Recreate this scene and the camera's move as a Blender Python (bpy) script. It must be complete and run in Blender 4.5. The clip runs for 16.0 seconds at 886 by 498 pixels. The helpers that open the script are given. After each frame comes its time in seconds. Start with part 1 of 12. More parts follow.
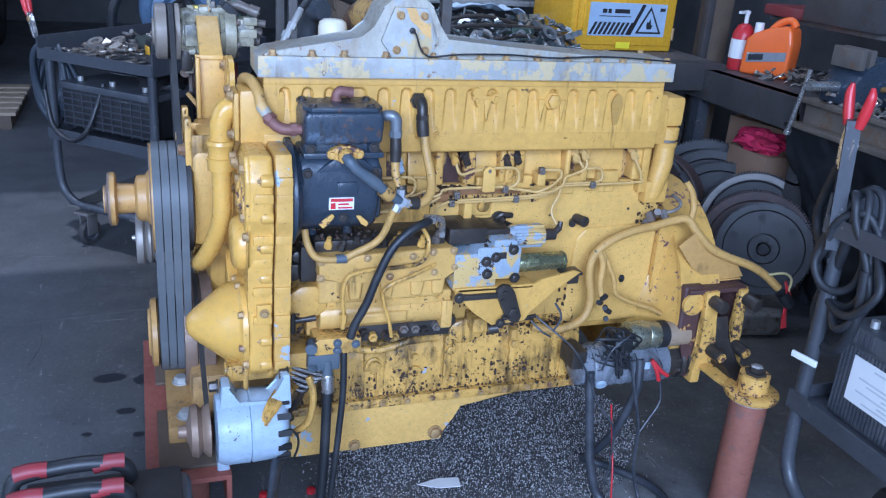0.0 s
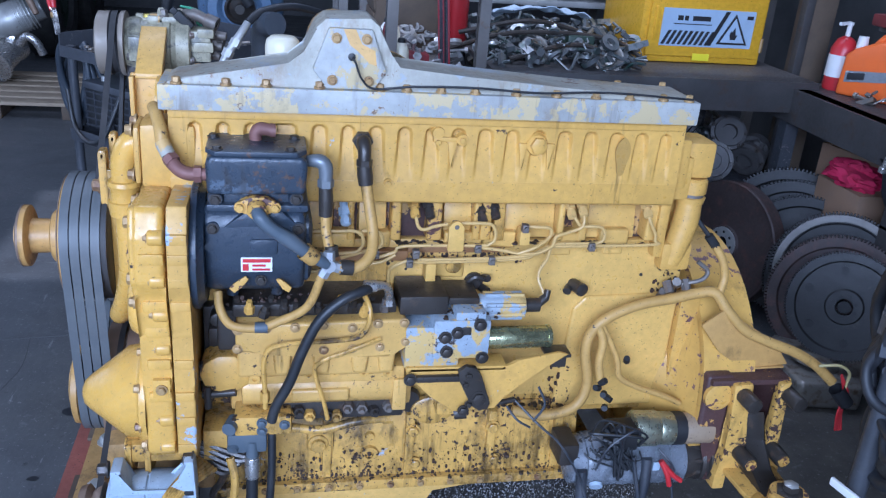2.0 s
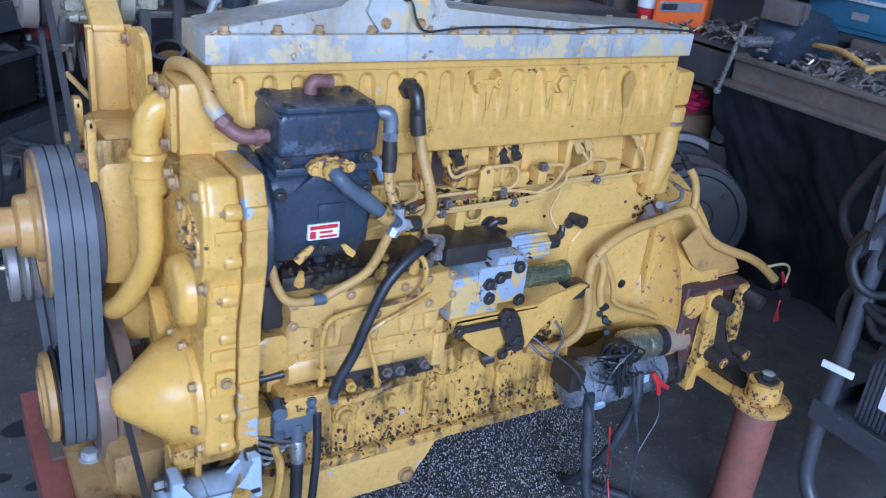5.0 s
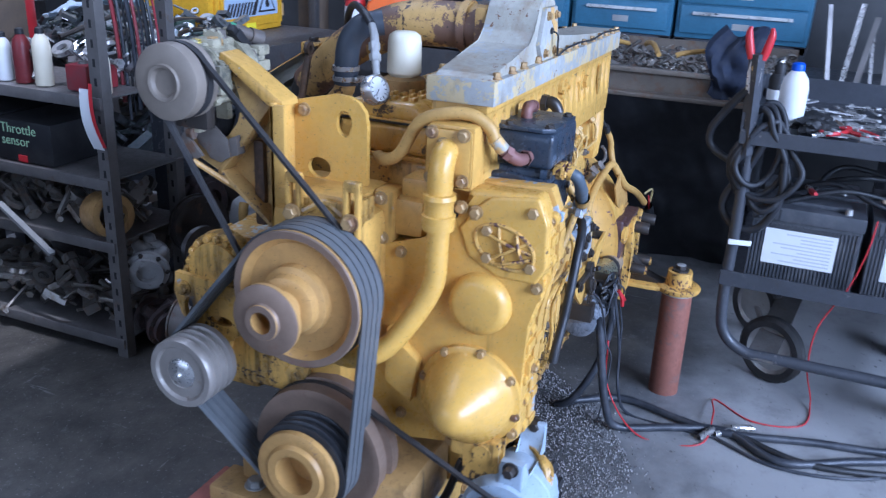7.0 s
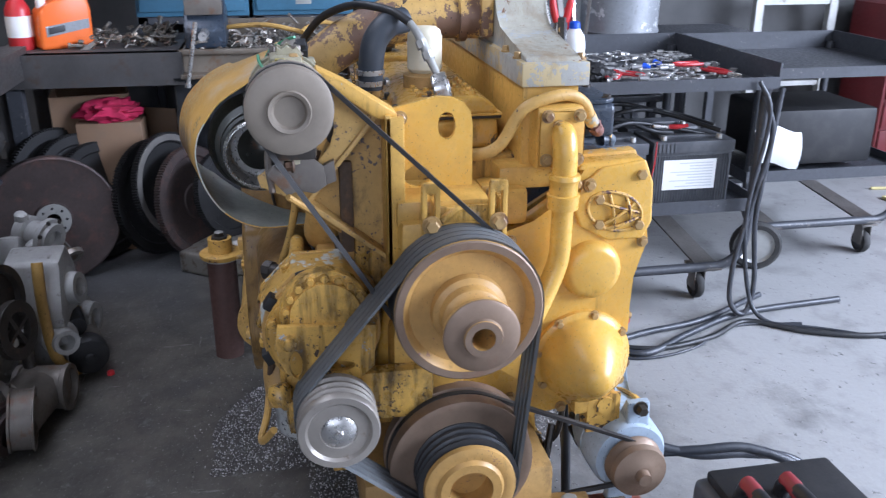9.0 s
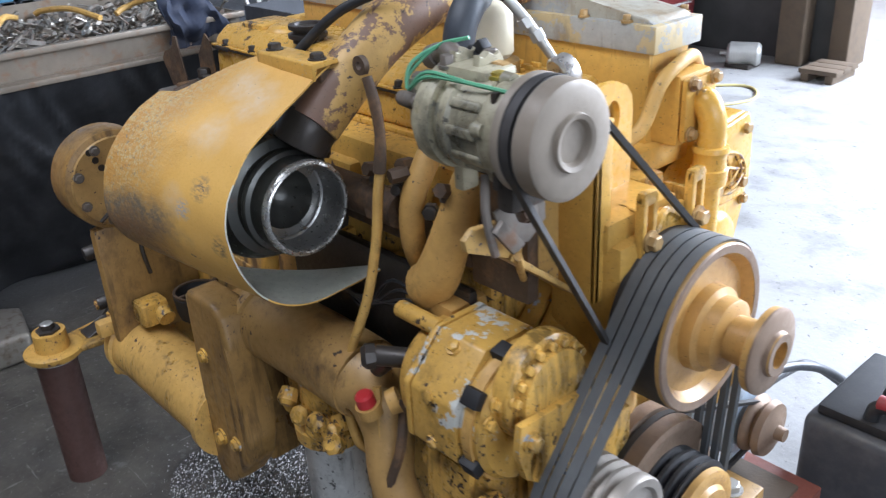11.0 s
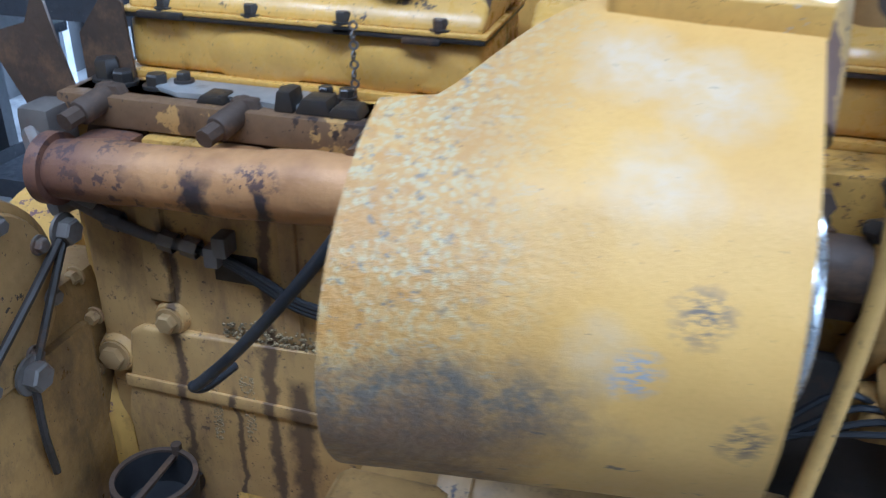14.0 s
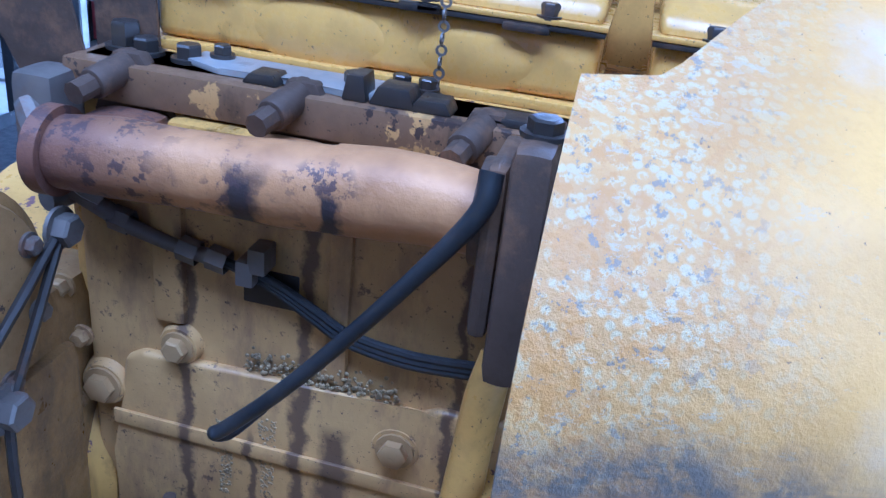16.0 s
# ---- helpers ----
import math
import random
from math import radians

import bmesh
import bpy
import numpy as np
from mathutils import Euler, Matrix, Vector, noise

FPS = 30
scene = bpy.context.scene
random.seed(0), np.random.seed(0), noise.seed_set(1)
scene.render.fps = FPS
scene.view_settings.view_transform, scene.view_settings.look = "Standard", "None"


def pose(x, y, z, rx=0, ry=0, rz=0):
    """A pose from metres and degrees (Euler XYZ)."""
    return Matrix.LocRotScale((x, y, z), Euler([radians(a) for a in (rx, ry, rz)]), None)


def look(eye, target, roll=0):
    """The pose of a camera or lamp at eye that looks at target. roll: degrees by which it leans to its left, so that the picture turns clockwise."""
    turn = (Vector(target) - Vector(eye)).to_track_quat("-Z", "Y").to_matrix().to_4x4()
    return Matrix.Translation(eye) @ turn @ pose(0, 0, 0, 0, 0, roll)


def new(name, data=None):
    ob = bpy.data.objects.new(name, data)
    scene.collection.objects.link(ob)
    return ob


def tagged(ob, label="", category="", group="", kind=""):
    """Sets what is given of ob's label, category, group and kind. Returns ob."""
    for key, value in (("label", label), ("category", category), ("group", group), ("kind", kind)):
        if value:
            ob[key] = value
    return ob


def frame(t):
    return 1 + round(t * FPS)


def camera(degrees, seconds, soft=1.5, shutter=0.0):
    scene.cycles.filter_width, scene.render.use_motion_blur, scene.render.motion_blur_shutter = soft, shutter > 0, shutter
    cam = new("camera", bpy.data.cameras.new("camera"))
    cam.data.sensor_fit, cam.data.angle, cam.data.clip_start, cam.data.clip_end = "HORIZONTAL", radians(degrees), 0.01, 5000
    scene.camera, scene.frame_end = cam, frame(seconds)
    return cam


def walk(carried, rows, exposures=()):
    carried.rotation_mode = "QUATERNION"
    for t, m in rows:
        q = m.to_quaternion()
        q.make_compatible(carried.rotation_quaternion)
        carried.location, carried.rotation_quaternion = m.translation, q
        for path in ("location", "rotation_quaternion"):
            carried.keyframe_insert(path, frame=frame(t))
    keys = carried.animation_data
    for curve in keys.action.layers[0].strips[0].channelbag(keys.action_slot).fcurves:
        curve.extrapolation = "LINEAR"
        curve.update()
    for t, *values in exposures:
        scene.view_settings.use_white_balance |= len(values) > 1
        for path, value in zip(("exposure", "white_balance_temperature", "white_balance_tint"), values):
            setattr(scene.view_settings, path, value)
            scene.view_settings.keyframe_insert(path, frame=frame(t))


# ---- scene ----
cam = camera(54.9, 16.0, soft=1.2, shutter=0.35)
PATH = [
    (0, (-0.201, -2.127, 1.522), (0.441, -0.376, 0.798), 4.4),
    (0.5, (-0.175, -2.022, 1.498), (0.473, -0.28, 0.759), 5.2),
    (1, (-0.097, -1.847, 1.501), (0.516, -0.1, 0.744), 5.5),
    (1.5, (0.055, -1.805, 1.541), (0.547, -0.034, 0.752), 5.2),
    (2, (0.228, -1.821, 1.563), (0.618, -0.015, 0.798), 4.7),
    (2.5, (0.269, -1.844, 1.577), (0.587, -0.022, 0.816), 4.2),
    (3, (0.267, -1.821, 1.522), (0.584, -0.026, 0.699), 4.4),
    (3.2, (0.238, -1.809, 1.504), (0.607, -0.021, 0.688), 4.6),
    (5.3, (-0.493, -1.466, 1.493), (0.631, -0.02, 0.689), 6.6),
    (5.5, (-0.616, -1.394, 1.489), (0.604, -0.014, 0.71), 6.4),
    (6, (-1.017, -1.283, 1.502), (0.401, -0.086, 0.757), 5.5),
    (6.5, (-1.208, -1.061, 1.484), (0.383, -0.093, 0.756), 4.2),
    (7, (-1.421, -0.796, 1.483), (0.305, -0.077, 0.772), 2.6),
    (7.5, (-1.634, -0.535, 1.491), (0.177, -0.069, 0.782), 1.3),
    (8, (-1.608, -0.238, 1.479), (0.248, -0.056, 0.757), 0.7),
    (8.2, (-1.601, -0.128, 1.477), (0.261, -0.061, 0.752), 0.7),
    (10.3, (-1.164, 0.893, 1.496), (0.417, -0.043, 0.706), -2.4),
    (10.5, (-1.055, 0.947, 1.499), (0.462, -0.07, 0.684), -2.8),
    (11, (-0.766, 1.03, 1.505), (0.592, -0.16, 0.645), -3.2),
    (11.5, (-0.557, 1.139, 1.524), (0.644, -0.177, 0.614), -3.1),
    (12, (-0.462, 1.179, 1.545), (0.631, -0.214, 0.615), -3.3),
    (12.5, (-0.4, 1.228, 1.53), (0.579, -0.25, 0.602), -2.9),
    (13, (-0.181, 1.124, 1.487), (0.625, -0.457, 0.566), -1.7),
    (13.5, (0.169, 1.054, 1.422), (0.833, -0.601, 0.517), -1.1),
    (14, (0.427, 0.982, 1.331), (0.898, -0.728, 0.408), 1.0),
    (14.5, (0.592, 0.902, 1.256), (0.958, -0.826, 0.318), 3.3),
    (15, (0.627, 0.876, 1.232), (0.904, -0.876, 0.308), 5.1),
    (15.5, (0.624, 0.865, 1.234), (0.887, -0.901, 0.333), 6.2),
    (16, (0.606, 0.873, 1.248), (0.94, -0.9, 0.385), 6.6),
]
walk(cam, [(t, look(eye, target, roll)) for t, eye, target, roll in PATH],
     exposures=[(0.0, -0.74, 4750, 18), (3.0, -0.8, 4900, 20), (5.5, -0.8, 4750, 20), (8.0, -0.12, 5260, 21),
                (10.4, 0.25, 6350, 16), (12.0, 0.88, 5380, 14), (13.0, 0.9, 5020, 10), (14.0, 0.98, 4700, 10), (14.5, 1.25, 4020, 17), (16.0, 1.3, 3920, 19)])

# ---- light: hazy daylight through the two open shutter doors and a roof light ----
world = bpy.data.worlds.new("sky")
scene.world = world
world.use_nodes = True
sky = world.node_tree.nodes.new("ShaderNodeTexSky")
sky.sky_type, sky.sun_disc = "NISHITA", False
sky.sun_elevation, sky.sun_rotation = radians(66), radians(200)
sky.air_density, sky.dust_density = 1.2, 2.0
world.node_tree.links.new(sky.outputs[0], world.node_tree.nodes["Background"].inputs[0])
world.node_tree.nodes["Background"].inputs[1].default_value = 0.12


def lamp(name, kind, m, energy, color, **more):
    data = bpy.data.lights.new(name, kind)
    data.energy, data.color = energy, color
    for key, value in more.items():
        if key == "angle":
            data.angle = value
        elif key == "size":
            data.shape, data.size, data.size_y = "RECTANGLE", value[0], value[1]
    ob = new(name, data)
    ob.matrix_world = m
    return ob


lamp("sun", "SUN", look((-2, -8, 20), (0.4, -6.5, 0)), 3.0, (1.0, 0.95, 0.88), angle=radians(1.0))
lamp("door_light", "AREA", look((-1.7, -5.6, 2.85), (-0.2, 0, 0.9)), 1060, (0.80, 0.90, 1.0), size=(5.0, 2.5))
lamp("side_door_light", "AREA", look((-5.9, 2.2, 2.8), (0, 1.2, 0.9)), 128, (0.84, 0.92, 1.0), size=(5.2, 2.3))
lamp("roof_light", "AREA", look((0.9, 1.75, 4.52), (0.8, 0.9, 0.8)), 120, (0.88, 0.94, 1.0), size=(4.6, 1.1))

# ---- materials ----
class Nodes:
    def __init__(self, name):
        self.mat = bpy.data.materials.new(name)
        self.mat.use_nodes = True
        self.tree = self.mat.node_tree
        self.bsdf = self.tree.nodes["Principled BSDF"]
        self.pos = self.add("ShaderNodeTexCoord").outputs["Object"]

    def add(self, kind, **sets):
        node = self.tree.nodes.new(kind)
        for key, value in sets.items():
            node.inputs[key].default_value = value
        return node

    def link(self, a, b):
        self.tree.links.new(a, b)

    def noise(self, scale, detail=4.0, rough=0.6, stretch=None):
        node = self.add("ShaderNodeTexNoise", Scale=scale, Detail=detail, Roughness=rough)
        src = self.pos
        if stretch:
            mp = self.add("ShaderNodeMapping")
            mp.inputs["Scale"].default_value = stretch
            self.link(src, mp.inputs[0])
            src = mp.outputs[0]
        self.link(src, node.inputs["Vector"])
        return node.outputs["Fac"]

    def ramp(self, src, lo, hi, a=0.0, b=1.0):
        node = self.tree.nodes.new("ShaderNodeMapRange")
        node.inputs["From Min"].default_value, node.inputs["From Max"].default_value = lo, hi
        node.inputs["To Min"].default_value, node.inputs["To Max"].default_value = a, b
        self.link(src, node.inputs["Value"])
        return node.outputs["Result"]

    def mix(self, fac, a, b):
        node = self.tree.nodes.new("ShaderNodeMix")
        node.data_type = "RGBA"
        for slot, v in ((6, a), (7, b)):
            if hasattr(v, "is_output"):
                self.link(v, node.inputs[slot])
            else:
                node.inputs[slot].default_value = (*v, 1)
        if hasattr(fac, "is_output"):
            self.link(fac, node.inputs[0])
        else:
            node.inputs[0].default_value = fac
        return node.outputs[2]

    def math(self, op, a, b):
        node = self.tree.nodes.new("ShaderNodeMath")
        node.operation = op
        for slot, v in ((0, a), (1, b)):
            if hasattr(v, "is_output"):
                self.link(v, node.inputs[slot])
            else:
                node.inputs[slot].default_value = v
        return node.outputs[0]

    def bump(self, src, strength, distance=0.002):
        node = self.add("ShaderNodeBump", Strength=strength, Distance=distance)
        self.link(src, node.inputs["Height"])
        self.link(node.outputs[0], self.bsdf.inputs["Normal"])

    def done(self, color, rough, metal=0.0):
        for value, slot in ((color, "Base Color"), (rough, "Roughness"), (metal, "Metallic")):
            if hasattr(value, "is_output"):
                self.link(value, self.bsdf.inputs[slot])
            elif slot == "Base Color":
                self.bsdf.inputs[slot].default_value = (*value, 1)
            else:
                self.bsdf.inputs[slot].default_value = value
        return self.mat


def dim(c, k):
    return tuple(v * k for v in c)


def painted(name, col, rough=0.42, chip=0.0, chip_col=(0.05, 0.032, 0.024), grime=0.0, grime_col=(0.045, 0.032, 0.02), patch=0.0,
            patch_col=(0.36, 0.43, 0.52), scale=1.0, bump=0.25, tone=0.18, streak=0.0):
    """Old paint: uneven tone, patches of another coat, chips, specks, runs of oil and greasy dirt. The amounts run from 0 to 1."""
    n = Nodes(name)
    big = n.noise(5 * scale, 3)
    fine = n.noise(60 * scale, 5)
    base = n.mix(n.ramp(big, 0.3, 0.7), dim(col, 1 - tone), dim(col, 1 + tone * 0.5))
    base = n.mix(n.ramp(fine, 0.40, 0.72, 0, 0.38), base, dim(col, 0.6))
    base = n.mix(n.ramp(n.noise(34 * scale, 6, 0.7), 0.60, 0.78, 0, 0.5), base, tuple(min(1, v * 1.25 + 0.04) for v in col))
    r = n.ramp(fine, 0.3, 0.7, rough - 0.10, rough + 0.14)
    if patch:
        p = n.ramp(n.math("ADD", n.math("MULTIPLY", n.noise(11 * scale, 6, 0.65), 0.75), n.math("MULTIPLY", n.noise(60 * scale, 5, 0.7), 0.25)), 0.64 - 0.30 * patch, 0.66 - 0.30 * patch)
        base = n.mix(p, base, patch_col)
    # specks of dirt
    base = n.mix(n.ramp(n.noise(210 * scale, 3, 0.6), 0.66, 0.70, 0, 0.75), base, grime_col)
    if streak:
        s = n.ramp(n.math("ADD", n.math("MULTIPLY", n.noise(42 * scale, 4, 0.6, (1, 1, 0.09)), 0.6), n.math("MULTIPLY", n.noise(6 * scale, 3), 0.4)), 0.66 - 0.2 * streak, 0.76 - 0.2 * streak, 0, 0.8)
        base = n.mix(s, base, tuple(0.5 * a + 0.5 * b for a, b in zip(dim(col, 0.25), grime_col)))
        r = n.math("SUBTRACT", r, n.math("MULTIPLY", s, 0.10))
    if chip:
        c = n.ramp(n.math("ADD", n.math("MULTIPLY", n.noise(85 * scale, 6, 0.62), 0.62), n.math("MULTIPLY", n.noise(9 * scale, 3), 0.38)),
                   0.675 - 0.2 * chip, 0.69 - 0.2 * chip)
        base = n.mix(c, base, chip_col)
    if grime:
        g = n.ramp(n.noise(9 * scale, 7, 0.72, (1, 1, 0.6)), 0.70 - 0.36 * grime, 0.84 - 0.3 * grime, 0, 0.92)
        base = n.mix(g, base, grime_col)
        r = n.math("SUBTRACT", r, n.math("MULTIPLY", g, 0.14))
    n.bump(n.math("ADD", fine, n.math("MULTIPLY", n.noise(220 * scale, 3), 0.5)), bump)
    return n.done(base, r)


def metal(name, col, rough=0.4, rust=0.0, rust_col=(0.16, 0.07, 0.035), metallic=0.85, scale=1.0, bump=0.2):
    n = Nodes(name)
    fine = n.noise(90 * scale, 5)
    base = n.mix(n.ramp(n.noise(8 * scale, 4), 0.3, 0.7), dim(col, 0.75), dim(col, 1.12))
    m = metallic
    if rust:
        g = n.ramp(n.noise(14 * scale, 7, 0.7), 0.72 - 0.42 * rust, 0.8 - 0.35 * rust)
        base = n.mix(g, base, rust_col)
        m = n.ramp(g, 0, 1, metallic, 0.1)
    n.bump(fine, bump)
    return n.done(base, n.ramp(fine, 0.3, 0.7, max(rough - 0.1, 0.05), rough + 0.15), m)


def soft(name, col, rough=0.6, bump=0.15, scale=1.0, dirt=0.3, dirt_col=(0.12, 0.11, 0.1)):
    """Rubber, plastic, cloth, card."""
    n = Nodes(name)
    g = n.ramp(n.noise(12 * scale, 6, 0.65), 0.45, 0.8, 0, dirt)
    n.bump(n.noise(150 * scale, 4), bump)
    return n.done(n.mix(g, col, dirt_col), rough)


YEL = (0.64, 0.37, 0.08)
M = {
    "yellow": painted("yellow_paint", YEL, rough=0.36, chip=0.16, grime=0.18, patch=0.02, streak=0.34),
    "yellow_clean": painted("yellow_paint_clean", (0.68, 0.39, 0.075), rough=0.28, chip=0.10, grime=0.13, bump=0.12, tone=0.12, streak=0.15),
    "yellow_greasy": painted("yellow_paint_greasy", YEL, rough=0.34, chip=0.50, grime=0.60, patch=0.02, streak=0.70),
    "yellow_mid": painted("yellow_paint_oily", YEL, rough=0.34, chip=0.44, grime=0.56, patch=0.03, streak=0.55, grime_col=(0.06, 0.036, 0.018)),
    "yellow_head": painted("yellow_paint_rust_flaked", YEL, rough=0.36, chip=0.50, chip_col=(0.085, 0.042, 0.042), grime=0.46, streak=0.5, grime_col=(0.05, 0.03, 0.02)),
    "yellow_block": painted("smooth_block_paint", (0.70, 0.425, 0.105), rough=0.34, chip=0.10, chip_col=(0.12, 0.06, 0.05), grime=0.12, streak=0.20, tone=0.14, bump=0.2),
    "line_paint": painted("sprayed_fuel_line", (0.62, 0.40, 0.13), rough=0.42, chip=0.25, grime=0.15, tone=0.1),
    # rust brown with the deep bays' shade mixed into the colour
    "rust_bay": painted("rust_and_shade_bay", (0.075, 0.040, 0.034), rough=0.45, chip=0.3, patch=0.34, patch_col=(0.50, 0.30, 0.09), grime=0.35, scale=1.8, bump=0.5),
    "rocker": painted("rocker_cover_paint", (0.68, 0.39, 0.08), rough=0.28, chip=0.2, grime=0.22, bump=0.12, tone=0.14, streak=0.2, patch=0.13, patch_col=(0.075, 0.046, 0.028)),
    "yellow_patch": painted("yellow_over_primer", YEL, chip=0.12, grime=0.16, patch=0.27, streak=0.3),
    "yellow_flaked": painted("yellow_paint_flaking", YEL, rough=0.34, chip=0.54, chip_col=(0.12, 0.06, 0.06), grime=0.30, streak=0.35),
    "yellow_stained": painted("yellow_paint_stained", (0.34, 0.195, 0.06), rough=0.42, chip=0.25, grime=0.58, streak=0.6, grime_col=(0.09, 0.05, 0.025)),
    "yellow_dull": painted("yellow_paint_dull", (0.52, 0.30, 0.085), rough=0.5, chip=0.25, grime=0.45, grime_col=(0.10, 0.065, 0.03)),
    "yellow_brown": painted("yellow_paint_scorched", (0.42, 0.25, 0.085), rough=0.45, chip=0.3, streak=0.3, grime=0.5, grime_col=(0.08, 0.05, 0.028)),
    "yellow_rust": painted("yellow_paint_rusty", YEL, rough=0.5, chip=0.62, chip_col=(0.10, 0.045, 0.035), grime=0.35),
    "shield_in": painted("shield_inner_coat", (0.55, 0.55, 0.46), rough=0.4, grime=0.15, tone=0.1),
    "primer": painted("blue_grey_primer", (0.40, 0.395, 0.36), rough=0.5, streak=0.45, patch=0.46, patch_col=(0.52, 0.41, 0.22), chip=0.25, chip_col=(0.20, 0.13, 0.08), grime=0.42, grime_col=(0.24, 0.19, 0.13), tone=0.25),
    "primer_alu": painted("grey_cast_cover", (0.43, 0.405, 0.33), rough=0.46, patch=0.32, patch_col=(0.35, 0.37, 0.38), grime=0.5, grime_col=(0.27, 0.20, 0.12), streak=0.4, chip=0.3, chip_col=(0.17, 0.09, 0.05), tone=0.28),
    "primer_blue": painted("light_blue_grey_paint", (0.42, 0.50, 0.58), rough=0.38, chip=0.14, grime=0.2),
    "rust_pad": painted("flaked_rusty_pad", (0.085, 0.042, 0.038), rough=0.45, chip=0.3, patch=0.16, patch_col=(0.52, 0.29, 0.07), grime=0.3, scale=2.4, bump=0.5),
    "pump_black": painted("blue_black_paint", (0.032, 0.044, 0.062), rough=0.32, streak=0.3, bump=0.5, chip=0.35, chip_col=(0.09, 0.055, 0.04), grime=0.4, patch=0.20, patch_col=(0.085, 0.11, 0.145)),
    "cast": metal("bare_cast_iron", (0.19, 0.165, 0.14), 0.5, 0.42, (0.15, 0.085, 0.05), metallic=0.4),
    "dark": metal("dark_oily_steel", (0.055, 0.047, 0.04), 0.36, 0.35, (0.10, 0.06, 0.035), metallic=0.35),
    "steel": metal("bright_steel", (0.62, 0.60, 0.57), 0.28, 0.06),
    "zinc": metal("grey_alloy", (0.46, 0.455, 0.43), 0.42, 0.28, (0.16, 0.12, 0.08), metallic=0.5),
    "bolt": metal("worn_bolt_steel", (0.42, 0.27, 0.11), 0.42, 0.45, (0.17, 0.09, 0.045), metallic=0.2),
    "copper": metal("heat_tinted_manifold", (0.34, 0.175, 0.115), 0.55, 0.35, (0.11, 0.065, 0.055), metallic=0.15, bump=0.4),
    "rustflange": metal("dark_rusted_flange", (0.095, 0.062, 0.040), 0.62, 0.5, (0.16, 0.09, 0.045), metallic=0.2, bump=0.5),
    "pulley": metal("rusty_pulley", (0.26, 0.18, 0.125), 0.5, 0.4, (0.20, 0.118, 0.075), metallic=0.35),
    "pulley_worn": metal("worn_grey_pulley", (0.32, 0.285, 0.245), 0.42, 0.25, (0.17, 0.115, 0.08), metallic=0.4),
    "pulley_y": painted("pulley_yellow", (0.50, 0.285, 0.085), rough=0.4, streak=0.25, chip=0.32, chip_col=(0.24, 0.12, 0.08)),
    "pulley_grey": metal("grey_clutch_plate", (0.27, 0.225, 0.175), 0.5, 0.2, (0.20, 0.165, 0.13), metallic=0.1),
    "belt": soft("grey_belt_rubber", (0.105, 0.112, 0.115), 0.5, dirt=0.5, dirt_col=(0.19, 0.195, 0.19)),
    "belt_dark": soft("dark_belt_rubber", (0.030, 0.028, 0.027), 0.6, dirt=0.35, dirt_col=(0.11, 0.10, 0.095)),
    "hose_dark": soft("dark_slate_hose", (0.030, 0.038, 0.050), 0.5, dirt=0.4, dirt_col=(0.10, 0.10, 0.10)),
    "rubber": soft("black_rubber", (0.017, 0.018, 0.020), 0.45, dirt=0.3),
    "jumper": soft("black_jumper_cable", (0.017, 0.018, 0.021), 0.56, dirt=0.4, dirt_col=(0.07, 0.07, 0.075)),
    "dusty_red": soft("dusty_red_sleeve", (0.27, 0.03, 0.035), 0.5, dirt=0.6, dirt_col=(0.10, 0.08, 0.08)),
    "cable": soft("grey_black_cable", (0.032, 0.035, 0.042), 0.4, dirt=0.5, dirt_col=(0.16, 0.16, 0.17)),
    "hose_blue": soft("slate_hose", (0.075, 0.095, 0.115), 0.5, dirt=0.5, dirt_col=(0.17, 0.18, 0.18)),
    "hose_y": painted("hose_sprayed_yellow", (0.54, 0.32, 0.085), rough=0.5, chip=0.3, grime=0.34, streak=0.2, bump=0.5),
    "rustfit": metal("rusty_red_fitting", (0.22, 0.105, 0.085), 0.55, 0.4, metallic=0.2),
    "redpipe": painted("red_oxide_pipe", (0.26, 0.10, 0.065), rough=0.55, patch=0.25, patch_col=(0.20, 0.10, 0.075), streak=0.2, chip=0.25, chip_col=(0.17, 0.06, 0.04), grime=0.15),
    # darker copy of the red-oxide pipe, with the right stand's shade in its colour
    "redpipe_dark": painted("shaded_red_oxide_pipe", (0.095, 0.048, 0.038), rough=0.55, streak=0.3, chip=0.25, chip_col=(0.06, 0.03, 0.025), grime=0.3),
    "redlead": painted("red_oxide_steel", (0.30, 0.095, 0.065), rough=0.5, chip=0.15, grime=0.25),
    "white": soft("milky_plastic", (0.72, 0.66, 0.50), 0.35, dirt=0.2, dirt_col=(0.5, 0.42, 0.25)),
    "whitepaint": painted("grey_white_paint", (0.56, 0.56, 0.53), rough=0.42, chip=0.45, chip_col=(0.06, 0.055, 0.05), grime=0.42, grime_col=(0.10, 0.09, 0.075), streak=0.4),
    "label": soft("label_paper", (0.74, 0.74, 0.72), 0.5, dirt=0.2, dirt_col=(0.5, 0.5, 0.5)),
    "red": soft("red_plastic", (0.50, 0.025, 0.03), 0.35, dirt=0.2),
    "orange": soft("orange_plastic", (0.80, 0.15, 0.022), 0.32, dirt=0.1),
    "bluecap": soft("blue_plastic", (0.02, 0.09, 0.55), 0.35, dirt=0.05),
    "green": soft("green_wire", (0.10, 0.36, 0.20), 0.45, dirt=0.3),
    "battery": soft("battery_case", (0.06, 0.063, 0.07), 0.42, dirt=0.7, dirt_col=(0.15, 0.15, 0.155)),
    "tarp": soft("black_tarpaulin", (0.020, 0.021, 0.023), 0.34, bump=0.3, dirt=0.5, dirt_col=(0.07, 0.07, 0.074)),
    "binsteel": metal("scuffed_dark_steel", (0.20, 0.185, 0.17), 0.45, 0.3, (0.15, 0.10, 0.065), metallic=0.45),
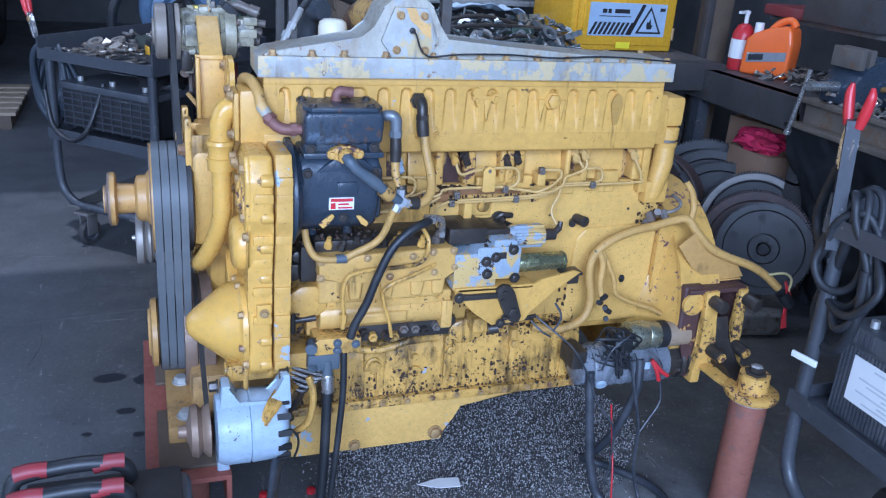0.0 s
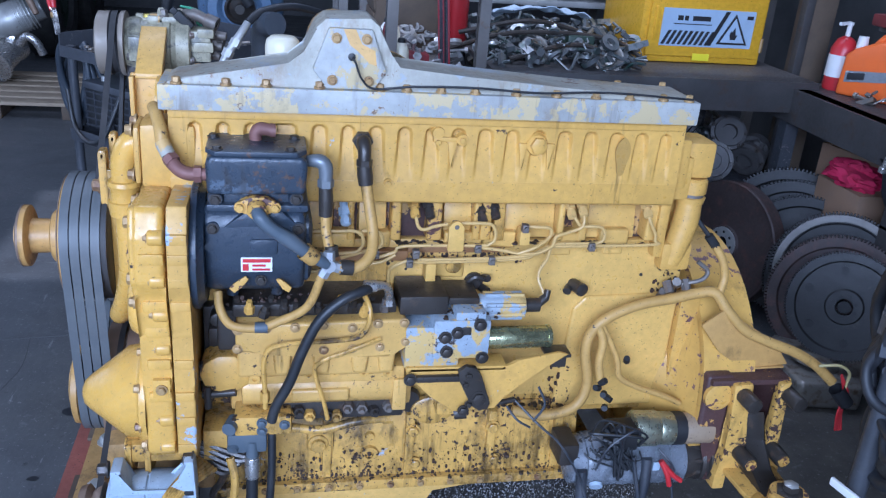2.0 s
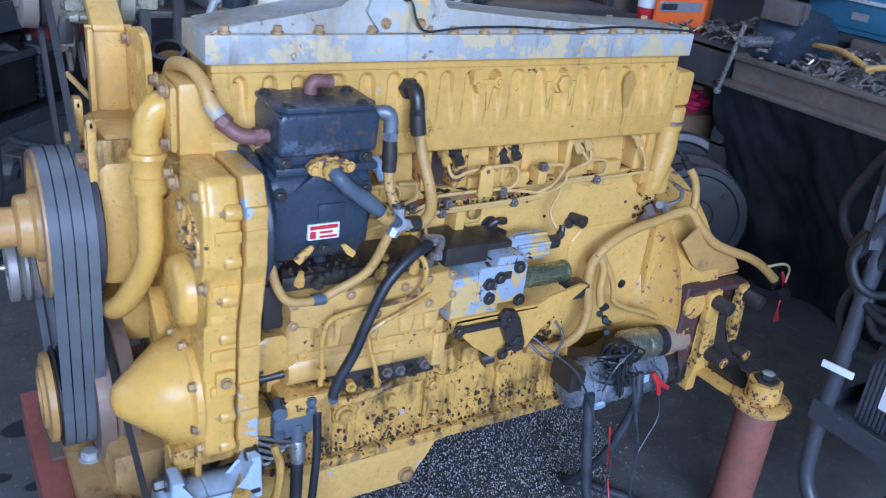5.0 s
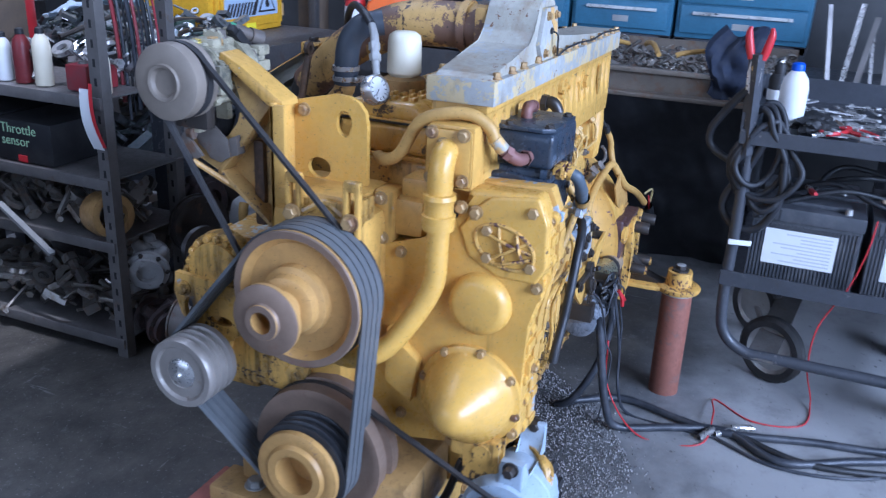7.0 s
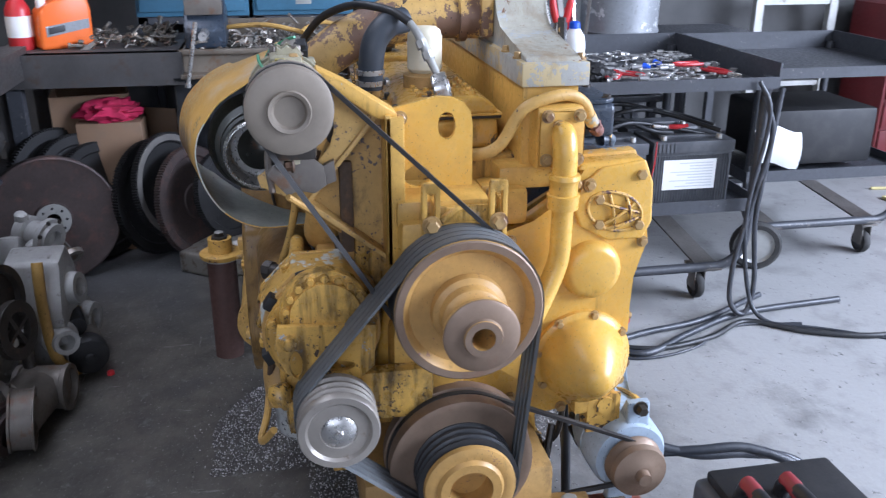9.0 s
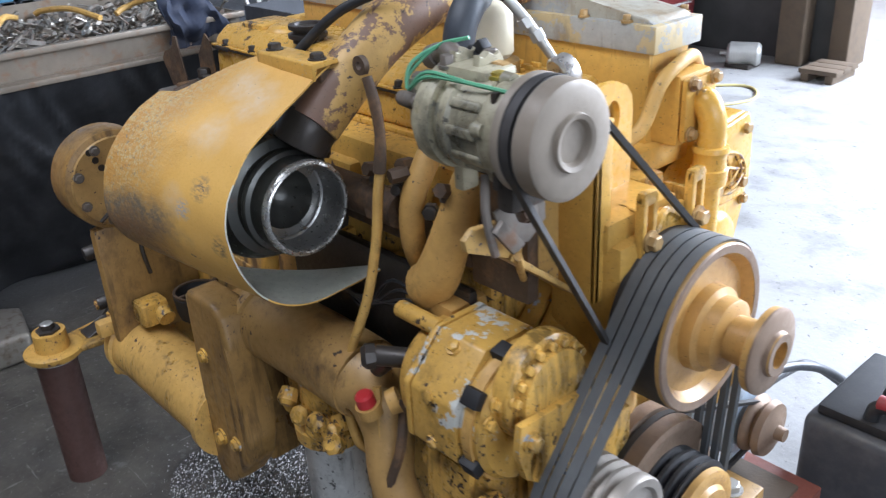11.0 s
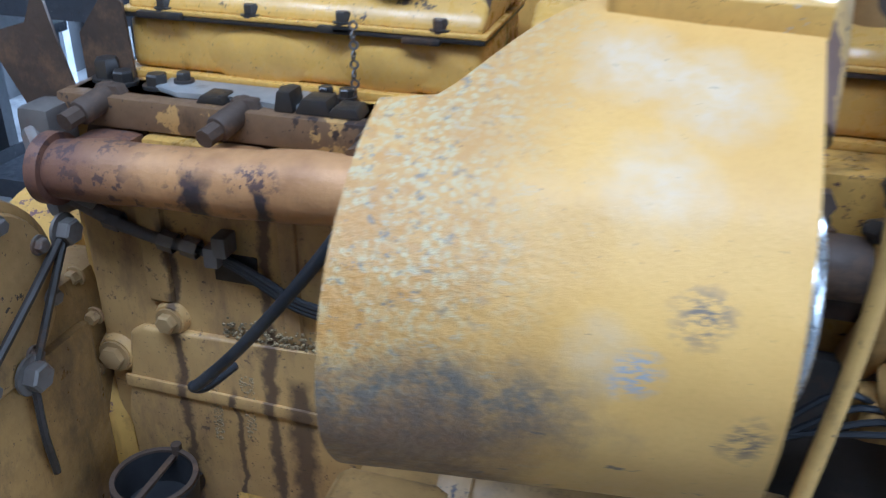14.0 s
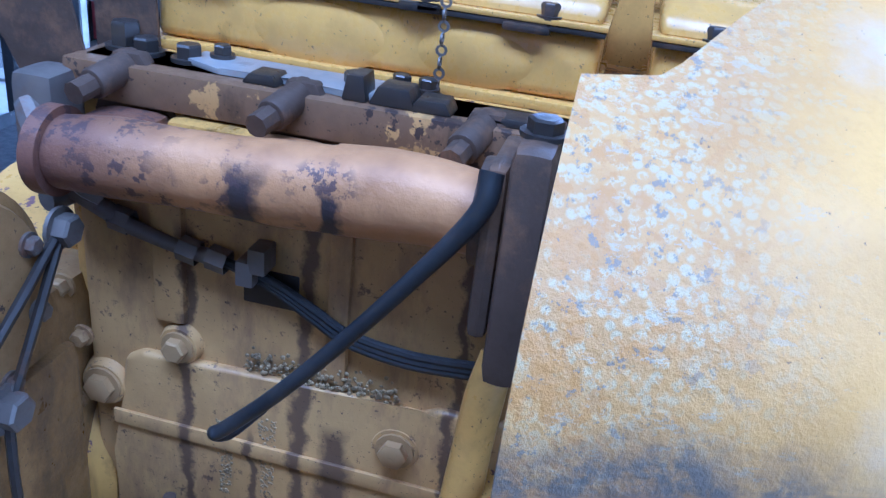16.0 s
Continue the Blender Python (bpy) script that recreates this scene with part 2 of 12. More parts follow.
    "bin_brown": metal("browned_bin_steel", (0.21, 0.175, 0.135), 0.42, 0.45, (0.17, 0.10, 0.055), metallic=0.4),
    "cartsteel": painted("dark_cart_paint", (0.055, 0.058, 0.066), rough=0.42, chip=0.3, chip_col=(0.15, 0.14, 0.135), grime=0.2),
    "beam": metal("grimy_beam", (0.075, 0.07, 0.067), 0.5, 0.4, (0.06, 0.042, 0.033), metallic=0.3),
    "locker": painted("blue_locker_paint", (0.06, 0.17, 0.26), rough=0.4, chip=0.12, chip_col=(0.15, 0.15, 0.15), grime=0.15),
    "yellowbox": painted("cabinet_yellow", (0.74, 0.40, 0.015), rough=0.38, chip=0.06, grime=0.08, tone=0.08),
    "redcab": painted("red_cabinet_paint", (0.17, 0.022, 0.024), rough=0.4, chip=0.1, grime=0.25),
    "card": soft("brown_cardboard", (0.26, 0.16, 0.095), 0.8, dirt=0.3),
    "wood": soft("grimy_timber", (0.12, 0.085, 0.055), 0.75, bump=0.5, dirt=0.6, dirt_col=(0.05, 0.042, 0.035)),
    "pink": soft("crimson_rag", (0.50, 0.012, 0.07), 0.85, dirt=0.2),
    "jeans": soft("dark_blue_cloth", (0.014, 0.02, 0.04), 0.85, dirt=0.3),
    "black": soft("matt_black", (0.012, 0.012, 0.013), 0.6, dirt=0.2),
    "ink": soft("printed_black", (0.02, 0.02, 0.022), 0.5, dirt=0.05),
    "tyre": soft("tyre_rubber", (0.024, 0.023, 0.022), 0.75, dirt=0.4),
    "cord": soft("yellow_cord", (0.55, 0.46, 0.20), 0.6, dirt=0.3),
    "gauge": soft("gauge_face", (0.78, 0.79, 0.78), 0.3, dirt=0.05),
}


def concrete():
    """Worn shop floor: painted paler towards the door for its daylight, brown with old oil beside the engine, dark with
    painted shade behind it, scratched and pitted.
    """
    n = Nodes("oil_stained_concrete")
    a, b, c = n.noise(0.7, 5), n.noise(5, 6, 0.65), n.noise(45, 5)
    axis = n.add("ShaderNodeSeparateXYZ")
    n.link(n.pos, axis.inputs[0])
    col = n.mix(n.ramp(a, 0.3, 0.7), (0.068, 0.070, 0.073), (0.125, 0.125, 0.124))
    # daylight from the door put into the colour: paler as y falls
    door_daylight = n.ramp(n.math("SUBTRACT", n.math("ADD", n.noise(1.3, 4), n.math("MULTIPLY", n.noise(9, 5, 0.65), 0.5)), n.ramp(axis.outputs["Y"], -1.0, 0.1, 0.0, 0.9)), 0.20, 0.66, 0, 0.85)
    col = n.mix(door_daylight, col, (0.38, 0.375, 0.365))
    spill = n.tree.nodes.new("ShaderNodeVectorMath")
    spill.operation = "DISTANCE"
    spill.inputs[1].default_value = (0.75, 1.05, 0.0)
    n.link(n.pos, spill.inputs[0])
    oily = n.ramp(n.math("ADD", spill.outputs["Value"], n.math("MULTIPLY", n.math("SUBTRACT", n.noise(2.4, 5), 0.5), 0.9)), 1.55, 0.75)
    # shade on the floor behind the engine, painted as a second dark spot
    shade_spot = n.tree.nodes.new("ShaderNodeVectorMath")
    shade_spot.operation = "DISTANCE"
    shade_spot.inputs[1].default_value = (1.75, 0.15, 0.0)
    n.link(n.pos, shade_spot.inputs[0])
    oily = n.math("MAXIMUM", oily, n.ramp(n.math("ADD", shade_spot.outputs["Value"], n.math("MULTIPLY", n.math("SUBTRACT", n.noise(3.1, 5), 0.5), 0.5)), 0.85, 0.5))
    # the oil stain and the painted shade share one mask and tint
    col = n.mix(oily, col, n.mix(n.ramp(n.noise(7, 6, 0.7), 0.35, 0.65), (0.048, 0.043, 0.036), (0.105, 0.094, 0.077)))
    col = n.mix(n.ramp(b, 0.52, 0.75, 0, 0.5), col, (0.06, 0.057, 0.054))
    col = n.mix(n.ramp(n.noise(13, 6, 0.7), 0.60, 0.68, 0, 0.4), col, (0.22, 0.215, 0.21))
    col = n.mix(n.ramp(n.noise(2.1, 6, 0.65), 0.58, 0.72, 0, 0.5), col, (0.045, 0.045, 0.048))
    # grit, pits and scratches
    col = n.mix(n.ramp(n.noise(70, 6, 0.75), 0.60, 0.64, 0, 0.55), col, (0.34, 0.33, 0.32))
    pits = n.ramp(n.noise(32, 5, 0.7), 0.62, 0.67)
    col = n.mix(n.math("MULTIPLY", pits, 0.7), col, (0.05, 0.048, 0.046))
    for stretch in ((0.12, 1.8, 1), (1.5, 0.14, 1)):
        col = n.mix(n.ramp(n.noise(17, 5, 0.75, stretch), 0.655, 0.67, 0, 0.35), col, (0.36, 0.35, 0.34))
    n.bump(n.math("SUBTRACT", n.math("ADD", n.math("MULTIPLY", c, 0.8), n.math("MULTIPLY", b, 1.4)), n.math("MULTIPLY", pits, 0.8)), 0.55, 0.004)
    return n.done(col, n.ramp(b, 0.3, 0.7, 0.62, 0.36))


def granules():
    n = Nodes("oil_absorbent")
    rnd = n.add("ShaderNodeNewGeometry").outputs["Random Per Island"]
    col = n.mix(n.ramp(rnd, 0.30, 0.95), (0.045, 0.042, 0.041), (0.56, 0.545, 0.53))
    return n.done(col, 0.7)


def scrap(name, lo, hi, rust):
    n = Nodes(name)
    rnd = n.add("ShaderNodeNewGeometry").outputs["Random Per Island"]
    col = n.mix(rnd, lo, hi)
    col = n.mix(n.ramp(n.noise(30, 5), 0.5, 0.7), col, rust)
    n.bump(n.noise(120, 3), 0.3)
    return n.done(col, n.ramp(rnd, 0, 1, 0.6, 0.32), n.ramp(rnd, 0, 1, 0.25, 0.8))


def shopwall():
    n = Nodes("grimy_wall")
    a = n.noise(2.2, 6)
    col = n.mix(n.ramp(a, 0.3, 0.7), (0.035, 0.035, 0.036), (0.085, 0.083, 0.08))
    n.bump(n.noise(40, 4), 0.3)
    return n.done(col, 0.7)


def shield_paint():
    """Golden sheet with a speckled, faded rear, soft pale patches, a belt worn grey low down, darker brown below it and
    a few dark scuffs.
    """
    n = Nodes("worn_shield_paint")
    axis = n.add("ShaderNodeSeparateXYZ")
    n.link(n.pos, axis.inputs[0])
    ax, az = axis.outputs["X"], axis.outputs["Z"]

    def spot(c, r0, r1, wobble=0.02):
        """1 inside a worn patch round c, fading out from r1 to r0, with a ragged edge."""
        node = n.tree.nodes.new("ShaderNodeVectorMath")
        node.operation = "DISTANCE"
        node.inputs[1].default_value = c
        n.link(n.pos, node.inputs[0])
        d = n.math("ADD", node.outputs["Value"], n.math("MULTIPLY", n.math("SUBTRACT", n.noise(38, 4, 0.65), 0.5), wobble * 2))
        return n.ramp(d, r0, r1)

    col = n.mix(n.ramp(n.noise(7, 4), 0.3, 0.7), (0.60, 0.335, 0.075), (0.72, 0.43, 0.115))
    col = n.mix(n.ramp(n.noise(240, 3), 0.45, 0.75, 0, 0.25), col, (0.50, 0.27, 0.05))
    # rear: paint crazed and worn through in fine cream flakes, grey rings and ochre islands
    edge = n.math("ADD", ax, n.math("MULTIPLY", n.math("SUBTRACT", n.noise(9, 4), 0.5), 0.16))
    rear = n.ramp(edge, 0.455, 0.545)
    col = n.mix(n.math("MULTIPLY", rear, n.ramp(n.noise(11, 4), 0.35, 0.65, 0.45, 0.9)), col, (0.43, 0.235, 0.065))
    cell = n.add("ShaderNodeTexVoronoi", Scale=175.0, Randomness=1.0)
    n.link(n.pos, cell.inputs["Vector"])
    upper = n.ramp(az, 1.0, 1.10, 0.50, 0.60)
    worn = n.math("ADD", n.math("MULTIPLY", n.noise(22, 5, 0.7), 0.55), n.math("MULTIPLY", n.noise(190, 5, 0.75), 0.45))
    speck = n.math("MULTIPLY", n.math("LESS_THAN", worn, upper), n.ramp(cell.outputs["Distance"], 0.62, 0.42))
    speck = n.math("MULTIPLY", speck, n.ramp(n.noise(160, 4, 0.7), 0.40, 0.50, 0.15, 1.0))
    col = n.mix(n.math("MULTIPLY", n.math("MULTIPLY", speck, n.ramp(edge, 0.48, 0.57)), n.ramp(az, 0.985, 1.05, 0.30, 0.85)), col, (0.50, 0.40, 0.205))
    flake = n.ramp(n.math("ADD", n.math("MULTIPLY", n.noise(80, 6, 0.7), 0.6), n.math("MULTIPLY", n.noise(14, 3), 0.4)), 0.525, 0.54)
    col = n.mix(n.math("MULTIPLY", flake, n.ramp(edge, 0.50, 0.60, 0, 0.85)), col, (0.47, 0.235, 0.05))
    blue = n.math("MULTIPLY", n.ramp(n.noise(125, 5, 0.65), 0.59, 0.62), n.ramp(edge, 0.50, 0.58, 0, 0.75))
    col = n.mix(blue, col, (0.19, 0.175, 0.135))
    scratch = n.math("MULTIPLY", n.ramp(n.noise(75, 5, 0.75, (0.6, 1, 1.7)), 0.60, 0.615), n.ramp(edge, 0.44, 0.54, 0, 0.6))
    col = n.mix(scratch, col, (0.44, 0.37, 0.23))
    # soft pale rubbed patches near the clamp and along the flank
    for c, r0, r1, k in (((0.40, 0.375, 1.150), 0.055, 0.012, 0.55), ((0.46, 0.36, 1.165), 0.05, 0.015, 0.45), ((0.43, 0.45, 1.115), 0.05, 0.012, 0.40), ((0.45, 0.525, 1.02), 0.035, 0.010, 0.30)):
        col = n.mix(n.math("MULTIPLY", n.math("MULTIPLY", spot(c, r0, r1), n.ramp(n.noise(60, 5, 0.7), 0.3, 0.6, 0.3, 1.0)), k), col, (0.62, 0.57, 0.46))
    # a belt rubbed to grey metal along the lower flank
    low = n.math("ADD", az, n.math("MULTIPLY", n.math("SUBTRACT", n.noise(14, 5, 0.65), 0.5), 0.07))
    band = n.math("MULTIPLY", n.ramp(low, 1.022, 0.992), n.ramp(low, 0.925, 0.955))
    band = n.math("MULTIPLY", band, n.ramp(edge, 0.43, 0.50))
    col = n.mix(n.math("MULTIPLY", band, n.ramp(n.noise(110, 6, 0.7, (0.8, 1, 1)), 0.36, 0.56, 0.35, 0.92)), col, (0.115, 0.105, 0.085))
    # below the belt the rear part turns darker brown
    low_brown = n.math("MULTIPLY", n.ramp(low, 0.985, 0.955), n.ramp(edge, 0.45, 0.53))
    col = n.mix(n.math("MULTIPLY", low_brown, n.ramp(n.noise(90, 6, 0.75), 0.35, 0.6, 0.45, 0.95)), col, (0.20, 0.112, 0.052))
    # scuffs
    hatch = n.ramp(n.noise(130, 5, 0.75, (0.6, 1, 1.4)), 0.44, 0.54, 0, 0.9)
    for c, r0, r1, tint in (((0.388, 0.507, 1.052), 0.026, 0.010, (0.13, 0.115, 0.10)), ((0.425, 0.520, 1.010), 0.022, 0.008, (0.33, 0.35, 0.36)), ((0.35, 0.505, 0.962), 0.022, 0.008, (0.10, 0.085, 0.07)), ((0.36, 0.500, 1.10), 0.012, 0.004, (0.12, 0.10, 0.08))):
        col = n.mix(n.math("MULTIPLY", spot(c, r0, r1, 0.012), hatch), col, tint)
    dashes = n.math("MULTIPLY", n.ramp(n.noise(34, 4, 0.6, (0.7, 1, 2.2)), 0.66, 0.69), n.ramp(az, 1.0, 0.985, 0, 0.8))
    col = n.mix(dashes, col, (0.11, 0.09, 0.07))
    col = n.mix(n.ramp(n.noise(230, 3), 0.70, 0.73, 0, 0.7), col, (0.10, 0.07, 0.05))
    rough_rear = n.math("MULTIPLY", n.noise(95, 5, 0.7), n.ramp(edge, 0.44, 0.56, 0.25, 3.4))
    n.bump(n.math("ADD", rough_rear, n.math("MULTIPLY", n.noise(300, 3), 0.3)), 0.45, 0.0016)
    return n.done(col, n.ramp(n.noise(85, 6, 0.7), 0.3, 0.7, 0.40, 0.58))


def sooty_manifold():
    n = Nodes("heat_tinted_manifold_iron")
    col = n.mix(n.ramp(n.noise(9, 4), 0.3, 0.7), (0.27, 0.12, 0.042), (0.68, 0.36, 0.135))
    axis = n.add("ShaderNodeSeparateXYZ")
    n.link(n.pos, axis.inputs[0])
    ax = n.math("ADD", axis.outputs["X"], n.math("MULTIPLY", n.math("SUBTRACT", n.noise(24, 4), 0.5), 0.05))
    # burnt dark towards the rear cylinder, two soot rings at the joints
    col = n.mix(n.ramp(ax, 0.93, 1.05, 0, 0.8), col, (0.12, 0.055, 0.045))
    for x0, w in ((0.893, 0.020), (0.822, 0.011)):
        ring_ = n.math("ABSOLUTE", n.math("SUBTRACT", ax, x0), 0.0)
        col = n.mix(n.math("MULTIPLY", n.ramp(ring_, w, w * 0.45, 0, 0.95), n.ramp(n.math("ADD", axis.outputs["Z"], n.math("MULTIPLY", n.noise(30, 4), 0.02)), 1.004, 0.985)), col, (0.035, 0.030, 0.034))
    col = n.mix(n.math("MULTIPLY", n.ramp(n.noise(55, 6, 0.7), 0.52, 0.56, 0, 0.9), n.ramp(n.noise(7, 3), 0.48, 0.56)), col, (0.085, 0.05, 0.045))
    n.bump(n.noise(120, 5), 0.5)
    return n.done(col, 0.5, 0.1)


def oily_wall():
    """Tan paint on the block side, with brown runs of oil and wet dark stains."""
    n = Nodes("oily_block_paint")
    axis = n.add("ShaderNodeSeparateXYZ")
    n.link(n.pos, axis.inputs[0])
    col = n.mix(n.ramp(n.noise(8, 4), 0.3, 0.7), (0.43, 0.255, 0.085), (0.60, 0.37, 0.125))
    col = n.mix(n.ramp(n.noise(16, 6, 0.7, (1, 1, 0.35)), 0.50, 0.68, 0, 0.75), col, (0.24, 0.135, 0.07))
    col = n.mix(n.ramp(n.noise(60, 6, 0.75), 0.60, 0.66, 0, 0.8), col, (0.11, 0.065, 0.045))
    ax = n.math("ADD", axis.outputs["X"], n.math("MULTIPLY", n.math("SUBTRACT", n.noise(26, 5, 0.65), 0.5), 0.040))
    for x0, w, top in ((0.821, 0.020, 0.705), (0.913, 0.006, 0.675), (0.985, 0.010, 0.90), (0.86, 0.012, 0.93), (0.705, 0.008, 0.93)):
        run = n.math("ABSOLUTE", n.math("SUBTRACT", ax, x0), 0.0)
        col = n.mix(n.math("MULTIPLY", n.ramp(run, w, w * 0.4, 0, 0.85), n.ramp(axis.outputs["Z"], top, top - 0.02)), col, (0.085, 0.05, 0.035))
    col = n.mix(n.ramp(n.noise(240, 3), 0.66, 0.70, 0, 0.7), col, (0.06, 0.04, 0.03))
    n.bump(n.math("ADD", n.noise(70, 5), n.math("MULTIPLY", n.noise(14, 4), 1.5)), 0.35)
    return n.done(col, n.ramp(n.noise(40, 5), 0.3, 0.7, 0.34, 0.55))


M["shield"], M["copper"], M["oily_wall"] = shield_paint(), sooty_manifold(), oily_wall()
M["concrete"], M["granule"], M["wall"] = concrete(), granules(), shopwall()
M["scrap"] = scrap("mixed_scrap_metal", (0.06, 0.055, 0.05), (0.50, 0.46, 0.40), (0.16, 0.09, 0.05))
M["scrap_dark"] = scrap("dark_oily_parts", (0.07, 0.064, 0.056), (0.46, 0.42, 0.36), (0.17, 0.115, 0.075))
M["bench_scrap"] = scrap("oily_green_black_parts", (0.025, 0.028, 0.028), (0.34, 0.35, 0.35), (0.03, 0.065, 0.05))
M["tools"] = scrap("hand_tools", (0.10, 0.10, 0.10), (0.75, 0.73, 0.70), (0.10, 0.09, 0.08))

# ---- mesh kit ----
def vec(p):
    return Vector(p)


def thing(name, base, label, category, group="", kind=""):
    ob = new(name)
    ob.empty_display_size = 0.1
    ob.location = base
    return tagged(ob, label, category, group, kind)


# repeats that are built in one go and then linked one by one, and castings whose lugs and ribs become sub-parts
EACH = {"stud_nut", "air_hose", "fuel_line", "line_clamp", "core_plug", "pump_pipe", "pump_fitting", "drain_hose", "drive_belt", "starter_wire", "red_wire", "loom_plug", "terminal", "dial_mark", "cooling_slot",
        "hose_port", "delivery_flange", "sensor_fitting", "compressor_stud", "drain_plug", "wire_guard", "pump_union", "injector_union", "line_union", "dark_pipe", "head_stud", "cable_lug", "castor", "wiring_loom", "block_harness", "clutch_wire", "manifold_stud", "harness_clip", "hose_clip",
        "clamp_pad", "tin_bracket", "drum_link", "capped_union", "hose_crimp", "plate_print", "chain_link", "packing_plate", "taped_wire", "glove_finger", "valve", "rear_fitting", "side_fitting", "mount_stud", "caster_cheek", "seam_grease"}
LUGS = {"gear_cover": "lug", "gear_housing": "lug", "intake_housing": "rib", "cylinder_block": "pad", "crankcase": "rib", "air_compressor": "boss", "cylinder_head": "port_block", "injection_pump": "boss",
        "governor": "boss", "refrigerant_compressor": "rib", "rocker_cover": "nub", "filter_head": "casting", "pump_drive": "casting", "throttle_lever": "pivot", "nose_housing": "boss", "head_rim": "clip",
        "mount_bracket": "plate", "slotted_plate": "bar", "hydraulic_pump": "flange", "drum_housing": "foot", "exhaust_manifold": "port", "coolant_elbow": "collar", "turbine_housing": "duct", "water_pump": "pad",
        "thermostat_housing": "pad", "flywheel_housing": "pad", "alternator": "lug", "starter_motor": "band", "alternator_bracket": "arm", "boost_pipe": "collar", "rear_outlet": "neck"}


def link_mesh(name, verts, faces, mat, parent, label, smooth):
    me = bpy.data.meshes.new(name)
    me.from_pydata(verts, [], faces)
    me.shade_smooth()
    me.set_sharp_from_angle(angle=radians(smooth))
    for m in (mat if isinstance(mat, (list, tuple)) else [mat]):
        me.materials.append(M[m] if isinstance(m, str) else m)
    ob = new(name, me)
    adopt(ob, parent)
    if label:
        ob["label"] = label
    return ob


def adopt(ob, parent):
    if parent is not None:
        ob.parent = parent
        if parent.type == "EMPTY":
            ob.matrix_parent_inverse = Matrix.Translation(-parent.location)


def pieces_of(bm, touch):
    """The loose pieces of a mesh as (verts, faces); with touch, pieces whose boxes meet stay together."""
    bm.verts.index_update()
    root = list(range(len(bm.verts)))

    def find(a):
        while root[a] != a:
            root[a] = root[root[a]]
            a = root[a]
        return a
    for e in bm.edges:
        root[find(e.verts[0].index)] = find(e.verts[1].index)
    groups = {}
    for v in bm.verts:
        groups.setdefault(find(v.index), []).append(v)
    groups = list(groups.values())
    if touch:
        boxes = [([min(v.co[k] for v in g) for k in range(3)], [max(v.co[k] for v in g) for k in range(3)]) for g in groups]
        merged = []
        for g, (lo, hi) in zip(groups, boxes):
            for m in merged:
                if all(lo[k] <= m[2][k] + 5e-4 and hi[k] >= m[1][k] - 5e-4 for k in range(3)):
                    m[0].extend(g)
                    m[1], m[2] = [min(a, b) for a, b in zip(lo, m[1])], [max(a, b) for a, b in zip(hi, m[2])]
                    break
            else:
                merged.append([list(g), lo, hi])
        groups = [m[0] for m in merged]
    out = []
    for g in groups:
        at = {v.index: i for i, v in enumerate(g)}
        faces = {f.index: f for v in g for f in v.link_faces}
        out.append(([tuple(v.co) for v in g], [[at[v.index] for v in f.verts] for f in faces.values()]))
    return out


def part(name, bm, mat, parent=None, label="", smooth=38, recalc=True):
    """One mesh object in world coordinates, under a thing (an Empty) or under another part."""
    if recalc:
        bmesh.ops.recalc_face_normals(bm, faces=bm.faces[:])
    bolts = name.endswith("bolt")
    if bolts or name in EACH or name in LUGS:
        bm.faces.index_update()
        pieces = pieces_of(bm, bolts)
        bm.free()
        if name in LUGS:
            pieces.sort(key=lambda q: -max(max(v[k] for v in q[0]) - min(v[k] for v in q[0]) for k in range(3)))
        first = link_mesh(name, *pieces[0], mat, parent, label, smooth)
        for q in pieces[1:]:
            if name in LUGS:
                deep = parent is not None and parent.parent is not None
                link_mesh(LUGS[name], *q, mat, parent if deep else first, "", smooth)
            else:
                link_mesh(name, *q, mat, parent, label, smooth)
        return first
    me = bpy.data.meshes.new(name)
    bm.to_mesh(me)
    bm.free()
    me.shade_smooth()
    me.set_sharp_from_angle(angle=radians(smooth))
    for m in (mat if isinstance(mat, (list, tuple)) else [mat]):
        me.materials.append(M[m] if isinstance(m, str) else m)
    ob = new(name, me)
    adopt(ob, parent)
    if label:
        ob["label"] = label
    return ob


def solo(name, bm, mat, label, category, group="", kind="", **more):
    return tagged(part(name, bm, mat, **more), label, category, group, kind)


def B():
    return bmesh.new()


def hull_faces(bm, vs, quads):
    return [bm.faces.new([vs[i] for i in q]) for q in quads]


CUBE = ((0, 2, 3, 1), (4, 5, 7, 6), (0, 1, 5, 4), (2, 6, 7, 3), (0, 4, 6, 2), (1, 3, 7, 5))


def box(bm, x0, x1, y0, y1, z0, z1, b=0.0, m=None, seg=2):
    vs = [bm.verts.new((x, y, z)) for x in (x0, x1) for y in (y0, y1) for z in (z0, z1)]
    if m is not None:
        for v in vs:
            v.co = m @ v.co
    fs = hull_faces(bm, vs, CUBE)
    if b:
        es = list({e for f in fs for e in f.edges})
        bmesh.ops.bevel(bm, geom=es, offset=b, segments=seg, affect="EDGES", profile=0.6)
    return bm


def frame_of(d):
    d = vec(d).normalized()
    u = d.cross(Vector((0, 0, 1)))
    if u.length < 1e-3:
        u = d.cross(Vector((0, 1, 0)))
    u.normalize()
    return d, u, d.cross(u).normalized()


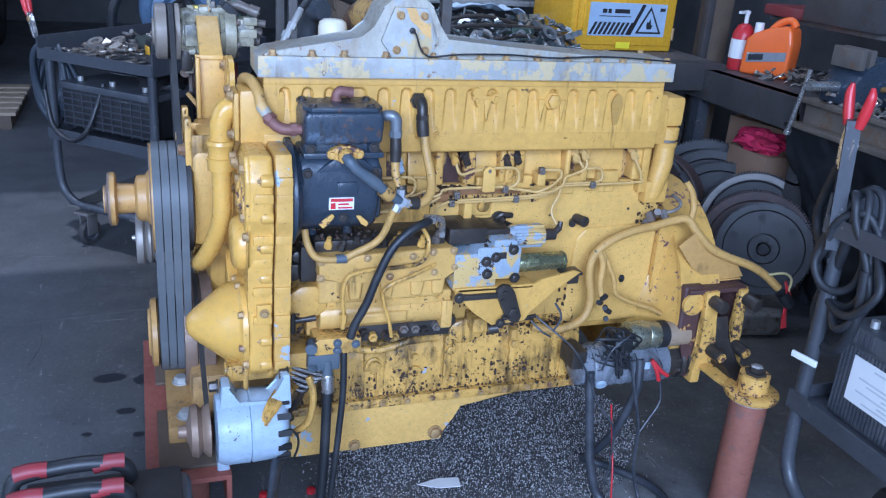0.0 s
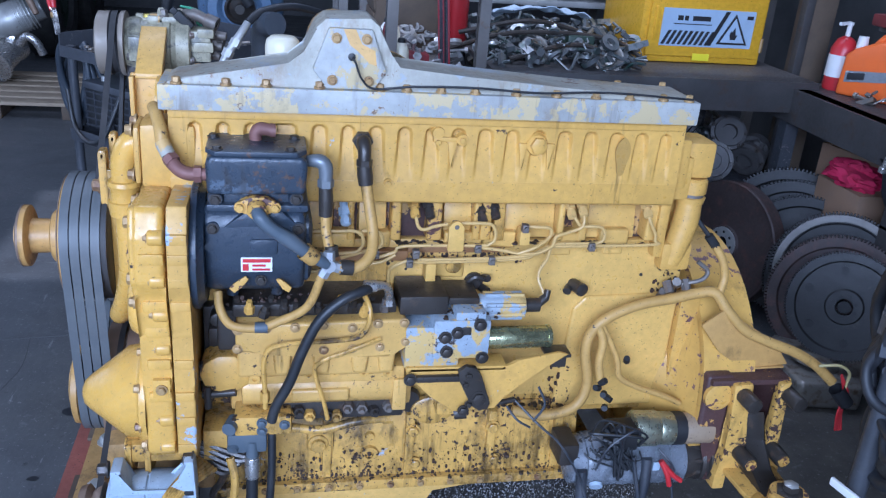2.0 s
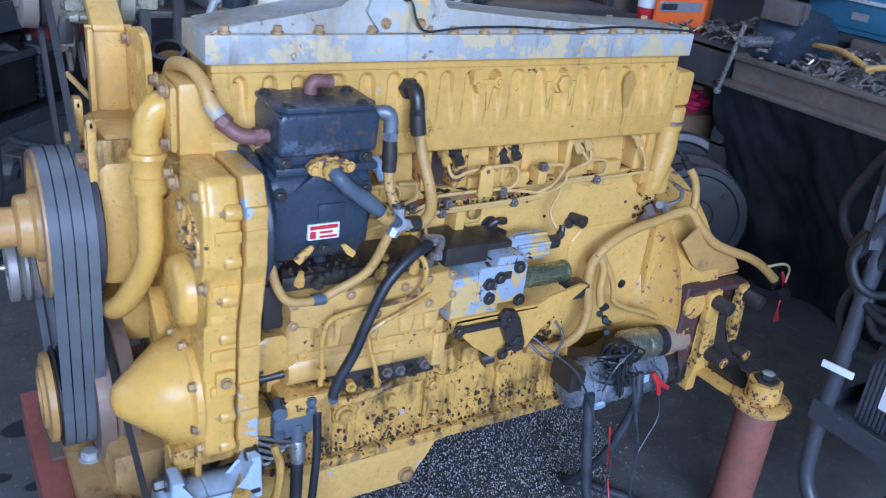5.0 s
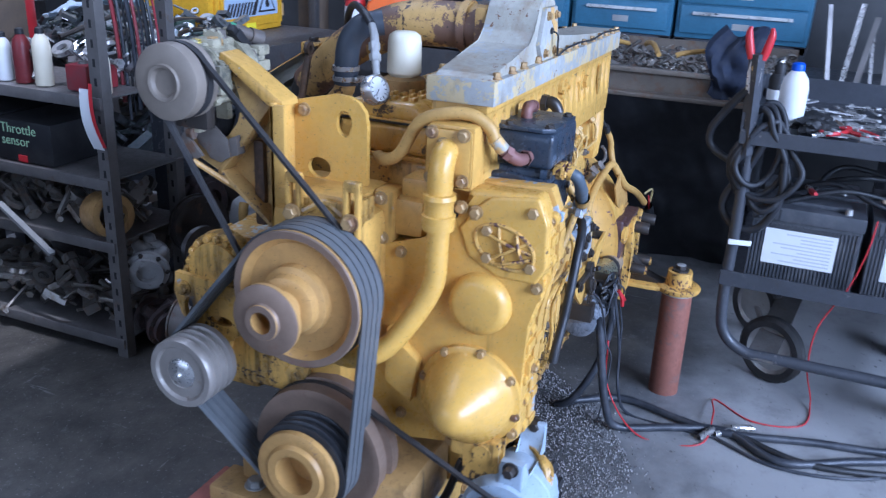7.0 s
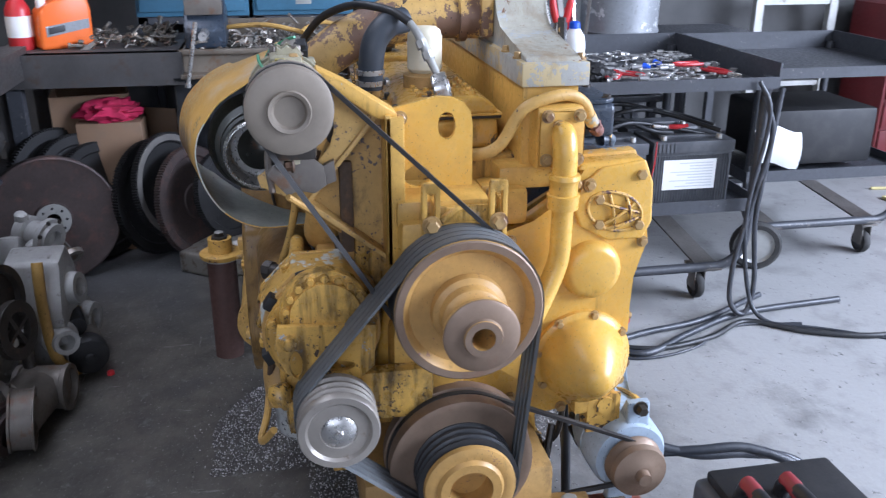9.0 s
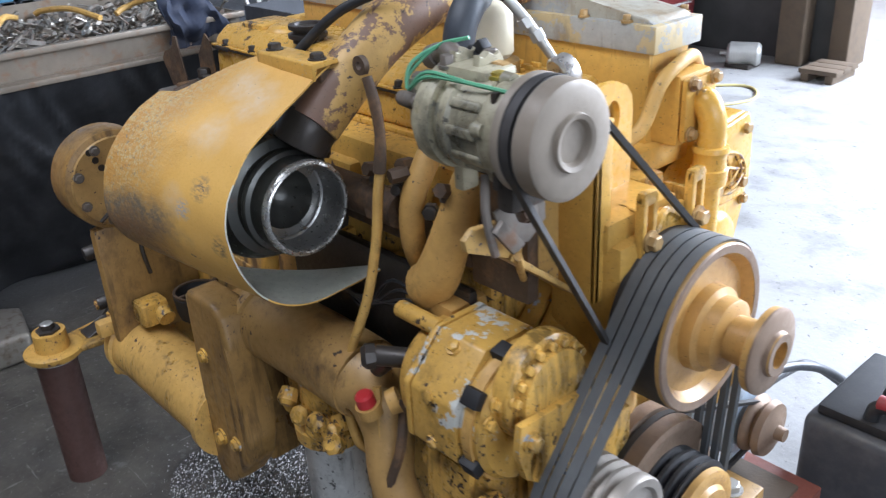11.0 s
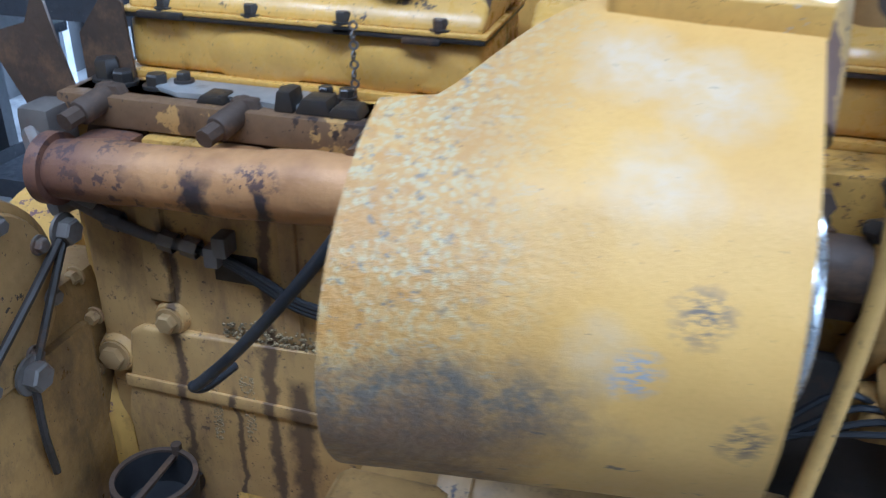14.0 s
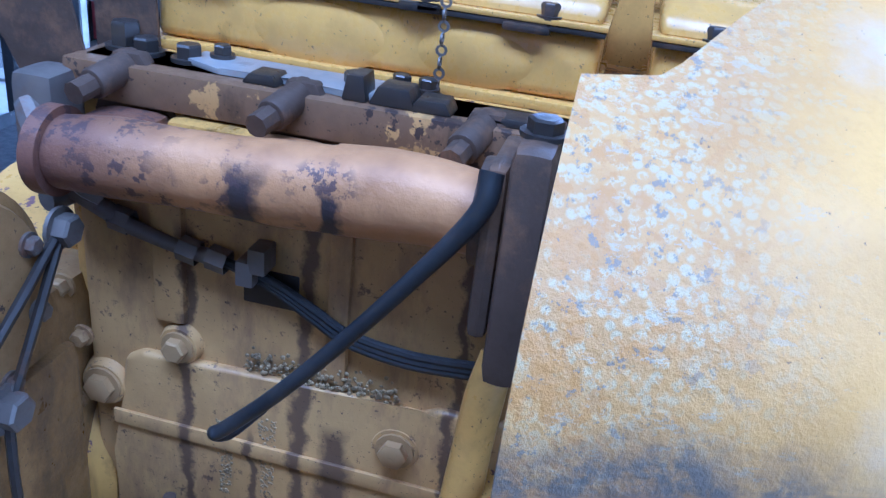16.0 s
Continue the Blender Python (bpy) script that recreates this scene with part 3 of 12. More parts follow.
def lathe(bm, a, d, prof, n=28, squash=1.0):
    """A solid of revolution: prof is a list of (distance along d, radius)."""
    d, u, w = frame_of(d)
    a = vec(a)
    rings = []
    for s, r in prof:
        c = a + d * s
        if r < 1e-6:
            rings.append([bm.verts.new(c)])
        else:
            rings.append([bm.verts.new(c + (u * math.cos(2 * math.pi * i / n) + w * math.sin(2 * math.pi * i / n) * squash) * r) for i in range(n)])
    for p, q in zip(rings, rings[1:]):
        for i in range(n):
            j = (i + 1) % n
            if len(p) == 1 and len(q) == 1:
                continue
            if len(p) == 1:
                bm.faces.new((p[0], q[i], q[j]))
            elif len(q) == 1:
                bm.faces.new((p[i], q[0], p[j]))
            else:
                bm.faces.new((p[i], q[i], q[j], p[j]))
    return bm


def cyl(bm, a, b, r, r2=None, n=20, bevel=0.0):
    a, b = vec(a), vec(b)
    h = (b - a).length
    r2 = r if r2 is None else r2
    if bevel:
        return lathe(bm, a, b - a, [(0, 0), (0, r - bevel), (bevel * 0.3, r - bevel * 0.3), (bevel, r), (h - bevel, r2), (h - bevel * 0.3, r2 - bevel * 0.3), (h, r2 - bevel), (h, 0)], n)
    return lathe(bm, a, b - a, [(0, 0), (0, r), (h, r2), (h, 0)], n)


def ring(bm, c, d, r_in, r_out, h, n=32):
    return lathe(bm, c, d, [(0, r_in), (0, r_out), (h, r_out), (h, r_in), (0, r_in)], n)


def prism(bm, pts, axis, v0, v1, b=0.0, seg=2):
    """A polygon in the two other axes, drawn out along axis from v0 to v1."""
    def at(p, v):
        q = list(p)
        q.insert("xyz".index(axis), v)
        return q
    lo, hi = [bm.verts.new(at(p, v0)) for p in pts], [bm.verts.new(at(p, v1)) for p in pts]
    fs = [bm.faces.new(lo), bm.faces.new(hi[::-1])]
    k = len(pts)
    for i in range(k):
        fs.append(bm.faces.new((lo[i], hi[i], hi[(i + 1) % k], lo[(i + 1) % k])))
    if b:
        es = list({e for f in fs for e in f.edges})
        bmesh.ops.bevel(bm, geom=es, offset=b, segments=seg, affect="EDGES", profile=0.6)
    return bm


def spline(pts, step=6):
    pts = [vec(p) for p in pts]
    if len(pts) < 3:
        return pts
    out = []
    ext = [2 * pts[0] - pts[1]] + pts + [2 * pts[-1] - pts[-2]]
    for i in range(1, len(ext) - 2):
        p0, p1, p2, p3 = ext[i - 1:i + 3]
        for k in range(step):
            t = k / step
            out.append(0.5 * ((2 * p1) + (p2 - p0) * t + (2 * p0 - 5 * p1 + 4 * p2 - p3) * t * t + (3 * p1 - p0 - 3 * p2 + p3) * t ** 3))
    out.append(pts[-1])
    return out


def tube(bm, pts, r, n=10, step=6, close=True):
    """A round bar, hose or pipe along a smooth line; r may be a list, one for each given point."""
    path = spline(pts, step)
    rs = [r] * len(path) if not isinstance(r, (list, tuple)) else list(np.interp(np.linspace(0, len(r) - 1, len(path)), range(len(r)), r))
    d0 = (path[1] - path[0]).normalized()
    _, u, w = frame_of(d0)
    rings = []
    for i, p in enumerate(path):
        d = (path[min(i + 1, len(path) - 1)] - path[max(i - 1, 0)])
        d = d.normalized() if d.length > 1e-9 else d0
        u = (u - d * u.dot(d)).normalized()
        w = d.cross(u)
        rings.append([bm.verts.new(p + (u * math.cos(2 * math.pi * k / n) + w * math.sin(2 * math.pi * k / n)) * rs[i]) for k in range(n)])
    for p, q in zip(rings, rings[1:]):
        for k in range(n):
            bm.faces.new((p[k], q[k], q[(k + 1) % n], p[(k + 1) % n]))
    if close:
        bm.faces.new(rings[0][::-1])
        bm.faces.new(rings[-1])
    return bm


def bolt(bm, p, d, r=0.009, h=0.009, washer=True):
    """A hexagon head, standing out from p along d."""
    d, u, w = frame_of(d)
    p = vec(p) - d * 0.002
    if washer:
        lathe(bm, p, d, [(0, 0), (0, r * 1.35), (0.004, r * 1.35), (0.004, 0)], 14)
    lathe(bm, p, d, [(0.002, r), (0.003 + h * 0.85, r), (0.003 + h, r * 0.82), (0.003 + h, 0)], 6)
    return bm


def hull2(points):
    pts = sorted(set((round(a, 5), round(b, 5)) for a, b in points))

    def half(seq):
        out = []
        for p in seq:
            while len(out) > 1 and (out[-1][0] - out[-2][0]) * (p[1] - out[-2][1]) - (out[-1][1] - out[-2][1]) * (p[0] - out[-2][0]) <= 0:
                out.pop()
            out.append(p)
        return out
    return half(pts)[:-1] + half(pts[::-1])[:-1]


def belt(bm, wheels, x, width, thick):
    """An endless belt in the plane of x round wheels (y, z, r)."""
    pts = hull2([(y + r * math.cos(a), z + r * math.sin(a)) for y, z, r in wheels for a in np.linspace(0, 2 * math.pi, 48, endpoint=False)])
    outer = hull2([(y + (r + thick) * math.cos(a), z + (r + thick) * math.sin(a)) for y, z, r in wheels for a in np.linspace(0, 2 * math.pi, 48, endpoint=False)])
    n = 120

    def resample(poly):
        c = (sum(p[0] for p in poly) / len(poly), sum(p[1] for p in poly) / len(poly))
        out = []
        k = len(poly)
        for i in range(n):
            a = 2 * math.pi * i / n
            dx, dy = math.cos(a), math.sin(a)
            best = 0
            for j in range(k):
                (ax, ay), (bx, by) = poly[j], poly[(j + 1) % k]
                ex, ey = bx - ax, by - ay
                det = dx * -ey + ex * dy
                if abs(det) < 1e-12:
                    continue
                s = ((ax - c0[0]) * -ey + ex * (ay - c0[1])) / det
                t = (dx * (ay - c0[1]) - dy * (ax - c0[0])) / det
                if -1e-6 <= t <= 1 + 1e-6 and s > best:
                    best = s
            out.append((c0[0] + dx * best, c0[1] + dy * best))
        return out
    c0 = (sum(p[0] for p in pts) / len(pts), sum(p[1] for p in pts) / len(pts))
    pin, pout = resample(pts), resample(outer)
    w0, w1 = width * 0.32, width * 0.5
    cols = [[bm.verts.new((x - w0, *p)) for p in pin], [bm.verts.new((x + w0, *p)) for p in pin],
            [bm.verts.new((x + w1, *p)) for p in pout], [bm.verts.new((x - w1, *p)) for p in pout]]
    for a, b in zip(cols, cols[1:] + cols[:1]):
        for i in range(n):
            bm.faces.new((a[i], a[(i + 1) % n], b[(i + 1) % n], b[i]))
    return bm


def heap(bm, rng, n, spot, size, flat=0.5):
    """Loose bits and pieces: bars, rings, blocks, hooks. spot(rng) gives a place."""
    for _ in range(n):
        c = vec(spot(rng))
        s = rng.uniform(*size)
        m = Matrix.Translation(c) @ Euler((rng.uniform(-flat, flat), rng.uniform(-flat, flat), rng.uniform(0, 6.28))).to_matrix().to_4x4()
        kind = rng.random()
        if kind < 0.4:
            a, b = m @ Vector((-s, 0, 0)), m @ Vector((s, 0, 0))
            cyl(bm, a, b, s * rng.uniform(0.1, 0.2), n=7)
            if rng.random() < 0.6:
                cyl(bm, b, b + (b - a).normalized() * s * 0.3, s * 0.3, n=6)
        elif kind < 0.65:
            ring(bm, c, m.to_3x3() @ Vector((0, 0, 1)), s * 0.35, s * 0.7, s * 0.3, 12)
        elif kind < 0.85:
            box(bm, -s * 0.7, s * 0.7, -s * 0.3, s * 0.3, -s * 0.2, s * 0.2, m=m)
        else:
            pts = [m @ Vector(p) for p in ((-s, 0, 0), (-s * 0.2, s * 0.3, 0.1 * s), (s * 0.5, -s * 0.1, 0), (s * 0.9, s * 0.5, 0))]
            tube(bm, pts, s * 0.12, 6, 3)
    return bm

# ---- the workshop ----
def structure(name, bm, mat, label, category):
    return tagged(part(name, bm, mat), label, category, kind="structure")


bm = B()
S = 300
vs = [bm.verts.new(p) for p in ((-S, -S, 0), (S, -S, 0), (S, S, 0), (-S, S, 0))]
bm.faces.new(vs)
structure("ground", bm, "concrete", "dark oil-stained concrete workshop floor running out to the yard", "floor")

structure("wall_north", box(B(), -6.2, 3.8, 9.5, 9.7, 0, 4.6), "wall", "grimy rear wall of the workshop", "wall")
structure("wall_east", box(B(), 3.6, 3.8, -4.8, 9.5, 0, 4.6), "wall", "grimy side wall behind the lockers", "wall")
bm = B()
box(bm, 1.75, 3.6, -5.0, -4.8, 0, 4.6)
box(bm, -6.2, -5.0, -5.0, -4.8, 0, 4.6)
box(bm, -5.0, 1.75, -5.0, -4.8, 4.2, 4.6)
structure("wall_south", bm, "wall", "front wall with a wide open shutter doorway", "wall")
bm = B()
box(bm, -6.2, -6.0, -4.8, -0.6, 0, 4.6)
box(bm, -6.2, -6.0, 5.0, 9.5, 0, 4.6)
box(bm, -6.2, -6.0, -0.6, 5.0, 4.0, 4.6)
structure("wall_west", bm, "wall", "side wall with a second open doorway", "wall")
bm = B()
box(bm, -6.2, 3.8, -5.0, 1.2, 4.6, 4.7)
box(bm, -6.2, 3.8, 2.3, 9.7, 4.6, 4.7)
box(bm, -6.2, -1.5, 1.2, 2.3, 4.6, 4.7)
box(bm, 3.3, 3.8, 1.2, 2.3, 4.6, 4.7)
for k in range(6):
    y = -4.2 + k * 2.6
    box(bm, -6.0, 3.6, y, y + 0.14, 4.35, 4.6)
structure("ceiling", bm, "binsteel", "sheet metal roof on steel purlins with an open roof light", "ceiling")
bm = B()
box(bm, 1.62, 1.75, -4.98, -4.70, 0, 4.2, 0.01)
box(bm, 1.90, 2.08, -4.76, -4.62, 0, 3.6, 0.01)
structure("door_frame", bm, "wood", "timber posts beside the open doorway", "door frame")

# ---- the diesel engine ----
E = thing("diesel_engine", (0.55, 0.0, 0.12), "large yellow six-cylinder diesel engine, oily and chipped, carried on pipe stands", "engine")


def ep(name, bm, mat, label="", parent=None, **more):
    return part(name, bm, mat, parent or E, label, **more)


X, Y, Z = Vector((1, 0, 0)), Vector((0, 1, 0)), Vector((0, 0, 1))
rng = random.Random(7)

# block, crankcase, sump
bm = B()
box(bm, 0.09, 1.12, -0.20, 0.182, 0.46, 0.90, 0.010)
for x in (0.30, 0.46):
    box(bm, x - 0.012, x + 0.012, 0.17, 0.208, 0.48, 0.86, 0.008)
block = ep("cylinder_block", bm, "yellow_mid")
bm = B()
box(bm, 0.46, 1.125, -0.2085, -0.19, 0.515, 0.902, 0.006)
prism(bm, [(0.862, 0.482), (0.880, 0.740), (0.905, 0.768), (1.128, 0.776), (1.128, 0.482)], "y", -0.216, -0.195, 0.010, 4)
for x0, x1, z0, z1 in ((0.812, 0.856, 0.866, 0.888), (0.930, 0.975, 0.868, 0.888), (0.885, 0.918, 0.872, 0.886)):
    box(bm, x0, x1, -0.2125, -0.20, z0, z1, 0.005, seg=3)
box(bm, 0.545, 0.625, -0.213, -0.20, 0.815, 0.866, 0.008, seg=3)
ep("block_face", bm, "yellow_block", "smooth yellow block side", parent=block)
bm = B()
for x, z, r in ((0.462, 0.848, 0.004), (0.795, 0.809, 0.004), (1.030, 0.818, 0.004), (0.556, 0.826, 0.006), (0.50, 0.835, 0.003)):
    lathe(bm, (x, -0.2075 if r < 0.005 else -0.212, z), -Y, [(0, r), (0.0018, r), (0.0018, 0)], 12)
    ep("tapped_hole", bm, "dark", parent=block)
    bm = B()
bm.free()
bm = B()
prism(bm, [(-0.232, 0.325), (0.232, 0.325), (0.225, 0.40), (0.205, 0.50), (-0.205, 0.50), (-0.222, 0.44)], "x", 0.10, 0.93, 0.008)
for x in (0.16, 0.345, 0.53, 0.72, 0.88):
    box(bm, x - 0.01, x + 0.01, -0.236, -0.20, 0.33, 0.49, 0.005)
box(bm, 0.30, 0.36, -0.234, -0.2, 0.40, 0.46, 0.01)
lathe(bm, (0.44, -0.222, 0.385), -Y, [(0, 0), (0, 0.022), (0.012, 0.02), (0.012, 0.010), (0.004, 0.008), (0.004, 0)], 18)
lathe(bm, (0.44, -0.222, 0.43), -Y, [(0, 0.012), (0.008, 0.010), (0.008, 0)], 12)
ep("crankcase", bm, "yellow_greasy", "oil-soaked yellow crankcase with flaking paint")
bm = B()
box(bm, 0.10, 1.02, -0.248, 0.248, 0.300, 0.326, 0.004)
ep("pan_rail", bm, "yellow_greasy")
bm = B()
for i in range(13):
    x = 0.14 + i * 0.07
    bolt(bm, (x, -0.249, 0.313), -Y, 0.0065, 0.006)
    bolt(bm, (x, 0.249, 0.313), Y, 0.0065, 0.006)
ep("pan_bolt", bm, "bolt")
bm = B()
prism(bm, [(0.12, 0.302), (0.12, 0.115), (0.56, 0.115), (0.575, 0.19), (0.60, 0.235), (1.0, 0.27), (1.0, 0.302)], "y", -0.165, 0.165, 0.014)
pan = ep("oil_pan", bm, painted("pan_paint", (0.72, 0.44, 0.115), rough=0.36, patch=0.17, chip=0.12, grime=0.10, streak=0.15), "yellow oil pan patched with grey primer")
bm = B()
bolt(bm, (0.535, -0.166, 0.145), -Y, 0.016, 0.012)
bolt(bm, (0.30, -0.166, 0.135), -Y, 0.013, 0.010)
ep("drain_plug", bm, "bolt", parent=pan)
bm = B()
for p in ((0.325, -0.234, 0.425), (0.60, -0.206, 0.845), (0.185, -0.226, 0.50)):
    lathe(bm, p, -Y, [(0, 0.022), (0.006, 0.022), (0.008, 0.016), (0.016, 0.015), (0.016, 0)], 16)
for x in (0.535, 0.72):
    bolt(bm, (x, -0.236, 0.45), -Y, 0.012, 0.010)
    bolt(bm, (x + 0.01, -0.236, 0.36), -Y, 0.011, 0.009)
ep("core_plug", bm, "yellow_greasy")
bm = B()
cyl(bm, (0.872, -0.205, 0.797), (0.885, -0.245, 0.797), 0.0135, n=18, bevel=0.003)
cyl(bm, (0.868, -0.205, 0.792), (0.856, -0.225, 0.786), 0.009)
ring(bm, (0.882, -0.236, 0.797), (0.3, -1, 0), 0.010, 0.0148, 0.007, 18)
ep("sensor_fitting", bm, "dark", "dark steel plug")
bm = B()
lathe(bm, (0.648, -0.205, 0.806), -Y, [(0, 0.022), (0.008, 0.020), (0.010, 0.012), (0.022, 0.011), (0.022, 0)], 14)
tube(bm, [(0.636, -0.222, 0.798), (0.632, -0.232, 0.815), (0.645, -0.238, 0.828), (0.662, -0.236, 0.822)], 0.0065, 8)
cyl(bm, (0.664, -0.205, 0.792), (0.674, -0.232, 0.792), 0.009, n=12)
lathe(bm, (0.670, -0.22, 0.818), (0.4, -1, 0.3), [(-0.006, 0.009), (0.012, 0.008), (0.012, 0)], 6)
ep("sender_unit", bm, "dark", "dark sender with a bent terminal")

# cylinder head with the injector ports
bm = B()
box(bm, 0.09, 1.115, -0.175, 0.165, 0.90, 1.030, 0.008)
for i in range(6):
    x = 0.17 + i * 0.158
    box(bm, x - 0.05, x + 0.05, 0.15, 0.19, 0.915, 0.99, 0.012)
head = ep("cylinder_head", bm, "yellow_head")
# plain tan panels and low steps between the injector bays
for x0, x1, top in ((0.398, 0.455, 0.985), (0.574, 0.640, 0.985), (0.704, 0.815, 0.985), (0.880, 0.998, 0.985), (0.27, 0.345, 0.985), (0.10, 0.22, 0.985)):
    bm = B()
    prism(bm, [(-0.17, 0.905), (-0.206, 0.905), (-0.192, top), (-0.17, top)], "x", x0, x1, 0.006)
    ep("head_panel", bm, "yellow_block", parent=head)
for x0, x1, z1 in ((0.415, 0.462, 0.924), (0.575, 0.655, 0.922), (0.658, 0.728, 0.924), (0.805, 0.875, 0.922), (0.914, 0.980, 0.930), (0.30, 0.39, 0.92)):
    bm = B()
    box(bm, x0, x1, -0.222, -0.17, 0.888, z1, 0.006, seg=3)
    ep("head_step", bm, "yellow_block", parent=head)
# shallow rusty bays whose dark colour also carries the shade of depth
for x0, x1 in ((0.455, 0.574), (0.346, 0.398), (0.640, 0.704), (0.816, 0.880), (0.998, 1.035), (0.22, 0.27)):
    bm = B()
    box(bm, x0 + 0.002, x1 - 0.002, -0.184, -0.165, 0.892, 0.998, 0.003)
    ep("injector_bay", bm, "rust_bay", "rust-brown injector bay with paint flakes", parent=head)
# bosses, injector bodies and return fittings in the bays
for x, w_, mat in ((0.472, 0.011, "yellow_rust"), (0.552, 0.016, "yellow_rust"), (0.640, 0.009, "yellow_rust"), (0.688, 0.013, "yellow_mid"), (0.660, 0.012, "yellow_rust"), (0.822, 0.008, "yellow_block"), (0.872, 0.010, "yellow_block"), (1.028, 0.014, "yellow_block"), (0.380, 0.008, "yellow_mid"), (0.250, 0.010, "yellow_rust")):
    bm = B()
    prism(bm, [(x - w_, 0.905), (x + w_, 0.905), (x + w_ * 0.85, 0.992), (x - w_ * 0.85, 0.992)], "y", -0.226, -0.17, 0.006, 3)
    ep("head_boss", bm, mat, parent=head)
for x, z, mat in ((0.505, 0.985, "yellow_mid"), (0.645, 0.975, "dark"), (0.836, 0.985, "line_paint"), (0.861, 0.990, "line_paint"), (1.006, 0.988, "line_paint"), (0.366, 0.968, "primer_blue"), (0.672, 0.984, "dark"), (0.535, 0.984, "dark"), (0.255, 0.968, "yellow_mid")):
    bm = B()
    a = Vector((x, -0.205, z + 0.012))
    d = Vector((0.05, -0.5, -0.5)).normalized()
    cyl(bm, a, a + d * 0.045, 0.0085, n=12)
    lathe(bm, a + d * 0.020, d, [(-0.008, 0.0125), (0.008, 0.0125), (0.008, 0)], 6)
    lathe(bm, a + d * 0.042, d, [(-0.006, 0.0105), (0.006, 0.0105), (0.009, 0.006), (0.009, 0)], 6)
    ep("injector_union", bm, mat)
LINES = [
    [(0.508, -0.24, 0.966), (0.514, -0.248, 0.945), (0.527, -0.25, 0.940), (0.547, -0.25, 0.947), (0.573, -0.25, 0.952)],
    [(0.600, -0.25, 0.954), (0.652, -0.25, 0.954), (0.667, -0.25, 0.949), (0.674, -0.25, 0.937), (0.674, -0.25, 0.918), (0.662, -0.25, 0.907), (0.645, -0.25, 0.905), (0.491, -0.25, 0.904), (0.468, -0.25, 0.891), (0.440, -0.25, 0.881), (0.417, -0.25, 0.877)],
    [(1.006, -0.235, 0.975), (1.014, -0.245, 0.955), (1.028, -0.245, 0.930), (1.030, -0.245, 0.914), (1.023, -0.245, 0.905), (0.810, -0.245, 0.901), (0.791, -0.247, 0.899), (0.762, -0.247, 0.884), (0.745, -0.247, 0.876), (0.666, -0.247, 0.870), (0.523, -0.247, 0.867), (0.499, -0.25, 0.872), (0.464, -0.255, 0.859), (0.455, -0.27, 0.846), (0.454, -0.29, 0.82)],
    [(0.839, -0.235, 0.972), (0.847, -0.245, 0.960), (0.855, -0.247, 0.949)],
    [(0.863, -0.235, 0.975), (0.864, -0.245, 0.958), (0.858, -0.247, 0.944), (0.830, -0.247, 0.933), (0.806, -0.25, 0.925), (0.799, -0.252, 0.906), (0.780, -0.252, 0.893), (0.750, -0.252, 0.884), (0.678, -0.25, 0.877), (0.516, -0.25, 0.8735)],
    [(0.865, -0.245, 0.946), (0.896, -0.247, 0.947), (0.910, -0.247, 0.939), (0.913, -0.247, 0.924), (0.908, -0.247, 0.913), (0.886, -0.247, 0.909), (0.815, -0.247, 0.9075), (0.797, -0.252, 0.903), (0.768, -0.255, 0.890), (0.731, -0.255, 0.889), (0.688, -0.252, 0.896), (0.639, -0.25, 0.901)],
    [(0.731, -0.24, 0.944), (0.774, -0.245, 0.944), (0.791, -0.245, 0.942), (0.796, -0.245, 0.932), (0.790, -0.245, 0.919), (0.760, -0.257, 0.903), (0.725, -0.257, 0.890)],
    [(0.798, -0.245, 0.897), (0.794, -0.245, 0.873), (0.781, -0.245, 0.847), (0.779, -0.25, 0.827), (0.787, -0.262, 0.807), (0.792, -0.272, 0.79)],
    [(0.30, -0.25, 0.936), (0.358, -0.25, 0.936), (0.386, -0.25, 0.936), (0.400, -0.25, 0.928), (0.404, -0.25, 0.912), (0.399, -0.25, 0.899), (0.382, -0.25, 0.890), (0.30, -0.25, 0.885)],
    [(0.40, -0.245, 0.935), (0.428, -0.245, 0.933), (0.438, -0.245, 0.929), (0.443, -0.245, 0.916), (0.441, -0.245, 0.903), (0.431, -0.245, 0.898), (0.36, -0.25, 0.878)],
    [(0.47, -0.248, 0.884), (0.44, -0.252, 0.870), (0.38, -0.255, 0.862), (0.33, -0.258, 0.855), (0.28, -0.258, 0.85)],
]
for pts in LINES:
    bm = B()
    tube(bm, pts, 0.0036, 8, 5)
    ep("fuel_line", bm, "line_paint", "thin yellow-sprayed steel fuel line")
bm = B()
prism(bm, [(0.574, 0.898), (0.574, 0.952), (0.582, 0.956), (0.584, 0.962), (0.596, 0.962), (0.598, 0.956), (0.606, 0.952), (0.608, 0.898)], "y", -0.262, -0.255, 0.002)
box(bm, 0.576, 0.606, -0.262, -0.20, 0.896, 0.902, 0.002)
ep("line_bracket", bm, "yellow_block", "flat yellow fuel line bracket")
bm = B()
box(bm, 0.535, 0.556, -0.252, -0.210, 0.822, 0.864, 0.002)
ep("line_bracket", bm, "yellow_block", "flat yellow fuel line bracket")
bm = B()
prism(bm, [(0.728, 0.905), (0.728, 0.936), (0.75, 0.936), (0.75, 0.905)], "y", -0.250, -0.215, 0.003)
ep("line_bracket", bm, "yellow_block", "flat yellow fuel line bracket")
for x, z in ((0.500, 0.868), (0.672, 0.873), (0.886, 0.904), (0.590, 0.950), (0.512, 0.888), (0.640, 0.900), (0.736, 0.945), (0.43, 0.888)):
    bm = B()
    box(bm, x - 0.007, x + 0.007, -0.258, -0.242, z - 0.010, z + 0.008, 0.003)
    bolt(bm, (x, -0.258, z), -Y, 0.005, 0.005, False)
    ep("line_clip", bm, "cast", parent=None)
bm = B()
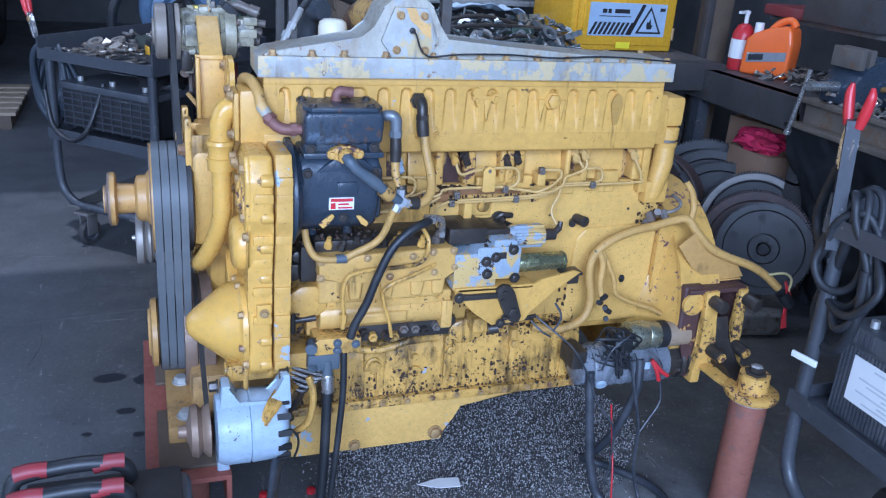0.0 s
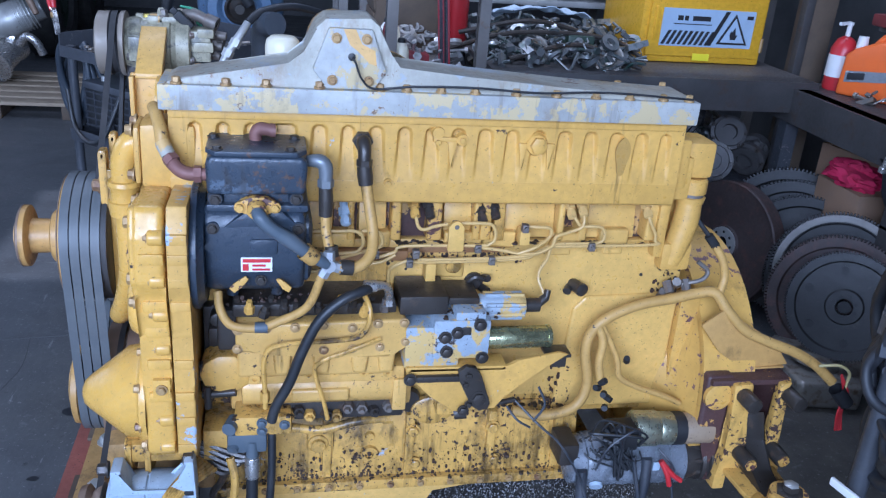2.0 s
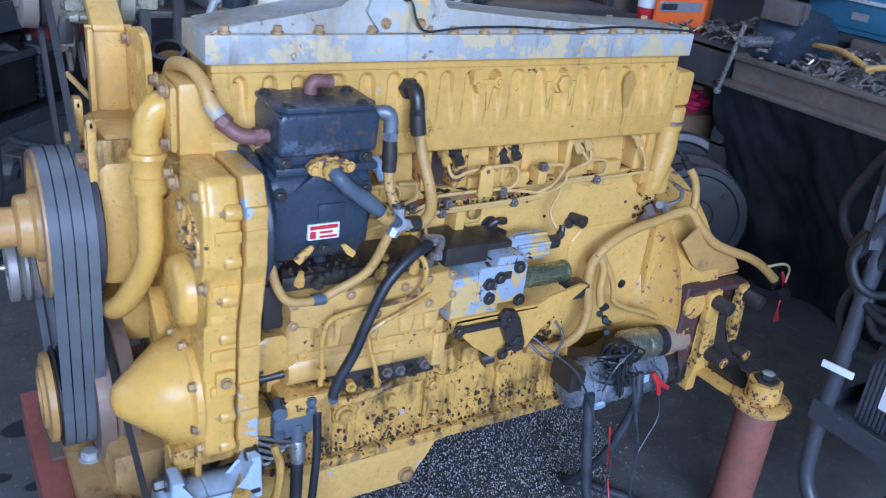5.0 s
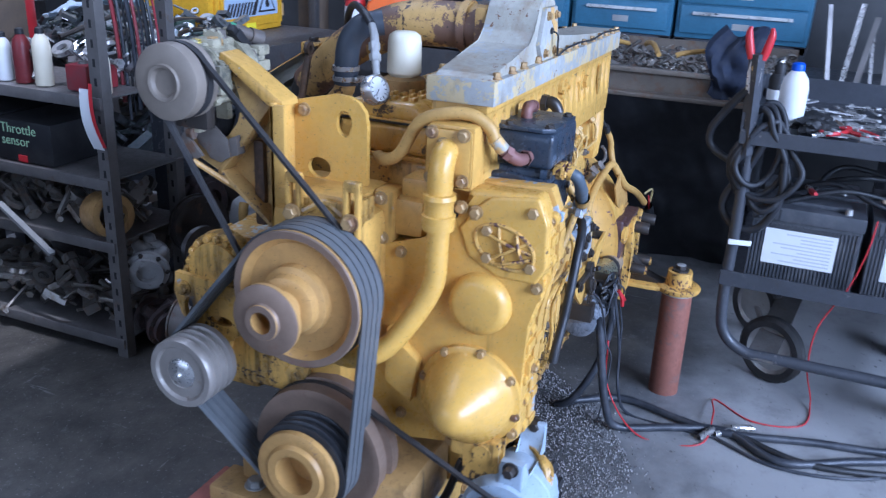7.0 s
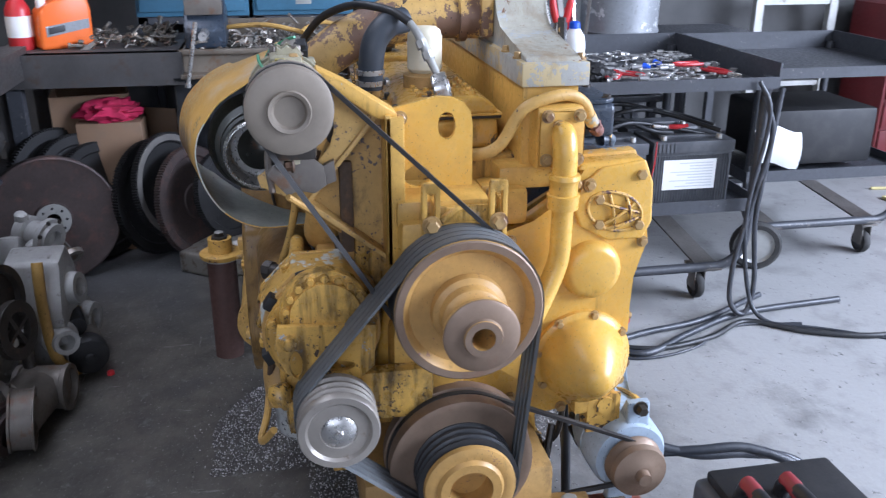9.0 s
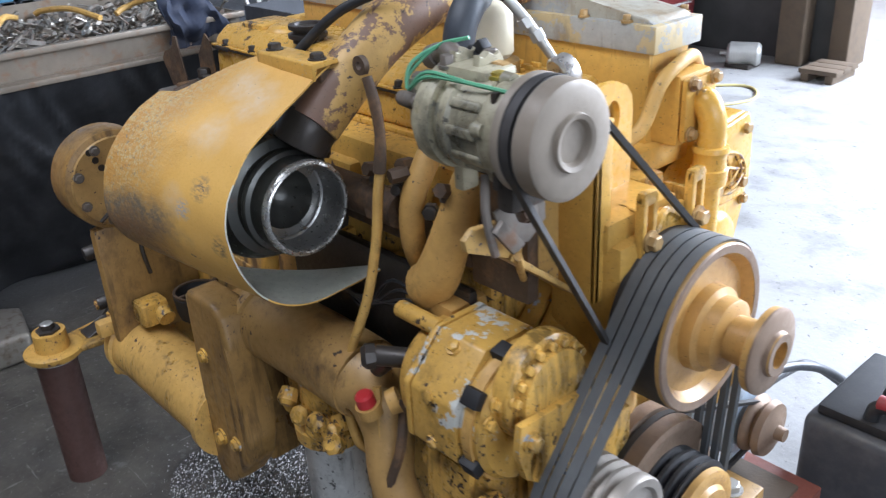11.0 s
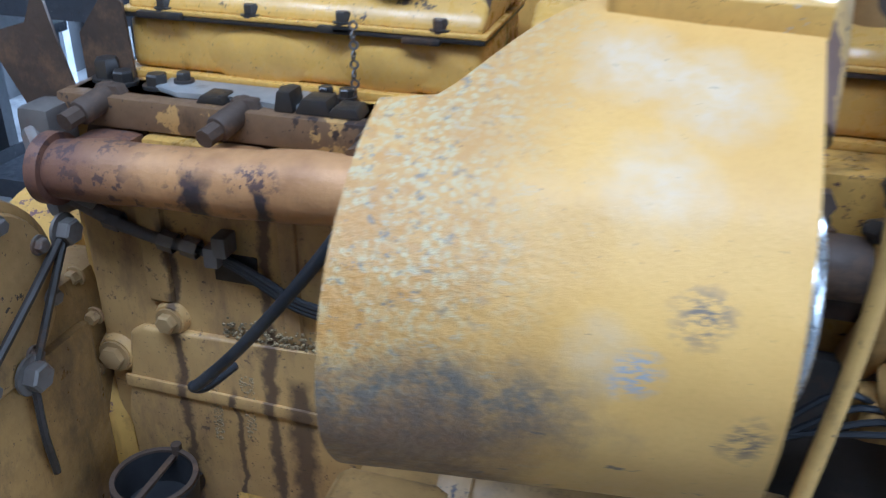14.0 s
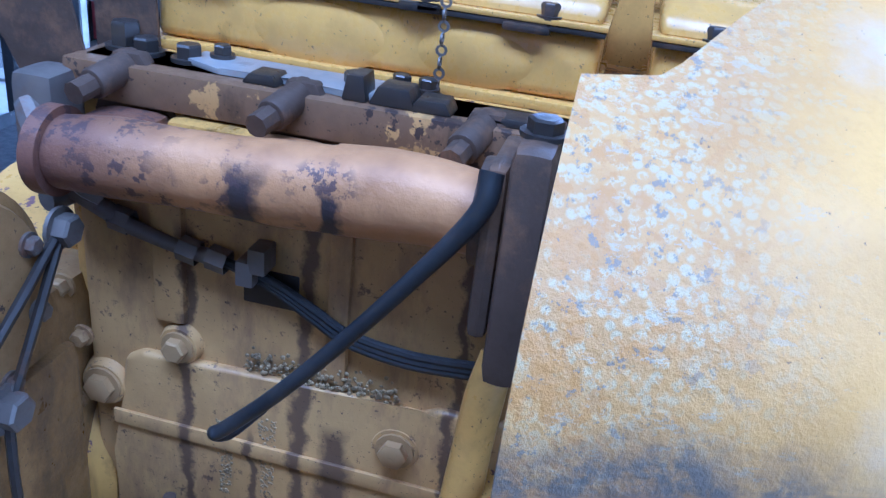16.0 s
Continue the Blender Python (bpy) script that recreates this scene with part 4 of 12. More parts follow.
box(bm, 0.50, 0.70, -0.220, -0.205, 0.876, 0.892, 0.003)
box(bm, 0.33, 0.50, -0.230, -0.205, 0.862, 0.884, 0.004)
ep("rust_ledge", bm, painted("rust_brown_ledge", (0.30, 0.15, 0.055), rough=0.45, chip=0.5, grime=0.45, patch=0.2, patch_col=(0.55, 0.34, 0.10)), "rust-brown ledge under the fuel lines")

# intake housing and its grey cover
bm = B()
prism(bm, [(-0.150, 1.0), (-0.258, 1.0), (-0.262, 1.004), (-0.2635, 1.046), (-0.2605, 1.048), (-0.2425, 1.150), (-0.2425, 1.158), (-0.262, 1.1585), (-0.262, 1.176), (-0.150, 1.176)], "x", 0.042, 1.045, 0.0018)
RIBS = [0.047, 0.064, 0.113, 0.163, 0.213, 0.285, 0.340, 0.392, 0.447, 0.500, 0.552, 0.604, 0.660, 0.712, 0.765, 0.820, 0.874, 0.928, 0.981, 1.030, 1.045]


def pocket_face(x, z):
    """Depth of the cast side: arched pockets that run out flush at the foot, with soft ribs between."""
    rise = max(0.0, min(1.0, (z - 1.047) / 0.100))
    near = min(abs(x - r) for r in RIBS)
    half = 0.006 + 0.006 * rise
    arch = max(0.0, 1.153 - z)
    inside = min((near - half) / 0.006, arch / 0.006)
    if near - half < 0.012 and arch < 0.012:
        inside = min(inside, (0.012 - math.hypot(0.012 - max(near - half, 0), 0.012 - arch)) / 0.006)
    inside = max(0.0, min(1.0, inside))
    return -0.2635 + 0.0015 * rise + 0.0130 * rise * inside * inside * (3 - 2 * inside)


nx, nz = 420, 30
skin = [[bm.verts.new((0.0425 + 1.002 * i / nx, pocket_face(0.0425 + 1.002 * i / nx, 1.046 + 0.1125 * j / nz), 1.046 + 0.1125 * j / nz)) for j in range(nz + 1)] for i in range(nx + 1)]
for a, b in zip(skin, skin[1:]):
    for j in range(nz):
        bm.faces.new((a[j], b[j], b[j + 1], a[j + 1]))
box(bm, 1.03, 1.075, -0.25, -0.15, 1.03, 1.14, 0.012)
box(bm, 1.04, 1.09, -0.242, -0.16, 1.005, 1.10, 0.010)
for x, z, r in ((0.537, 1.144, 0.011), (0.585, 1.131, 0.011), (0.548, 1.118, 0.010), (0.735, 1.125, 0.020), (0.40, 1.042, 0.009), (0.445, 1.042, 0.009)):
    lathe(bm, (x, -0.255, z), -Y, [(0, r * 1.25), (0.012, r), (0.012, 0)], 14)
prism(bm, [(0.528, 1.126), (0.592, 1.128), (0.592, 1.136), (0.528, 1.136)], "y", -0.266, -0.245, 0.002)
for x in (0.566, 0.708, 0.763):
    prism(bm, [(x - 0.010, 1.128), (x + 0.010, 1.128), (x + 0.002, 1.075), (x - 0.002, 1.075)], "y", -0.2665, -0.250, 0.003)
intake = ep("intake_housing", bm, "yellow", "ribbed yellow intake housing")
bm = B()
bolt(bm, (0.737, -0.267, 1.125), -Y, 0.017, 0.010, False)
for x, z in ((0.40, 1.042), (0.445, 1.042), (0.585, 1.131), (0.537, 1.126)):
    bolt(bm, (x, -0.267, z), -Y, 0.006, 0.005, False)
ep("housing_bolt", bm, "yellow", parent=intake)
bm = B()
prism(bm, [(0.917 + (0.014 + 0.003 * math.sin(3 * a)) * math.cos(a), 1.104 + 0.040 * math.sin(a)) for a in np.linspace(0, 2 * math.pi, 32, endpoint=False)], "y", -0.2645, -0.2600)
ep("oil_streak", bm, painted("olive_oil_streak", (0.46, 0.27, 0.065), rough=0.3, grime=0.3), "dried olive oil streak", parent=intake)
bm = B()
box(bm, 0.028, 1.058, -0.279, -0.143, 1.176, 1.222, 0.004)
ep("cover_flange", bm, "primer", "blue-grey primed flange with yellow overspray")
bm = B()
prism(bm, [(0.035, 1.2185), (0.055, 1.230), (0.14, 1.244), (0.255, 1.262), (0.284, 1.285), (0.302, 1.330), (0.320, 1.346), (0.40, 1.350), (0.418, 1.335), (0.436, 1.288), (0.455, 1.262),
           (0.60, 1.252), (0.80, 1.238), (1.045, 1.228), (1.05, 1.2185)], "y", -0.266, -0.155, 0.003, 2)
cover = ep("intake_cover", bm, "primer_alu", "grey cast alloy intake cover rising to a boxed inlet")
bm = B()
prism(bm, [(0.325, 1.332), (0.402, 1.332), (0.43, 1.258), (0.408, 1.224), (0.323, 1.224), (0.297, 1.258)], "y", -0.276, -0.262, 0.003)
plate = ep("cover_plate", bm, "primer", "hexagonal blue-grey cover plate with flaked yellow paint", parent=cover)
bm = B()
prism(bm, [(0.350, 1.3315), (0.372, 1.3315), (0.384, 1.306), (0.408, 1.295), (0.412, 1.268), (0.398, 1.272), (0.378, 1.292), (0.362, 1.304)], "y", -0.2768, -0.2755)
ep("paint_remnant", bm, painted("yellow_remnant", (0.62, 0.38, 0.13), rough=0.45, chip=0.2), "remnant of yellow paint", parent=plate)
bm = B()
for x, z in ((0.338, 1.315), (0.392, 1.315), (0.332, 1.24), (0.398, 1.24)):
    bolt(bm, (x, -0.277, z), -Y, 0.007, 0.007)
for i, x in enumerate((0.06, 0.145, 0.215, 0.31, 0.42, 0.47, 0.535, 0.60, 0.68, 0.76, 0.84, 0.91, 0.98, 1.035)):
    bolt(bm, (x, -0.270, 1.224), Z, 0.0075, 0.010)
for x in (0.09, 0.18, 0.55, 0.68, 0.80, 0.93, 1.03):
    bolt(bm, (x, -0.150, 1.224), Z, 0.0075, 0.010)
ep("cover_bolt", bm, "bolt", parent=cover)
bm = B()
tube(bm, [(0.366, -0.277, 1.283), (0.372, -0.290, 1.275), (0.385, -0.288, 1.245), (0.41, -0.284, 1.228), (0.48, -0.281, 1.234), (0.60, -0.281, 1.236), (0.72, -0.281, 1.231), (0.86, -0.279, 1.236), (1.04, -0.277, 1.228)], 0.0022, 6)
lathe(bm, (0.366, -0.276, 1.283), -Y, [(0, 0.007), (0.004, 0.007), (0.006, 0)], 10)
ep("sensor_wire", bm, "rubber", "thin black sensor wire", parent=cover)
bm = B()
box(bm, 0.300, 0.420, -0.155, -0.125, 1.235, 1.325, 0.010)
tube(bm, [(0.36, -0.13, 1.276), (0.36, -0.04, 1.278), (0.35, 0.06, 1.270), (0.345, 0.17, 1.225), (0.345, 0.25, 1.165), (0.35, 0.31, 1.11)], [0.050, 0.050, 0.050, 0.048, 0.045, 0.044], 20)
ring(bm, (0.36, -0.10, 1.277), Y, 0.045, 0.056, 0.018)
ep("boost_pipe", bm, painted("boost_pipe_paint", (0.54, 0.33, 0.10), rough=0.5, patch=0.46, patch_col=(0.17, 0.095, 0.06), chip=0.4, grime=0.35, streak=0.3), "scorched brown-yellow boost pipe crossing to the intake")

# rocker covers, one over each three cylinders
for x0, x1, top in ((0.632, 1.072, 1.150), (0.105, 0.585, 1.146)):
    bm = B()
    box(bm, x0 - 0.004, x1 + 0.004, -0.130, 0.099, 1.030, 1.040, 0.003)
    prism(bm, [(-0.122, 1.040), (0.090, 1.040), (0.086, 1.102), (-0.118, 1.102)], "x", x0, x1, 0.012, 3)
    prism(bm, [(-0.120, 1.110), (0.089, 1.110), (0.080, 1.128), (0.052, top), (-0.085, top), (-0.112, 1.128)], "x", x0, x1, 0.010, 3)
    box(bm, x0 - 0.005, x1 + 0.005, -0.126, 0.095, 1.108, 1.113, 0.002)
    if x0 > 0.6:
        lathe(bm, (0.885, 0.0, top - 0.006), Z, [(0, 0.052), (0.012, 0.044), (0.016, 0.036), (0.016, 0)], 20)
        box(bm, 0.925, 1.015, -0.03, 0.045, top - 0.012, top + 0.010, 0.010)
        lathe(bm, (0.90, 0.087, 1.065), Y, [(-0.03, 0.075), (0.0, 0.072), (0.004, 0.055), (0.004, 0)], 30, squash=0.45)
        lathe(bm, (0.745, 0.087, 1.065), Y, [(-0.03, 0.062), (0.0, 0.060), (0.004, 0.045), (0.004, 0)], 30, squash=0.45)
    else:
        for j in range(5):
            for k in range(6):
                box(bm, 0.125 + j * 0.042, 0.146 + j * 0.042, -0.075 + k * 0.022, -0.066 + k * 0.022, top - 0.004, top + 0.008, 0.002)
    rc = ep("rocker_cover", bm, "rocker", "smooth golden yellow rocker cover")
    bm = B()
    box(bm, x0 - 0.003, x1 + 0.003, -0.124, 0.094, 1.1025, 1.1075, 0.001)
    ep("cover_gasket", bm, "dark", "black oily cover seam", parent=rc)
    bm = B()
    for x in np.linspace(x0 + 0.05, x1 - 0.05, 4):
        bolt(bm, (x, 0.083, 1.113), Z, 0.009, 0.012)
    ep("cover_bolt", bm, "dark", parent=rc)
bm = B()
for x, w in ((0.70, 0.022), (0.792, 0.012), (0.80, 0.02), (1.02, 0.03)):
    box(bm, x - w, x + w, 0.086, 0.101, 1.099 + 0.004 * (x > 0.75), 1.106 + 0.006 * (x > 0.75), 0.003)
ep("seam_grease", bm, "dark", "lump of black grease on the cover seam")
bm = B()
lathe(bm, (0.742, 0.045, 1.148), Z, [(0, 0.032), (0.010, 0.032), (0.010, 0.041), (0.018, 0.041), (0.020, 0.031), (0.028, 0.031), (0.028, 0.039), (0.036, 0.039), (0.036, 0.029), (0.030, 0.027), (0.030, 0)], 26)
ep("oil_filler", bm, "dark", "black ribbed oil filler neck")
bm = B()
lathe(bm, (0.61, -0.05, 1.135), Z, [(0, 0.036), (0.024, 0.034), (0.030, 0.03), (0.030, 0)], 24)
box(bm, 0.604, 0.616, -0.078, -0.022, 1.16, 1.172, 0.003)
ep("filler_cap", bm, "cast", "grey winged filler cap")
bm = B()
lathe(bm, (0.247, 0.008, 1.135), Z, [(0, 0.046), (0.035, 0.046), (0.04, 0.034), (0.04, 0)], 24)
ep("breather_base", bm, "yellow_brown")
bm = B()
lathe(bm, (0.247, 0.008, 1.175), Z, [(0, 0.030), (0.008, 0.037), (0.074, 0.036), (0.086, 0.033), (0.093, 0.024), (0.095, 0.008), (0.095, 0)], 28)
ep("breather_can", bm, "white", "milky white plastic breather can")
bm = B()
gd = Vector((-0.22, -0.92, 0.28)).normalized()
gc = Vector((0.095, -0.01, 1.171))
lathe(bm, gc - gd * 0.026, gd, [(0, 0), (0, 0.026), (0.004, 0.030), (0.026, 0.030), (0.030, 0.027), (0.028, 0.025), (0.022, 0.025), (0.022, 0)], 28)
gauge = ep("pressure_gauge", bm, "steel", "chrome-rimmed pressure gauge")
bm = B()
lathe(bm, gc - gd * 0.002, gd, [(0, 0.0248), (0.0015, 0.0248), (0.0015, 0)], 28)
ep("dial", bm, "gauge", "white gauge dial", parent=gauge)
bm = B()
_, gu, gw = frame_of(gd)
for k in range(11):
    a = math.radians(-135 + 27 * k)
    v = gu * math.sin(a) + gw * math.cos(a)
    cyl(bm, gc + gd * 0.0004 + v * 0.017, gc + gd * 0.0004 + v * 0.0225, 0.0008, n=5)
cyl(bm, gc + gd * 0.001, gc + gd * 0.001 + gu * 0.012 + gw * 0.013, 0.0009, n=5)
ep("dial_mark", bm, "ink", parent=gauge)
bm = B()
tube(bm, [(0.115, 0.005, 1.19), (0.135, 0.02, 1.225), (0.16, 0.035, 1.262), (0.175, 0.05, 1.285)], [0.007, 0.009, 0.009, 0.008], 10)
for p in ((0.135, 0.02, 1.225), (0.15, 0.03, 1.245)):
    lathe(bm, p, (0.3, 0.2, 0.6), [(-0.008, 0.012), (0.008, 0.012), (0.008, 0)], 6)
ep("gauge_stem", bm, "zinc", "braided steel gauge stem")
bm = B()
tube(bm, [(0.175, 0.05, 1.285), (0.205, 0.085, 1.305), (0.28, 0.15, 1.310), (0.37, 0.215, 1.275), (0.44, 0.26, 1.210), (0.47, 0.285, 1.165)], 0.0085, 10)
ep("gauge_hose", bm, "rubber", "black rubber gauge hose")
bm = B()
tube(bm, [(0.207, 0.128, 1.150), (0.206, 0.126, 1.20), (0.206, 0.117, 1.245), (0.212, 0.090, 1.276), (0.232, 0.052, 1.284)], 0.026, 16)
ep("coolant_hose", bm, "hose_dark", "thick dark slate coolant hose")
bm = B()
for z in (1.158, 1.180):
    ring(bm, (0.207, 0.128, z), Z, 0.0255, 0.0295, 0.010, 22)
box(bm, 0.187, 0.222, 0.089, 0.099, 1.158, 1.170, 0.002)
ep("hose_clip", bm, "steel", "bright worm-drive hose clip")
bm = B()
tube(bm, [(0.207, 0.128, 1.170), (0.207, 0.134, 1.135), (0.206, 0.166, 1.098), (0.203, 0.207, 1.051), (0.205, 0.236, 1.000), (0.209, 0.239, 0.943), (0.216, 0.225, 0.893), (0.220, 0.205, 0.855)], [0.0225, 0.0225, 0.0215, 0.0205, 0.0205, 0.0205, 0.0205, 0.0205], 18)
ep("coolant_pipe", bm, "yellow_dull", "bent yellow-brown coolant pipe")

# front gear case
CASE = [(-0.255, 1.030), (-0.392, 1.036), (-0.414, 0.985), (-0.418, 0.903), (-0.400, 0.867), (-0.389, 0.781), (-0.385, 0.679), (-0.389, 0.530), (-0.365, 0.505), (-0.229, 0.478), (-0.02, 0.43),
        (0.12, 0.46), (0.16, 0.60), (0.13, 0.78), (0.04, 0.88), (-0.10, 0.895), (-0.170, 0.905), (-0.240, 0.953)]
bm = B()
prism(bm, CASE, "x", -0.02, 0.033, 0.013, 4)
prism(bm, [(-0.240, 0.953), (-0.275, 1.000), (-0.300, 1.022), (-0.392, 1.034), (-0.412, 0.985), (-0.416, 0.903), (-0.398, 0.867), (-0.32, 0.868), (-0.262, 0.90)], "x", -0.026, -0.012, 0.006, 3)
for z in (0.948, 0.850, 0.792, 0.725, 0.655):
    y = -0.413 if z > 0.88 else (-0.397 if z > 0.8 else -0.386)
    box(bm, -0.010, 0.0325, y - 0.007, y + 0.020, z - 0.011, z + 0.011, 0.005)
for z in (0.985, 0.905, 0.83, 0.755, 0.68, 0.60, 0.54):
    y = -0.411 if z > 0.88 else (-0.394 if z > 0.8 else -0.384)
    cyl(bm, (0.006, y + 0.004, z), (0.0325, y + 0.004, z), 0.0145, n=16, bevel=0.004)
prism(bm, [(-0.10, 0.60), (-0.16, 0.56), (-0.175, 0.66), (-0.10, 0.72)], "x", -0.045, -0.015, 0.008)
case = ep("gear_cover", bm, "yellow_clean", "clean golden yellow gear case cover")
bm = B()
prism(bm, [(y * 1.0 - (0.004 if y < -0.2 else -0.002), z + (0.003 if z > 0.9 else -0.003)) for y, z in CASE], "x", 0.047, 0.083, 0.006)
for z in (0.985, 0.948, 0.905, 0.850, 0.792, 0.725, 0.655, 0.60, 0.54):
    y = -0.415 if z > 0.88 else (-0.399 if z > 0.8 else -0.388)
    box(bm, 0.0475, 0.0825, y - 0.007, y + 0.020, z - 0.010, z + 0.010, 0.004)
ep("gear_housing", bm, "yellow_patch", "yellow gear housing with grey primer patches")
bm = B()
lathe(bm, (-0.019, -0.283, 0.606), -X, [(0, 0.108), (0.012, 0.107), (0.016, 0.098), (0.020, 0.094), (0.045, 0.090), (0.116, 0.034), (0.126, 0.024), (0.131, 0.011), (0.131, 0)], 44)
cone = ep("cone_cover", bm, "yellow_clean", "smooth yellow conical drive cover")
bm = B()
for k in range(8):
    a = math.radians(45 * k + 12)
    bolt(bm, (-0.031, -0.283 + 0.1005 * math.cos(a), 0.606 + 0.1005 * math.sin(a)), -X, 0.008, 0.009)
ep("cone_bolt", bm, "bolt", parent=cone)
bm = B()
lathe(bm, (-0.019, -0.292, 0.806), -X, [(0, 0.064), (0.014, 0.061), (0.024, 0.054), (0.028, 0.044), (0.028, 0)], 36)
ep("round_cover", bm, "yellow_clean", parent=case)
bm = B()
oc, oy, oz = (-0.022, -0.333, 0.930), 0.058, 0.040
oval = [(oc[1] + oy * math.cos(a), oc[2] + oz * math.sin(a) + 0.012 * math.cos(a)) for a in np.linspace(0, 2 * math.pi, 28, endpoint=False)]
tube(bm, [(-0.026, *p) for p in oval] + [(-0.026, *oval[0])], 0.0042, 7, 2)
for a, b in (((-0.375, 0.945), (-0.30, 0.90)), ((-0.385, 0.925), (-0.29, 0.955)), ((-0.355, 0.96), (-0.37, 0.905)), ((-0.32, 0.967), (-0.335, 0.893)), ((-0.385, 0.915), (-0.31, 0.893))):
    tube(bm, [(-0.026, *a), (-0.034, (a[0] + b[0]) / 2, (a[1] + b[1]) / 2), (-0.026, *b)], 0.0036, 6, 3)
ep("wire_guard", bm, "yellow_rust", "rusty wire guard over the inspection window", parent=case)
bm = B()
for y, z in ((-0.298, 0.958), (-0.386, 0.899), (-0.273, 0.985), (-0.384, 1.005), (-0.30, 0.905)):
    bolt(bm, (-0.022, y, z), -X, 0.011, 0.012)
for y, z in ((-0.40, 0.86), (-0.375, 0.54), (-0.13, 0.52), (-0.245, 0.485), (-0.12, 0.88), (0.02, 0.87)):
    bolt(bm, (-0.022, y, z), -X, 0.009, 0.009)
for z in (0.985, 0.905, 0.83, 0.755, 0.68, 0.60, 0.54):
    y = -0.411 if z > 0.88 else (-0.394 if z > 0.8 else -0.384)
    bolt(bm, (0.006, y + 0.002, z), -X, 0.0065, 0.006)
ep("case_bolt", bm, "bolt", parent=case)
bm = B()
lathe(bm, (0.083, -0.292, 0.925), X, [(0, 0), (0, 0.118), (0.004, 0.121), (0.012, 0.121), (0.016, 0.112), (0.024, 0.104), (0.024, 0)], 40)
ep("adapter_plate", bm, "pump_black", "blue-black adapter plate")
bm = B()
box(bm, -0.002, 0.030, -0.396, -0.375, 0.655, 0.695, 0.003)
ep("side_pad", bm, "yellow_clean", parent=case)
bm = B()
bolt(bm, (0.014, -0.397, 0.675), -Y, 0.008, 0.008)
ep("pad_bolt", bm, "bolt", parent=case)
for ob in [case, cone] + list(case.children_recursive) + list(cone.children_recursive):
    ob.data.transform(Matrix.Translation((0.010, 0, 0)))

# thermostat housing and water pipe
bm = B()
box(bm, -0.01, 0.09, -0.262, -0.165, 1.02, 1.145, 0.014)
box(bm, -0.022, -0.008, -0.258, -0.168, 1.03, 1.138, 0.010)
box(bm, 0.02, 0.10, -0.27, -0.10, 0.975, 1.022, 0.012)
box(bm, 0.0, 0.09, -0.16, -0.02, 0.905, 0.985, 0.020)
box(bm, -0.015, 0.05, -0.10, -0.055, 0.885, 1.0, 0.015)
ep("thermostat_housing", bm, "yellow", "yellow cast thermostat housing")
bm = B()
tube(bm, [(0.0, -0.212, 1.10), (-0.030, -0.212, 1.095), (-0.045, -0.212, 1.065), (-0.047, -0.212, 1.02)], [0.020, 0.024, 0.024, 0.024], 16)
lathe(bm, (-0.047, -0.212, 0.955), Z, [(0, 0.026), (0.0, 0.030), (0.028, 0.032), (0.030, 0.028), (0.05, 0.027), (0.06, 0.032), (0.068, 0.030), (0.07, 0.022)], 24)
tube(bm, [(-0.047, -0.212, 0.985), (-0.047, -0.212, 0.90), (-0.048, -0.208, 0.845), (-0.058, -0.185, 0.79), (-0.078, -0.145, 0.725), (-0.092, -0.11, 0.69), (-0.095, -0.06, 0.67), (-0.08, 0.0, 0.665)], 0.0215, 16)
ep("water_pipe", bm, "yellow_clean", "bent yellow water pipe with a collar joint")
bm = B()
for y, z in ((-0.245, 1.13), (-0.182, 1.13), (-0.245, 1.045), (-0.182, 1.045), (-0.205, 1.11)):
    bolt(bm, (-0.024, y, z), -X, 0.0095, 0.010)
for p in ((-0.02, -0.078, 0.985), (-0.02, -0.082, 0.905), (-0.02, -0.275, 0.99), (-0.02, -0.245, 0.995)):
    bolt(bm, p, -X, 0.010, 0.011)
ep("housing_bolt", bm, "bolt")
bm = B()
tube(bm, [(0.06, -0.03, 1.045), (0.03, -0.06, 1.048), (0.015, -0.10, 1.07), (0.01, -0.14, 1.135), (0.01, -0.19, 1.158), (0.020, -0.24, 1.160), (0.030, -0.272, 1.140), (0.034, -0.285, 1.115)], 0.0120, 14)
ep("bypass_hose", bm, "hose_y", "tan sprayed bypass hose")
bm = B()
cyl(bm, (0.033, -0.283, 1.119), (0.045, -0.297, 1.098), 0.0132)
ep("hose_sleeve", bm, painted("worn_sleeve", (0.40, 0.37, 0.30), rough=0.5, patch=0.3, patch_col=(0.55, 0.35, 0.12), grime=0.3), "worn grey hose sleeve")
bm = B()
tube(bm, [(0.043, -0.295, 1.100), (0.058, -0.312, 1.083), (0.078, -0.322, 1.074), (0.118, -0.326, 1.074)], [0.011, 0.0125, 0.0125, 0.011], 12)
lathe(bm, (0.050, -0.303, 1.092), (0.6, -0.6, -0.5), [(-0.007, 0.015), (0.007, 0.015), (0.007, 0)], 6)
lathe(bm, (0.096, -0.325, 1.074), X, [(-0.006, 0.0155), (0.007, 0.0155), (0.007, 0)], 6)
ep("compressor_fitting", bm, "rustfit", "rusty red elbow fitting")

# air compressor
bm = B()
prism(bm, [(-0.362, 0.905), (-0.366, 0.95), (-0.362, 1.000), (-0.345, 1.022), (-0.19, 1.022), (-0.19, 0.835), (-0.30, 0.835), (-0.338, 0.855)], "x", 0.104, 0.286, 0.018, 4)
box(bm, 0.270, 0.300, -0.34, -0.22, 0.865, 0.995, 0.022, seg=3)
box(bm, 0.112, 0.290, -0.368, -0.20, 1.018, 1.032, 0.005)
prism(bm, [(0.122, 1.030), (0.282, 1.030), (0.272, 1.052), (0.132, 1.052)], "y", -0.352, -0.205, 0.005)
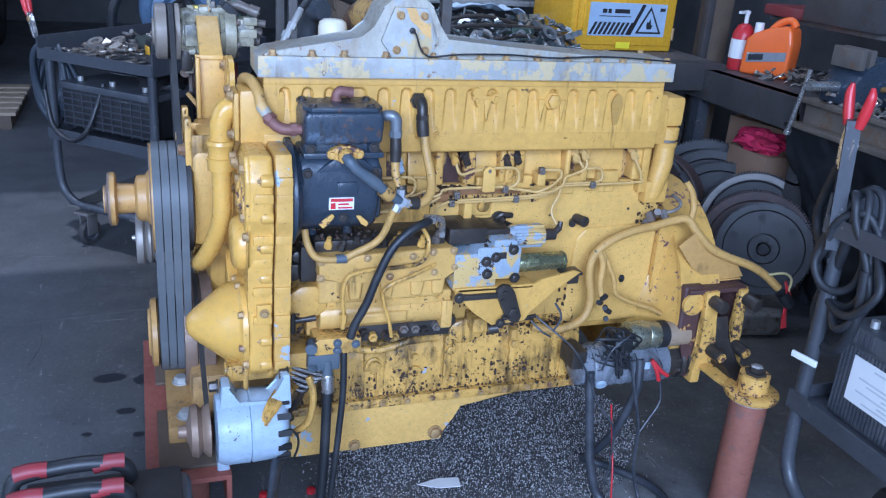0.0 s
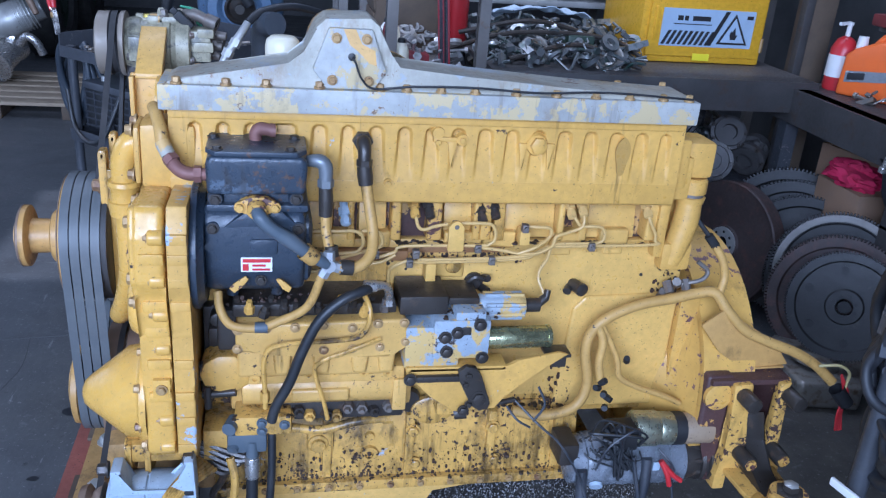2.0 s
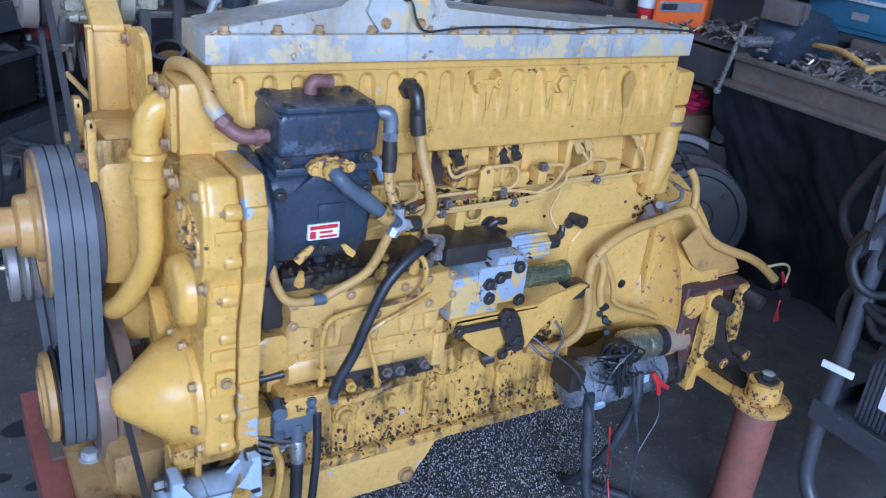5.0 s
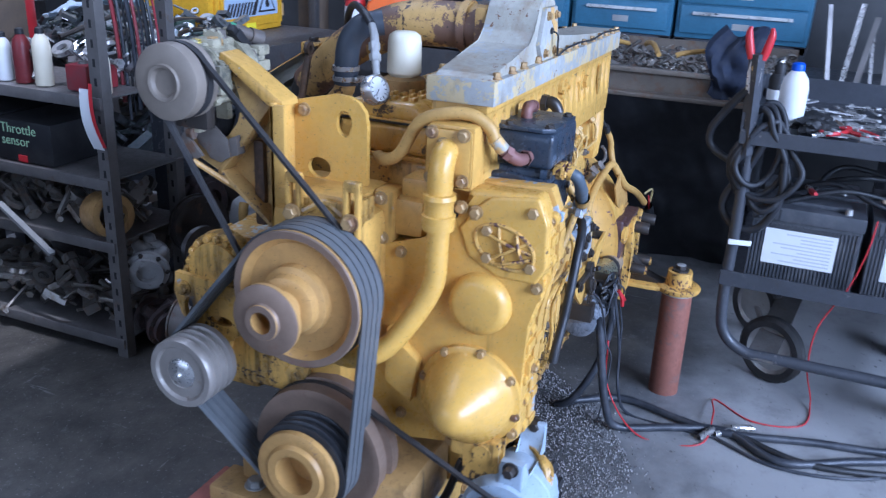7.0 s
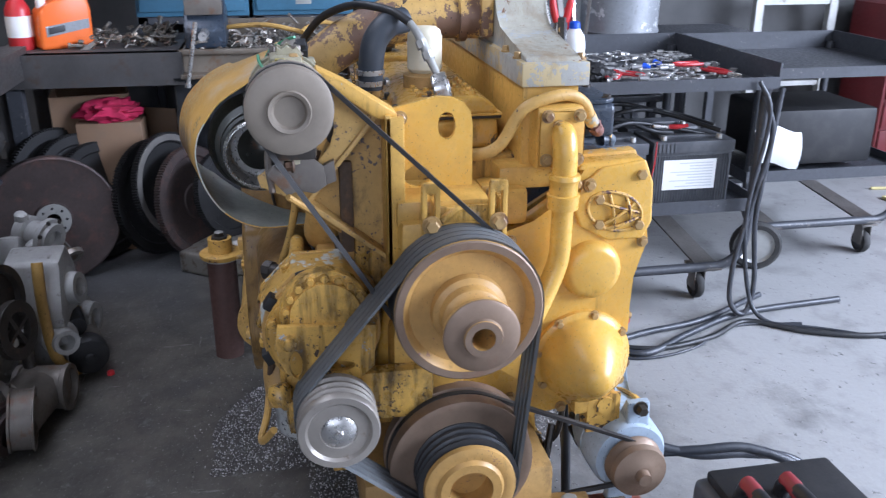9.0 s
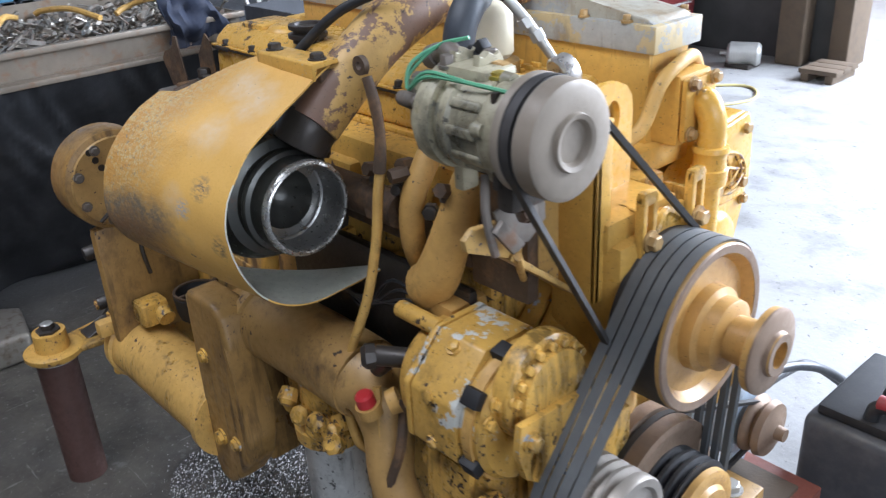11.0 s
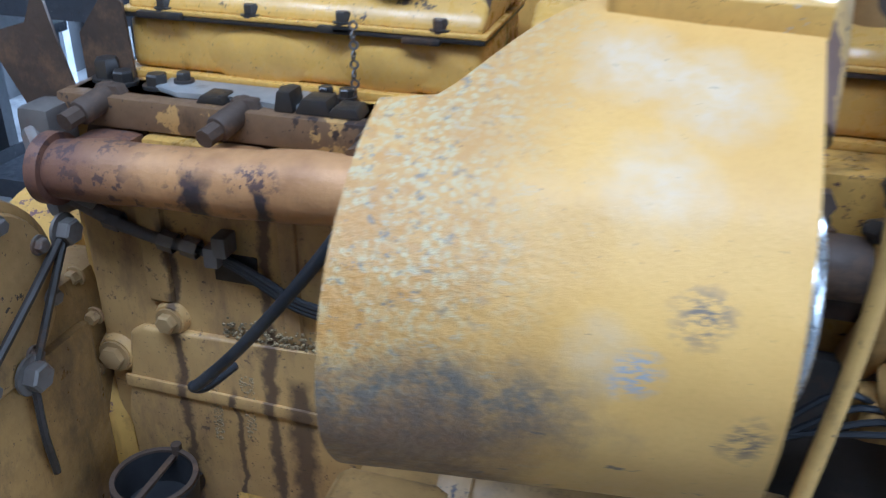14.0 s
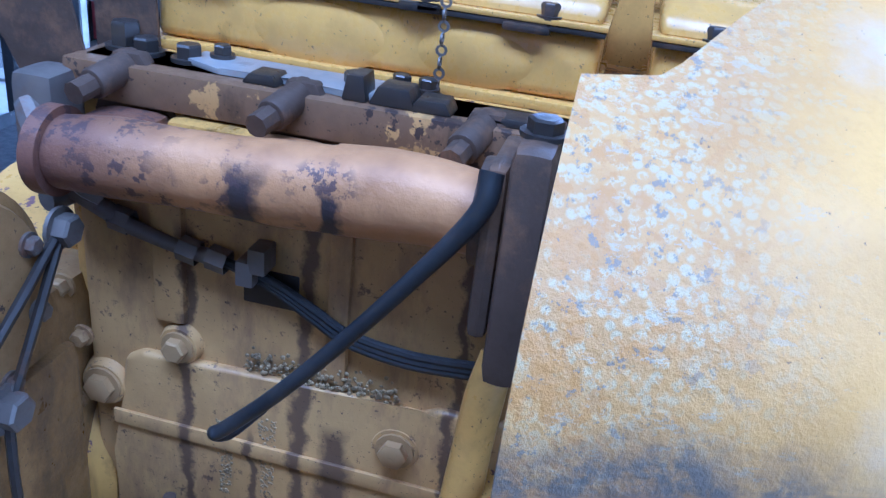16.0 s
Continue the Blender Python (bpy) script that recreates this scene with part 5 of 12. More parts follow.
prism(bm, [(0.114, 1.050), (0.284, 1.052), (0.288, 1.110), (0.280, 1.122), (0.120, 1.122), (0.112, 1.110)], "y", -0.372, -0.195, 0.010, 3)
prism(bm, [(0.112, -0.20), (0.112, -0.350), (0.128, -0.372), (0.270, -0.372), (0.286, -0.350), (0.286, -0.20)], "z", 1.121, 1.130, 0.003)
box(bm, 0.186, 0.236, -0.3695, -0.355, 0.936, 0.966, 0.006)
prism(bm, [(0.135, 0.985), (0.180, 1.018), (0.245, 1.018), (0.275, 0.990)], "y", -0.366, -0.34, 0.008)
for x, z in ((0.128, 1.040), (0.268, 1.042), (0.122, 0.985), (0.272, 0.985)):
    lathe(bm, (x, -0.352, z), -Y, [(0, 0.015), (0.012, 0.012), (0.012, 0)], 14)
for x in (0.150, 0.235):
    cyl(bm, (x, -0.27, 0.842), (x, -0.27, 0.812), 0.012, n=12)
comp = ep("air_compressor", bm, "pump_black", "greasy blue-black twin air compressor")
bm = B()
for x, y in ((0.132, -0.358), (0.258, -0.358), (0.122, -0.28), (0.266, -0.28), (0.13, -0.215), (0.262, -0.215)):
    bolt(bm, (x, y, 1.130), Z, 0.008, 0.006)
for x, z in ((0.128, 1.040), (0.268, 1.042), (0.122, 0.985), (0.272, 0.985), (0.205, 0.880)):
    bolt(bm, (x, -0.363 if z > 0.9 else -0.356, z), -Y, 0.008, 0.007)
ep("compressor_bolt", bm, "dark", parent=comp)
bm = B()
box(bm, 0.170, 0.226, -0.3680, -0.3600, 0.902, 0.930, 0.001)
tag = ep("name_plate", bm, "label", "small white and red data plate", parent=comp)
bm = B()
box(bm, 0.173, 0.223, -0.3690, -0.3678, 0.921, 0.928)
box(bm, 0.173, 0.184, -0.3690, -0.3678, 0.905, 0.918)
box(bm, 0.190, 0.222, -0.3690, -0.3678, 0.905, 0.909)
box(bm, 0.190, 0.214, -0.3690, -0.3678, 0.913, 0.917)
ep("plate_print", bm, "red", parent=tag)
bm = B()
prism(bm, [(0.148, 0.868), (0.158, 0.878), (0.178, 0.892), (0.184, 0.886), (0.172, 0.870), (0.158, 0.858)], "y", -0.3665, -0.360, 0.002)
prism(bm, [(0.232, 0.885), (0.242, 0.886), (0.262, 0.868), (0.256, 0.858), (0.244, 0.866)], "y", -0.3665, -0.360, 0.002)
prism(bm, [(0.160, 1.031), (0.172, 1.043), (0.188, 1.050), (0.211, 1.050), (0.228, 1.044), (0.241, 1.033), (0.228, 1.022), (0.211, 1.015), (0.188, 1.015), (0.172, 1.021)], "y", -0.380, -0.36, 0.004)
for x in (0.170, 0.231):
    bolt(bm, (x, -0.380, 1.032), -Y, 0.0075, 0.007)
cyl(bm, (0.199, -0.38, 1.033), (0.200, -0.394, 1.028), 0.0165)
ep("delivery_flange", bm, "yellow_rust", "yellow oval delivery flange", parent=comp)
bm = B()
tube(bm, [(0.197, -0.29, 1.128), (0.197, -0.29, 1.142), (0.206, -0.29, 1.150), (0.226, -0.292, 1.148)], [0.0115, 0.0115, 0.0125, 0.0105], 12)
ring(bm, (0.222, -0.292, 1.148), X, 0.007, 0.0125, 0.010, 14)
ep("inlet_elbow", bm, "rustfit", "rusty red inlet elbow", parent=comp)
bm = B()
tube(bm, [(0.200, -0.390, 1.030), (0.206, -0.402, 1.021), (0.221, -0.405, 1.005), (0.238, -0.404, 0.992), (0.256, -0.402, 0.979), (0.272, -0.400, 0.966)], [0.0115, 0.0128, 0.0122, 0.0126, 0.0142, 0.0135], 14)
tube(bm, [(0.270, -0.400, 0.967), (0.288, -0.398, 0.952), (0.312, -0.394, 0.935), (0.325, -0.390, 0.926)], [0.0128, 0.0120, 0.0110, 0.0100], 14)
ep("delivery_hose", bm, "hose_blue", "slate-blue delivery hose with crimped end")
bm = B()
lathe(bm, (0.284, -0.399, 0.955), (0.6, 0.1, -0.55), [(-0.004, 0.0165), (0.022, 0.0155), (0.026, 0.013), (0.026, 0)], 14)
ep("hose_ferrule", bm, "hose_y")
bm = B()
T = Vector((0.328, -0.386, 0.924))
lathe(bm, T, -Y, [(-0.014, 0), (-0.014, 0.013), (0.010, 0.013), (0.010, 0)], 8)
for d in ((0.7, 0.05, -0.25), (0.0, 0.1, 1.0), (-0.6, 0.0, 0.5), (-0.4, 0.0, -0.8)):
    cyl(bm, T, T + Vector(d).normalized() * 0.026, 0.0105, n=6)
ep("tee_fitting", bm, metal("grimy_galvanised", (0.40, 0.41, 0.42), 0.4, 0.3, (0.06, 0.055, 0.05), metallic=0.4), "galvanised tee fitting")
bm = B()
tube(bm, [(0.285, -0.33, 1.103), (0.300, -0.338, 1.107), (0.312, -0.342, 1.106), (0.320, -0.343, 1.095), (0.321, -0.344, 1.065)], [0.010, 0.012, 0.0135, 0.0135, 0.012], 12)
lathe(bm, (0.321, -0.344, 1.074), -Z, [(0, 0.0150), (0.014, 0.0150), (0.014, 0)], 6)
ep("outlet_elbow", bm, metal("dull_blue_grey_steel", (0.20, 0.215, 0.23), 0.4, 0.3, (0.09, 0.06, 0.04), metallic=0.4), "grey-blue elbow fitting", parent=comp)
bm = B()
tube(bm, [(0.393, -0.262, 1.125), (0.393, -0.285, 1.127), (0.394, -0.298, 1.112), (0.394, -0.302, 1.09)], [0.012, 0.014, 0.0125, 0.0125], 12)
tube(bm, [(0.394, -0.302, 1.088), (0.396, -0.304, 1.068), (0.398, -0.306, 1.052)], [0.0145, 0.0150, 0.0140], 12)
tube(bm, [(0.321, -0.344, 1.060), (0.322, -0.346, 1.035), (0.322, -0.347, 1.005)], [0.0125, 0.0135, 0.0125], 12)
lathe(bm, (0.393, -0.262, 1.125), -Y, [(0, 0.020), (0.012, 0.019), (0.012, 0)], 6)
lathe(bm, (0.394, -0.302, 1.094), -Z, [(-0.006, 0.0150), (0.006, 0.0150), (0.006, 0)], 6)
lathe(bm, (0.334, -0.374, 0.935), (-0.1, 0.2, 1), [(0, 0.0125), (0.020, 0.0125), (0.020, 0)], 10)
lathe(bm, (0.372, -0.378, 0.914), (-1, -0.1, 0.1), [(0, 0.0145), (0.024, 0.0140), (0.024, 0)], 10)
ep("hose_crimp", bm, "dark", "dark crimped hose end")
bm = B()
tube(bm, [(0.398, -0.306, 1.055), (0.406, -0.318, 1.008), (0.412, -0.338, 0.965), (0.408, -0.358, 0.938), (0.394, -0.372, 0.921), (0.372, -0.378, 0.913), (0.345, -0.384, 0.917)], 0.0108, 14)
tube(bm, [(0.322, -0.347, 1.008), (0.323, -0.352, 0.978), (0.328, -0.365, 0.952), (0.331, -0.378, 0.930)], 0.0095, 14)
tube(bm, [(0.125, -0.32, 0.84), (0.129, -0.335, 0.812), (0.145, -0.342, 0.783), (0.171, -0.345, 0.775), (0.204, -0.345, 0.775), (0.236, -0.346, 0.787), (0.291, -0.36, 0.826), (0.318, -0.378, 0.905)], 0.0085, 12)
ep("air_hose", bm, "hose_y", "air hose sprayed over in yellow")
bm = B()
lathe(bm, (0.193, -0.345, 0.775), X, [(0, 0.0105), (0.024, 0.0105), (0.024, 0)], 12)
ep("hose_band", bm, "hose_blue", parent=None)

# fuel injection pump and governor
bm = B()
prism(bm, [(0.156, 0.777), (0.486, 0.786), (0.496, 0.718), (0.458, 0.714), (0.458, 0.700), (0.382, 0.703), (0.214, 0.712), (0.156, 0.722)], "y", -0.342, -0.22, 0.007, 3)
prism(bm, [(0.158, 0.725), (0.47, 0.715), (0.47, 0.650), (0.158, 0.650)], "y", -0.325, -0.21, 0.010, 3)
for x in (0.245, 0.322, 0.398, 0.452):
    prism(bm, [(x - 0.020, 0.716), (x + 0.020, 0.716), (x + 0.014, 0.66), (x - 0.014, 0.66)], "y", -0.334, -0.30, 0.008, 3)
box(bm, 0.160, 0.495, -0.315, -0.20, 0.628, 0.664, 0.008)
cyl(bm, (0.165, -0.278, 0.607), (0.49, -0.278, 0.607), 0.040, n=26, bevel=0.006)
box(bm, 0.262, 0.382, -0.3235, -0.27, 0.588, 0.618, 0.008, seg=3)
box(bm, 0.470, 0.500, -0.322, -0.20, 0.560, 0.636, 0.006)
box(bm, 0.14, 0.52, -0.27, -0.20, 0.54, 0.62, 0.012)
pump = ep("injection_pump", bm, painted("pump_housing_paint", (0.64, 0.385, 0.10), rough=0.34, chip=0.22, grime=0.30, streak=0.35), "yellow fuel injection pump housing")
bm = B()
lathe(bm, (0.136, -0.315, 0.655), -Y, [(-0.06, 0.052), (0.0, 0.050), (0.004, 0.043), (0.004, 0)], 10, squash=0.85)
ep("pump_end_cap", bm, "yellow_mid", "chipped pump end cap", parent=pump)
for x, z in ((0.161, 0.768), (0.215, 0.770), (0.269, 0.771), (0.324, 0.776), (0.380, 0.769), (0.430, 0.777), (0.482, 0.778), (0.160, 0.727), (0.325, 0.721), (0.381, 0.723), (0.436, 0.725), (0.487, 0.736)):
    bm = B()
    bolt(bm, (x, -0.341, z), -Y, 0.0075, 0.006)
    ep("pump_bolt", bm, "bolt", parent=pump)
for x, z in ((0.191, 0.647), (0.298, 0.654), (0.350, 0.657), (0.408, 0.656), (0.457, 0.655)):
    bm = B()
    lathe(bm, (x, -0.318, z), -Y, [(0, 0.012), (0.006, 0.011), (0.006, 0.0045), (0.002, 0.0045), (0.002, 0)], 14)
    ep("pump_lug", bm, "yellow_mid", parent=pump)
# dark blocks added behind and under the pump in place of the gaps' shade
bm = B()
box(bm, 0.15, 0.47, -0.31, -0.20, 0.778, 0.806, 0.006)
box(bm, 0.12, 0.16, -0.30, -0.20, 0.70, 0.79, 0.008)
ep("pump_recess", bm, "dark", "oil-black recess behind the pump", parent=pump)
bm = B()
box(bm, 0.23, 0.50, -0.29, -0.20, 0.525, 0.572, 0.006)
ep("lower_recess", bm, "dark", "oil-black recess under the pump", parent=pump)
for k in range(14):
    bm = B()
    x = 0.165 + 0.0215 * k + rng.uniform(-0.005, 0.005)
    d = Vector((rng.uniform(-0.3, 0.3), -0.3, 1)).normalized()
    lathe(bm, (x, -0.29 - 0.018 * (k % 3), 0.790), d, [(0, 0.011), (0.014, 0.010), (0.016, 0.007), (0.028, 0.006), (0.028, 0)], 6)
    ep("pump_union", bm, rng.choice(("dark", "dark", "yellow_mid", "cast")), parent=pump)
for k in range(9):
    bm = B()
    x = 0.255 + 0.026 * k + rng.uniform(-0.006, 0.006)
    lathe(bm, (x, -0.29, 0.545 + rng.uniform(-0.012, 0.012)), (rng.uniform(-0.3, 0.3), -1, 0), [(0, 0.013), (0.014, 0.012), (0.014, 0.007), (0.024, 0.006), (0.024, 0)], 6)
    ep("pump_fitting", bm, rng.choice(("dark", "yellow_greasy", "cast")), parent=pump)
bm = B()
box(bm, 0.485, 0.60, -0.345, -0.20, 0.672, 0.768, 0.010)
box(bm, 0.54, 0.66, -0.35, -0.21, 0.695, 0.785, 0.012)
box(bm, 0.585, 0.648, -0.345, -0.23, 0.745, 0.800, 0.006)
cyl(bm, (0.64, -0.285, 0.785), (0.742, -0.285, 0.785), 0.026, n=20, bevel=0.005)
for k in range(7):
    a = 2 * math.pi * k / 7
    cyl(bm, (0.655, -0.285 + 0.026 * math.cos(a), 0.785 + 0.026 * math.sin(a)), (0.738, -0.285 + 0.026 * math.cos(a), 0.785 + 0.026 * math.sin(a)), 0.005, n=6)
gov = ep("governor", bm, painted("governor_paint", (0.32, 0.37, 0.42), rough=0.42, patch=0.46, patch_col=(0.56, 0.38, 0.13), chip=0.35, grime=0.38, streak=0.3), "grey-blue governor housing with yellow remnants")
bm = B()
cyl(bm, (0.652, -0.30, 0.717), (0.805, -0.298, 0.717), 0.0235, n=28, bevel=0.004)
ring(bm, (0.795, -0.298, 0.717), X, 0.015, 0.0248, 0.006)
ring(bm, (0.655, -0.30, 0.717), X, 0.015, 0.0255, 0.010)
ep("shutoff_solenoid", bm, metal("olive_plated_steel", (0.46, 0.47, 0.27), 0.22, 0.08), "olive-plated fuel shut-off solenoid", parent=gov)
bm = B()
for x, z in ((0.565, 0.748), (0.57, 0.715), (0.635, 0.775), (0.59, 0.758), (0.645, 0.70)):
    bolt(bm, (x, -0.351, z), -Y, 0.010, 0.008)
cyl(bm, (0.742, -0.285, 0.785), (0.775, -0.285, 0.785), 0.015, n=12)
cyl(bm, (0.77, -0.285, 0.785), (0.79, -0.28, 0.80), 0.009)
cyl(bm, (0.79, -0.28, 0.795), (0.794, -0.275, 0.815), 0.007)
box(bm, 0.474, 0.572, -0.325, -0.22, 0.785, 0.826, 0.006)
box(bm, 0.575, 0.64, -0.31, -0.22, 0.80, 0.815, 0.004)
box(bm, 0.597, 0.618, -0.353, -0.33, 0.752, 0.77, 0.004)
ep("governor_bolt", bm, "dark", parent=gov)
bm = B()
prism(bm, [(0.49, 0.665), (0.50, 0.678), (0.69, 0.672), (0.72, 0.69), (0.81, 0.708), (0.83, 0.702), (0.76, 0.655), (0.70, 0.606), (0.685, 0.578), (0.595, 0.573), (0.545, 0.61)], "y", -0.352, -0.344, 0.002)
box(bm, 0.49, 0.70, -0.352, -0.30, 0.668, 0.680, 0.003)
ep("throttle_bracket", bm, "yellow", "yellow folded throttle bracket")
bm = B()
prism(bm, [(0.595, 0.676), (0.612, 0.688), (0.632, 0.684), (0.645, 0.665), (0.668, 0.60), (0.664, 0.586), (0.645, 0.582), (0.628, 0.595), (0.60, 0.652)], "y", -0.368, -0.353, 0.003)
box(bm, 0.51, 0.61, -0.366, -0.353, 0.652, 0.666, 0.004)
for x, z, r in ((0.617, 0.668, 0.007), (0.612, 0.648, 0.006), (0.643, 0.612, 0.014), (0.622, 0.60, 0.006), (0.497, 0.662, 0.010), (0.612, 0.585, 0.009)):
    bolt(bm, (x, -0.367, z), -Y, r, 0.007)
ep("throttle_lever", bm, "dark", "dark steel throttle lever")
bm = B()
box(bm, 0.785, 0.84, -0.345, -0.30, 0.690, 0.698, 0.002)
box(bm, 0.80, 0.83, -0.345, -0.337, 0.668, 0.694, 0.002)
ep("solenoid_bracket", bm, "dark")
bm = B()
tube(bm, [(0.405, -0.368, 0.866), (0.392, -0.378, 0.866), (0.353, -0.390, 0.852), (0.311, -0.395, 0.812), (0.280, -0.395, 0.745), (0.259, -0.392, 0.682), (0.233, -0.388, 0.625), (0.224, -0.385, 0.59)], 0.0102, 12)
ep("black_hose", bm, "rubber", "black rubber fuel hose")
bm = B()
tube(bm, [(0.400, -0.366, 0.868), (0.425, -0.360, 0.869), (0.440, -0.352, 0.862), (0.448, -0.340, 0.845), (0.450, -0.328, 0.822)], [0.0110, 0.0085, 0.0080, 0.0085, 0.0090], 12)
lathe(bm, (0.420, -0.362, 0.869), (-1, -0.1, 0), [(0, 0.0115), (0.024, 0.0125), (0.024, 0)], 12)
lathe(bm, (0.450, -0.328, 0.826), -Z, [(0, 0.0125), (0.014, 0.0125), (0.014, 0)], 6)
ep("chrome_elbow", bm, "steel", "bright swivel elbow")
bm = B()
tube(bm, [(0.400, -0.33, 0.838), (0.409, -0.352, 0.822), (0.411, -0.36, 0.803), (0.407, -0.362, 0.781), (0.388, -0.362, 0.759), (0.335, -0.362, 0.752), (0.280, -0.362, 0.750), (0.228, -0.362, 0.741), (0.213, -0.362, 0.722), (0.209, -0.360, 0.691), (0.212, -0.358, 0.638), (0.212, -0.355, 0.60)], 0.0052, 9)
lathe(bm, (0.212, -0.357, 0.628), -Z, [(-0.012, 0.0095), (0.010, 0.0095), (0.010, 0)], 6)
tube(bm, [(0.436, -0.345, 0.746), (0.403, -0.352, 0.736), (0.364, -0.355, 0.721), (0.330, -0.355, 0.708), (0.309, -0.352, 0.690), (0.309, -0.35, 0.672), (0.315, -0.35, 0.646), (0.327, -0.35, 0.606), (0.336, -0.345, 0.562)], 0.0046, 9)
ep("pump_pipe", bm, "yellow_mid", "thin yellow pump pipe")
bm = B()
lathe(bm, (0.11, -0.285, 0.65), -Y, [(0, 0.04), (0.012, 0.038), (0.014, 0.03), (0.014, 0)], 20, squash=0.6)
cyl(bm, (0.09, -0.31, 0.607), (0.155, -0.32, 0.617), 0.008)
cyl(bm, (0.10, -0.315, 0.58), (0.10, -0.315, 0.63), 0.008)
ep("pump_fitting", bm, "dark", "oily dark fitting")
bm = B()
box(bm, 0.15, 0.265, -0.335, -0.24, 0.52, 0.565, 0.008)
box(bm, 0.085, 0.15, -0.31, -0.20, 0.44, 0.52, 0.010)
cyl(bm, (0.13, -0.26, 0.50), (0.13, -0.26, 0.43), 0.030)
ep("filter_block", bm, "yellow_greasy", "small yellow manifold block")
bm = B()
for x, z in ((0.205, 0.552), (0.205, 0.533), (0.25, 0.546)):
    bolt(bm, (x, -0.336, z), -Y, 0.008, 0.006)
box(bm, 0.135, 0.215, -0.33, -0.25, 0.475, 0.52, 0.008)
cyl(bm, (0.185, -0.32, 0.50), (0.185, -0.325, 0.44), 0.013)
cyl(bm, (0.15, -0.31, 0.545), (0.14, -0.345, 0.545), 0.014)
cyl(bm, (0.16, -0.30, 0.50), (0.145, -0.33, 0.485), 0.012)
ep("valve", bm, "hose_blue", "grimy blue-grey valve body")
bm = B()
tube(bm, [(0.185, -0.325, 0.455), (0.184, -0.33, 0.38), (0.180, -0.335, 0.25), (0.172, -0.34, 0.12), (0.16, -0.345, 0.02)], 0.0125, 12)
tube(bm, [(0.225, -0.32, 0.52), (0.224, -0.33, 0.42), (0.215, -0.335, 0.30), (0.20, -0.345, 0.16), (0.185, -0.35, 0.02)], 0.0085, 12)
ep("drain_hose", bm, "rubber", "black hose hanging to the floor")
bm = B()
cyl(bm, (0.185, -0.325, 0.465), (0.185, -0.329, 0.415), 0.0155, bevel=0.003)
ep("hose_end", bm, "steel")
bm = B()
tube(bm, [(0.265, -0.28, 0.50), (0.33, -0.285, 0.495), (0.40, -0.285, 0.512), (0.47, -0.28, 0.515)], 0.010, 10)
lathe(bm, (0.46, -0.28, 0.515), X, [(0, 0.014), (0.02, 0.013), (0.02, 0)], 8)
ep("return_pipe", bm, "yellow_greasy")
bm = B()
lathe(bm, (0.575, -0.225, 0.50), -Y, [(0, 0.05), (0.012, 0.048), (0.016, 0.04), (0.016, 0)], 26, squash=0.72)
box(bm, 0.575, 0.64, -0.28, -0.21, 0.515, 0.555, 0.008)
ep("side_cover", bm, "yellow_greasy")
bm = B()
cyl(bm, (0.61, -0.30, 0.535), (0.635, -0.305, 0.54), 0.015, n=12)
tube(bm, [(0.635, -0.30, 0.545), (0.70, -0.30, 0.555), (0.745, -0.295, 0.56)], 0.006, 8)
lathe(bm, (0.52, -0.22, 0.525), -Y, [(0, 0.03), (0.014, 0.026), (0.014, 0)], 16)
ep("side_fitting", bm, "dark")

# wiring looms, sprayed over
bm = B()
tube(bm, [(0.75, -0.27, 0.515), (0.82, -0.280, 0.505), (0.89, -0.28, 0.525), (0.915, -0.275, 0.578), (0.901, -0.272, 0.657), (0.905, -0.27, 0.701), (0.926, -0.27, 0.732), (0.967, -0.268, 0.757), (1.024, -0.266, 0.776), (1.084, -0.266, 0.786), (1.142, -0.268, 0.800), (1.180, -0.275, 0.803),
          (1.207, -0.292, 0.769), (1.253, -0.305, 0.725), (1.317, -0.31, 0.696), (1.387, -0.315, 0.670), (1.437, -0.325, 0.642), (1.480, -0.34, 0.605)], 0.0118, 12)
tube(bm, [(0.920, -0.272, 0.728), (0.934, -0.28, 0.690), (0.931, -0.284, 0.640), (0.938, -0.29, 0.60)], 0.0095, 10)
tube(bm, [(1.188, -0.276, 0.797), (1.201, -0.262, 0.835), (1.190, -0.258, 0.875), (1.170, -0.25, 0.905)], 0.0095, 10)
tube(bm, [(0.925, -0.27, 0.735), (0.955, -0.275, 0.684), (0.977, -0.278, 0.639), (0.988, -0.278, 0.599), (1.035, -0.278, 0.570), (1.103, -0.278, 0.545), (1.15, -0.275, 0.52)], 0.0068, 10)
ep("wiring_loom", bm, "hose_y", "wiring loom in tan sprayed conduit")
bm = B()
tube(bm, [(1.172, -0.25, 0.903), (1.159, -0.245, 0.920), (1.132, -0.235, 0.952), (1.115, -0.225, 0.975)], 0.005, 8)
lathe(bm, (1.162, -0.248, 0.915), (-0.5, 0.1, 0.6), [(-0.016, 0.010), (0.016, 0.010), (0.016, 0)], 8)
for p in ((0.93, -0.30, 0.585), (0.945, -0.305, 0.572), (0.958, -0.30, 0.558), (0.94, -0.30, 0.60), (0.995, -0.285, 0.645), (0.95, -0.31, 0.54)):
    lathe(bm, p, (rng.uniform(-1, 1), -0.6, rng.uniform(-1, 1)), [(-0.010, 0.006), (-0.004, 0.008), (0.010, 0.007), (0.010, 0)], 8)
lathe(bm, (1.485, -0.352, 0.595), (0.5, -0.1, -0.6), [(0, 0.018), (0.05, 0.017), (0.05, 0)], 10)
ep("loom_plug", bm, "black", "black loom connector")
bm = B()
tube(bm, [(1.43, -0.345, 0.652), (1.47, -0.36, 0.66), (1.50, -0.36, 0.64), (1.505, -0.355, 0.60)], 0.0035, 6)
ep("loom_wire", bm, "cord")
bm = B()
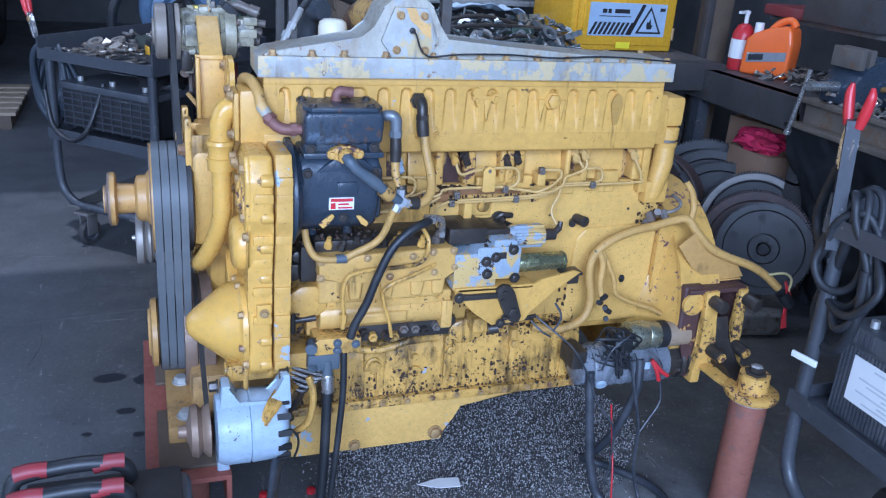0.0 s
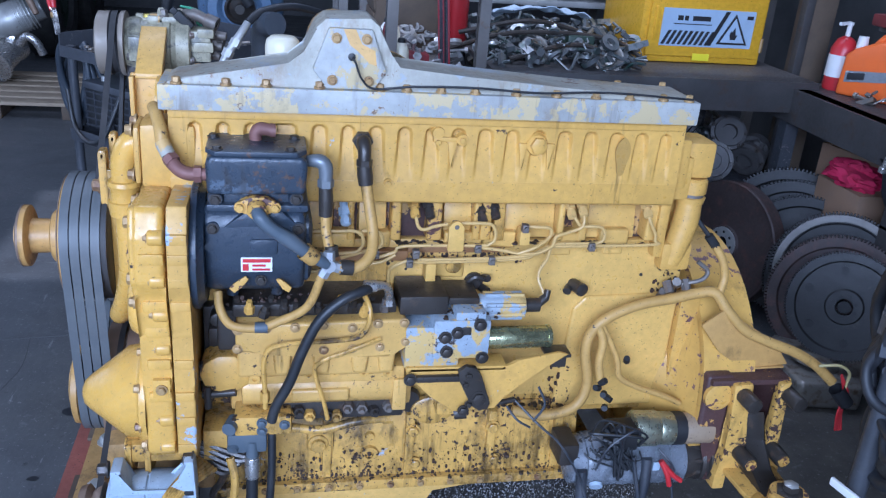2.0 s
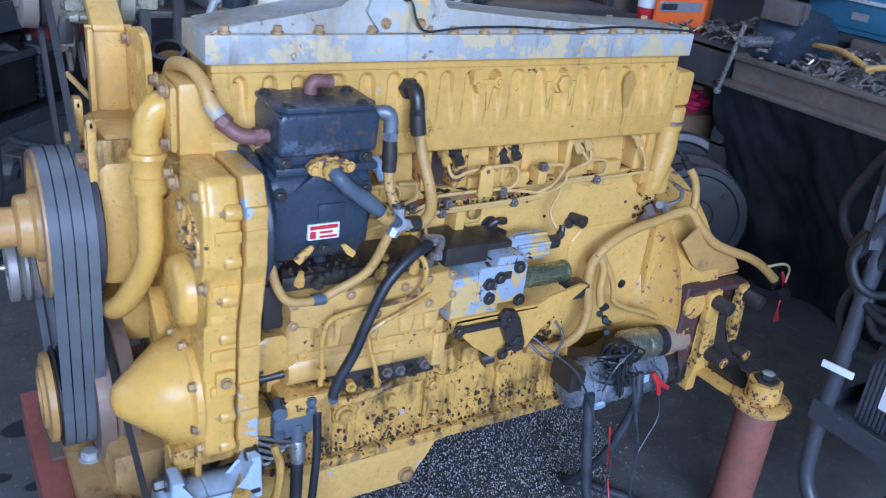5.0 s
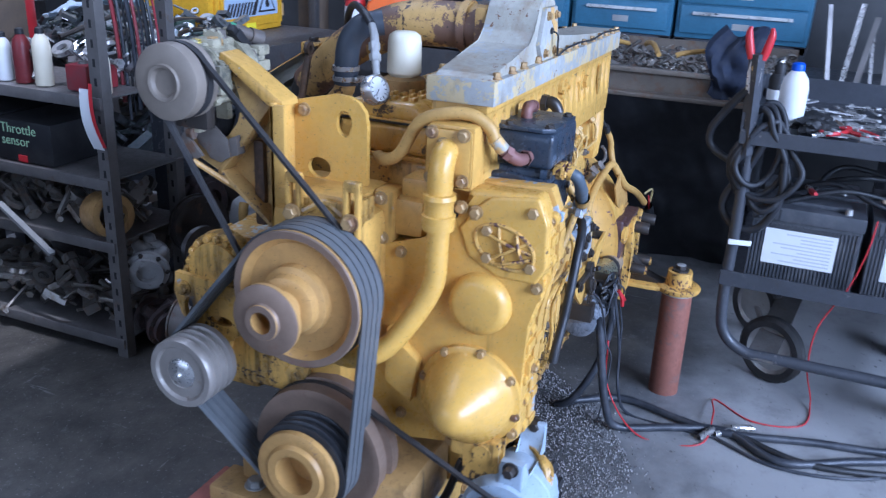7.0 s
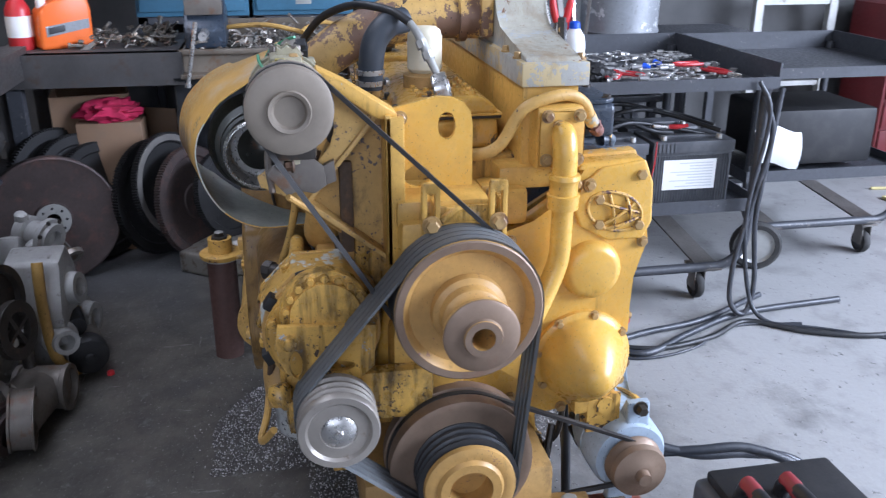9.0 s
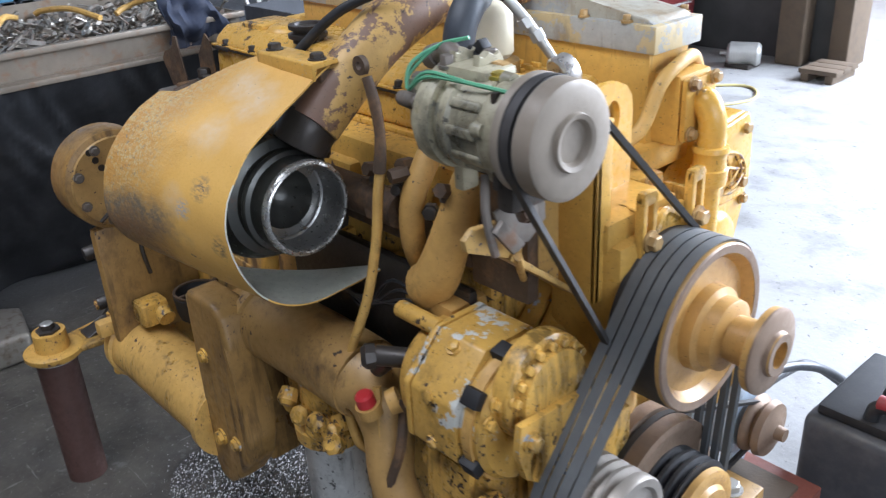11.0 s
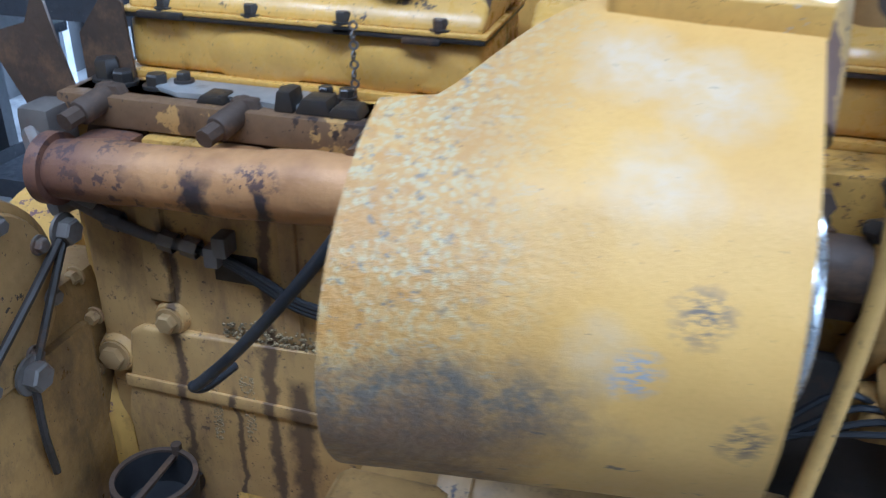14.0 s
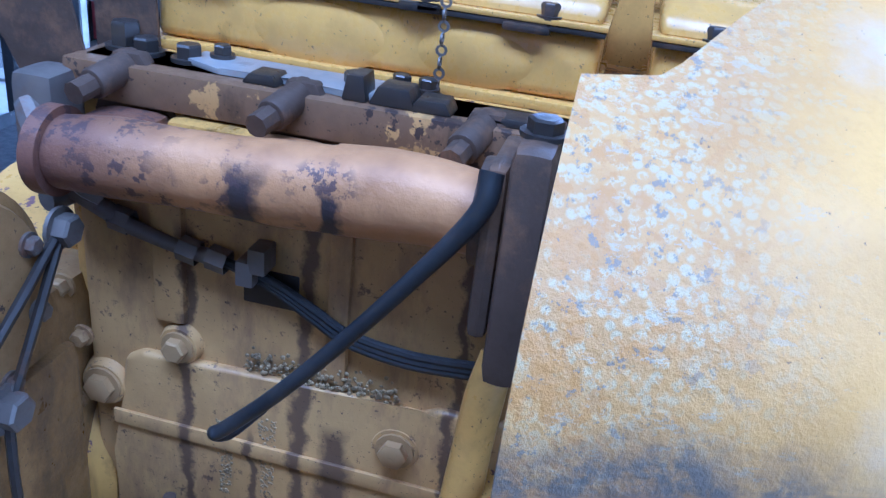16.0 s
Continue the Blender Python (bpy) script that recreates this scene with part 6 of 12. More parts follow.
for k in range(4):
    tube(bm, [(1.49, -0.35, 0.63), (1.505 + 0.004 * k, -0.355, 0.58), (1.50 + 0.008 * k, -0.36 + 0.006 * k, 0.53), (1.515 + 0.005 * k, -0.35, 0.48)], 0.003, 6)
ep("red_wire", bm, "red", "loose red wire")

# rear water outlet
bm = B()
lathe(bm, (1.108, -0.215, 0.995), Z, [(0, 0.024), (0, 0.030), (0.012, 0.032), (0.014, 0.026), (0.020, 0.026), (0.022, 0.031), (0.05, 0.031), (0.055, 0.026), (0.055, 0)], 26)
tube(bm, [(1.108, -0.215, 1.0), (1.106, -0.218, 0.95), (1.095, -0.22, 0.90), (1.085, -0.22, 0.855)], [0.027, 0.029, 0.028, 0.024], 16)
box(bm, 1.055, 1.125, -0.24, -0.19, 0.84, 0.905, 0.012)
box(bm, 1.035, 1.06, -0.235, -0.19, 0.87, 1.02, 0.008)
box(bm, 1.07, 1.14, -0.235, -0.14, 1.05, 1.13, 0.014)
ep("rear_outlet", bm, "yellow", "yellow rear water outlet with a slip joint")
bm = B()
lathe(bm, (1.108, -0.215, 1.007), Z, [(0, 0.0268), (0.012, 0.0268), (0.012, 0)], 24)
for p in ((1.085, -0.24, 0.80), (1.10, -0.245, 0.815), (1.075, -0.235, 0.782), (1.12, -0.25, 0.808)):
    lathe(bm, p, (rng.uniform(-1, 1), -0.7, rng.uniform(-1, 1)), [(-0.014, 0.012), (0.014, 0.010), (0.014, 0)], 7)
tube(bm, [(1.10, -0.245, 0.81), (1.15, -0.255, 0.825), (1.165, -0.25, 0.845), (1.14, -0.245, 0.865)], 0.005, 8)
ep("rear_fitting", bm, "cast", "dark pipe fitting by the outlet")

# grease and grit lying on the ledges
bm = B()
for n_, x0, x1, y0, y1, z in ((70, 0.44, 1.09, -0.222, -0.205, 0.899), (45, 0.17, 0.48, -0.335, -0.24, 0.766), (60, 0.12, 0.92, -0.246, -0.234, 0.325),
                              (60, 0.14, 0.90, -0.235, -0.212, 0.498), (30, 0.56, 0.68, -0.345, -0.25, 0.786), (24, 0.15, 0.27, -0.335, -0.25, 0.563)):
    for k in range(n_):
        r = rng.uniform(0.003, 0.008)
        lathe(bm, (rng.uniform(x0, x1), rng.uniform(y0, y1), z - 0.002), Z, [(0, r), (r * 0.35, r * 0.8), (r * 0.6, r * 0.35), (r * 0.65, 0)], 7, squash=rng.uniform(0.6, 1.5))
tagged(ep("grease_lump", bm, painted("black_grease", (0.045, 0.03, 0.02), rough=0.4, grime=0.3), "black grease and grit on the ledges"), kind="stuff")
# dark plate and stubs added to stand in for a shaded cavity
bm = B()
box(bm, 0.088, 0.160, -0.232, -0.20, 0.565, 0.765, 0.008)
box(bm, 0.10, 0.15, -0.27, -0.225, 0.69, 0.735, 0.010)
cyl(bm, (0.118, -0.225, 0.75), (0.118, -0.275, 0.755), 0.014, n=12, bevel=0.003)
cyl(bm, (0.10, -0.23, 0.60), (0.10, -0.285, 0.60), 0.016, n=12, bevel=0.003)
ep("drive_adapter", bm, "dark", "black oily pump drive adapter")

# oily dirt caked along the crankcase and round the pump feet
DIRT = ((0.12, 0.90, 0.498, 0.530, -0.206, 200), (0.12, 0.92, 0.326, 0.400, -0.2335, 420), (0.10, 0.50, 0.560, 0.600, -0.262, 160), (0.46, 0.72, 0.560, 0.640, -0.209, 150),
        (0.42, 0.74, 0.858, 0.888, -0.214, 220), (0.10, 0.30, 0.80, 0.84, -0.300, 120), (0.52, 0.85, 0.45, 0.50, -0.215, 180), (1.06, 1.12, 0.78, 0.84, -0.216, 60), (0.84, 0.90, 0.48, 0.60, -0.217, 60))
bm = B()
for x0, x1, z0, z1, y, count in DIRT:
    for k in range(count):
        r = 0.0008 + 0.0042 * rng.random() ** 2.5
        c = Vector((rng.uniform(x0, x1), y + 0.002, z0 + (z1 - z0) * rng.random() ** 2.2))
        lathe(bm, c, -Y, [(0, r), (0.0022, r * 0.8), (0.003, 0)], 6, squash=rng.uniform(0.4, 2.4))
tagged(ep("caked_dirt", bm, painted("caked_oily_dirt", (0.055, 0.032, 0.022), rough=0.42, grime=0.3), "black-brown oily dirt caked on the block"), kind="stuff")

# starter motor
bm = B()
cyl(bm, (0.920, -0.285, 0.388), (1.165, -0.285, 0.380), 0.062, n=30, bevel=0.008)
lathe(bm, (0.920, -0.285, 0.388), -X, [(0, 0.058), (0.03, 0.054), (0.036, 0.03), (0.036, 0)], 26)
for x in (0.945, 1.035, 1.120):
    ring(bm, (x, -0.285, 0.385), X, 0.05, 0.0632, 0.004)
starter = ep("starter_motor", bm, painted("starter_grey_paint", (0.20, 0.215, 0.24), rough=0.24, chip=0.45, chip_col=(0.05, 0.05, 0.05), grime=0.55, streak=0.4, grime_col=(0.02, 0.02, 0.02)), "grimy grey starter motor")
bm = B()
lathe(bm, (1.165, -0.285, 0.38), X, [(0, 0.05), (0.02, 0.052), (0.05, 0.042), (0.055, 0.030), (0.085, 0.028), (0.085, 0)], 22)
lathe(bm, (1.205, -0.285, 0.38), X, [(0, 0.03), (0, 0.056), (0.008, 0.058), (0.010, 0.050), (0.018, 0.050), (0.020, 0.058), (0.028, 0.058), (0.030, 0.03)], 26)
for k in range(9):
    a = 2 * math.pi * k / 9
    cyl(bm, (1.165, -0.285 + 0.044 * math.cos(a), 0.38 + 0.044 * math.sin(a)), (1.208, -0.285 + 0.044 * math.cos(a), 0.38 + 0.044 * math.sin(a)), 0.008, n=8)
box(bm, 0.855, 0.90, -0.33, -0.25, 0.40, 0.455, 0.008)
ep("nose_housing", bm, "dark", "ribbed dark cast nose", parent=starter)
bm = B()
cyl(bm, (1.025, -0.305, 0.478), (1.085, -0.305, 0.476), 0.041, n=30, bevel=0.004)
cyl(bm, (1.085, -0.305, 0.476), (1.124, -0.305, 0.474), 0.038, n=30, bevel=0.004)
ep("solenoid", bm, metal("dull_plated_steel", (0.46, 0.46, 0.33), 0.30, 0.15), "plated starter solenoid", parent=starter)
bm = B()
cyl(bm, (1.145, -0.305, 0.473), (1.220, -0.305, 0.470), 0.036, n=26, bevel=0.006)
ep("solenoid_cap", bm, painted("tan_primer", (0.34, 0.25, 0.16), chip=0.3, grime=0.2), "tan painted solenoid cap", parent=starter)
bm = B()
cyl(bm, (1.122, -0.305, 0.474), (1.148, -0.305, 0.473), 0.0385)
box(bm, 0.965, 1.03, -0.345, -0.29, 0.445, 0.50, 0.006)
for k in range(8):
    p = Vector((0.985 + rng.uniform(-0.03, 0.05), -0.33 + rng.uniform(-0.03, 0.02), 0.46 + rng.uniform(-0.02, 0.04)))
    lathe(bm, p, (rng.uniform(-1, 1), -0.8, rng.uniform(-1, 1)), [(-0.011, 0.008), (0.011, 0.007), (0.011, 0)], 8)
ep("terminal", bm, "black", "black terminal boot", parent=starter)
bm = B()
box(bm, 1.075, 1.092, -0.3485, -0.345, 0.39, 0.412, 0.001)
ep("starter_label", bm, "primer_blue", parent=starter)
bm = B()
lathe(bm, (0.945, -0.345, 0.355), (-0.1, -0.8, -0.5), [(-0.004, 0.016), (0.004, 0.015), (0.004, 0)], 16)
ep("starter_label", bm, "primer_blue", parent=starter)
bm = B()
for dx in (0, 0.012):
    tube(bm, [(1.085, -0.36, 0.425), (1.10 + dx, -0.37, 0.395), (1.11 + 2.2 * dx, -0.372, 0.365 + dx)], 0.006, 8)
ep("crocodile_clip", bm, "red", "red crocodile clip", parent=starter)
bm = B()
W = [
    [(0.745, -0.30, 0.56), (0.79, -0.345, 0.525), (0.84, -0.355, 0.48), (0.89, -0.362, 0.40), (0.93, -0.37, 0.31), (0.98, -0.38, 0.24), (1.0, -0.37, 0.10), (0.985, -0.36, 0.006), (0.97, -0.36, 0.004)],
    [(0.93, -0.36, 0.41), (0.95, -0.365, 0.47), (0.99, -0.365, 0.505), (1.02, -0.355, 0.51), (1.03, -0.345, 0.48)],
    [(1.015, -0.36, 0.44), (1.04, -0.38, 0.32), (1.06, -0.39, 0.22), (1.06, -0.40, 0.10), (1.075, -0.44, 0.006), (1.06, -0.60, 0.005), (1.06, -0.72, 0.005)],
    [(1.12, -0.36, 0.37), (1.125, -0.375, 0.30), (1.09, -0.385, 0.25), (1.062, -0.392, 0.215)],
    [(1.075, -0.355, 0.455), (1.10, -0.372, 0.43), (1.115, -0.372, 0.405)],
    [(0.72, -0.32, 0.56), (0.74, -0.345, 0.54), (0.77, -0.345, 0.52)], [(0.79, -0.31, 0.60), (0.80, -0.335, 0.57), (0.775, -0.345, 0.535)],
]
for k, pts in enumerate(W):
    tube(bm, pts, 0.0048 if k == 2 else 0.0028, 6)
ep("starter_wire", bm, "cable", "thin loose starter wire")
bm = B()
for k in range(18):
    a = Vector((rng.uniform(0.90, 0.97), -0.34, rng.uniform(0.44, 0.50)))
    b = Vector((rng.uniform(0.98, 1.04), -0.345, rng.uniform(0.42, 0.47)))
    tube(bm, [a, a + Vector((0.02, -0.015, rng.uniform(-0.03, 0.05))), b + Vector((-0.01, -0.02, rng.uniform(-0.04, 0.04))), b], rng.choice((0.0018, 0.0025, 0.0038)), 6)
ep("starter_wire", bm, "rubber", "tangled black oily starter wire")

# flywheel housing, rear brackets
STAND = {-1: -0.515, 1: 0.55}
bm = B()
lathe(bm, (1.08, 0.0, 0.52), X, [(0, 0.20), (0.05, 0.235), (0.07, 0.25), (0.09, 0.315), (0.09, 0)], 48)
lathe(bm, (1.17, 0.0, 0.52), X, [(0, 0.30), (0.004, 0.325), (0.13, 0.325), (0.135, 0.28), (0.135, 0)], 48)
bell = ep("flywheel_housing", bm, painted("housing_paint", YEL, rough=0.36, chip=0.53, chip_col=(0.17, 0.085, 0.085), grime=0.36, streak=0.4, scale=0.55), "yellow flywheel housing with rust-flaked side")
bm = B()
box(bm, 1.128, 1.176, -0.232, -0.19, 0.478, 0.772, 0.006)
ep("housing_flange", bm, "yellow_flaked", "rust-flaked yellow flange", parent=bell)
bm = B()
prism(bm, [(1.174, 0.625), (1.240, 0.625), (1.240, 0.34), (1.215, 0.34), (1.205, 0.43), (1.174, 0.47)], "y", -0.333, -0.15, 0.010, 3)
pad_ = ep("mount_pad", bm, "rust_pad", "rust-flaked dark mounting pad")
bm = B()
lathe(bm, (1.205, -0.330, 0.575), -Y, [(0, 0.034), (0.010, 0.033), (0.013, 0.026), (0.013, 0)], 24)
ep("pad_boss", bm, "yellow_flaked", "flaked yellow boss on the pad", parent=pad_)
bm = B()
prism(bm, [(1.150, 0.735), (1.196, 0.772), (1.262, 0.735), (1.340, 0.690), (1.384, 0.632), (1.270, 0.624), (1.205, 0.668)], "y", -0.300, -0.294, 0.002)
prism(bm, [(1.250, 0.6235), (1.372, 0.626), (1.372, 0.630), (1.250, 0.628)], "y", -0.306, -0.05, 0.001)
ep("guard_plate", bm, "yellow_dull", "dull yellow sheet guard over the flywheel")
for sy in (-1, 1):
    bm = B()
    for x0, x1, lean in ((1.228, 1.270, 0.012), (1.340, 1.366, 0.0)):
        prism(bm, [(x0, 0.615), (x1, 0.618), (x1 + lean * 0.4, 0.53), (x1 + lean * 1.6, 0.45), (x1 + 0.022, 0.405), (x1 + 0.022, 0.372), (x0 - 0.004, 0.372), (x0 + lean, 0.44), (x0 + lean * 0.6, 0.52)], "y", min(sy * 0.335, sy * 0.358), max(sy * 0.335, sy * 0.358), 0.004)
    prism(bm, [(1.245, sy * 0.345), (1.375, sy * 0.345), (1.368, sy * 0.42), (1.345, STAND[sy]), (1.262, STAND[sy]), (1.250, sy * 0.43)][::-sy], "z", 0.380, 0.394, 0.004)
    mb = ep("mount_bracket", bm, painted("mount_bracket_paint", YEL, rough=0.45, chip=0.64, chip_col=(0.06, 0.035, 0.03), grime=0.55, streak=0.4), "black and yellow rusted rear mounting bracket")
    bm = B()
    box(bm, 1.232, 1.262, min(sy * 0.30, sy * 0.352), max(sy * 0.30, sy * 0.352), 0.330, 0.385, 0.006)
    ep("foot_block", bm, "yellow_flaked", parent=mb)
    bm = B()
    lathe(bm, (1.306, STAND[sy], 0.378), Z, [(0, 0.068), (0.006, 0.072), (0.016, 0.072), (0.020, 0.066), (0.020, 0.042), (0.068, 0.040), (0.068, 0)], 30)
    ep("cap_cup", bm, "yellow_rust", parent=mb)
    bm = B()
    prism(bm, [(sy * 0.334, 0.53), (sy * 0.352, 0.46), (sy * 0.40, 0.415), (sy * 0.47, 0.400), (sy * 0.47, 0.379), (sy * 0.40, 0.379), (sy * 0.334, 0.379)], "x", 1.285, 1.335, 0.006)
    ep("arm", bm, "dark", "black oily bracket arm", parent=mb)
    bm = B()
    prism(bm, [(sy * 0.16, 0.605), (sy * 0.322, 0.605), (sy * 0.318, 0.47), (sy * 0.30, 0.30), (sy * 0.16, 0.40)], "x", 1.355, 1.375, 0.004)
    ep("web_plate", bm, "rust_pad", "black oily web of the bracket", parent=mb)
    bm = B()
    box(bm, 1.18, 1.372, min(sy * 0.12, sy * 0.345), max(sy * 0.12, sy * 0.345), 0.606, 0.620, 0.004)
    ep("top_plate", bm, "rust_pad", parent=mb)
    bm = B()
    for x, z in ((1.250, 0.592), (1.360, 0.590), (1.272, 0.440), (1.352, 0.446)):
        cyl(bm, (x, sy * 0.33, z), (x + 0.008, sy * 0.402, z - 0.006), 0.0185, n=16, bevel=0.003)
    lathe(bm, (1.306, STAND[sy], 0.446), Z, [(0, 0.030), (0.006, 0.030), (0.008, 0.018), (0.02, 0.018), (0.022, 0.015), (0.022, 0)], 6)
    ep("mount_stud", bm, "dark", parent=mb)
    bm = B()
    for x, z in ((1.272, 0.440), (1.352, 0.446)):
        lathe(bm, (x + 0.008, sy * 0.402, z - 0.006), (0.1, sy, -0.08), [(-0.008, 0.0145), (0.006, 0.014), (0.007, 0.007), (0.002, 0.006), (0.002, 0)], 6)
    ep("stud_nut", bm, "yellow_rust", "flaked yellow nut on the stud", parent=mb)
bm = B()
lathe(bm, (1.306, -0.515, 0.447), Z, [(0, 0.026), (0.005, 0.026), (0.006, 0.017), (0.02, 0.017), (0.022, 0.014), (0.022, 0)], 6)
lathe(bm, (1.306, 0.55, 0.447), Z, [(0, 0.026), (0.005, 0.026), (0.006, 0.017), (0.02, 0.017), (0.022, 0.014), (0.022, 0)], 6)
ep("stand_bolt", bm, "zinc", "bright hexagon bolt on the stand")

# fan drive and pulleys
FY, FZ = 0.004, 0.822
bm = B()
lathe(bm, (-0.333, FY, FZ), X, [(0.120, 0), (0.120, 0.021), (0.024, 0.021), (0.024, 0.033), (0.032, 0.035), (0.034, 0.060), (0.037, 0.066), (0.050, 0.066), (0.053, 0.060), (0.055, 0.038),
                                (0.095, 0.036), (0.098, 0.05), (0.102, 0.056), (0.122, 0.058), (0.128, 0.068), (0.146, 0.070), (0.148, 0.108), (0.136, 0.116), (0.132, 0.120), (0.132, 0.134), (0.138, 0.136), (0.225, 0.136), (0.23, 0.12), (0.23, 0)], 56)
fan = ep("fan_pulley", bm, "pulley_y", "yellow and rust fan hub with a wide belt pulley")
bm = B()
lathe(bm, (-0.333, FY, FZ), X, [(0.131, 0.1205), (0.1305, 0.1335), (0.133, 0.1362), (0.133, 0.1205)], 56)
lathe(bm, (-0.333, FY, FZ), X, [(0.023, 0.0205), (0.023, 0.0325), (0.026, 0.0335), (0.031, 0.0355), (0.033, 0.061), (0.0365, 0.0668), (0.040, 0.067)], 48)
ep("rusty_rim", bm, "pulley", "bare rusty rim", parent=fan)
bm = B()
lathe(bm, (-0.333, FY, FZ), X, [(0.140, 0.1355), (0.140, 0.1368), (0.2265, 0.1368), (0.2315, 0.121), (0.2315, 0.04)], 56)
ep("groove_band", bm, "belt_dark", "black greasy belt grooves", parent=fan)
CY, CZ = 0.0, 0.452
bm = B()
lathe(bm, (-0.225, CY, CZ), X, [(0.05, 0), (0.05, 0.040), (0.0, 0.043), (0.0, 0.060), (0.008, 0.066), (0.006, 0.080), (0.010, 0.090), (0.022, 0.091), (0.026, 0.082), (0.10, 0.08), (0.10, 0)], 48)
crank = ep("crank_pulley", bm, "pulley_y", "yellow crank pulley with a hollow hub")
bm = B()
prof = [(0.026, 0.083)]
for k in range(3):
    x0 = 0.028 + k * 0.02
    prof += [(x0, 0.100), (x0 + 0.003, 0.100), (x0 + 0.0095, 0.088), (x0 + 0.016, 0.100), (x0 + 0.019, 0.100)]
prof += [(0.09, 0.10), (0.09, 0.08)]
lathe(bm, (-0.225, CY, CZ), X, prof, 48)
ep("grooved_rim", bm, "rubber", "black grooved rim", parent=crank)
bm = B()
lathe(bm, (-0.140, CY, CZ), X, [(0, 0.07), (0.004, 0.125), (0.0, 0.132), (0.002, 0.146), (0.03, 0.148), (0.034, 0.138), (0.044, 0.138), (0.048, 0.152), (0.075, 0.152), (0.075, 0)], 56)
ep("damper", bm, "pulley", "brown vibration damper", parent=crank)
IY, IZ = 0.248, 0.626
bm = B()
prof = [(0.012, 0), (0.012, 0.022), (0.004, 0.034), (0.006, 0.055), (0.0, 0.060), (0.0, 0.072), (0.004, 0.0745)]
for k in range(3):
    x0 = 0.018 + k * 0.02
    prof += [(x0, 0.0745), (x0 + 0.007, 0.063), (x0 + 0.014, 0.0745)]
prof += [(0.085, 0.0745), (0.085, 0)]
lathe(bm, (-0.245, IY, IZ), X, prof, 44)
idler = ep("idler_pulley", bm, "pulley_worn", "worn grey-brown belt tensioner pulley")
bm = B()
lathe(bm, (-0.248, IY, IZ), X, [(-0.008, 0), (-0.008, 0.006), (0.0, 0.008), (0.002, 0.016), (0.006, 0.030), (0.014, 0.036), (0.014, 0)], 36)
ep("bearing_cap", bm, "steel", "bright domed bearing cap", parent=idler)
bm = B()
cyl(bm, (-0.16, IY, IZ), (-0.05, IY + 0.01, IZ + 0.03), 0.03)
box(bm, -0.10, -0.06, 0.05, 0.27, 0.55, 0.66, 0.015)
ep("tensioner_arm", bm, "yellow_greasy")
bm = B()
for x in (-0.187, -0.167, -0.147, -0.127):
    belt(bm, [(FY, FZ, 0.1345), (CY, CZ, 0.097), (IY, IZ, 0.072)], x, 0.0175, 0.006)
ep("drive_belt", bm, "belt", "slack grey drive belt")
AY, AZ = 0.301, 1.190
bm = B()
belt(bm, [(AY - 0.002, AZ - 0.003, 0.066), (FY, FZ, 0.124)], -0.128, 0.013, 0.008)
ep("compressor_belt", bm, "belt_dark", "long dark V-belt")
bm = B()
belt(bm, [(-0.378, 0.388, 0.045), (CY, CZ, 0.142)], -0.105, 0.012, 0.008)
ep("alternator_belt", bm, "belt_dark", "dark alternator belt")

# water pump body behind the fan, adjusting plates
bm = B()
box(bm, -0.11, 0.03, -0.085, 0.115, 0.72, 0.965, 0.022)
box(bm, -0.09, 0.06, -0.06, 0.12, 0.94, 1.0, 0.02)
cyl(bm, (-0.13, FY, FZ), (-0.05, FY, FZ), 0.075)
box(bm, -0.07, 0.05, -0.02, 0.13, 0.55, 0.74, 0.03)
ep("water_pump", bm, "yellow", "yellow water pump body")
for y0 in (0.042, -0.083):
    bm = B()
    for a, b in ((y0, y0 + 0.010), (y0 + 0.024, y0 + 0.034)):
        box(bm, -0.118, -0.102, a, b, 0.86, 1.035, 0.003)
    box(bm, -0.118, -0.102, y0, y0 + 0.034, 1.018, 1.040, 0.006)
    box(bm, -0.118, -0.102, y0, y0 + 0.034, 0.80, 0.875, 0.006)
    box(bm, -0.106, -0.05, y0 + 0.002, y0 + 0.012, 0.80, 1.0, 0.003)
    sp = ep("slotted_plate", bm, "yellow_mid", "slotted yellow adjusting plate")
    bm = B()
    bolt(bm, (-0.120, y0 + 0.017, 0.962), -X, 0.013, 0.014)
    ep("clamp_bolt", bm, "bolt", parent=sp)
bm = B()
tube(bm, [(-0.11, 0.04, 0.965), (-0.10, 0.0, 0.985), (-0.10, -0.04, 0.965)], 0.008, 8)
box(bm, -0.105, -0.095, -0.05, 0.045, 0.94, 0.99, 0.003)
ep("cross_plate", bm, "yellow_mid")
# lifting plate with its holes
bm = B()
outline = [(0.124, 0.99), (0.124, 1.150), (0.03, 1.172), (0.0, 1.170), (-0.022, 1.160), (-0.036, 1.142), (-0.040, 1.118), (-0.040, 1.0)]
hole1 = [(0.010 + 0.017 * math.cos(a), 1.117 + 0.026 * math.sin(a)) for a in np.linspace(0, 2 * math.pi, 20, endpoint=False)]
hole2 = [(0.066 + 0.026 * math.cos(a), 1.022 + 0.021 * math.sin(a)) for a in np.linspace(0, 2 * math.pi, 20, endpoint=False)]


def plate_with_holes(bm, outer, holes, x0, x1):
    """A flat plate in the plane of x with holes through it."""
    es = []
    loops = []
    for loop in [outer] + holes:
        vs = [bm.verts.new((x0, *p)) for p in loop]
        loops.append(vs)
        es += [bm.edges.new((vs[i], vs[(i + 1) % len(vs)])) for i in range(len(vs))]
    made = bmesh.ops.triangle_fill(bm, edges=es, use_beauty=True, use_dissolve=False)
    fs = [f for f in made["geom"] if isinstance(f, bmesh.types.BMFace)]
    out = bmesh.ops.extrude_face_region(bm, geom=fs)
    for v in [g for g in out["geom"] if isinstance(g, bmesh.types.BMVert)]:
        v.co.x += x1 - x0
    return bm


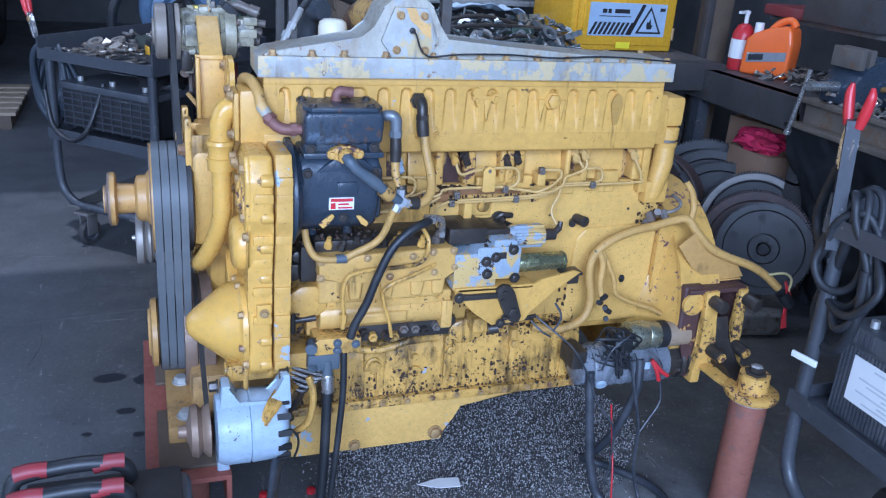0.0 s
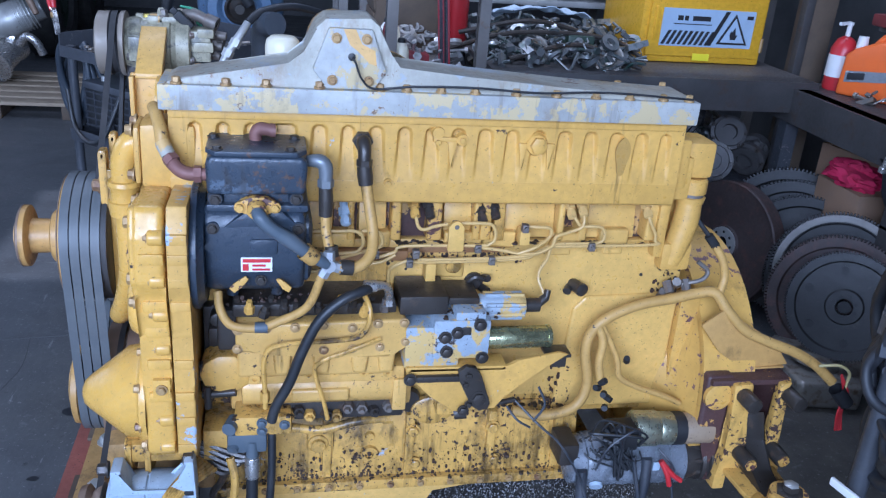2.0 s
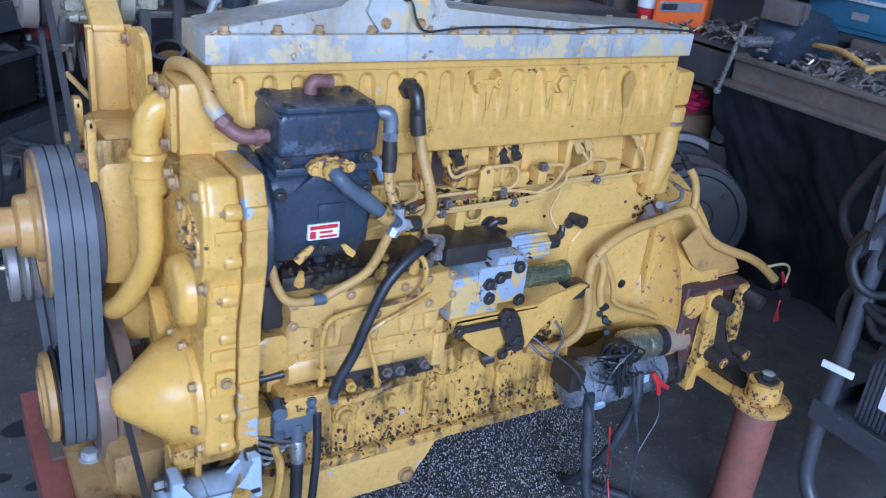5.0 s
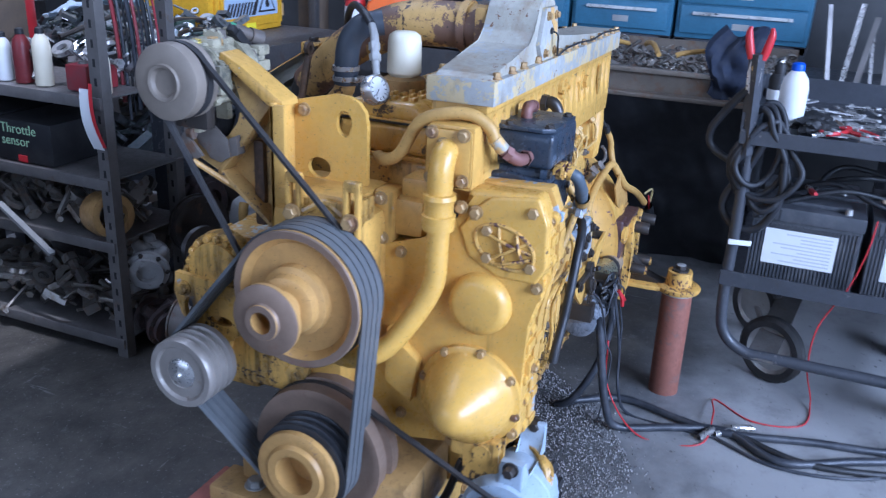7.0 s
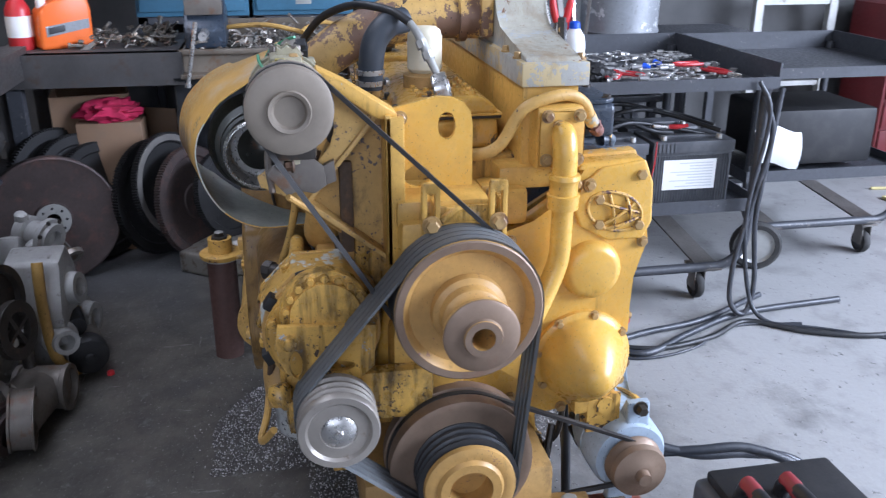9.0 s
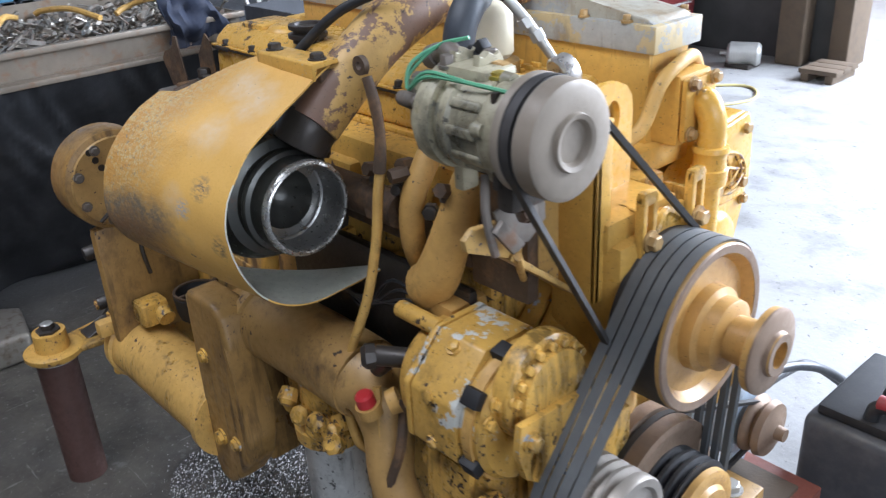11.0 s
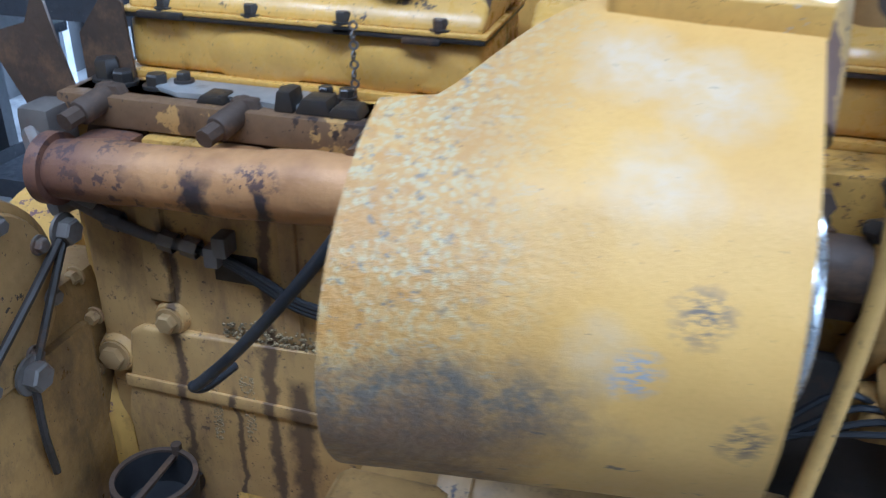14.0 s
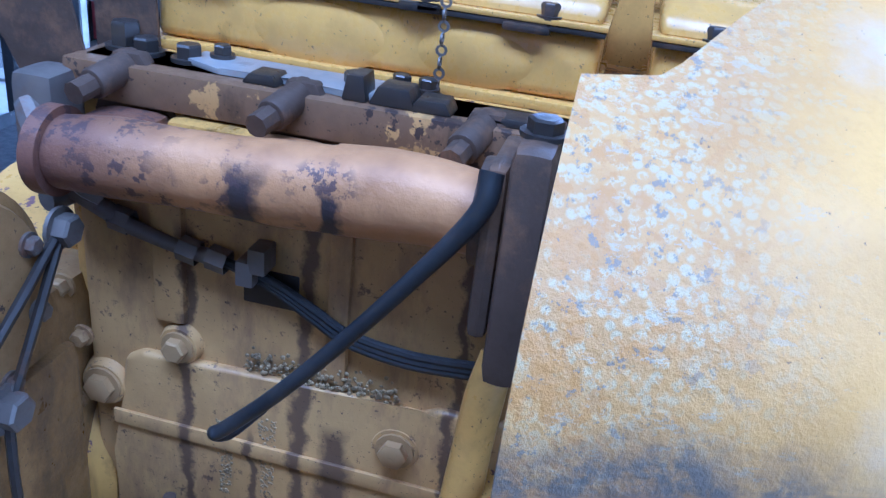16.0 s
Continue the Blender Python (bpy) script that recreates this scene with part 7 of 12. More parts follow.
plate_with_holes(bm, outline, [hole1, hole2], -0.008, 0.004)
ep("lifting_plate", bm, "yellow_clean", "flat yellow lifting plate with two holes")
bm = B()
box(bm, -0.078, 0.006, 0.122, 0.134, 0.87, 1.155, 0.003)
box(bm, -0.078, -0.068, 0.10, 0.134, 0.87, 1.152, 0.003)
prism(bm, [(0.110, 1.146), (0.112, 1.158), (0.202, 1.214), (0.248, 1.238), (0.254, 1.224), (0.145, 1.146)], "x", -0.066, -0.010, 0.003)
ep("compressor_arm", bm, "yellow", "folded yellow compressor support arm")
bm = B()
prism(bm, [(0.146, 1.142), (0.150, 1.160), (0.200, 1.192), (0.240, 1.218), (0.260, 1.190), (0.232, 1.180), (0.219, 1.145), (0.221, 1.120), (0.228, 1.098), (0.252, 1.068), (0.272, 1.056), (0.293, 1.050), (0.345, 1.057), (0.362, 1.045), (0.357, 1.027), (0.277, 0.990)], "x", -0.046, -0.036, 0.002)
prism(bm, [(0.134, 0.882), (0.134, 1.150), (0.150, 1.142), (0.273, 0.994)], "x", -0.008, 0.0)
prism(bm, [(0.144, 1.146), (0.151, 1.150), (0.282, 0.994), (0.275, 0.988)], "x", -0.050, -0.002, 0.002)
prism(bm, [(0.134, 0.874), (0.134, 0.884), (0.276, 0.998), (0.283, 0.990)], "x", -0.050, 0.0, 0.002)
ep("gusset", bm, painted("gusset_paint", (0.52, 0.32, 0.10), chip=0.55, chip_col=(0.12, 0.09, 0.08), grime=0.4), "chipped yellow boxed gusset with a half-round cut-out")
bm = B()
bolt(bm, (-0.010, 0.098, 1.135), -X, 0.010, 0.009)
bolt(bm, (-0.03, 0.285, 1.25), -X, 0.012, 0.02)
ep("bracket_bolt", bm, "bolt")
# refrigerant compressor
bm = B()
lathe(bm, (-0.128, AY, AZ), X, [(0, 0), (0, 0.046), (0.012, 0.060), (0.030, 0.066), (0.046, 0.068), (0.052, 0.066), (0.055, 0.0635), (0.100, 0.0625), (0.106, 0.063), (0.110, 0.069), (0.122, 0.069), (0.126, 0.063), (0.146, 0.060), (0.158, 0.050), (0.164, 0.030), (0.166, 0)], 44)
for k in range(11):
    a = 2 * math.pi * (k + 0.3) / 11
    box(bm, -0.072, -0.018, -0.007, 0.007, 0.056, 0.0675, 0.0045, m=Matrix.Translation((0, AY, AZ)) @ Euler((a, 0, 0)).to_matrix().to_4x4(), seg=3)
for k in range(5):
    a = 2 * math.pi * (k + 0.15) / 5
    lathe(bm, Vector((-0.088, AY + 0.064 * math.cos(a), AZ + 0.064 * math.sin(a))), X, [(0, 0), (0, 0.010), (0.016, 0.011), (0.020, 0.006), (0.020, 0)], 12)
box(bm, -0.06, 0.03, AY - 0.03, AY + 0.03, AZ + 0.05, AZ + 0.075, 0.010)
box(bm, -0.10, -0.06, AY - 0.075, AY - 0.05, AZ - 0.03, AZ + 0.03, 0.008)
for x in (-0.034, 0.010):
    prism(bm, [(AY - 0.030, AZ + 0.045), (AY - 0.030, AZ + 0.078), (AY - 0.022, AZ + 0.090), (AY - 0.014, AZ + 0.082), (AY - 0.004, AZ + 0.092), (AY + 0.006, AZ + 0.082), (AY + 0.014, AZ + 0.090), (AY + 0.020, AZ + 0.045)], "x", x, x + 0.012, 0.002)
box(bm, -0.10, -0.075, AY - 0.015, AY + 0.015, AZ - 0.115, AZ - 0.05, 0.006)
box(bm, 0.0, 0.02, AY - 0.012, AY + 0.02, AZ - 0.105, AZ - 0.05, 0.006)
lathe(bm, (0.010, AY, AZ), X, [(0, 0.050), (0, 0.072), (0.010, 0.074), (0.030, 0.072), (0.034, 0.066), (0.034, 0)], 36)
box(bm, 0.036, 0.092, AY - 0.052, AY + 0.034, AZ - 0.030, AZ + 0.046, 0.008)
box(bm, 0.050, 0.098, AY - 0.060, AY - 0.045, AZ - 0.004, AZ + 0.020, 0.004)
box(bm, 0.060, 0.100, AY - 0.058, AY - 0.030, AZ + 0.030, AZ + 0.052, 0.005)
ac = ep("refrigerant_compressor", bm, painted("grimy_alloy", (0.44, 0.40, 0.275), rough=0.40, patch=0.18, patch_col=(0.18, 0.175, 0.14), chip=0.25, chip_col=(0.09, 0.075, 0.05), grime=0.58, streak=0.5, grime_col=(0.05, 0.048, 0.036)), "grimy grey alloy refrigerant compressor")
bm = B()
lathe(bm, (-0.196, AY, AZ), X, [(0.022, 0), (0.022, 0.026), (0.014, 0.030), (0.012, 0.036), (0.018, 0.038), (0.018, 0.068), (0.022, 0.076), (0.050, 0.077), (0.056, 0.069), (0.067, 0.069), (0.073, 0.076), (0.076, 0.078), (0.085, 0.078), (0.087, 0.05), (0.087, 0)], 52)
clutch = ep("clutch_pulley", bm, "pulley_grey", "smooth grey clutch pulley", parent=ac)
bm = B()
lathe(bm, (-0.196, AY, AZ), X, [(0.0495, 0.0760), (0.0500, 0.0780), (0.0562, 0.0702), (0.0668, 0.0702), (0.0725, 0.0768), (0.0732, 0.0740)], 52)
ep("belt_groove", bm, "belt_dark", "dark belt groove", parent=clutch)
bm = B()
bolt(bm, (-0.062, AY + 0.01, AZ + 0.066), Z, 0.010, 0.006)
ep("filler_bolt", bm, metal("brass_plug", (0.60, 0.48, 0.12), 0.4), "brass filler plug", parent=ac)
bm = B()
for p, d in (((-0.10, AY, AZ - 0.115), (-0.2, 1, 0)), ((-0.09, AY - 0.06, AZ - 0.02), (-1, 0, 0)), ((-0.02, AY - 0.02, AZ + 0.075), (0, 0, 1)), ((0.02, AY + 0.02, AZ + 0.07), (0, 0, 1))):
    bolt(bm, p, d, 0.010, 0.014)
for kk in range(6):
    a = 2 * math.pi * (kk + 0.4) / 6
    p = Vector((0, AY + 0.060 * math.cos(a), AZ + 0.060 * math.sin(a)))
    bolt(bm, p + Vector((0.044, 0, 0)), X, 0.008, 0.008)
ep("compressor_stud", bm, "cast", parent=ac)
bm = B()
tube(bm, [(0.02, AY, AZ + 0.075), (0.05, AY - 0.01, AZ + 0.08), (0.08, AY - 0.02, AZ + 0.07)], [0.013, 0.015, 0.013], 12)
tube(bm, [(0.04, AY + 0.03, AZ + 0.02), (0.085, AY + 0.03, AZ + 0.015), (0.12, AY + 0.02, AZ + 0.01)], [0.010, 0.013, 0.011], 12)
ring(bm, (0.08, AY - 0.02, AZ + 0.07), (0.9, -0.3, -0.3), 0.010, 0.017, 0.03, 18)
ep("hose_port", bm, "cast", "open hose union", parent=ac)
bm = B()
for z, L in ((0.034, 0.128), (0.008, 0.118), (-0.016, 0.112)):
    cyl(bm, (0.088, AY - 0.01, AZ + z), (L, AY - 0.015, AZ + z - 0.004), 0.0105, n=14, bevel=0.003)
    lathe(bm, (0.098, AY - 0.011, AZ + z), X, [(-0.006, 0.014), (0.006, 0.014), (0.006, 0)], 6)
ep("capped_union", bm, "cast", "capped dark hose union", parent=ac)
bm = B()
for k in range(2):
    tube(bm, [(-0.12, AY + 0.03, AZ + 0.055), (-0.05, AY + 0.045, AZ + 0.062), (0.03, AY + 0.05, AZ + 0.060 + 0.006 * k), (0.075, AY + 0.045, AZ + 0.035), (0.085, AY + 0.03, AZ + 0.055 + 0.01 * k), (0.06, AY + 0.0, AZ + 0.088), (0.02, AY - 0.02, AZ + 0.10)], 0.0028, 6)
ep("clutch_wire", bm, "green", "green clutch wire", parent=ac)
bm = B()
bar_m = look((0.046, AY - 0.03, AZ + 0.050), (0.006, AY - 0.03, AZ + 0.088))
box(bm, -0.013, 0.013, -0.011, 0.011, -0.050, 0.0, 0.004, m=bar_m)
box(bm, -0.009, 0.009, -0.008, 0.008, -0.064, -0.048, 0.003, m=bar_m)
ep("wire_plug", bm, "black", "black wire plug", parent=ac)
bm = B()
lathe(bm, (-0.112, AY, AZ), X, [(-0.012, 0), (-0.012, 0.056), (0.010, 0.060), (0.012, 0.05), (0.012, 0)], 36)
box(bm, -0.112, -0.080, AY - 0.046, AY + 0.040, AZ - 0.105, AZ - 0.03, 0.012)
box(bm, -0.094, -0.086, AY + 0.012, AY + 0.050, AZ - 0.07, AZ + 0.058, 0.003)
ep("compressor_nose", bm, "dark", "black oily front bracket of the compressor", parent=ac)
bm = B()
tube(bm, [(-0.055, AY + 0.03, AZ - 0.06), (-0.065, AY + 0.04, AZ - 0.11), (-0.075, AY + 0.035, AZ - 0.165)], 0.006, 8)
prism(bm, [(0.29, 1.03), (0.33, 1.075), (0.345, 1.062), (0.31, 1.02)], "x", -0.085, -0.077, 0.001)
ep("support_link", bm, "cast", "bare metal support link")
bm = B()
prism(bm, [(0.325, 1.078), (0.315, 1.048), (0.296, 1.038), (0.288, 1.022), (0.262, 1.016), (0.240, 1.030), (0.244, 1.066), (0.275, 1.092)], "x", -0.064, -0.060, 0.001)
prism(bm, [(0.240, 1.030), (0.244, 1.066), (0.225, 1.075), (0.222, 1.036)], "x", -0.060, -0.035, 0.001)
ep("support_plate", bm, "cast", "torn bare metal support plate")
bm = B()
tube(bm, [(-0.09, 0.31, 1.02), (-0.03, 0.24, 0.95), (0.0, 0.20, 0.91)], 0.006, 8)
ep("strut", bm, "yellow_dull")

for ob in [ac] + list(ac.children_recursive):
    ob.data.transform(Matrix.Translation((-0.122, AY - 0.002, AZ - 0.003)) @ Matrix.Scale(0.945, 4) @ Matrix.Translation((0.128, -AY, -AZ)))

# alternator
bm = B()
lathe(bm, (-0.09, -0.385, 0.385), X, [(0, 0.04), (0.004, 0.078), (0.02, 0.086), (0.075, 0.087), (0.078, 0.083), (0.082, 0.087), (0.14, 0.085), (0.155, 0.078), (0.165, 0.06), (0.168, 0)], 36)
prism(bm, [(-0.078, 0.46), (-0.075, 0.515), (-0.055, 0.515), (-0.04, 0.465), (0.03, 0.462), (0.055, 0.49), (0.06, 0.53), (0.078, 0.53), (0.082, 0.44), (-0.078, 0.44)], "y", -0.425, -0.375, 0.006)
prism(bm, [(-0.075, 0.33), (-0.06, 0.31), (-0.055, 0.25), (-0.085, 0.25), (-0.088, 0.33)], "y", -0.40, -0.34, 0.006)
alt = ep("alternator", bm, "primer_blue", "light blue-grey painted alternator")
bm = B()
lathe(bm, (-0.158, -0.385, 0.385), X, [(-0.012, 0), (-0.012, 0.014), (0.006, 0.016), (0.006, 0.022), (0.010, 0.030), (0.016, 0.058), (0.030, 0.062), (0.040, 0.050), (0.050, 0.062), (0.058, 0.064), (0.06, 0)], 36)
ep("alternator_pulley", bm, "pulley", "grey alternator pulley", parent=alt)
bm = B()
for k in range(14):
    a = 2 * math.pi * k / 14
    box(bm, 0.045, 0.076, -0.007, 0.007, 0.078, 0.0875, m=Matrix.Translation((0, -0.385, 0.385)) @ Euler((a, 0, 0)).to_matrix().to_4x4())
tube(bm, [(0.078, -0.385, 0.36), (0.10, -0.39, 0.345), (0.105, -0.385, 0.31), (0.095, -0.38, 0.27)], 0.003, 6)
ep("cooling_slot", bm, "black", parent=alt)
bm = B()
for p in ((-0.082, -0.40, 0.505), (0.075, -0.40, 0.52), (-0.07, -0.37, 0.265)):
    bolt(bm, p, -X, 0.012, 0.018)
ep("pivot_bolt", bm, "dark", parent=alt)
bm = B()
box(bm, -0.055, 0.055, -0.36, -0.26, 0.485, 0.53, 0.012)
cyl(bm, (-0.06, -0.33, 0.505), (0.06, -0.33, 0.505), 0.02)
for x in (-0.05, -0.015):
    box(bm, x - 0.006, x + 0.006, -0.365, -0.29, 0.44, 0.53, 0.003)
ep("alternator_bracket", bm, "yellow_mid")
bm = B()
for k in range(6):
    tube(bm, [(0.08 + 0.006 * k, -0.33, 0.47 - 0.006 * k), (0.05 + 0.004 * k, -0.40, 0.478 - 0.004 * k), (0.02 + 0.005 * k, -0.442, 0.455), (0.005 + 0.004 * k, -0.458, 0.40 + 0.008 * k)], 0.0055, 6)
tube(bm, [(0.085, -0.36, 0.33), (0.11, -0.345, 0.325), (0.14, -0.335, 0.345), (0.15, -0.33, 0.41), (0.14, -0.32, 0.46)], 0.009, 8)
ep("taped_wire", bm, "yellow_greasy", "taped grubby wire")
bm = B()
for k in range(5):
    tube(bm, [(0.08, -0.30, 0.44 + 0.012 * k), (0.13 + 0.01 * k, -0.32, 0.42 + 0.01 * k), (0.15 + 0.01 * k, -0.31, 0.47)], 0.006, 6)
tube(bm, [(0.11, -0.25, 0.30), (0.10, -0.28, 0.34), (0.125, -0.30, 0.40), (0.12, -0.29, 0.47)], 0.008, 8)
tube(bm, [(0.05, -0.12, 0.12), (0.02, -0.15, 0.20), (0.02, -0.22, 0.30), (0.05, -0.25, 0.40)], 0.009, 8)
ep("dark_pipe", bm, "dark", "dark oily pipe")

# right-hand side: hydraulic pump
PY, PZ = 0.262, 0.735
bm = B()
lathe(bm, (-0.07, PY, PZ), X, [(0, 0), (0, 0.10), (0.01, 0.108), (0.055, 0.108), (0.06, 0.102), (0.065, 0.110), (0.125, 0.112), (0.13, 0.10), (0.19, 0.096), (0.205, 0.085), (0.21, 0.05), (0.21, 0)], 40)
prism(bm, [(PY + 0.124 * math.cos(a + 0.39), PZ + 0.124 * math.sin(a + 0.39)) for a in np.linspace(0, 2 * math.pi, 8, endpoint=False)], "x", -0.025, 0.072, 0.006)
prism(bm, [(PY + 0.125 * math.cos(a + 0.39), PZ + 0.125 * math.sin(a + 0.39)) for a in np.linspace(0, 2 * math.pi, 8, endpoint=False)], "x", 0.074, 0.086, 0.004)
cyl(bm, (0.08, PY + 0.04, PZ + 0.105), (0.18, PY + 0.035, PZ + 0.10), 0.015, n=12)
hp = ep("hydraulic_pump", bm, painted("pump_yellow", dim(YEL, 0.88), rough=0.36, chip=0.36, grime=0.48, streak=0.45, patch=0.24, patch_col=(0.50, 0.50, 0.45)), "yellow hydraulic pump with worn pale patches")
bm = B()
lathe(bm, (-0.060, 0.255, 0.79), -X, [(0, 0.060), (0, 0.084), (0.010, 0.086), (0.030, 0.084), (0.036, 0.078), (0.036, 0.068), (0.050, 0.066), (0.054, 0.040), (0.054, 0)], 36)
ep("pump_front", bm, "yellow_greasy", "oily round yellow pump front with a bolted rim", parent=hp)
bm = B()
plate_with_holes(bm, [(0.165, 0.775), (0.345, 0.785), (0.352, 0.74), (0.335, 0.69), (0.29, 0.655), (0.215, 0.65), (0.17, 0.69)],
                 [[(0.315 + 0.012 * math.cos(a), 0.705 + 0.028 * math.sin(a)) for a in np.linspace(0, 2 * math.pi, 14, endpoint=False)],
                  [(0.235 + 0.03 * math.cos(a), 0.695 + 0.011 * math.sin(a)) for a in np.linspace(0, 2 * math.pi, 14, endpoint=False)]], -0.125, -0.113)
ep("slotted_bracket", bm, "yellow_mid", "slotted yellow pump bracket", parent=hp)
bm = B()
for k in range(8):
    a = math.radians(10 + 20 * k)
    bolt(bm, (-0.096, 0.255 + 0.073 * math.cos(a), 0.79 + 0.073 * math.sin(a)), -X, 0.0075, 0.009)
bolt(bm, (-0.126, 0.325, 0.752), -X, 0.013, 0.012)
ep("front_bolt", bm, "yellow_greasy", parent=hp)
bm = B()
for x, a in ((0.03, 60), (0.03, 20), (0.03, -20)):
    a = math.radians(a)
    bolt(bm, (x, PY + 0.118 * math.cos(a), PZ + 0.118 * math.sin(a)), (0, math.cos(a), math.sin(a)), 0.010, 0.008)
for k in range(9):
    a = math.radians(20 + 18 * k)
    bolt(bm, (-0.072, PY + 0.098 * math.cos(a), PZ + 0.098 * math.sin(a)), -X, 0.009, 0.01)
ep("pump_bolt", bm, "yellow_greasy", parent=hp)
bm = B()
ring(bm, (-0.052, PY, PZ), X, 0.107, 0.1135, 0.016, 40)
ep("clamp_band", bm, "yellow_dull", parent=hp)
bm = B()
for a in (35, 75, -25):
    box(bm, -0.060, -0.028, -0.014, 0.014, 0.106, 0.124, 0.004, m=Matrix.Translation((0, PY, PZ)) @ Euler((math.radians(a - 90), 0, 0)).to_matrix().to_4x4())
ep("clamp_pad", bm, "black", parent=hp)
bm = B()
cyl(bm, (0.14, PY + 0.05, PZ + 0.03), (0.185, PY + 0.09, PZ + 0.035), 0.017, n=12)
lathe(bm, (0.185, PY + 0.09, PZ + 0.035), (0.5, 0.7, 0), [(0, 0.020), (0.016, 0.022), (0.024, 0.014), (0.024, 0)], 8)
cyl(bm, (0.18, PY + 0.07, PZ + 0.02), (0.21, PY + 0.07, PZ - 0.01), 0.016, n=10)
ep("pump_union", bm, "dark", "greasy dark union", parent=hp)
bm = B()
lathe(bm, (0.14, PY + 0.085, PZ - 0.03), (0.5, 0.75, -0.3), [(0, 0.022), (0.018, 0.020), (0.018, 0.010), (0.005, 0.010), (0.005, 0)], 18)
ep("pump_port", bm, "yellow_dull", parent=hp)
bm = B()
box(bm, -0.05, 0.10, 0.20, 0.34, 0.50, 0.645, 0.02)
for k in range(9):
    p = Vector((rng.uniform(-0.08, 0.14), rng.uniform(0.25, 0.35), rng.uniform(0.46, 0.63)))
    lathe(bm, p, (rng.uniform(-1, 1), rng.uniform(0, 1), rng.uniform(-1, 1)), [(-0.02, 0.020), (0.0, 0.026), (0.02, 0.018), (0.02, 0)], 10)
box(bm, -0.02, 0.05, 0.28, 0.35, 0.575, 0.65, 0.01)
ep("pump_drive", bm, "yellow_greasy", "grease-caked yellow castings under the pump")
bm = B()
tube(bm, [(0.20, 0.345, 0.70), (0.17, 0.37, 0.55), (0.14, 0.385, 0.45), (0.10, 0.40, 0.415), (0.04, 0.395, 0.44), (0.0, 0.37, 0.49)], 0.008, 9)
tube(bm, [(0.239, 0.27, 1.05), (0.238, 0.28, 1.008), (0.241, 0.29, 0.928), (0.255, 0.31, 0.824), (0.274, 0.34, 0.729), (0.286, 0.352, 0.641), (0.27, 0.35, 0.558), (0.255, 0.335, 0.53)], 0.0085, 10)
ep("oil_line", bm, "hose_y", "slender yellow-brown oil line")
bm = B()
tube(bm, [(0.239, 0.272, 1.045), (0.238, 0.268, 1.076), (0.243, 0.262, 1.11), (0.252, 0.26, 1.15), (0.266, 0.26, 1.19)], [0.0105, 0.0095, 0.0085, 0.0095, 0.008], 10)
ring(bm, (0.274, 0.258, 1.207), Y, 0.007, 0.015, 0.010, 16)
tube(bm, [(0.135, 0.34, 0.70), (0.13, 0.36, 0.62), (0.15, 0.37, 0.55), (0.16, 0.375, 0.50)], 0.009, 8)
ep("line_union", bm, "rustflange", "rusty oil line union")
bm = B()
tube(bm, [(0.091, 0.194, 1.072), (0.098, 0.206, 1.041), (0.112, 0.226, 0.988), (0.129, 0.237, 0.935), (0.150, 0.241, 0.886), (0.176, 0.240, 0.856), (0.198, 0.235, 0.846)], [0.032, 0.034, 0.033, 0.034, 0.038, 0.041, 0.026], 22)
box(bm, 0.10, 0.22, 0.17, 0.26, 0.795, 0.845, 0.014)
ep("coolant_elbow", bm, "yellow_dull", "scorched yellow cast coolant elbow")
bm = B()
lathe(bm, (0.088, 0.189, 1.082), (0.18, 0.33, -0.9), [(-0.014, 0.026), (-0.014, 0.036), (0.016, 0.037), (0.016, 0.026)], 26)
ep("elbow_collar", bm, "rubber", "black rubber collar on the elbow")
bm = B()
for k in range(7):
    box(bm, 0.100 + 0.0015 * k, 0.104 + 0.0015 * k, 0.246, 0.2485, 0.985 - 0.008 * k, 0.989 - 0.008 * k, 0.0005)
ep("cast_mark", bm, "yellow_brown", "raised cast marks on the elbow")
bm = B()
box(bm, -0.02, 0.10, 0.19, 0.215, 0.88, 1.06, 0.006)
box(bm, 0.10, 0.62, 0.16, 0.215, 0.90, 0.925, 0.006)
box(bm, 0.30, 0.46, 0.205, 0.24, 0.955, 0.98, 0.005)
for k in range(14):
    p = Vector((rng.uniform(0.10, 0.45), rng.uniform(0.205, 0.25), rng.uniform(0.95, 1.05)))
    lathe(bm, p, (rng.uniform(-0.3, 0.3), 1, rng.uniform(-0.3, 0.5)), [(-0.012, 0.013), (0.018, 0.012), (0.018, 0)], 6)
ep("head_stud", bm, "rustflange", "oily stud along the head")
# dark plate added where there is only a shaded void
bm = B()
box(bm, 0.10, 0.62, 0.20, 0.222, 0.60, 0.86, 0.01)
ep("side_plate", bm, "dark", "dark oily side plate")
for p, d, L, r in (((0.245, 0.225, 1.005), (-0.5, 0.8, 0.2), 0.05, 0.012), ((0.175, 0.222, 0.985), (-0.6, 0.8, 0.1), 0.045, 0.014), ((0.30, 0.222, 1.012), (-0.4, 0.9, 0.1), 0.045, 0.011)):
    bm = B()
    a = Vector(p)
    d = Vector(d).normalized()
    L, r = L * 0.7, r * 0.75
    cyl(bm, a, a + d * L, r, n=12, bevel=0.002)
    lathe(bm, a + d * L * 0.45, d, [(-0.007, r * 1.35), (0.007, r * 1.35), (0.007, 0)], 6)
    ep("head_union", bm, "dark", "black oily union")
bm = B()
for k in range(4):
    tube(bm, [(0.10 + 0.02 * k, 0.235, 0.80), (0.18 + 0.02 * k, 0.262, 0.815 + 0.012 * k), (0.28 + 0.015 * k, 0.268, 0.80 - 0.01 * k), (0.40, 0.26, 0.775 + 0.01 * k)], 0.0035, 6)
ep("oily_wire", bm, "rubber", "oily black wire")

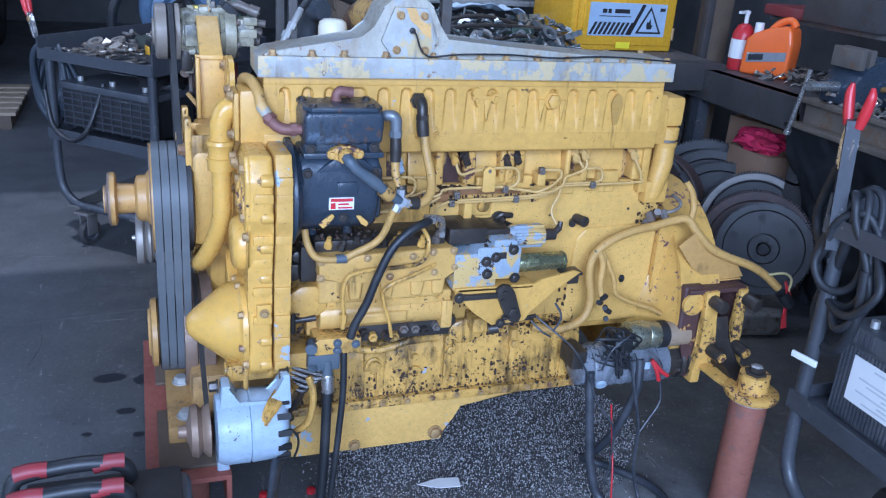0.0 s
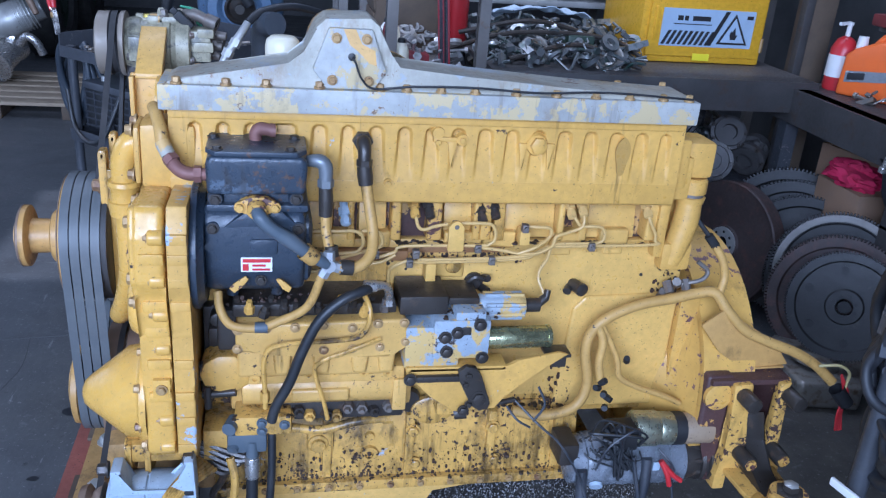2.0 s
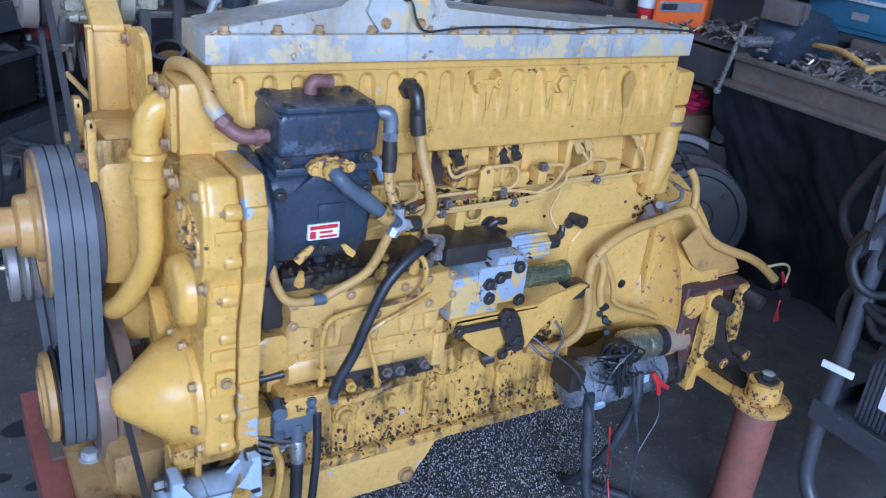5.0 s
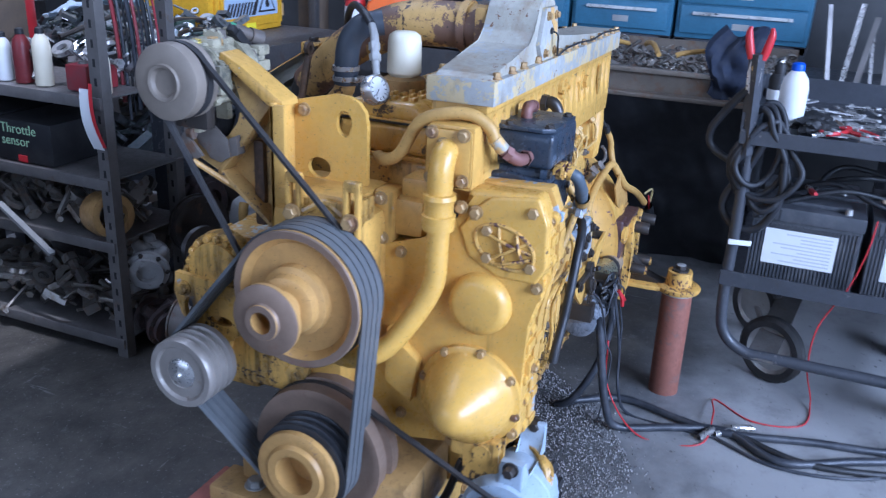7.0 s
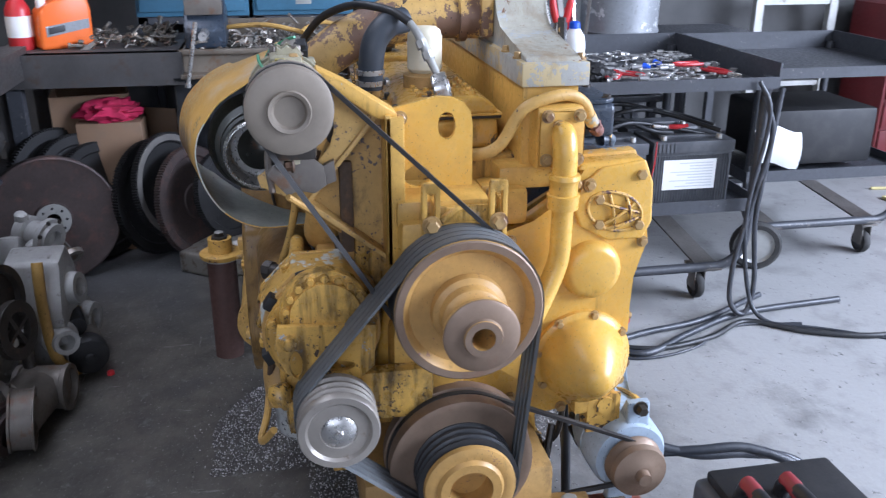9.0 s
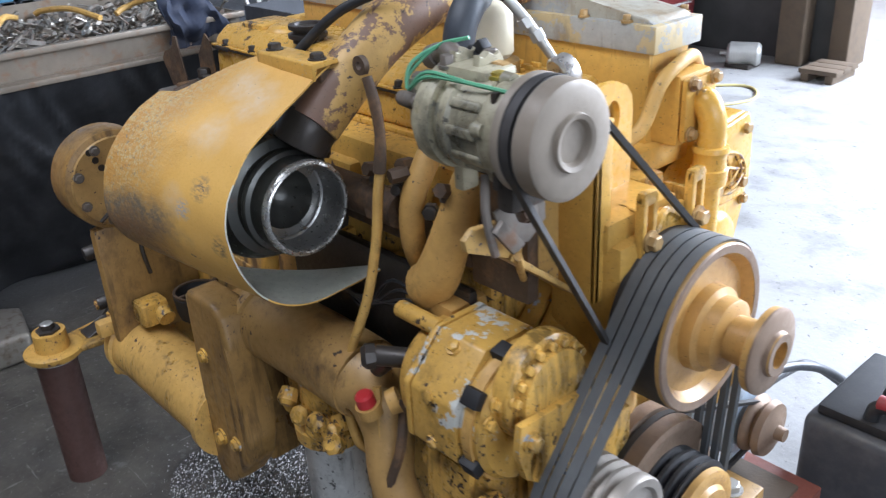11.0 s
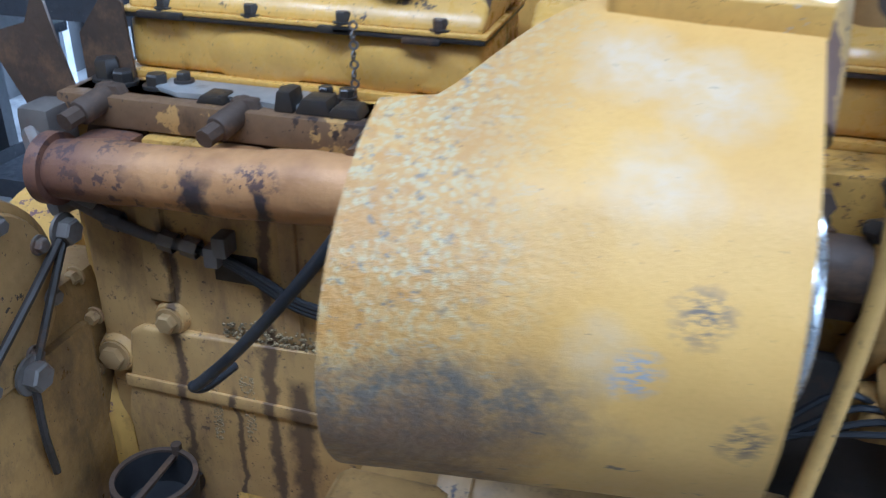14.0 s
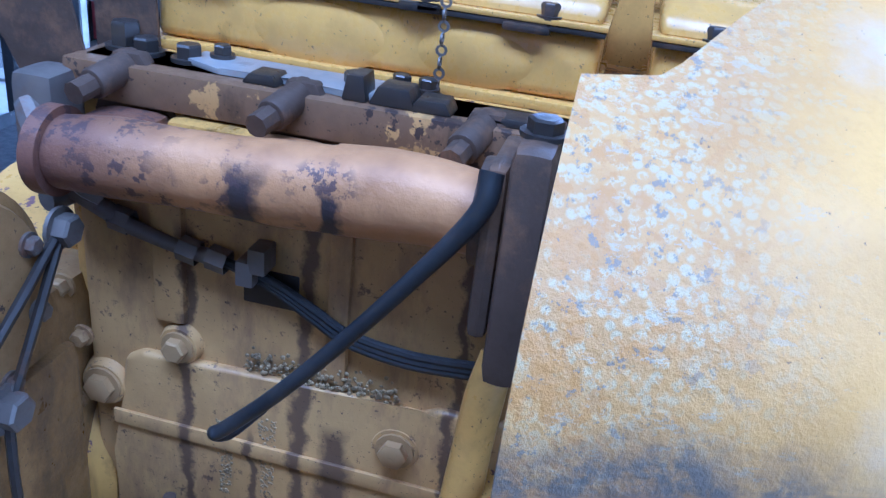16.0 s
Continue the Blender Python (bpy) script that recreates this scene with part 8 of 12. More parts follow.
# turbocharger, shield and exhaust manifold
TY, TZ = 0.364, 0.993
bm = B()
lathe(bm, (0.312, TY, TZ), X, [(0.12, 0), (0.10, 0.030), (0.064, 0.052), (0.062, 0.066), (0.05, 0.0692), (0.0, 0.07119), (0.0, 0.07684), (0.006, 0.0785), (0.044, 0.0780), (0.047, 0.0850), (0.053, 0.0875), (0.059, 0.0850), (0.062, 0.0815), (0.072, 0.0840), (0.078, 0.1000), (0.092, 0.1073), (0.12, 0.1186), (0.155, 0.113), (0.165, 0.0678), (0.20, 0.0565), (0.20, 0)], 48)
turbo = ep("turbocharger", bm, metal("dark_turbo_alloy", (0.11, 0.11, 0.10), 0.34, 0.2), "dark alloy turbocharger with a bright inlet ring")
bm = B()
lathe(bm, (0.309, TY, TZ), X, [(0.008, 0.0698), (0.001, 0.0706), (-0.001, 0.0728), (0.0, 0.0758), (0.003, 0.0785), (0.008, 0.0795), (0.012, 0.0790)], 56)
ep("inlet_ring", bm, metal("bare_inlet_rim", (0.50, 0.49, 0.46), 0.24, 0.0), "bright worn inlet rim", parent=turbo)
bm = B()
lathe(bm, (0.312, TY, TZ), X, [(0.0615, 0.050), (0.0610, 0.0640), (0.0590, 0.0655), (0.0570, 0.0640), (0.0550, 0.0672), (0.004, 0.0703)], 56)
ep("inlet_bore", bm, metal("satin_inlet_bore", (0.34, 0.335, 0.32), 0.30, 0.0), "satin machined inlet bore", parent=turbo)
bm = B()
lathe(bm, (0.50, TY - 0.02, TZ - 0.02), X, [(0, 0.05), (0.02, 0.085), (0.07, 0.09), (0.10, 0.07), (0.11, 0)], 32)
box(bm, 0.40, 0.48, 0.22, 0.32, 0.885, 0.985, 0.02)
cyl(bm, (0.362, 0.298, 1.122), (0.372, 0.328, 1.075), 0.047, n=24, bevel=0.004)
ep("turbine_housing", bm, "dark", "dark rusted turbine housing", parent=turbo)
# the shield: a bent sheet, flaring to the rear and cut away along its upper rear edge
FRONT = [(0.280, 1.206), (0.323, 1.183), (0.391, 1.143), (0.442, 1.109), (0.475, 1.070), (0.497, 1.027), (0.503, 0.984), (0.494, 0.934), (0.474, 0.888), (0.446, 0.853), (0.405, 0.828), (0.355, 0.817), (0.290, 0.819), (0.205, 0.826)]
REAR = [(0.300, 1.208), (0.345, 1.187), (0.431, 1.147), (0.477, 1.124), (0.510, 1.099), (0.541, 1.062), (0.558, 1.022), (0.565, 0.975), (0.556, 0.932), (0.528, 0.894), (0.482, 0.862), (0.430, 0.846), (0.370, 0.842), (0.290, 0.845)]


def sheet_point(s, u):
    """A point of the sheet, s along the bend and u from the front edge to the rear."""
    s = max(0.0, min(s, len(FRONT) - 1.0))
    i = min(int(s), len(FRONT) - 2)

    def smooth(pts):
        p0, p1, p2, p3 = pts[max(i - 1, 0)], pts[i], pts[i + 1], pts[min(i + 2, len(pts) - 1)]
        t = s - i
        return [0.5 * (2 * b + (c - a) * t + (2 * a - 5 * b + 4 * c - d) * t * t + (3 * b - a - 3 * c + d) * t ** 3) for a, b, c, d in zip(p0, p1, p2, p3)]
    f, r = smooth(FRONT), smooth(REAR)
    return Vector((0.327 + 0.301 * u, f[0] * (1 - u) + r[0] * u, f[1] * (1 - u) + r[1] * u))


rows = []
bm = B()
for i in range(31):
    u = i / 30
    start = 0.0 if u < 0.49 else (1.9 * (u - 0.49) / 0.37 if u < 0.86 else 1.9 + 0.1 * (u - 0.86) / 0.14)
    end = 13.0 - 3.2 * u
    row = []
    for j in range(45):
        s = start + (end - start) * j / 44
        p = sheet_point(s, u)
        d = 0.0022 * noise.noise(Vector((u * 3, s * 0.9, 3))) + 0.0007 * noise.noise(Vector((u * 16, s * 5, 8)))
        row.append(bm.verts.new(p + Vector((0, d, d * 0.5))))
    rows.append(row)
for a, b in zip(rows, rows[1:]):
    for j in range(44):
        bm.faces.new((a[j], a[j + 1], b[j + 1], b[j]))
bmesh.ops.recalc_face_normals(bm, faces=bm.faces[:])
probe = max(bm.faces, key=lambda f: f.calc_center_median().y)
if probe.normal.y < 0:
    bmesh.ops.reverse_faces(bm, faces=bm.faces[:])
out = bmesh.ops.solidify(bm, geom=bm.faces[:], thickness=0.003)
bmesh.ops.recalc_face_normals(bm, faces=bm.faces[:])
core = Vector((0, 0.34, 1.0))
for f in bm.faces:
    c = f.calc_center_median()
    inward = f.normal.dot(Vector((0, core.y - c.y, core.z - c.z)))
    f.material_index = 1 if inward > 0.02 else 0
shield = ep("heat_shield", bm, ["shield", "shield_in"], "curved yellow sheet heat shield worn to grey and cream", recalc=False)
bm = B()
prism(bm, [(0.268, 1.204), (0.268, 1.212), (0.314, 1.212), (0.317, 1.209), (0.317, 1.184), (0.312, 1.184), (0.311, 1.204)], "x", 0.325, 0.485, 0.0015)
ep("shield_clamp", bm, "yellow_mid", "folded yellow clamp strip", parent=shield)
bm = B()
box(bm, 0.330, 0.340, 0.262, 0.300, 1.130, 1.196, 0.003)
ep("shield_tab", bm, "rustflange", "dark bracket under the shield lip", parent=shield)
bm = B()
for x in (0.345, 0.466):
    bolt(bm, (x, 0.293, 1.212), Z, 0.011, 0.010)
ep("shield_bolt", bm, "dark", parent=shield)

# exhaust manifold
bm = B()
tube(bm, [(1.085, 0.232, 0.958), (1.03, 0.232, 0.962), (0.97, 0.232, 0.964), (0.92, 0.232, 0.966), (0.87, 0.232, 0.968), (0.815, 0.232, 0.972)], [0.034, 0.037, 0.035, 0.0355, 0.038, 0.0375], 28)
tube(bm, [(0.822, 0.232, 0.972), (0.78, 0.233, 0.976), (0.735, 0.235, 0.978), (0.690, 0.240, 0.976)], [0.0390, 0.0395, 0.037, 0.034], 28)
for x in (1.045, 0.885, 0.725):
    box(bm, x - 0.036, x + 0.036, 0.165, 0.232, 0.945, 0.992, 0.018)
ring(bm, (1.085, 0.232, 0.958), X, 0.02, 0.042, 0.016)
man = ep("exhaust_manifold", bm, "copper", "heat-tinted coppery exhaust manifold")
bm = B()
tube(bm, [(0.63, 0.24, 0.975), (0.52, 0.232, 0.968), (0.36, 0.230, 0.966), (0.24, 0.232, 0.966)], [0.032, 0.030, 0.032, 0.030], 22)
ep("front_branch", bm, "rustflange", "dark brown front branch", parent=man)
bm = B()
for x in (1.058, 0.885, 0.714):
    z = 1.022
    cyl(bm, (x, 0.150, z + 0.006), (x + 0.012, 0.205, z - 0.006), 0.015, n=14, bevel=0.003)
    cyl(bm, (x + 0.012, 0.205, z - 0.006), (x + 0.016, 0.226, z - 0.010), 0.011, n=8)
    prism(bm, [(x - 0.055, z - 0.045), (x - 0.014, z + 0.018), (x + 0.014, z + 0.018), (x + 0.038, z - 0.045)], "y", 0.150, 0.168, 0.004)
ep("manifold_stud", bm, "rustflange", "long dark manifold stud", parent=man)
bm = B()
box(bm, 0.672, 0.690, 0.205, 0.300, 0.895, 1.040, 0.010)
box(bm, 0.640, 0.672, 0.205, 0.312, 0.862, 1.060, 0.012)
lathe(bm, (0.684, 0.25, 0.985), X, [(0, 0.03), (0.0, 0.046), (0.014, 0.044), (0.014, 0.03)], 26)
ep("turbo_flange", bm, "rustflange", "flaking dark rusted turbo flange", parent=man)
bm = B()
for x in (1.06, 1.015, 0.845):
    bolt(bm, (x, 0.128, 1.032), Z, 0.013, 0.014)
bolt(bm, (0.655, 0.262, 1.060), Z, 0.014, 0.012)
bolt(bm, (1.088, 0.118, 1.032), Z, 0.015, 0.024)
for x in (0.985, 0.805, 0.78):
    bolt(bm, (x, 0.118, 1.038), Z, 0.009, 0.010)
ep("head_bolt", bm, "dark", "dark head bolt")
bm = B()
box(bm, 0.62, 1.12, 0.10, 0.178, 0.992, 1.030, 0.006)
rim = ep("head_ledge", bm, painted("brown_ledge", (0.20, 0.115, 0.055), rough=0.42, patch=0.26, patch_col=(0.50, 0.29, 0.09), chip=0.45, grime=0.4, streak=0.3), "brown oily ledge along the head")
bm = B()
prism(bm, [(0.80, 0.104), (0.80, 0.150), (0.84, 0.163), (0.90, 0.150), (0.97, 0.158), (1.01, 0.140), (1.01, 0.104)], "z", 1.0305, 1.0365, 0.0015)
ep("gasket_strip", bm, "zinc", "wet grey gasket strip", parent=rim)
for x, w_, h_ in ((0.80, 0.022, 0.018), (0.835, 0.012, 0.024), (0.765, 0.02, 0.012), (0.70, 0.03, 0.008), (0.925, 0.018, 0.010)):
    bm = B()
    prism(bm, [(x - w_, 1.030), (x + w_, 1.030), (x + w_ * 0.6, 1.030 + h_), (x - w_ * 0.7, 1.030 + h_)], "y", 0.135, 0.168, 0.003)
    ep("ledge_clip", bm, "dark", parent=rim)
bm = B()
p0 = Vector((0.772, 0.112, 1.118))
for k in range(11):
    c = p0 + Vector((0, 0.002 * (k % 2), -0.0108 * k))
    lathe(bm, c, (1, 0.0, 0) if k % 2 else (0, 1, 0), [(-0.001, 0.0032), (-0.001, 0.0056), (0.001, 0.0056), (0.001, 0.0032), (-0.001, 0.0032)], 10, squash=1.0)
ep("chain_link", bm, "cast", "dark chain link")
bm = B()
tube(bm, [(0.685, 0.295, 1.035), (0.690, 0.306, 1.005), (0.735, 0.308, 0.940), (0.79, 0.307, 0.868), (0.845, 0.305, 0.802), (0.893, 0.303, 0.752), (0.903, 0.303, 0.744), (0.895, 0.290, 0.738), (0.880, 0.250, 0.742)], [0.010, 0.0085, 0.0072, 0.007, 0.007, 0.007, 0.007, 0.007, 0.006], 12)
ep("dipstick_tube", bm, "rubber", "black tube running down before the block")
bm = B()
for k, dz in enumerate((0, 0.006, -0.005)):
    tube(bm, [(0.945, 0.208, 0.868), (0.893, 0.209, 0.853 + dz * 0.6), (0.847, 0.210, 0.830 + dz), (0.812, 0.211, 0.813 + dz), (0.755, 0.212, 0.805 + dz), (0.70, 0.213, 0.808 + dz), (0.652, 0.214, 0.815 + dz), (0.60, 0.216, 0.825 + dz)], 0.0046, 8)
ep("block_harness", bm, "rubber", "black harness along the block")
bm = B()
tube(bm, [(1.10, 0.215, 0.915), (1.06, 0.212, 0.898), (1.04, 0.210, 0.886), (0.985, 0.209, 0.872), (0.94, 0.208, 0.867)], [0.008, 0.010, 0.0085, 0.007, 0.009], 10)
for x, z in ((1.045, 0.889), (0.975, 0.871), (0.945, 0.868)):
    lathe(bm, (x, 0.209, z), (1, 0, 0.2), [(-0.010, 0.0125), (0.010, 0.0125), (0.010, 0)], 6)
ep("harness_union", bm, "cast", "grey pipe union ahead of the harness")
bm = B()
tube(bm, [(0.667, 0.225, 0.84), (0.672, 0.240, 0.805), (0.676, 0.245, 0.75), (0.679, 0.250, 0.695)], [0.0165, 0.0185, 0.0185, 0.020], 14)
post = ep("drain_pipe", bm, "yellow", "yellow drain pipe with flaking edges")
bm = B()
lathe(bm, (0.666, 0.215, 0.669), Y, [(0, 0.037), (0.040, 0.036), (0.046, 0.030), (0.046, 0.021), (0.040, 0.019), (0.040, 0)], 28)
ep("drain_boss", bm, "yellow_flaked", "flaked yellow boss", parent=post)
bm = B()
lathe(bm, (0.666, 0.254, 0.669), Y, [(0, 0.018), (0.005, 0.018), (0.005, 0.0075), (-0.004, 0.0075), (-0.004, 0)], 20)
ep("drain_bolt", bm, "cast", parent=post)
bm = B()
box(bm, 0.625, 1.10, 0.185, 0.1965, 0.44, 0.955, 0.006)
side = ep("block_side", bm, "oily_wall", "oily tan casting wall")
bm = B()
prism(bm, [(0.63, 0.752), (0.72, 0.750), (0.735, 0.740), (0.80, 0.744), (1.035, 0.740), (1.055, 0.728), (1.075, 0.60), (1.075, 0.44), (0.63, 0.44)], "y", 0.192, 0.206, 0.007, 3)
ep("side_panel", bm, "oily_wall", parent=side)
bm = B()
prism(bm, [(0.64, 0.655), (1.07, 0.662), (1.07, 0.644), (0.64, 0.636)], "y", 0.2055, 0.211, 0.003)
ep("panel_ridge", bm, "oily_wall", parent=side)
for x, z, r in ((1.082, 0.687, 0.026), (0.757, 0.693, 0.026), (0.992, 0.757, 0.022)):
    bm = B()
    lathe(bm, (x, 0.190, z), Y, [(0, r * 1.15), (0.013, r), (0.017, r * 0.93), (0.017, 0)], 24)
    ep("bolt_boss", bm, "oily_wall", parent=side)
bm = B()
box(bm, 0.868, 0.925, 0.194, 0.1985, 0.822, 0.860, 0.002)
ep("core_recess", bm, "dark", parent=side)
bm = B()
box(bm, 0.815, 0.838, 0.19, 0.203, 0.75, 0.945, 0.006)
ep("side_rib", bm, "oily_wall", parent=side)
bm = B()
box(bm, 0.985, 1.02, 0.19, 0.205, 0.78, 0.93, 0.008)
ep("side_rib", bm, "oily_wall", parent=side)
bm = B()
for x, z in ((0.912, 0.865), (0.90, 0.880)):
    box(bm, x - 0.009, x + 0.009, 0.198, 0.226, z - 0.012, z + 0.014, 0.003)
cyl(bm, (1.10, 0.20, 0.905), (1.11, 0.23, 0.905), 0.012, n=10)
ep("harness_clip", bm, "cast")
bm = B()
for x, z, r in ((1.082, 0.687, 0.016), (0.757, 0.693, 0.015), (0.992, 0.757, 0.013), (1.115, 0.66, 0.009), (1.10, 0.745, 0.009), (1.118, 0.80, 0.010)):
    bolt(bm, (x, 0.208, z), Y, r, 0.012)
ep("block_bolt", bm, "bolt", "greasy block bolt")
bm = B()
for x, w, top, fall in ((0.942, 0.010, 0.678, 0.098), (0.894, 0.010, 0.692, 0.10)):
    for k in range(150):
        u = rng.random()
        c = Vector((x + rng.uniform(-w, w) * (1 - 0.4 * u), 0.2055, top - fall * u))
        r = rng.uniform(0.0010, 0.0022)
        lathe(bm, c, Y, [(0, r), (r * 0.6, r * 0.8), (r, 0)], 5)
for k in range(260):
    c = Vector((rng.uniform(0.76, 0.92), 0.1955 + rng.uniform(0, 0.008), 0.747 + rng.uniform(-0.006, 0.03) * rng.random()))
    r = rng.uniform(0.0012, 0.003)
    lathe(bm, c, Y, [(0, r), (r * 0.6, r * 0.8), (r, 0)], 5)
tagged(ep("grease_crust", bm, painted("sandy_grease_crust", (0.33, 0.235, 0.11), rough=0.8, grime=0.45), "crusted grease and sand on the block"), kind="stuff")

# oil cooler and filter
bm = B()
lathe(bm, (1.175, 0.385, 0.402), -X, [(0, 0), (0, 0.06), (0.008, 0.086), (0.035, 0.088), (0.04, 0.080), (0.45, 0.080), (0.46, 0.088), (0.48, 0.088), (0.48, 0)], 36)
box(bm, 1.13, 1.165, 0.40, 0.48, 0.46, 0.50, 0.01)
cooler = ep("oil_cooler", bm, painted("cooler_paint", (0.60, 0.36, 0.10), rough=0.36, chip=0.34, grime=0.30, streak=0.35), "yellow oil cooler barrel")
bm = B()
prism(bm, [(0.705, 0.725), (0.69, 0.738), (0.60, 0.738), (0.565, 0.72), (0.55, 0.66), (0.55, 0.52), (0.535, 0.44), (0.555, 0.38), (0.61, 0.31), (0.655, 0.275), (0.69, 0.275), (0.712, 0.31)], "y", 0.362, 0.432, 0.014, 3)
box(bm, 0.57, 0.70, 0.22, 0.37, 0.34, 0.70, 0.02)
ep("cooler_bracket", bm, "yellow_stained", "dull yellow cast cooler head", parent=cooler)
bm = B()
tube(bm, [(0.60, 0.325, 0.67), (0.45, 0.32, 0.672), (0.33, 0.318, 0.672), (0.27, 0.316, 0.668)], 0.074, 26)
ring(bm, (0.585, 0.325, 0.67), -X, 0.05, 0.082, 0.02)
tube(bm, [(0.275, 0.316, 0.668), (0.235, 0.316, 0.655), (0.20, 0.33, 0.60), (0.175, 0.35, 0.53), (0.15, 0.345, 0.46)], [0.072, 0.062, 0.045, 0.040, 0.038], 20)
ep("cooler_pipe", bm, "yellow_brown", "fat dull yellow cooler pipe", parent=cooler)
bm = B()
bolt(bm, (0.649, 0.434, 0.405), Y, 0.014, 0.012)
bolt(bm, (0.66, 0.434, 0.60), Y, 0.012, 0.010)
bolt(bm, (0.585, 0.434, 0.42), Y, 0.012, 0.010)
for y, z in ((0.445, 0.455), (0.445, 0.345), (0.33, 0.33)):
    bolt(bm, (1.166, y, z), -X, 0.011, 0.012)
ep("cooler_bolt", bm, "yellow_greasy", parent=cooler)
bm = B()
lathe(bm, (0.200, 0.362, 0.655), (0.05, 0.25, 1), [(0, 0.022), (0.022, 0.022), (0.022, 0)], 16)
ep("cap_seat", bm, "yellow_dull", parent=cooler)
bm = B()
lathe(bm, (0.201, 0.368, 0.677), (0.05, 0.25, 1), [(0, 0.017), (0.018, 0.016), (0.022, 0.012), (0.022, 0)], 18)
ep("red_cap", bm, "red", "red plastic cap", parent=cooler)
FX, FYY = 0.40, 0.315
bm = B()
lathe(bm, (FX, FYY, 0.492), Z, [(0, 0.06), (0.0, 0.072), (0.030, 0.074), (0.040, 0.06), (0.06, 0.055), (0.13, 0.055), (0.13, 0)], 30)
box(bm, 0.33, 0.50, 0.20, 0.35, 0.53, 0.60, 0.02)
for k in range(12):
    p = Vector((rng.uniform(0.30, 0.48), rng.uniform(0.33, 0.385), rng.uniform(0.52, 0.58)))
    lathe(bm, p, (rng.uniform(-1, 1), 1, rng.uniform(-1, 1)), [(-0.015, 0.018), (0.01, 0.02), (0.018, 0.012), (0.018, 0)], 8)
ep("filter_head", bm, "yellow_greasy", "grease-caked oil filter head")
bm = B()
lathe(bm, (FX, FYY, 0.232), Z, [(0, 0), (0.0, 0.045), (0.006, 0.055), (0.016, 0.060), (0.24, 0.060), (0.248, 0.064), (0.260, 0.064), (0.260, 0)], 36)
ep("oil_filter", bm, "whitepaint", "scuffed white spin-on oil filter")
bm = B()
lathe(bm, (0.997, 0.280, 0.500), Z, [(0, 0.046), (0.02, 0.052), (0.060, 0.055), (0.066, 0.050), (0.056, 0.047), (0.02, 0.042), (0.02, 0)], 32)
box(bm, 0.975, 1.02, 0.19, 0.27, 0.485, 0.515, 0.012)
ep("breather_cup", bm, "black", "open black oily cup")
bm = B()
ring(bm, (0.997, 0.280, 0.564), Z, 0.0480, 0.0545, 0.004)
box(bm, 0.993, 1.001, 0.235, 0.325, 0.558, 0.564, 0.001)
cyl(bm, (0.997, 0.227, 0.553), (0.997, 0.227, 0.576), 0.007, n=10)
ep("cup_rim", bm, "rustflange", "worn rim of the open cup")
bm = B()
box(bm, 1.02, 1.085, 0.34, 0.41, 0.50, 0.56, 0.014)
cyl(bm, (1.0, 0.36, 0.52), (1.05, 0.36, 0.54), 0.02)
ep("cooler_elbow", bm, "yellow_greasy")
# drum cover on the housing
DY, DZ = 0.358, 0.840
bm = B()
lathe(bm, (1.035, DY, DZ), X, [(0, 0.104), (0.006, 0.115), (0.012, 0.117), (0.085, 0.117), (0.10, 0.108), (0.11, 0.09), (0.11, 0)], 44)
box(bm, 1.05, 1.20, 0.12, 0.37, 0.55, 0.80, 0.03)
box(bm, 1.036, 1.075, 0.205, 0.44, 0.43, 0.74, 0.02)
drum = ep("drum_housing", bm, "yellow_stained", "round yellow accessory drum on the flywheel housing")
bm = B()
lathe(bm, (1.030, DY, DZ), X, [(0, 0), (0, 0.101), (0.008, 0.105), (0.02, 0.105), (0.02, 0)], 44)
face = ep("drum_face", bm, "yellow_brown", "brown oily drum end plate", parent=drum)
bm = B()
for k in range(8):
    a = math.radians(45 * k + 20)
    bolt(bm, (1.029, DY + 0.090 * math.cos(a), DZ + 0.090 * math.sin(a)), -X, 0.009, 0.009)
bolt(bm, (1.024, 0.24, 0.88), -X, 0.016, 0.016)
bolt(bm, (1.024, 0.335, 0.742), -X, 0.018, 0.018)
ep("drum_bolt", bm, "cast", parent=drum)
bm = B()
for a, b in (((0.235, 0.885), (0.33, 0.745)), ((0.25, 0.875), (0.36, 0.80)), ((0.235, 0.885), (0.42, 0.76)), ((0.335, 0.742), (0.335, 0.60))):
    tube(bm, [(1.022, *a), (1.016, (a[0] + b[0]) / 2 + 0.01, (a[1] + b[1]) / 2), (1.022, *b)], 0.005, 7)
for k in range(4):
    lathe(bm, (1.0305, DY + (0.03 + 0.014 * k) * math.cos(0.8), DZ + 0.02 + 0.02 * k), -X, [(0, 0.008), (0.0012, 0.008), (0.0012, 0)], 10)
ep("drum_link", bm, "dark", parent=drum)
for ob in [drum] + list(drum.children_recursive):
    ob.data.transform(Matrix.Translation((0.058, 0.012, 0.010)))
bm = B()
prism(bm, [(1.12, 0.98), (1.185, 1.0), (1.222, 1.070), (1.205, 1.088), (1.165, 1.10), (1.150, 1.130), (1.135, 1.130), (1.125, 1.08), (1.105, 1.0), (1.09, 0.98)], "y", 0.148, 0.152)
prism(bm, [(1.08, 1.0), (1.13, 1.02), (1.13, 1.08), (1.085, 1.135), (1.065, 1.12), (1.06, 1.02)], "y", 0.100, 0.104)
ep("tin_bracket", bm, "rustflange", "bent rusty tin bracket")
bm = B()
tube(bm, [(1.135, 0.21, 0.99), (1.115, 0.222, 0.972), (1.095, 0.224, 0.952), (1.07, 0.222, 0.928), (1.055, 0.218, 0.915)], [0.012, 0.016, 0.013, 0.016, 0.012], 8)
box(bm, 1.105, 1.15, 0.16, 0.215, 0.92, 1.02, 0.012)
ep("rear_lever", bm, "cast")

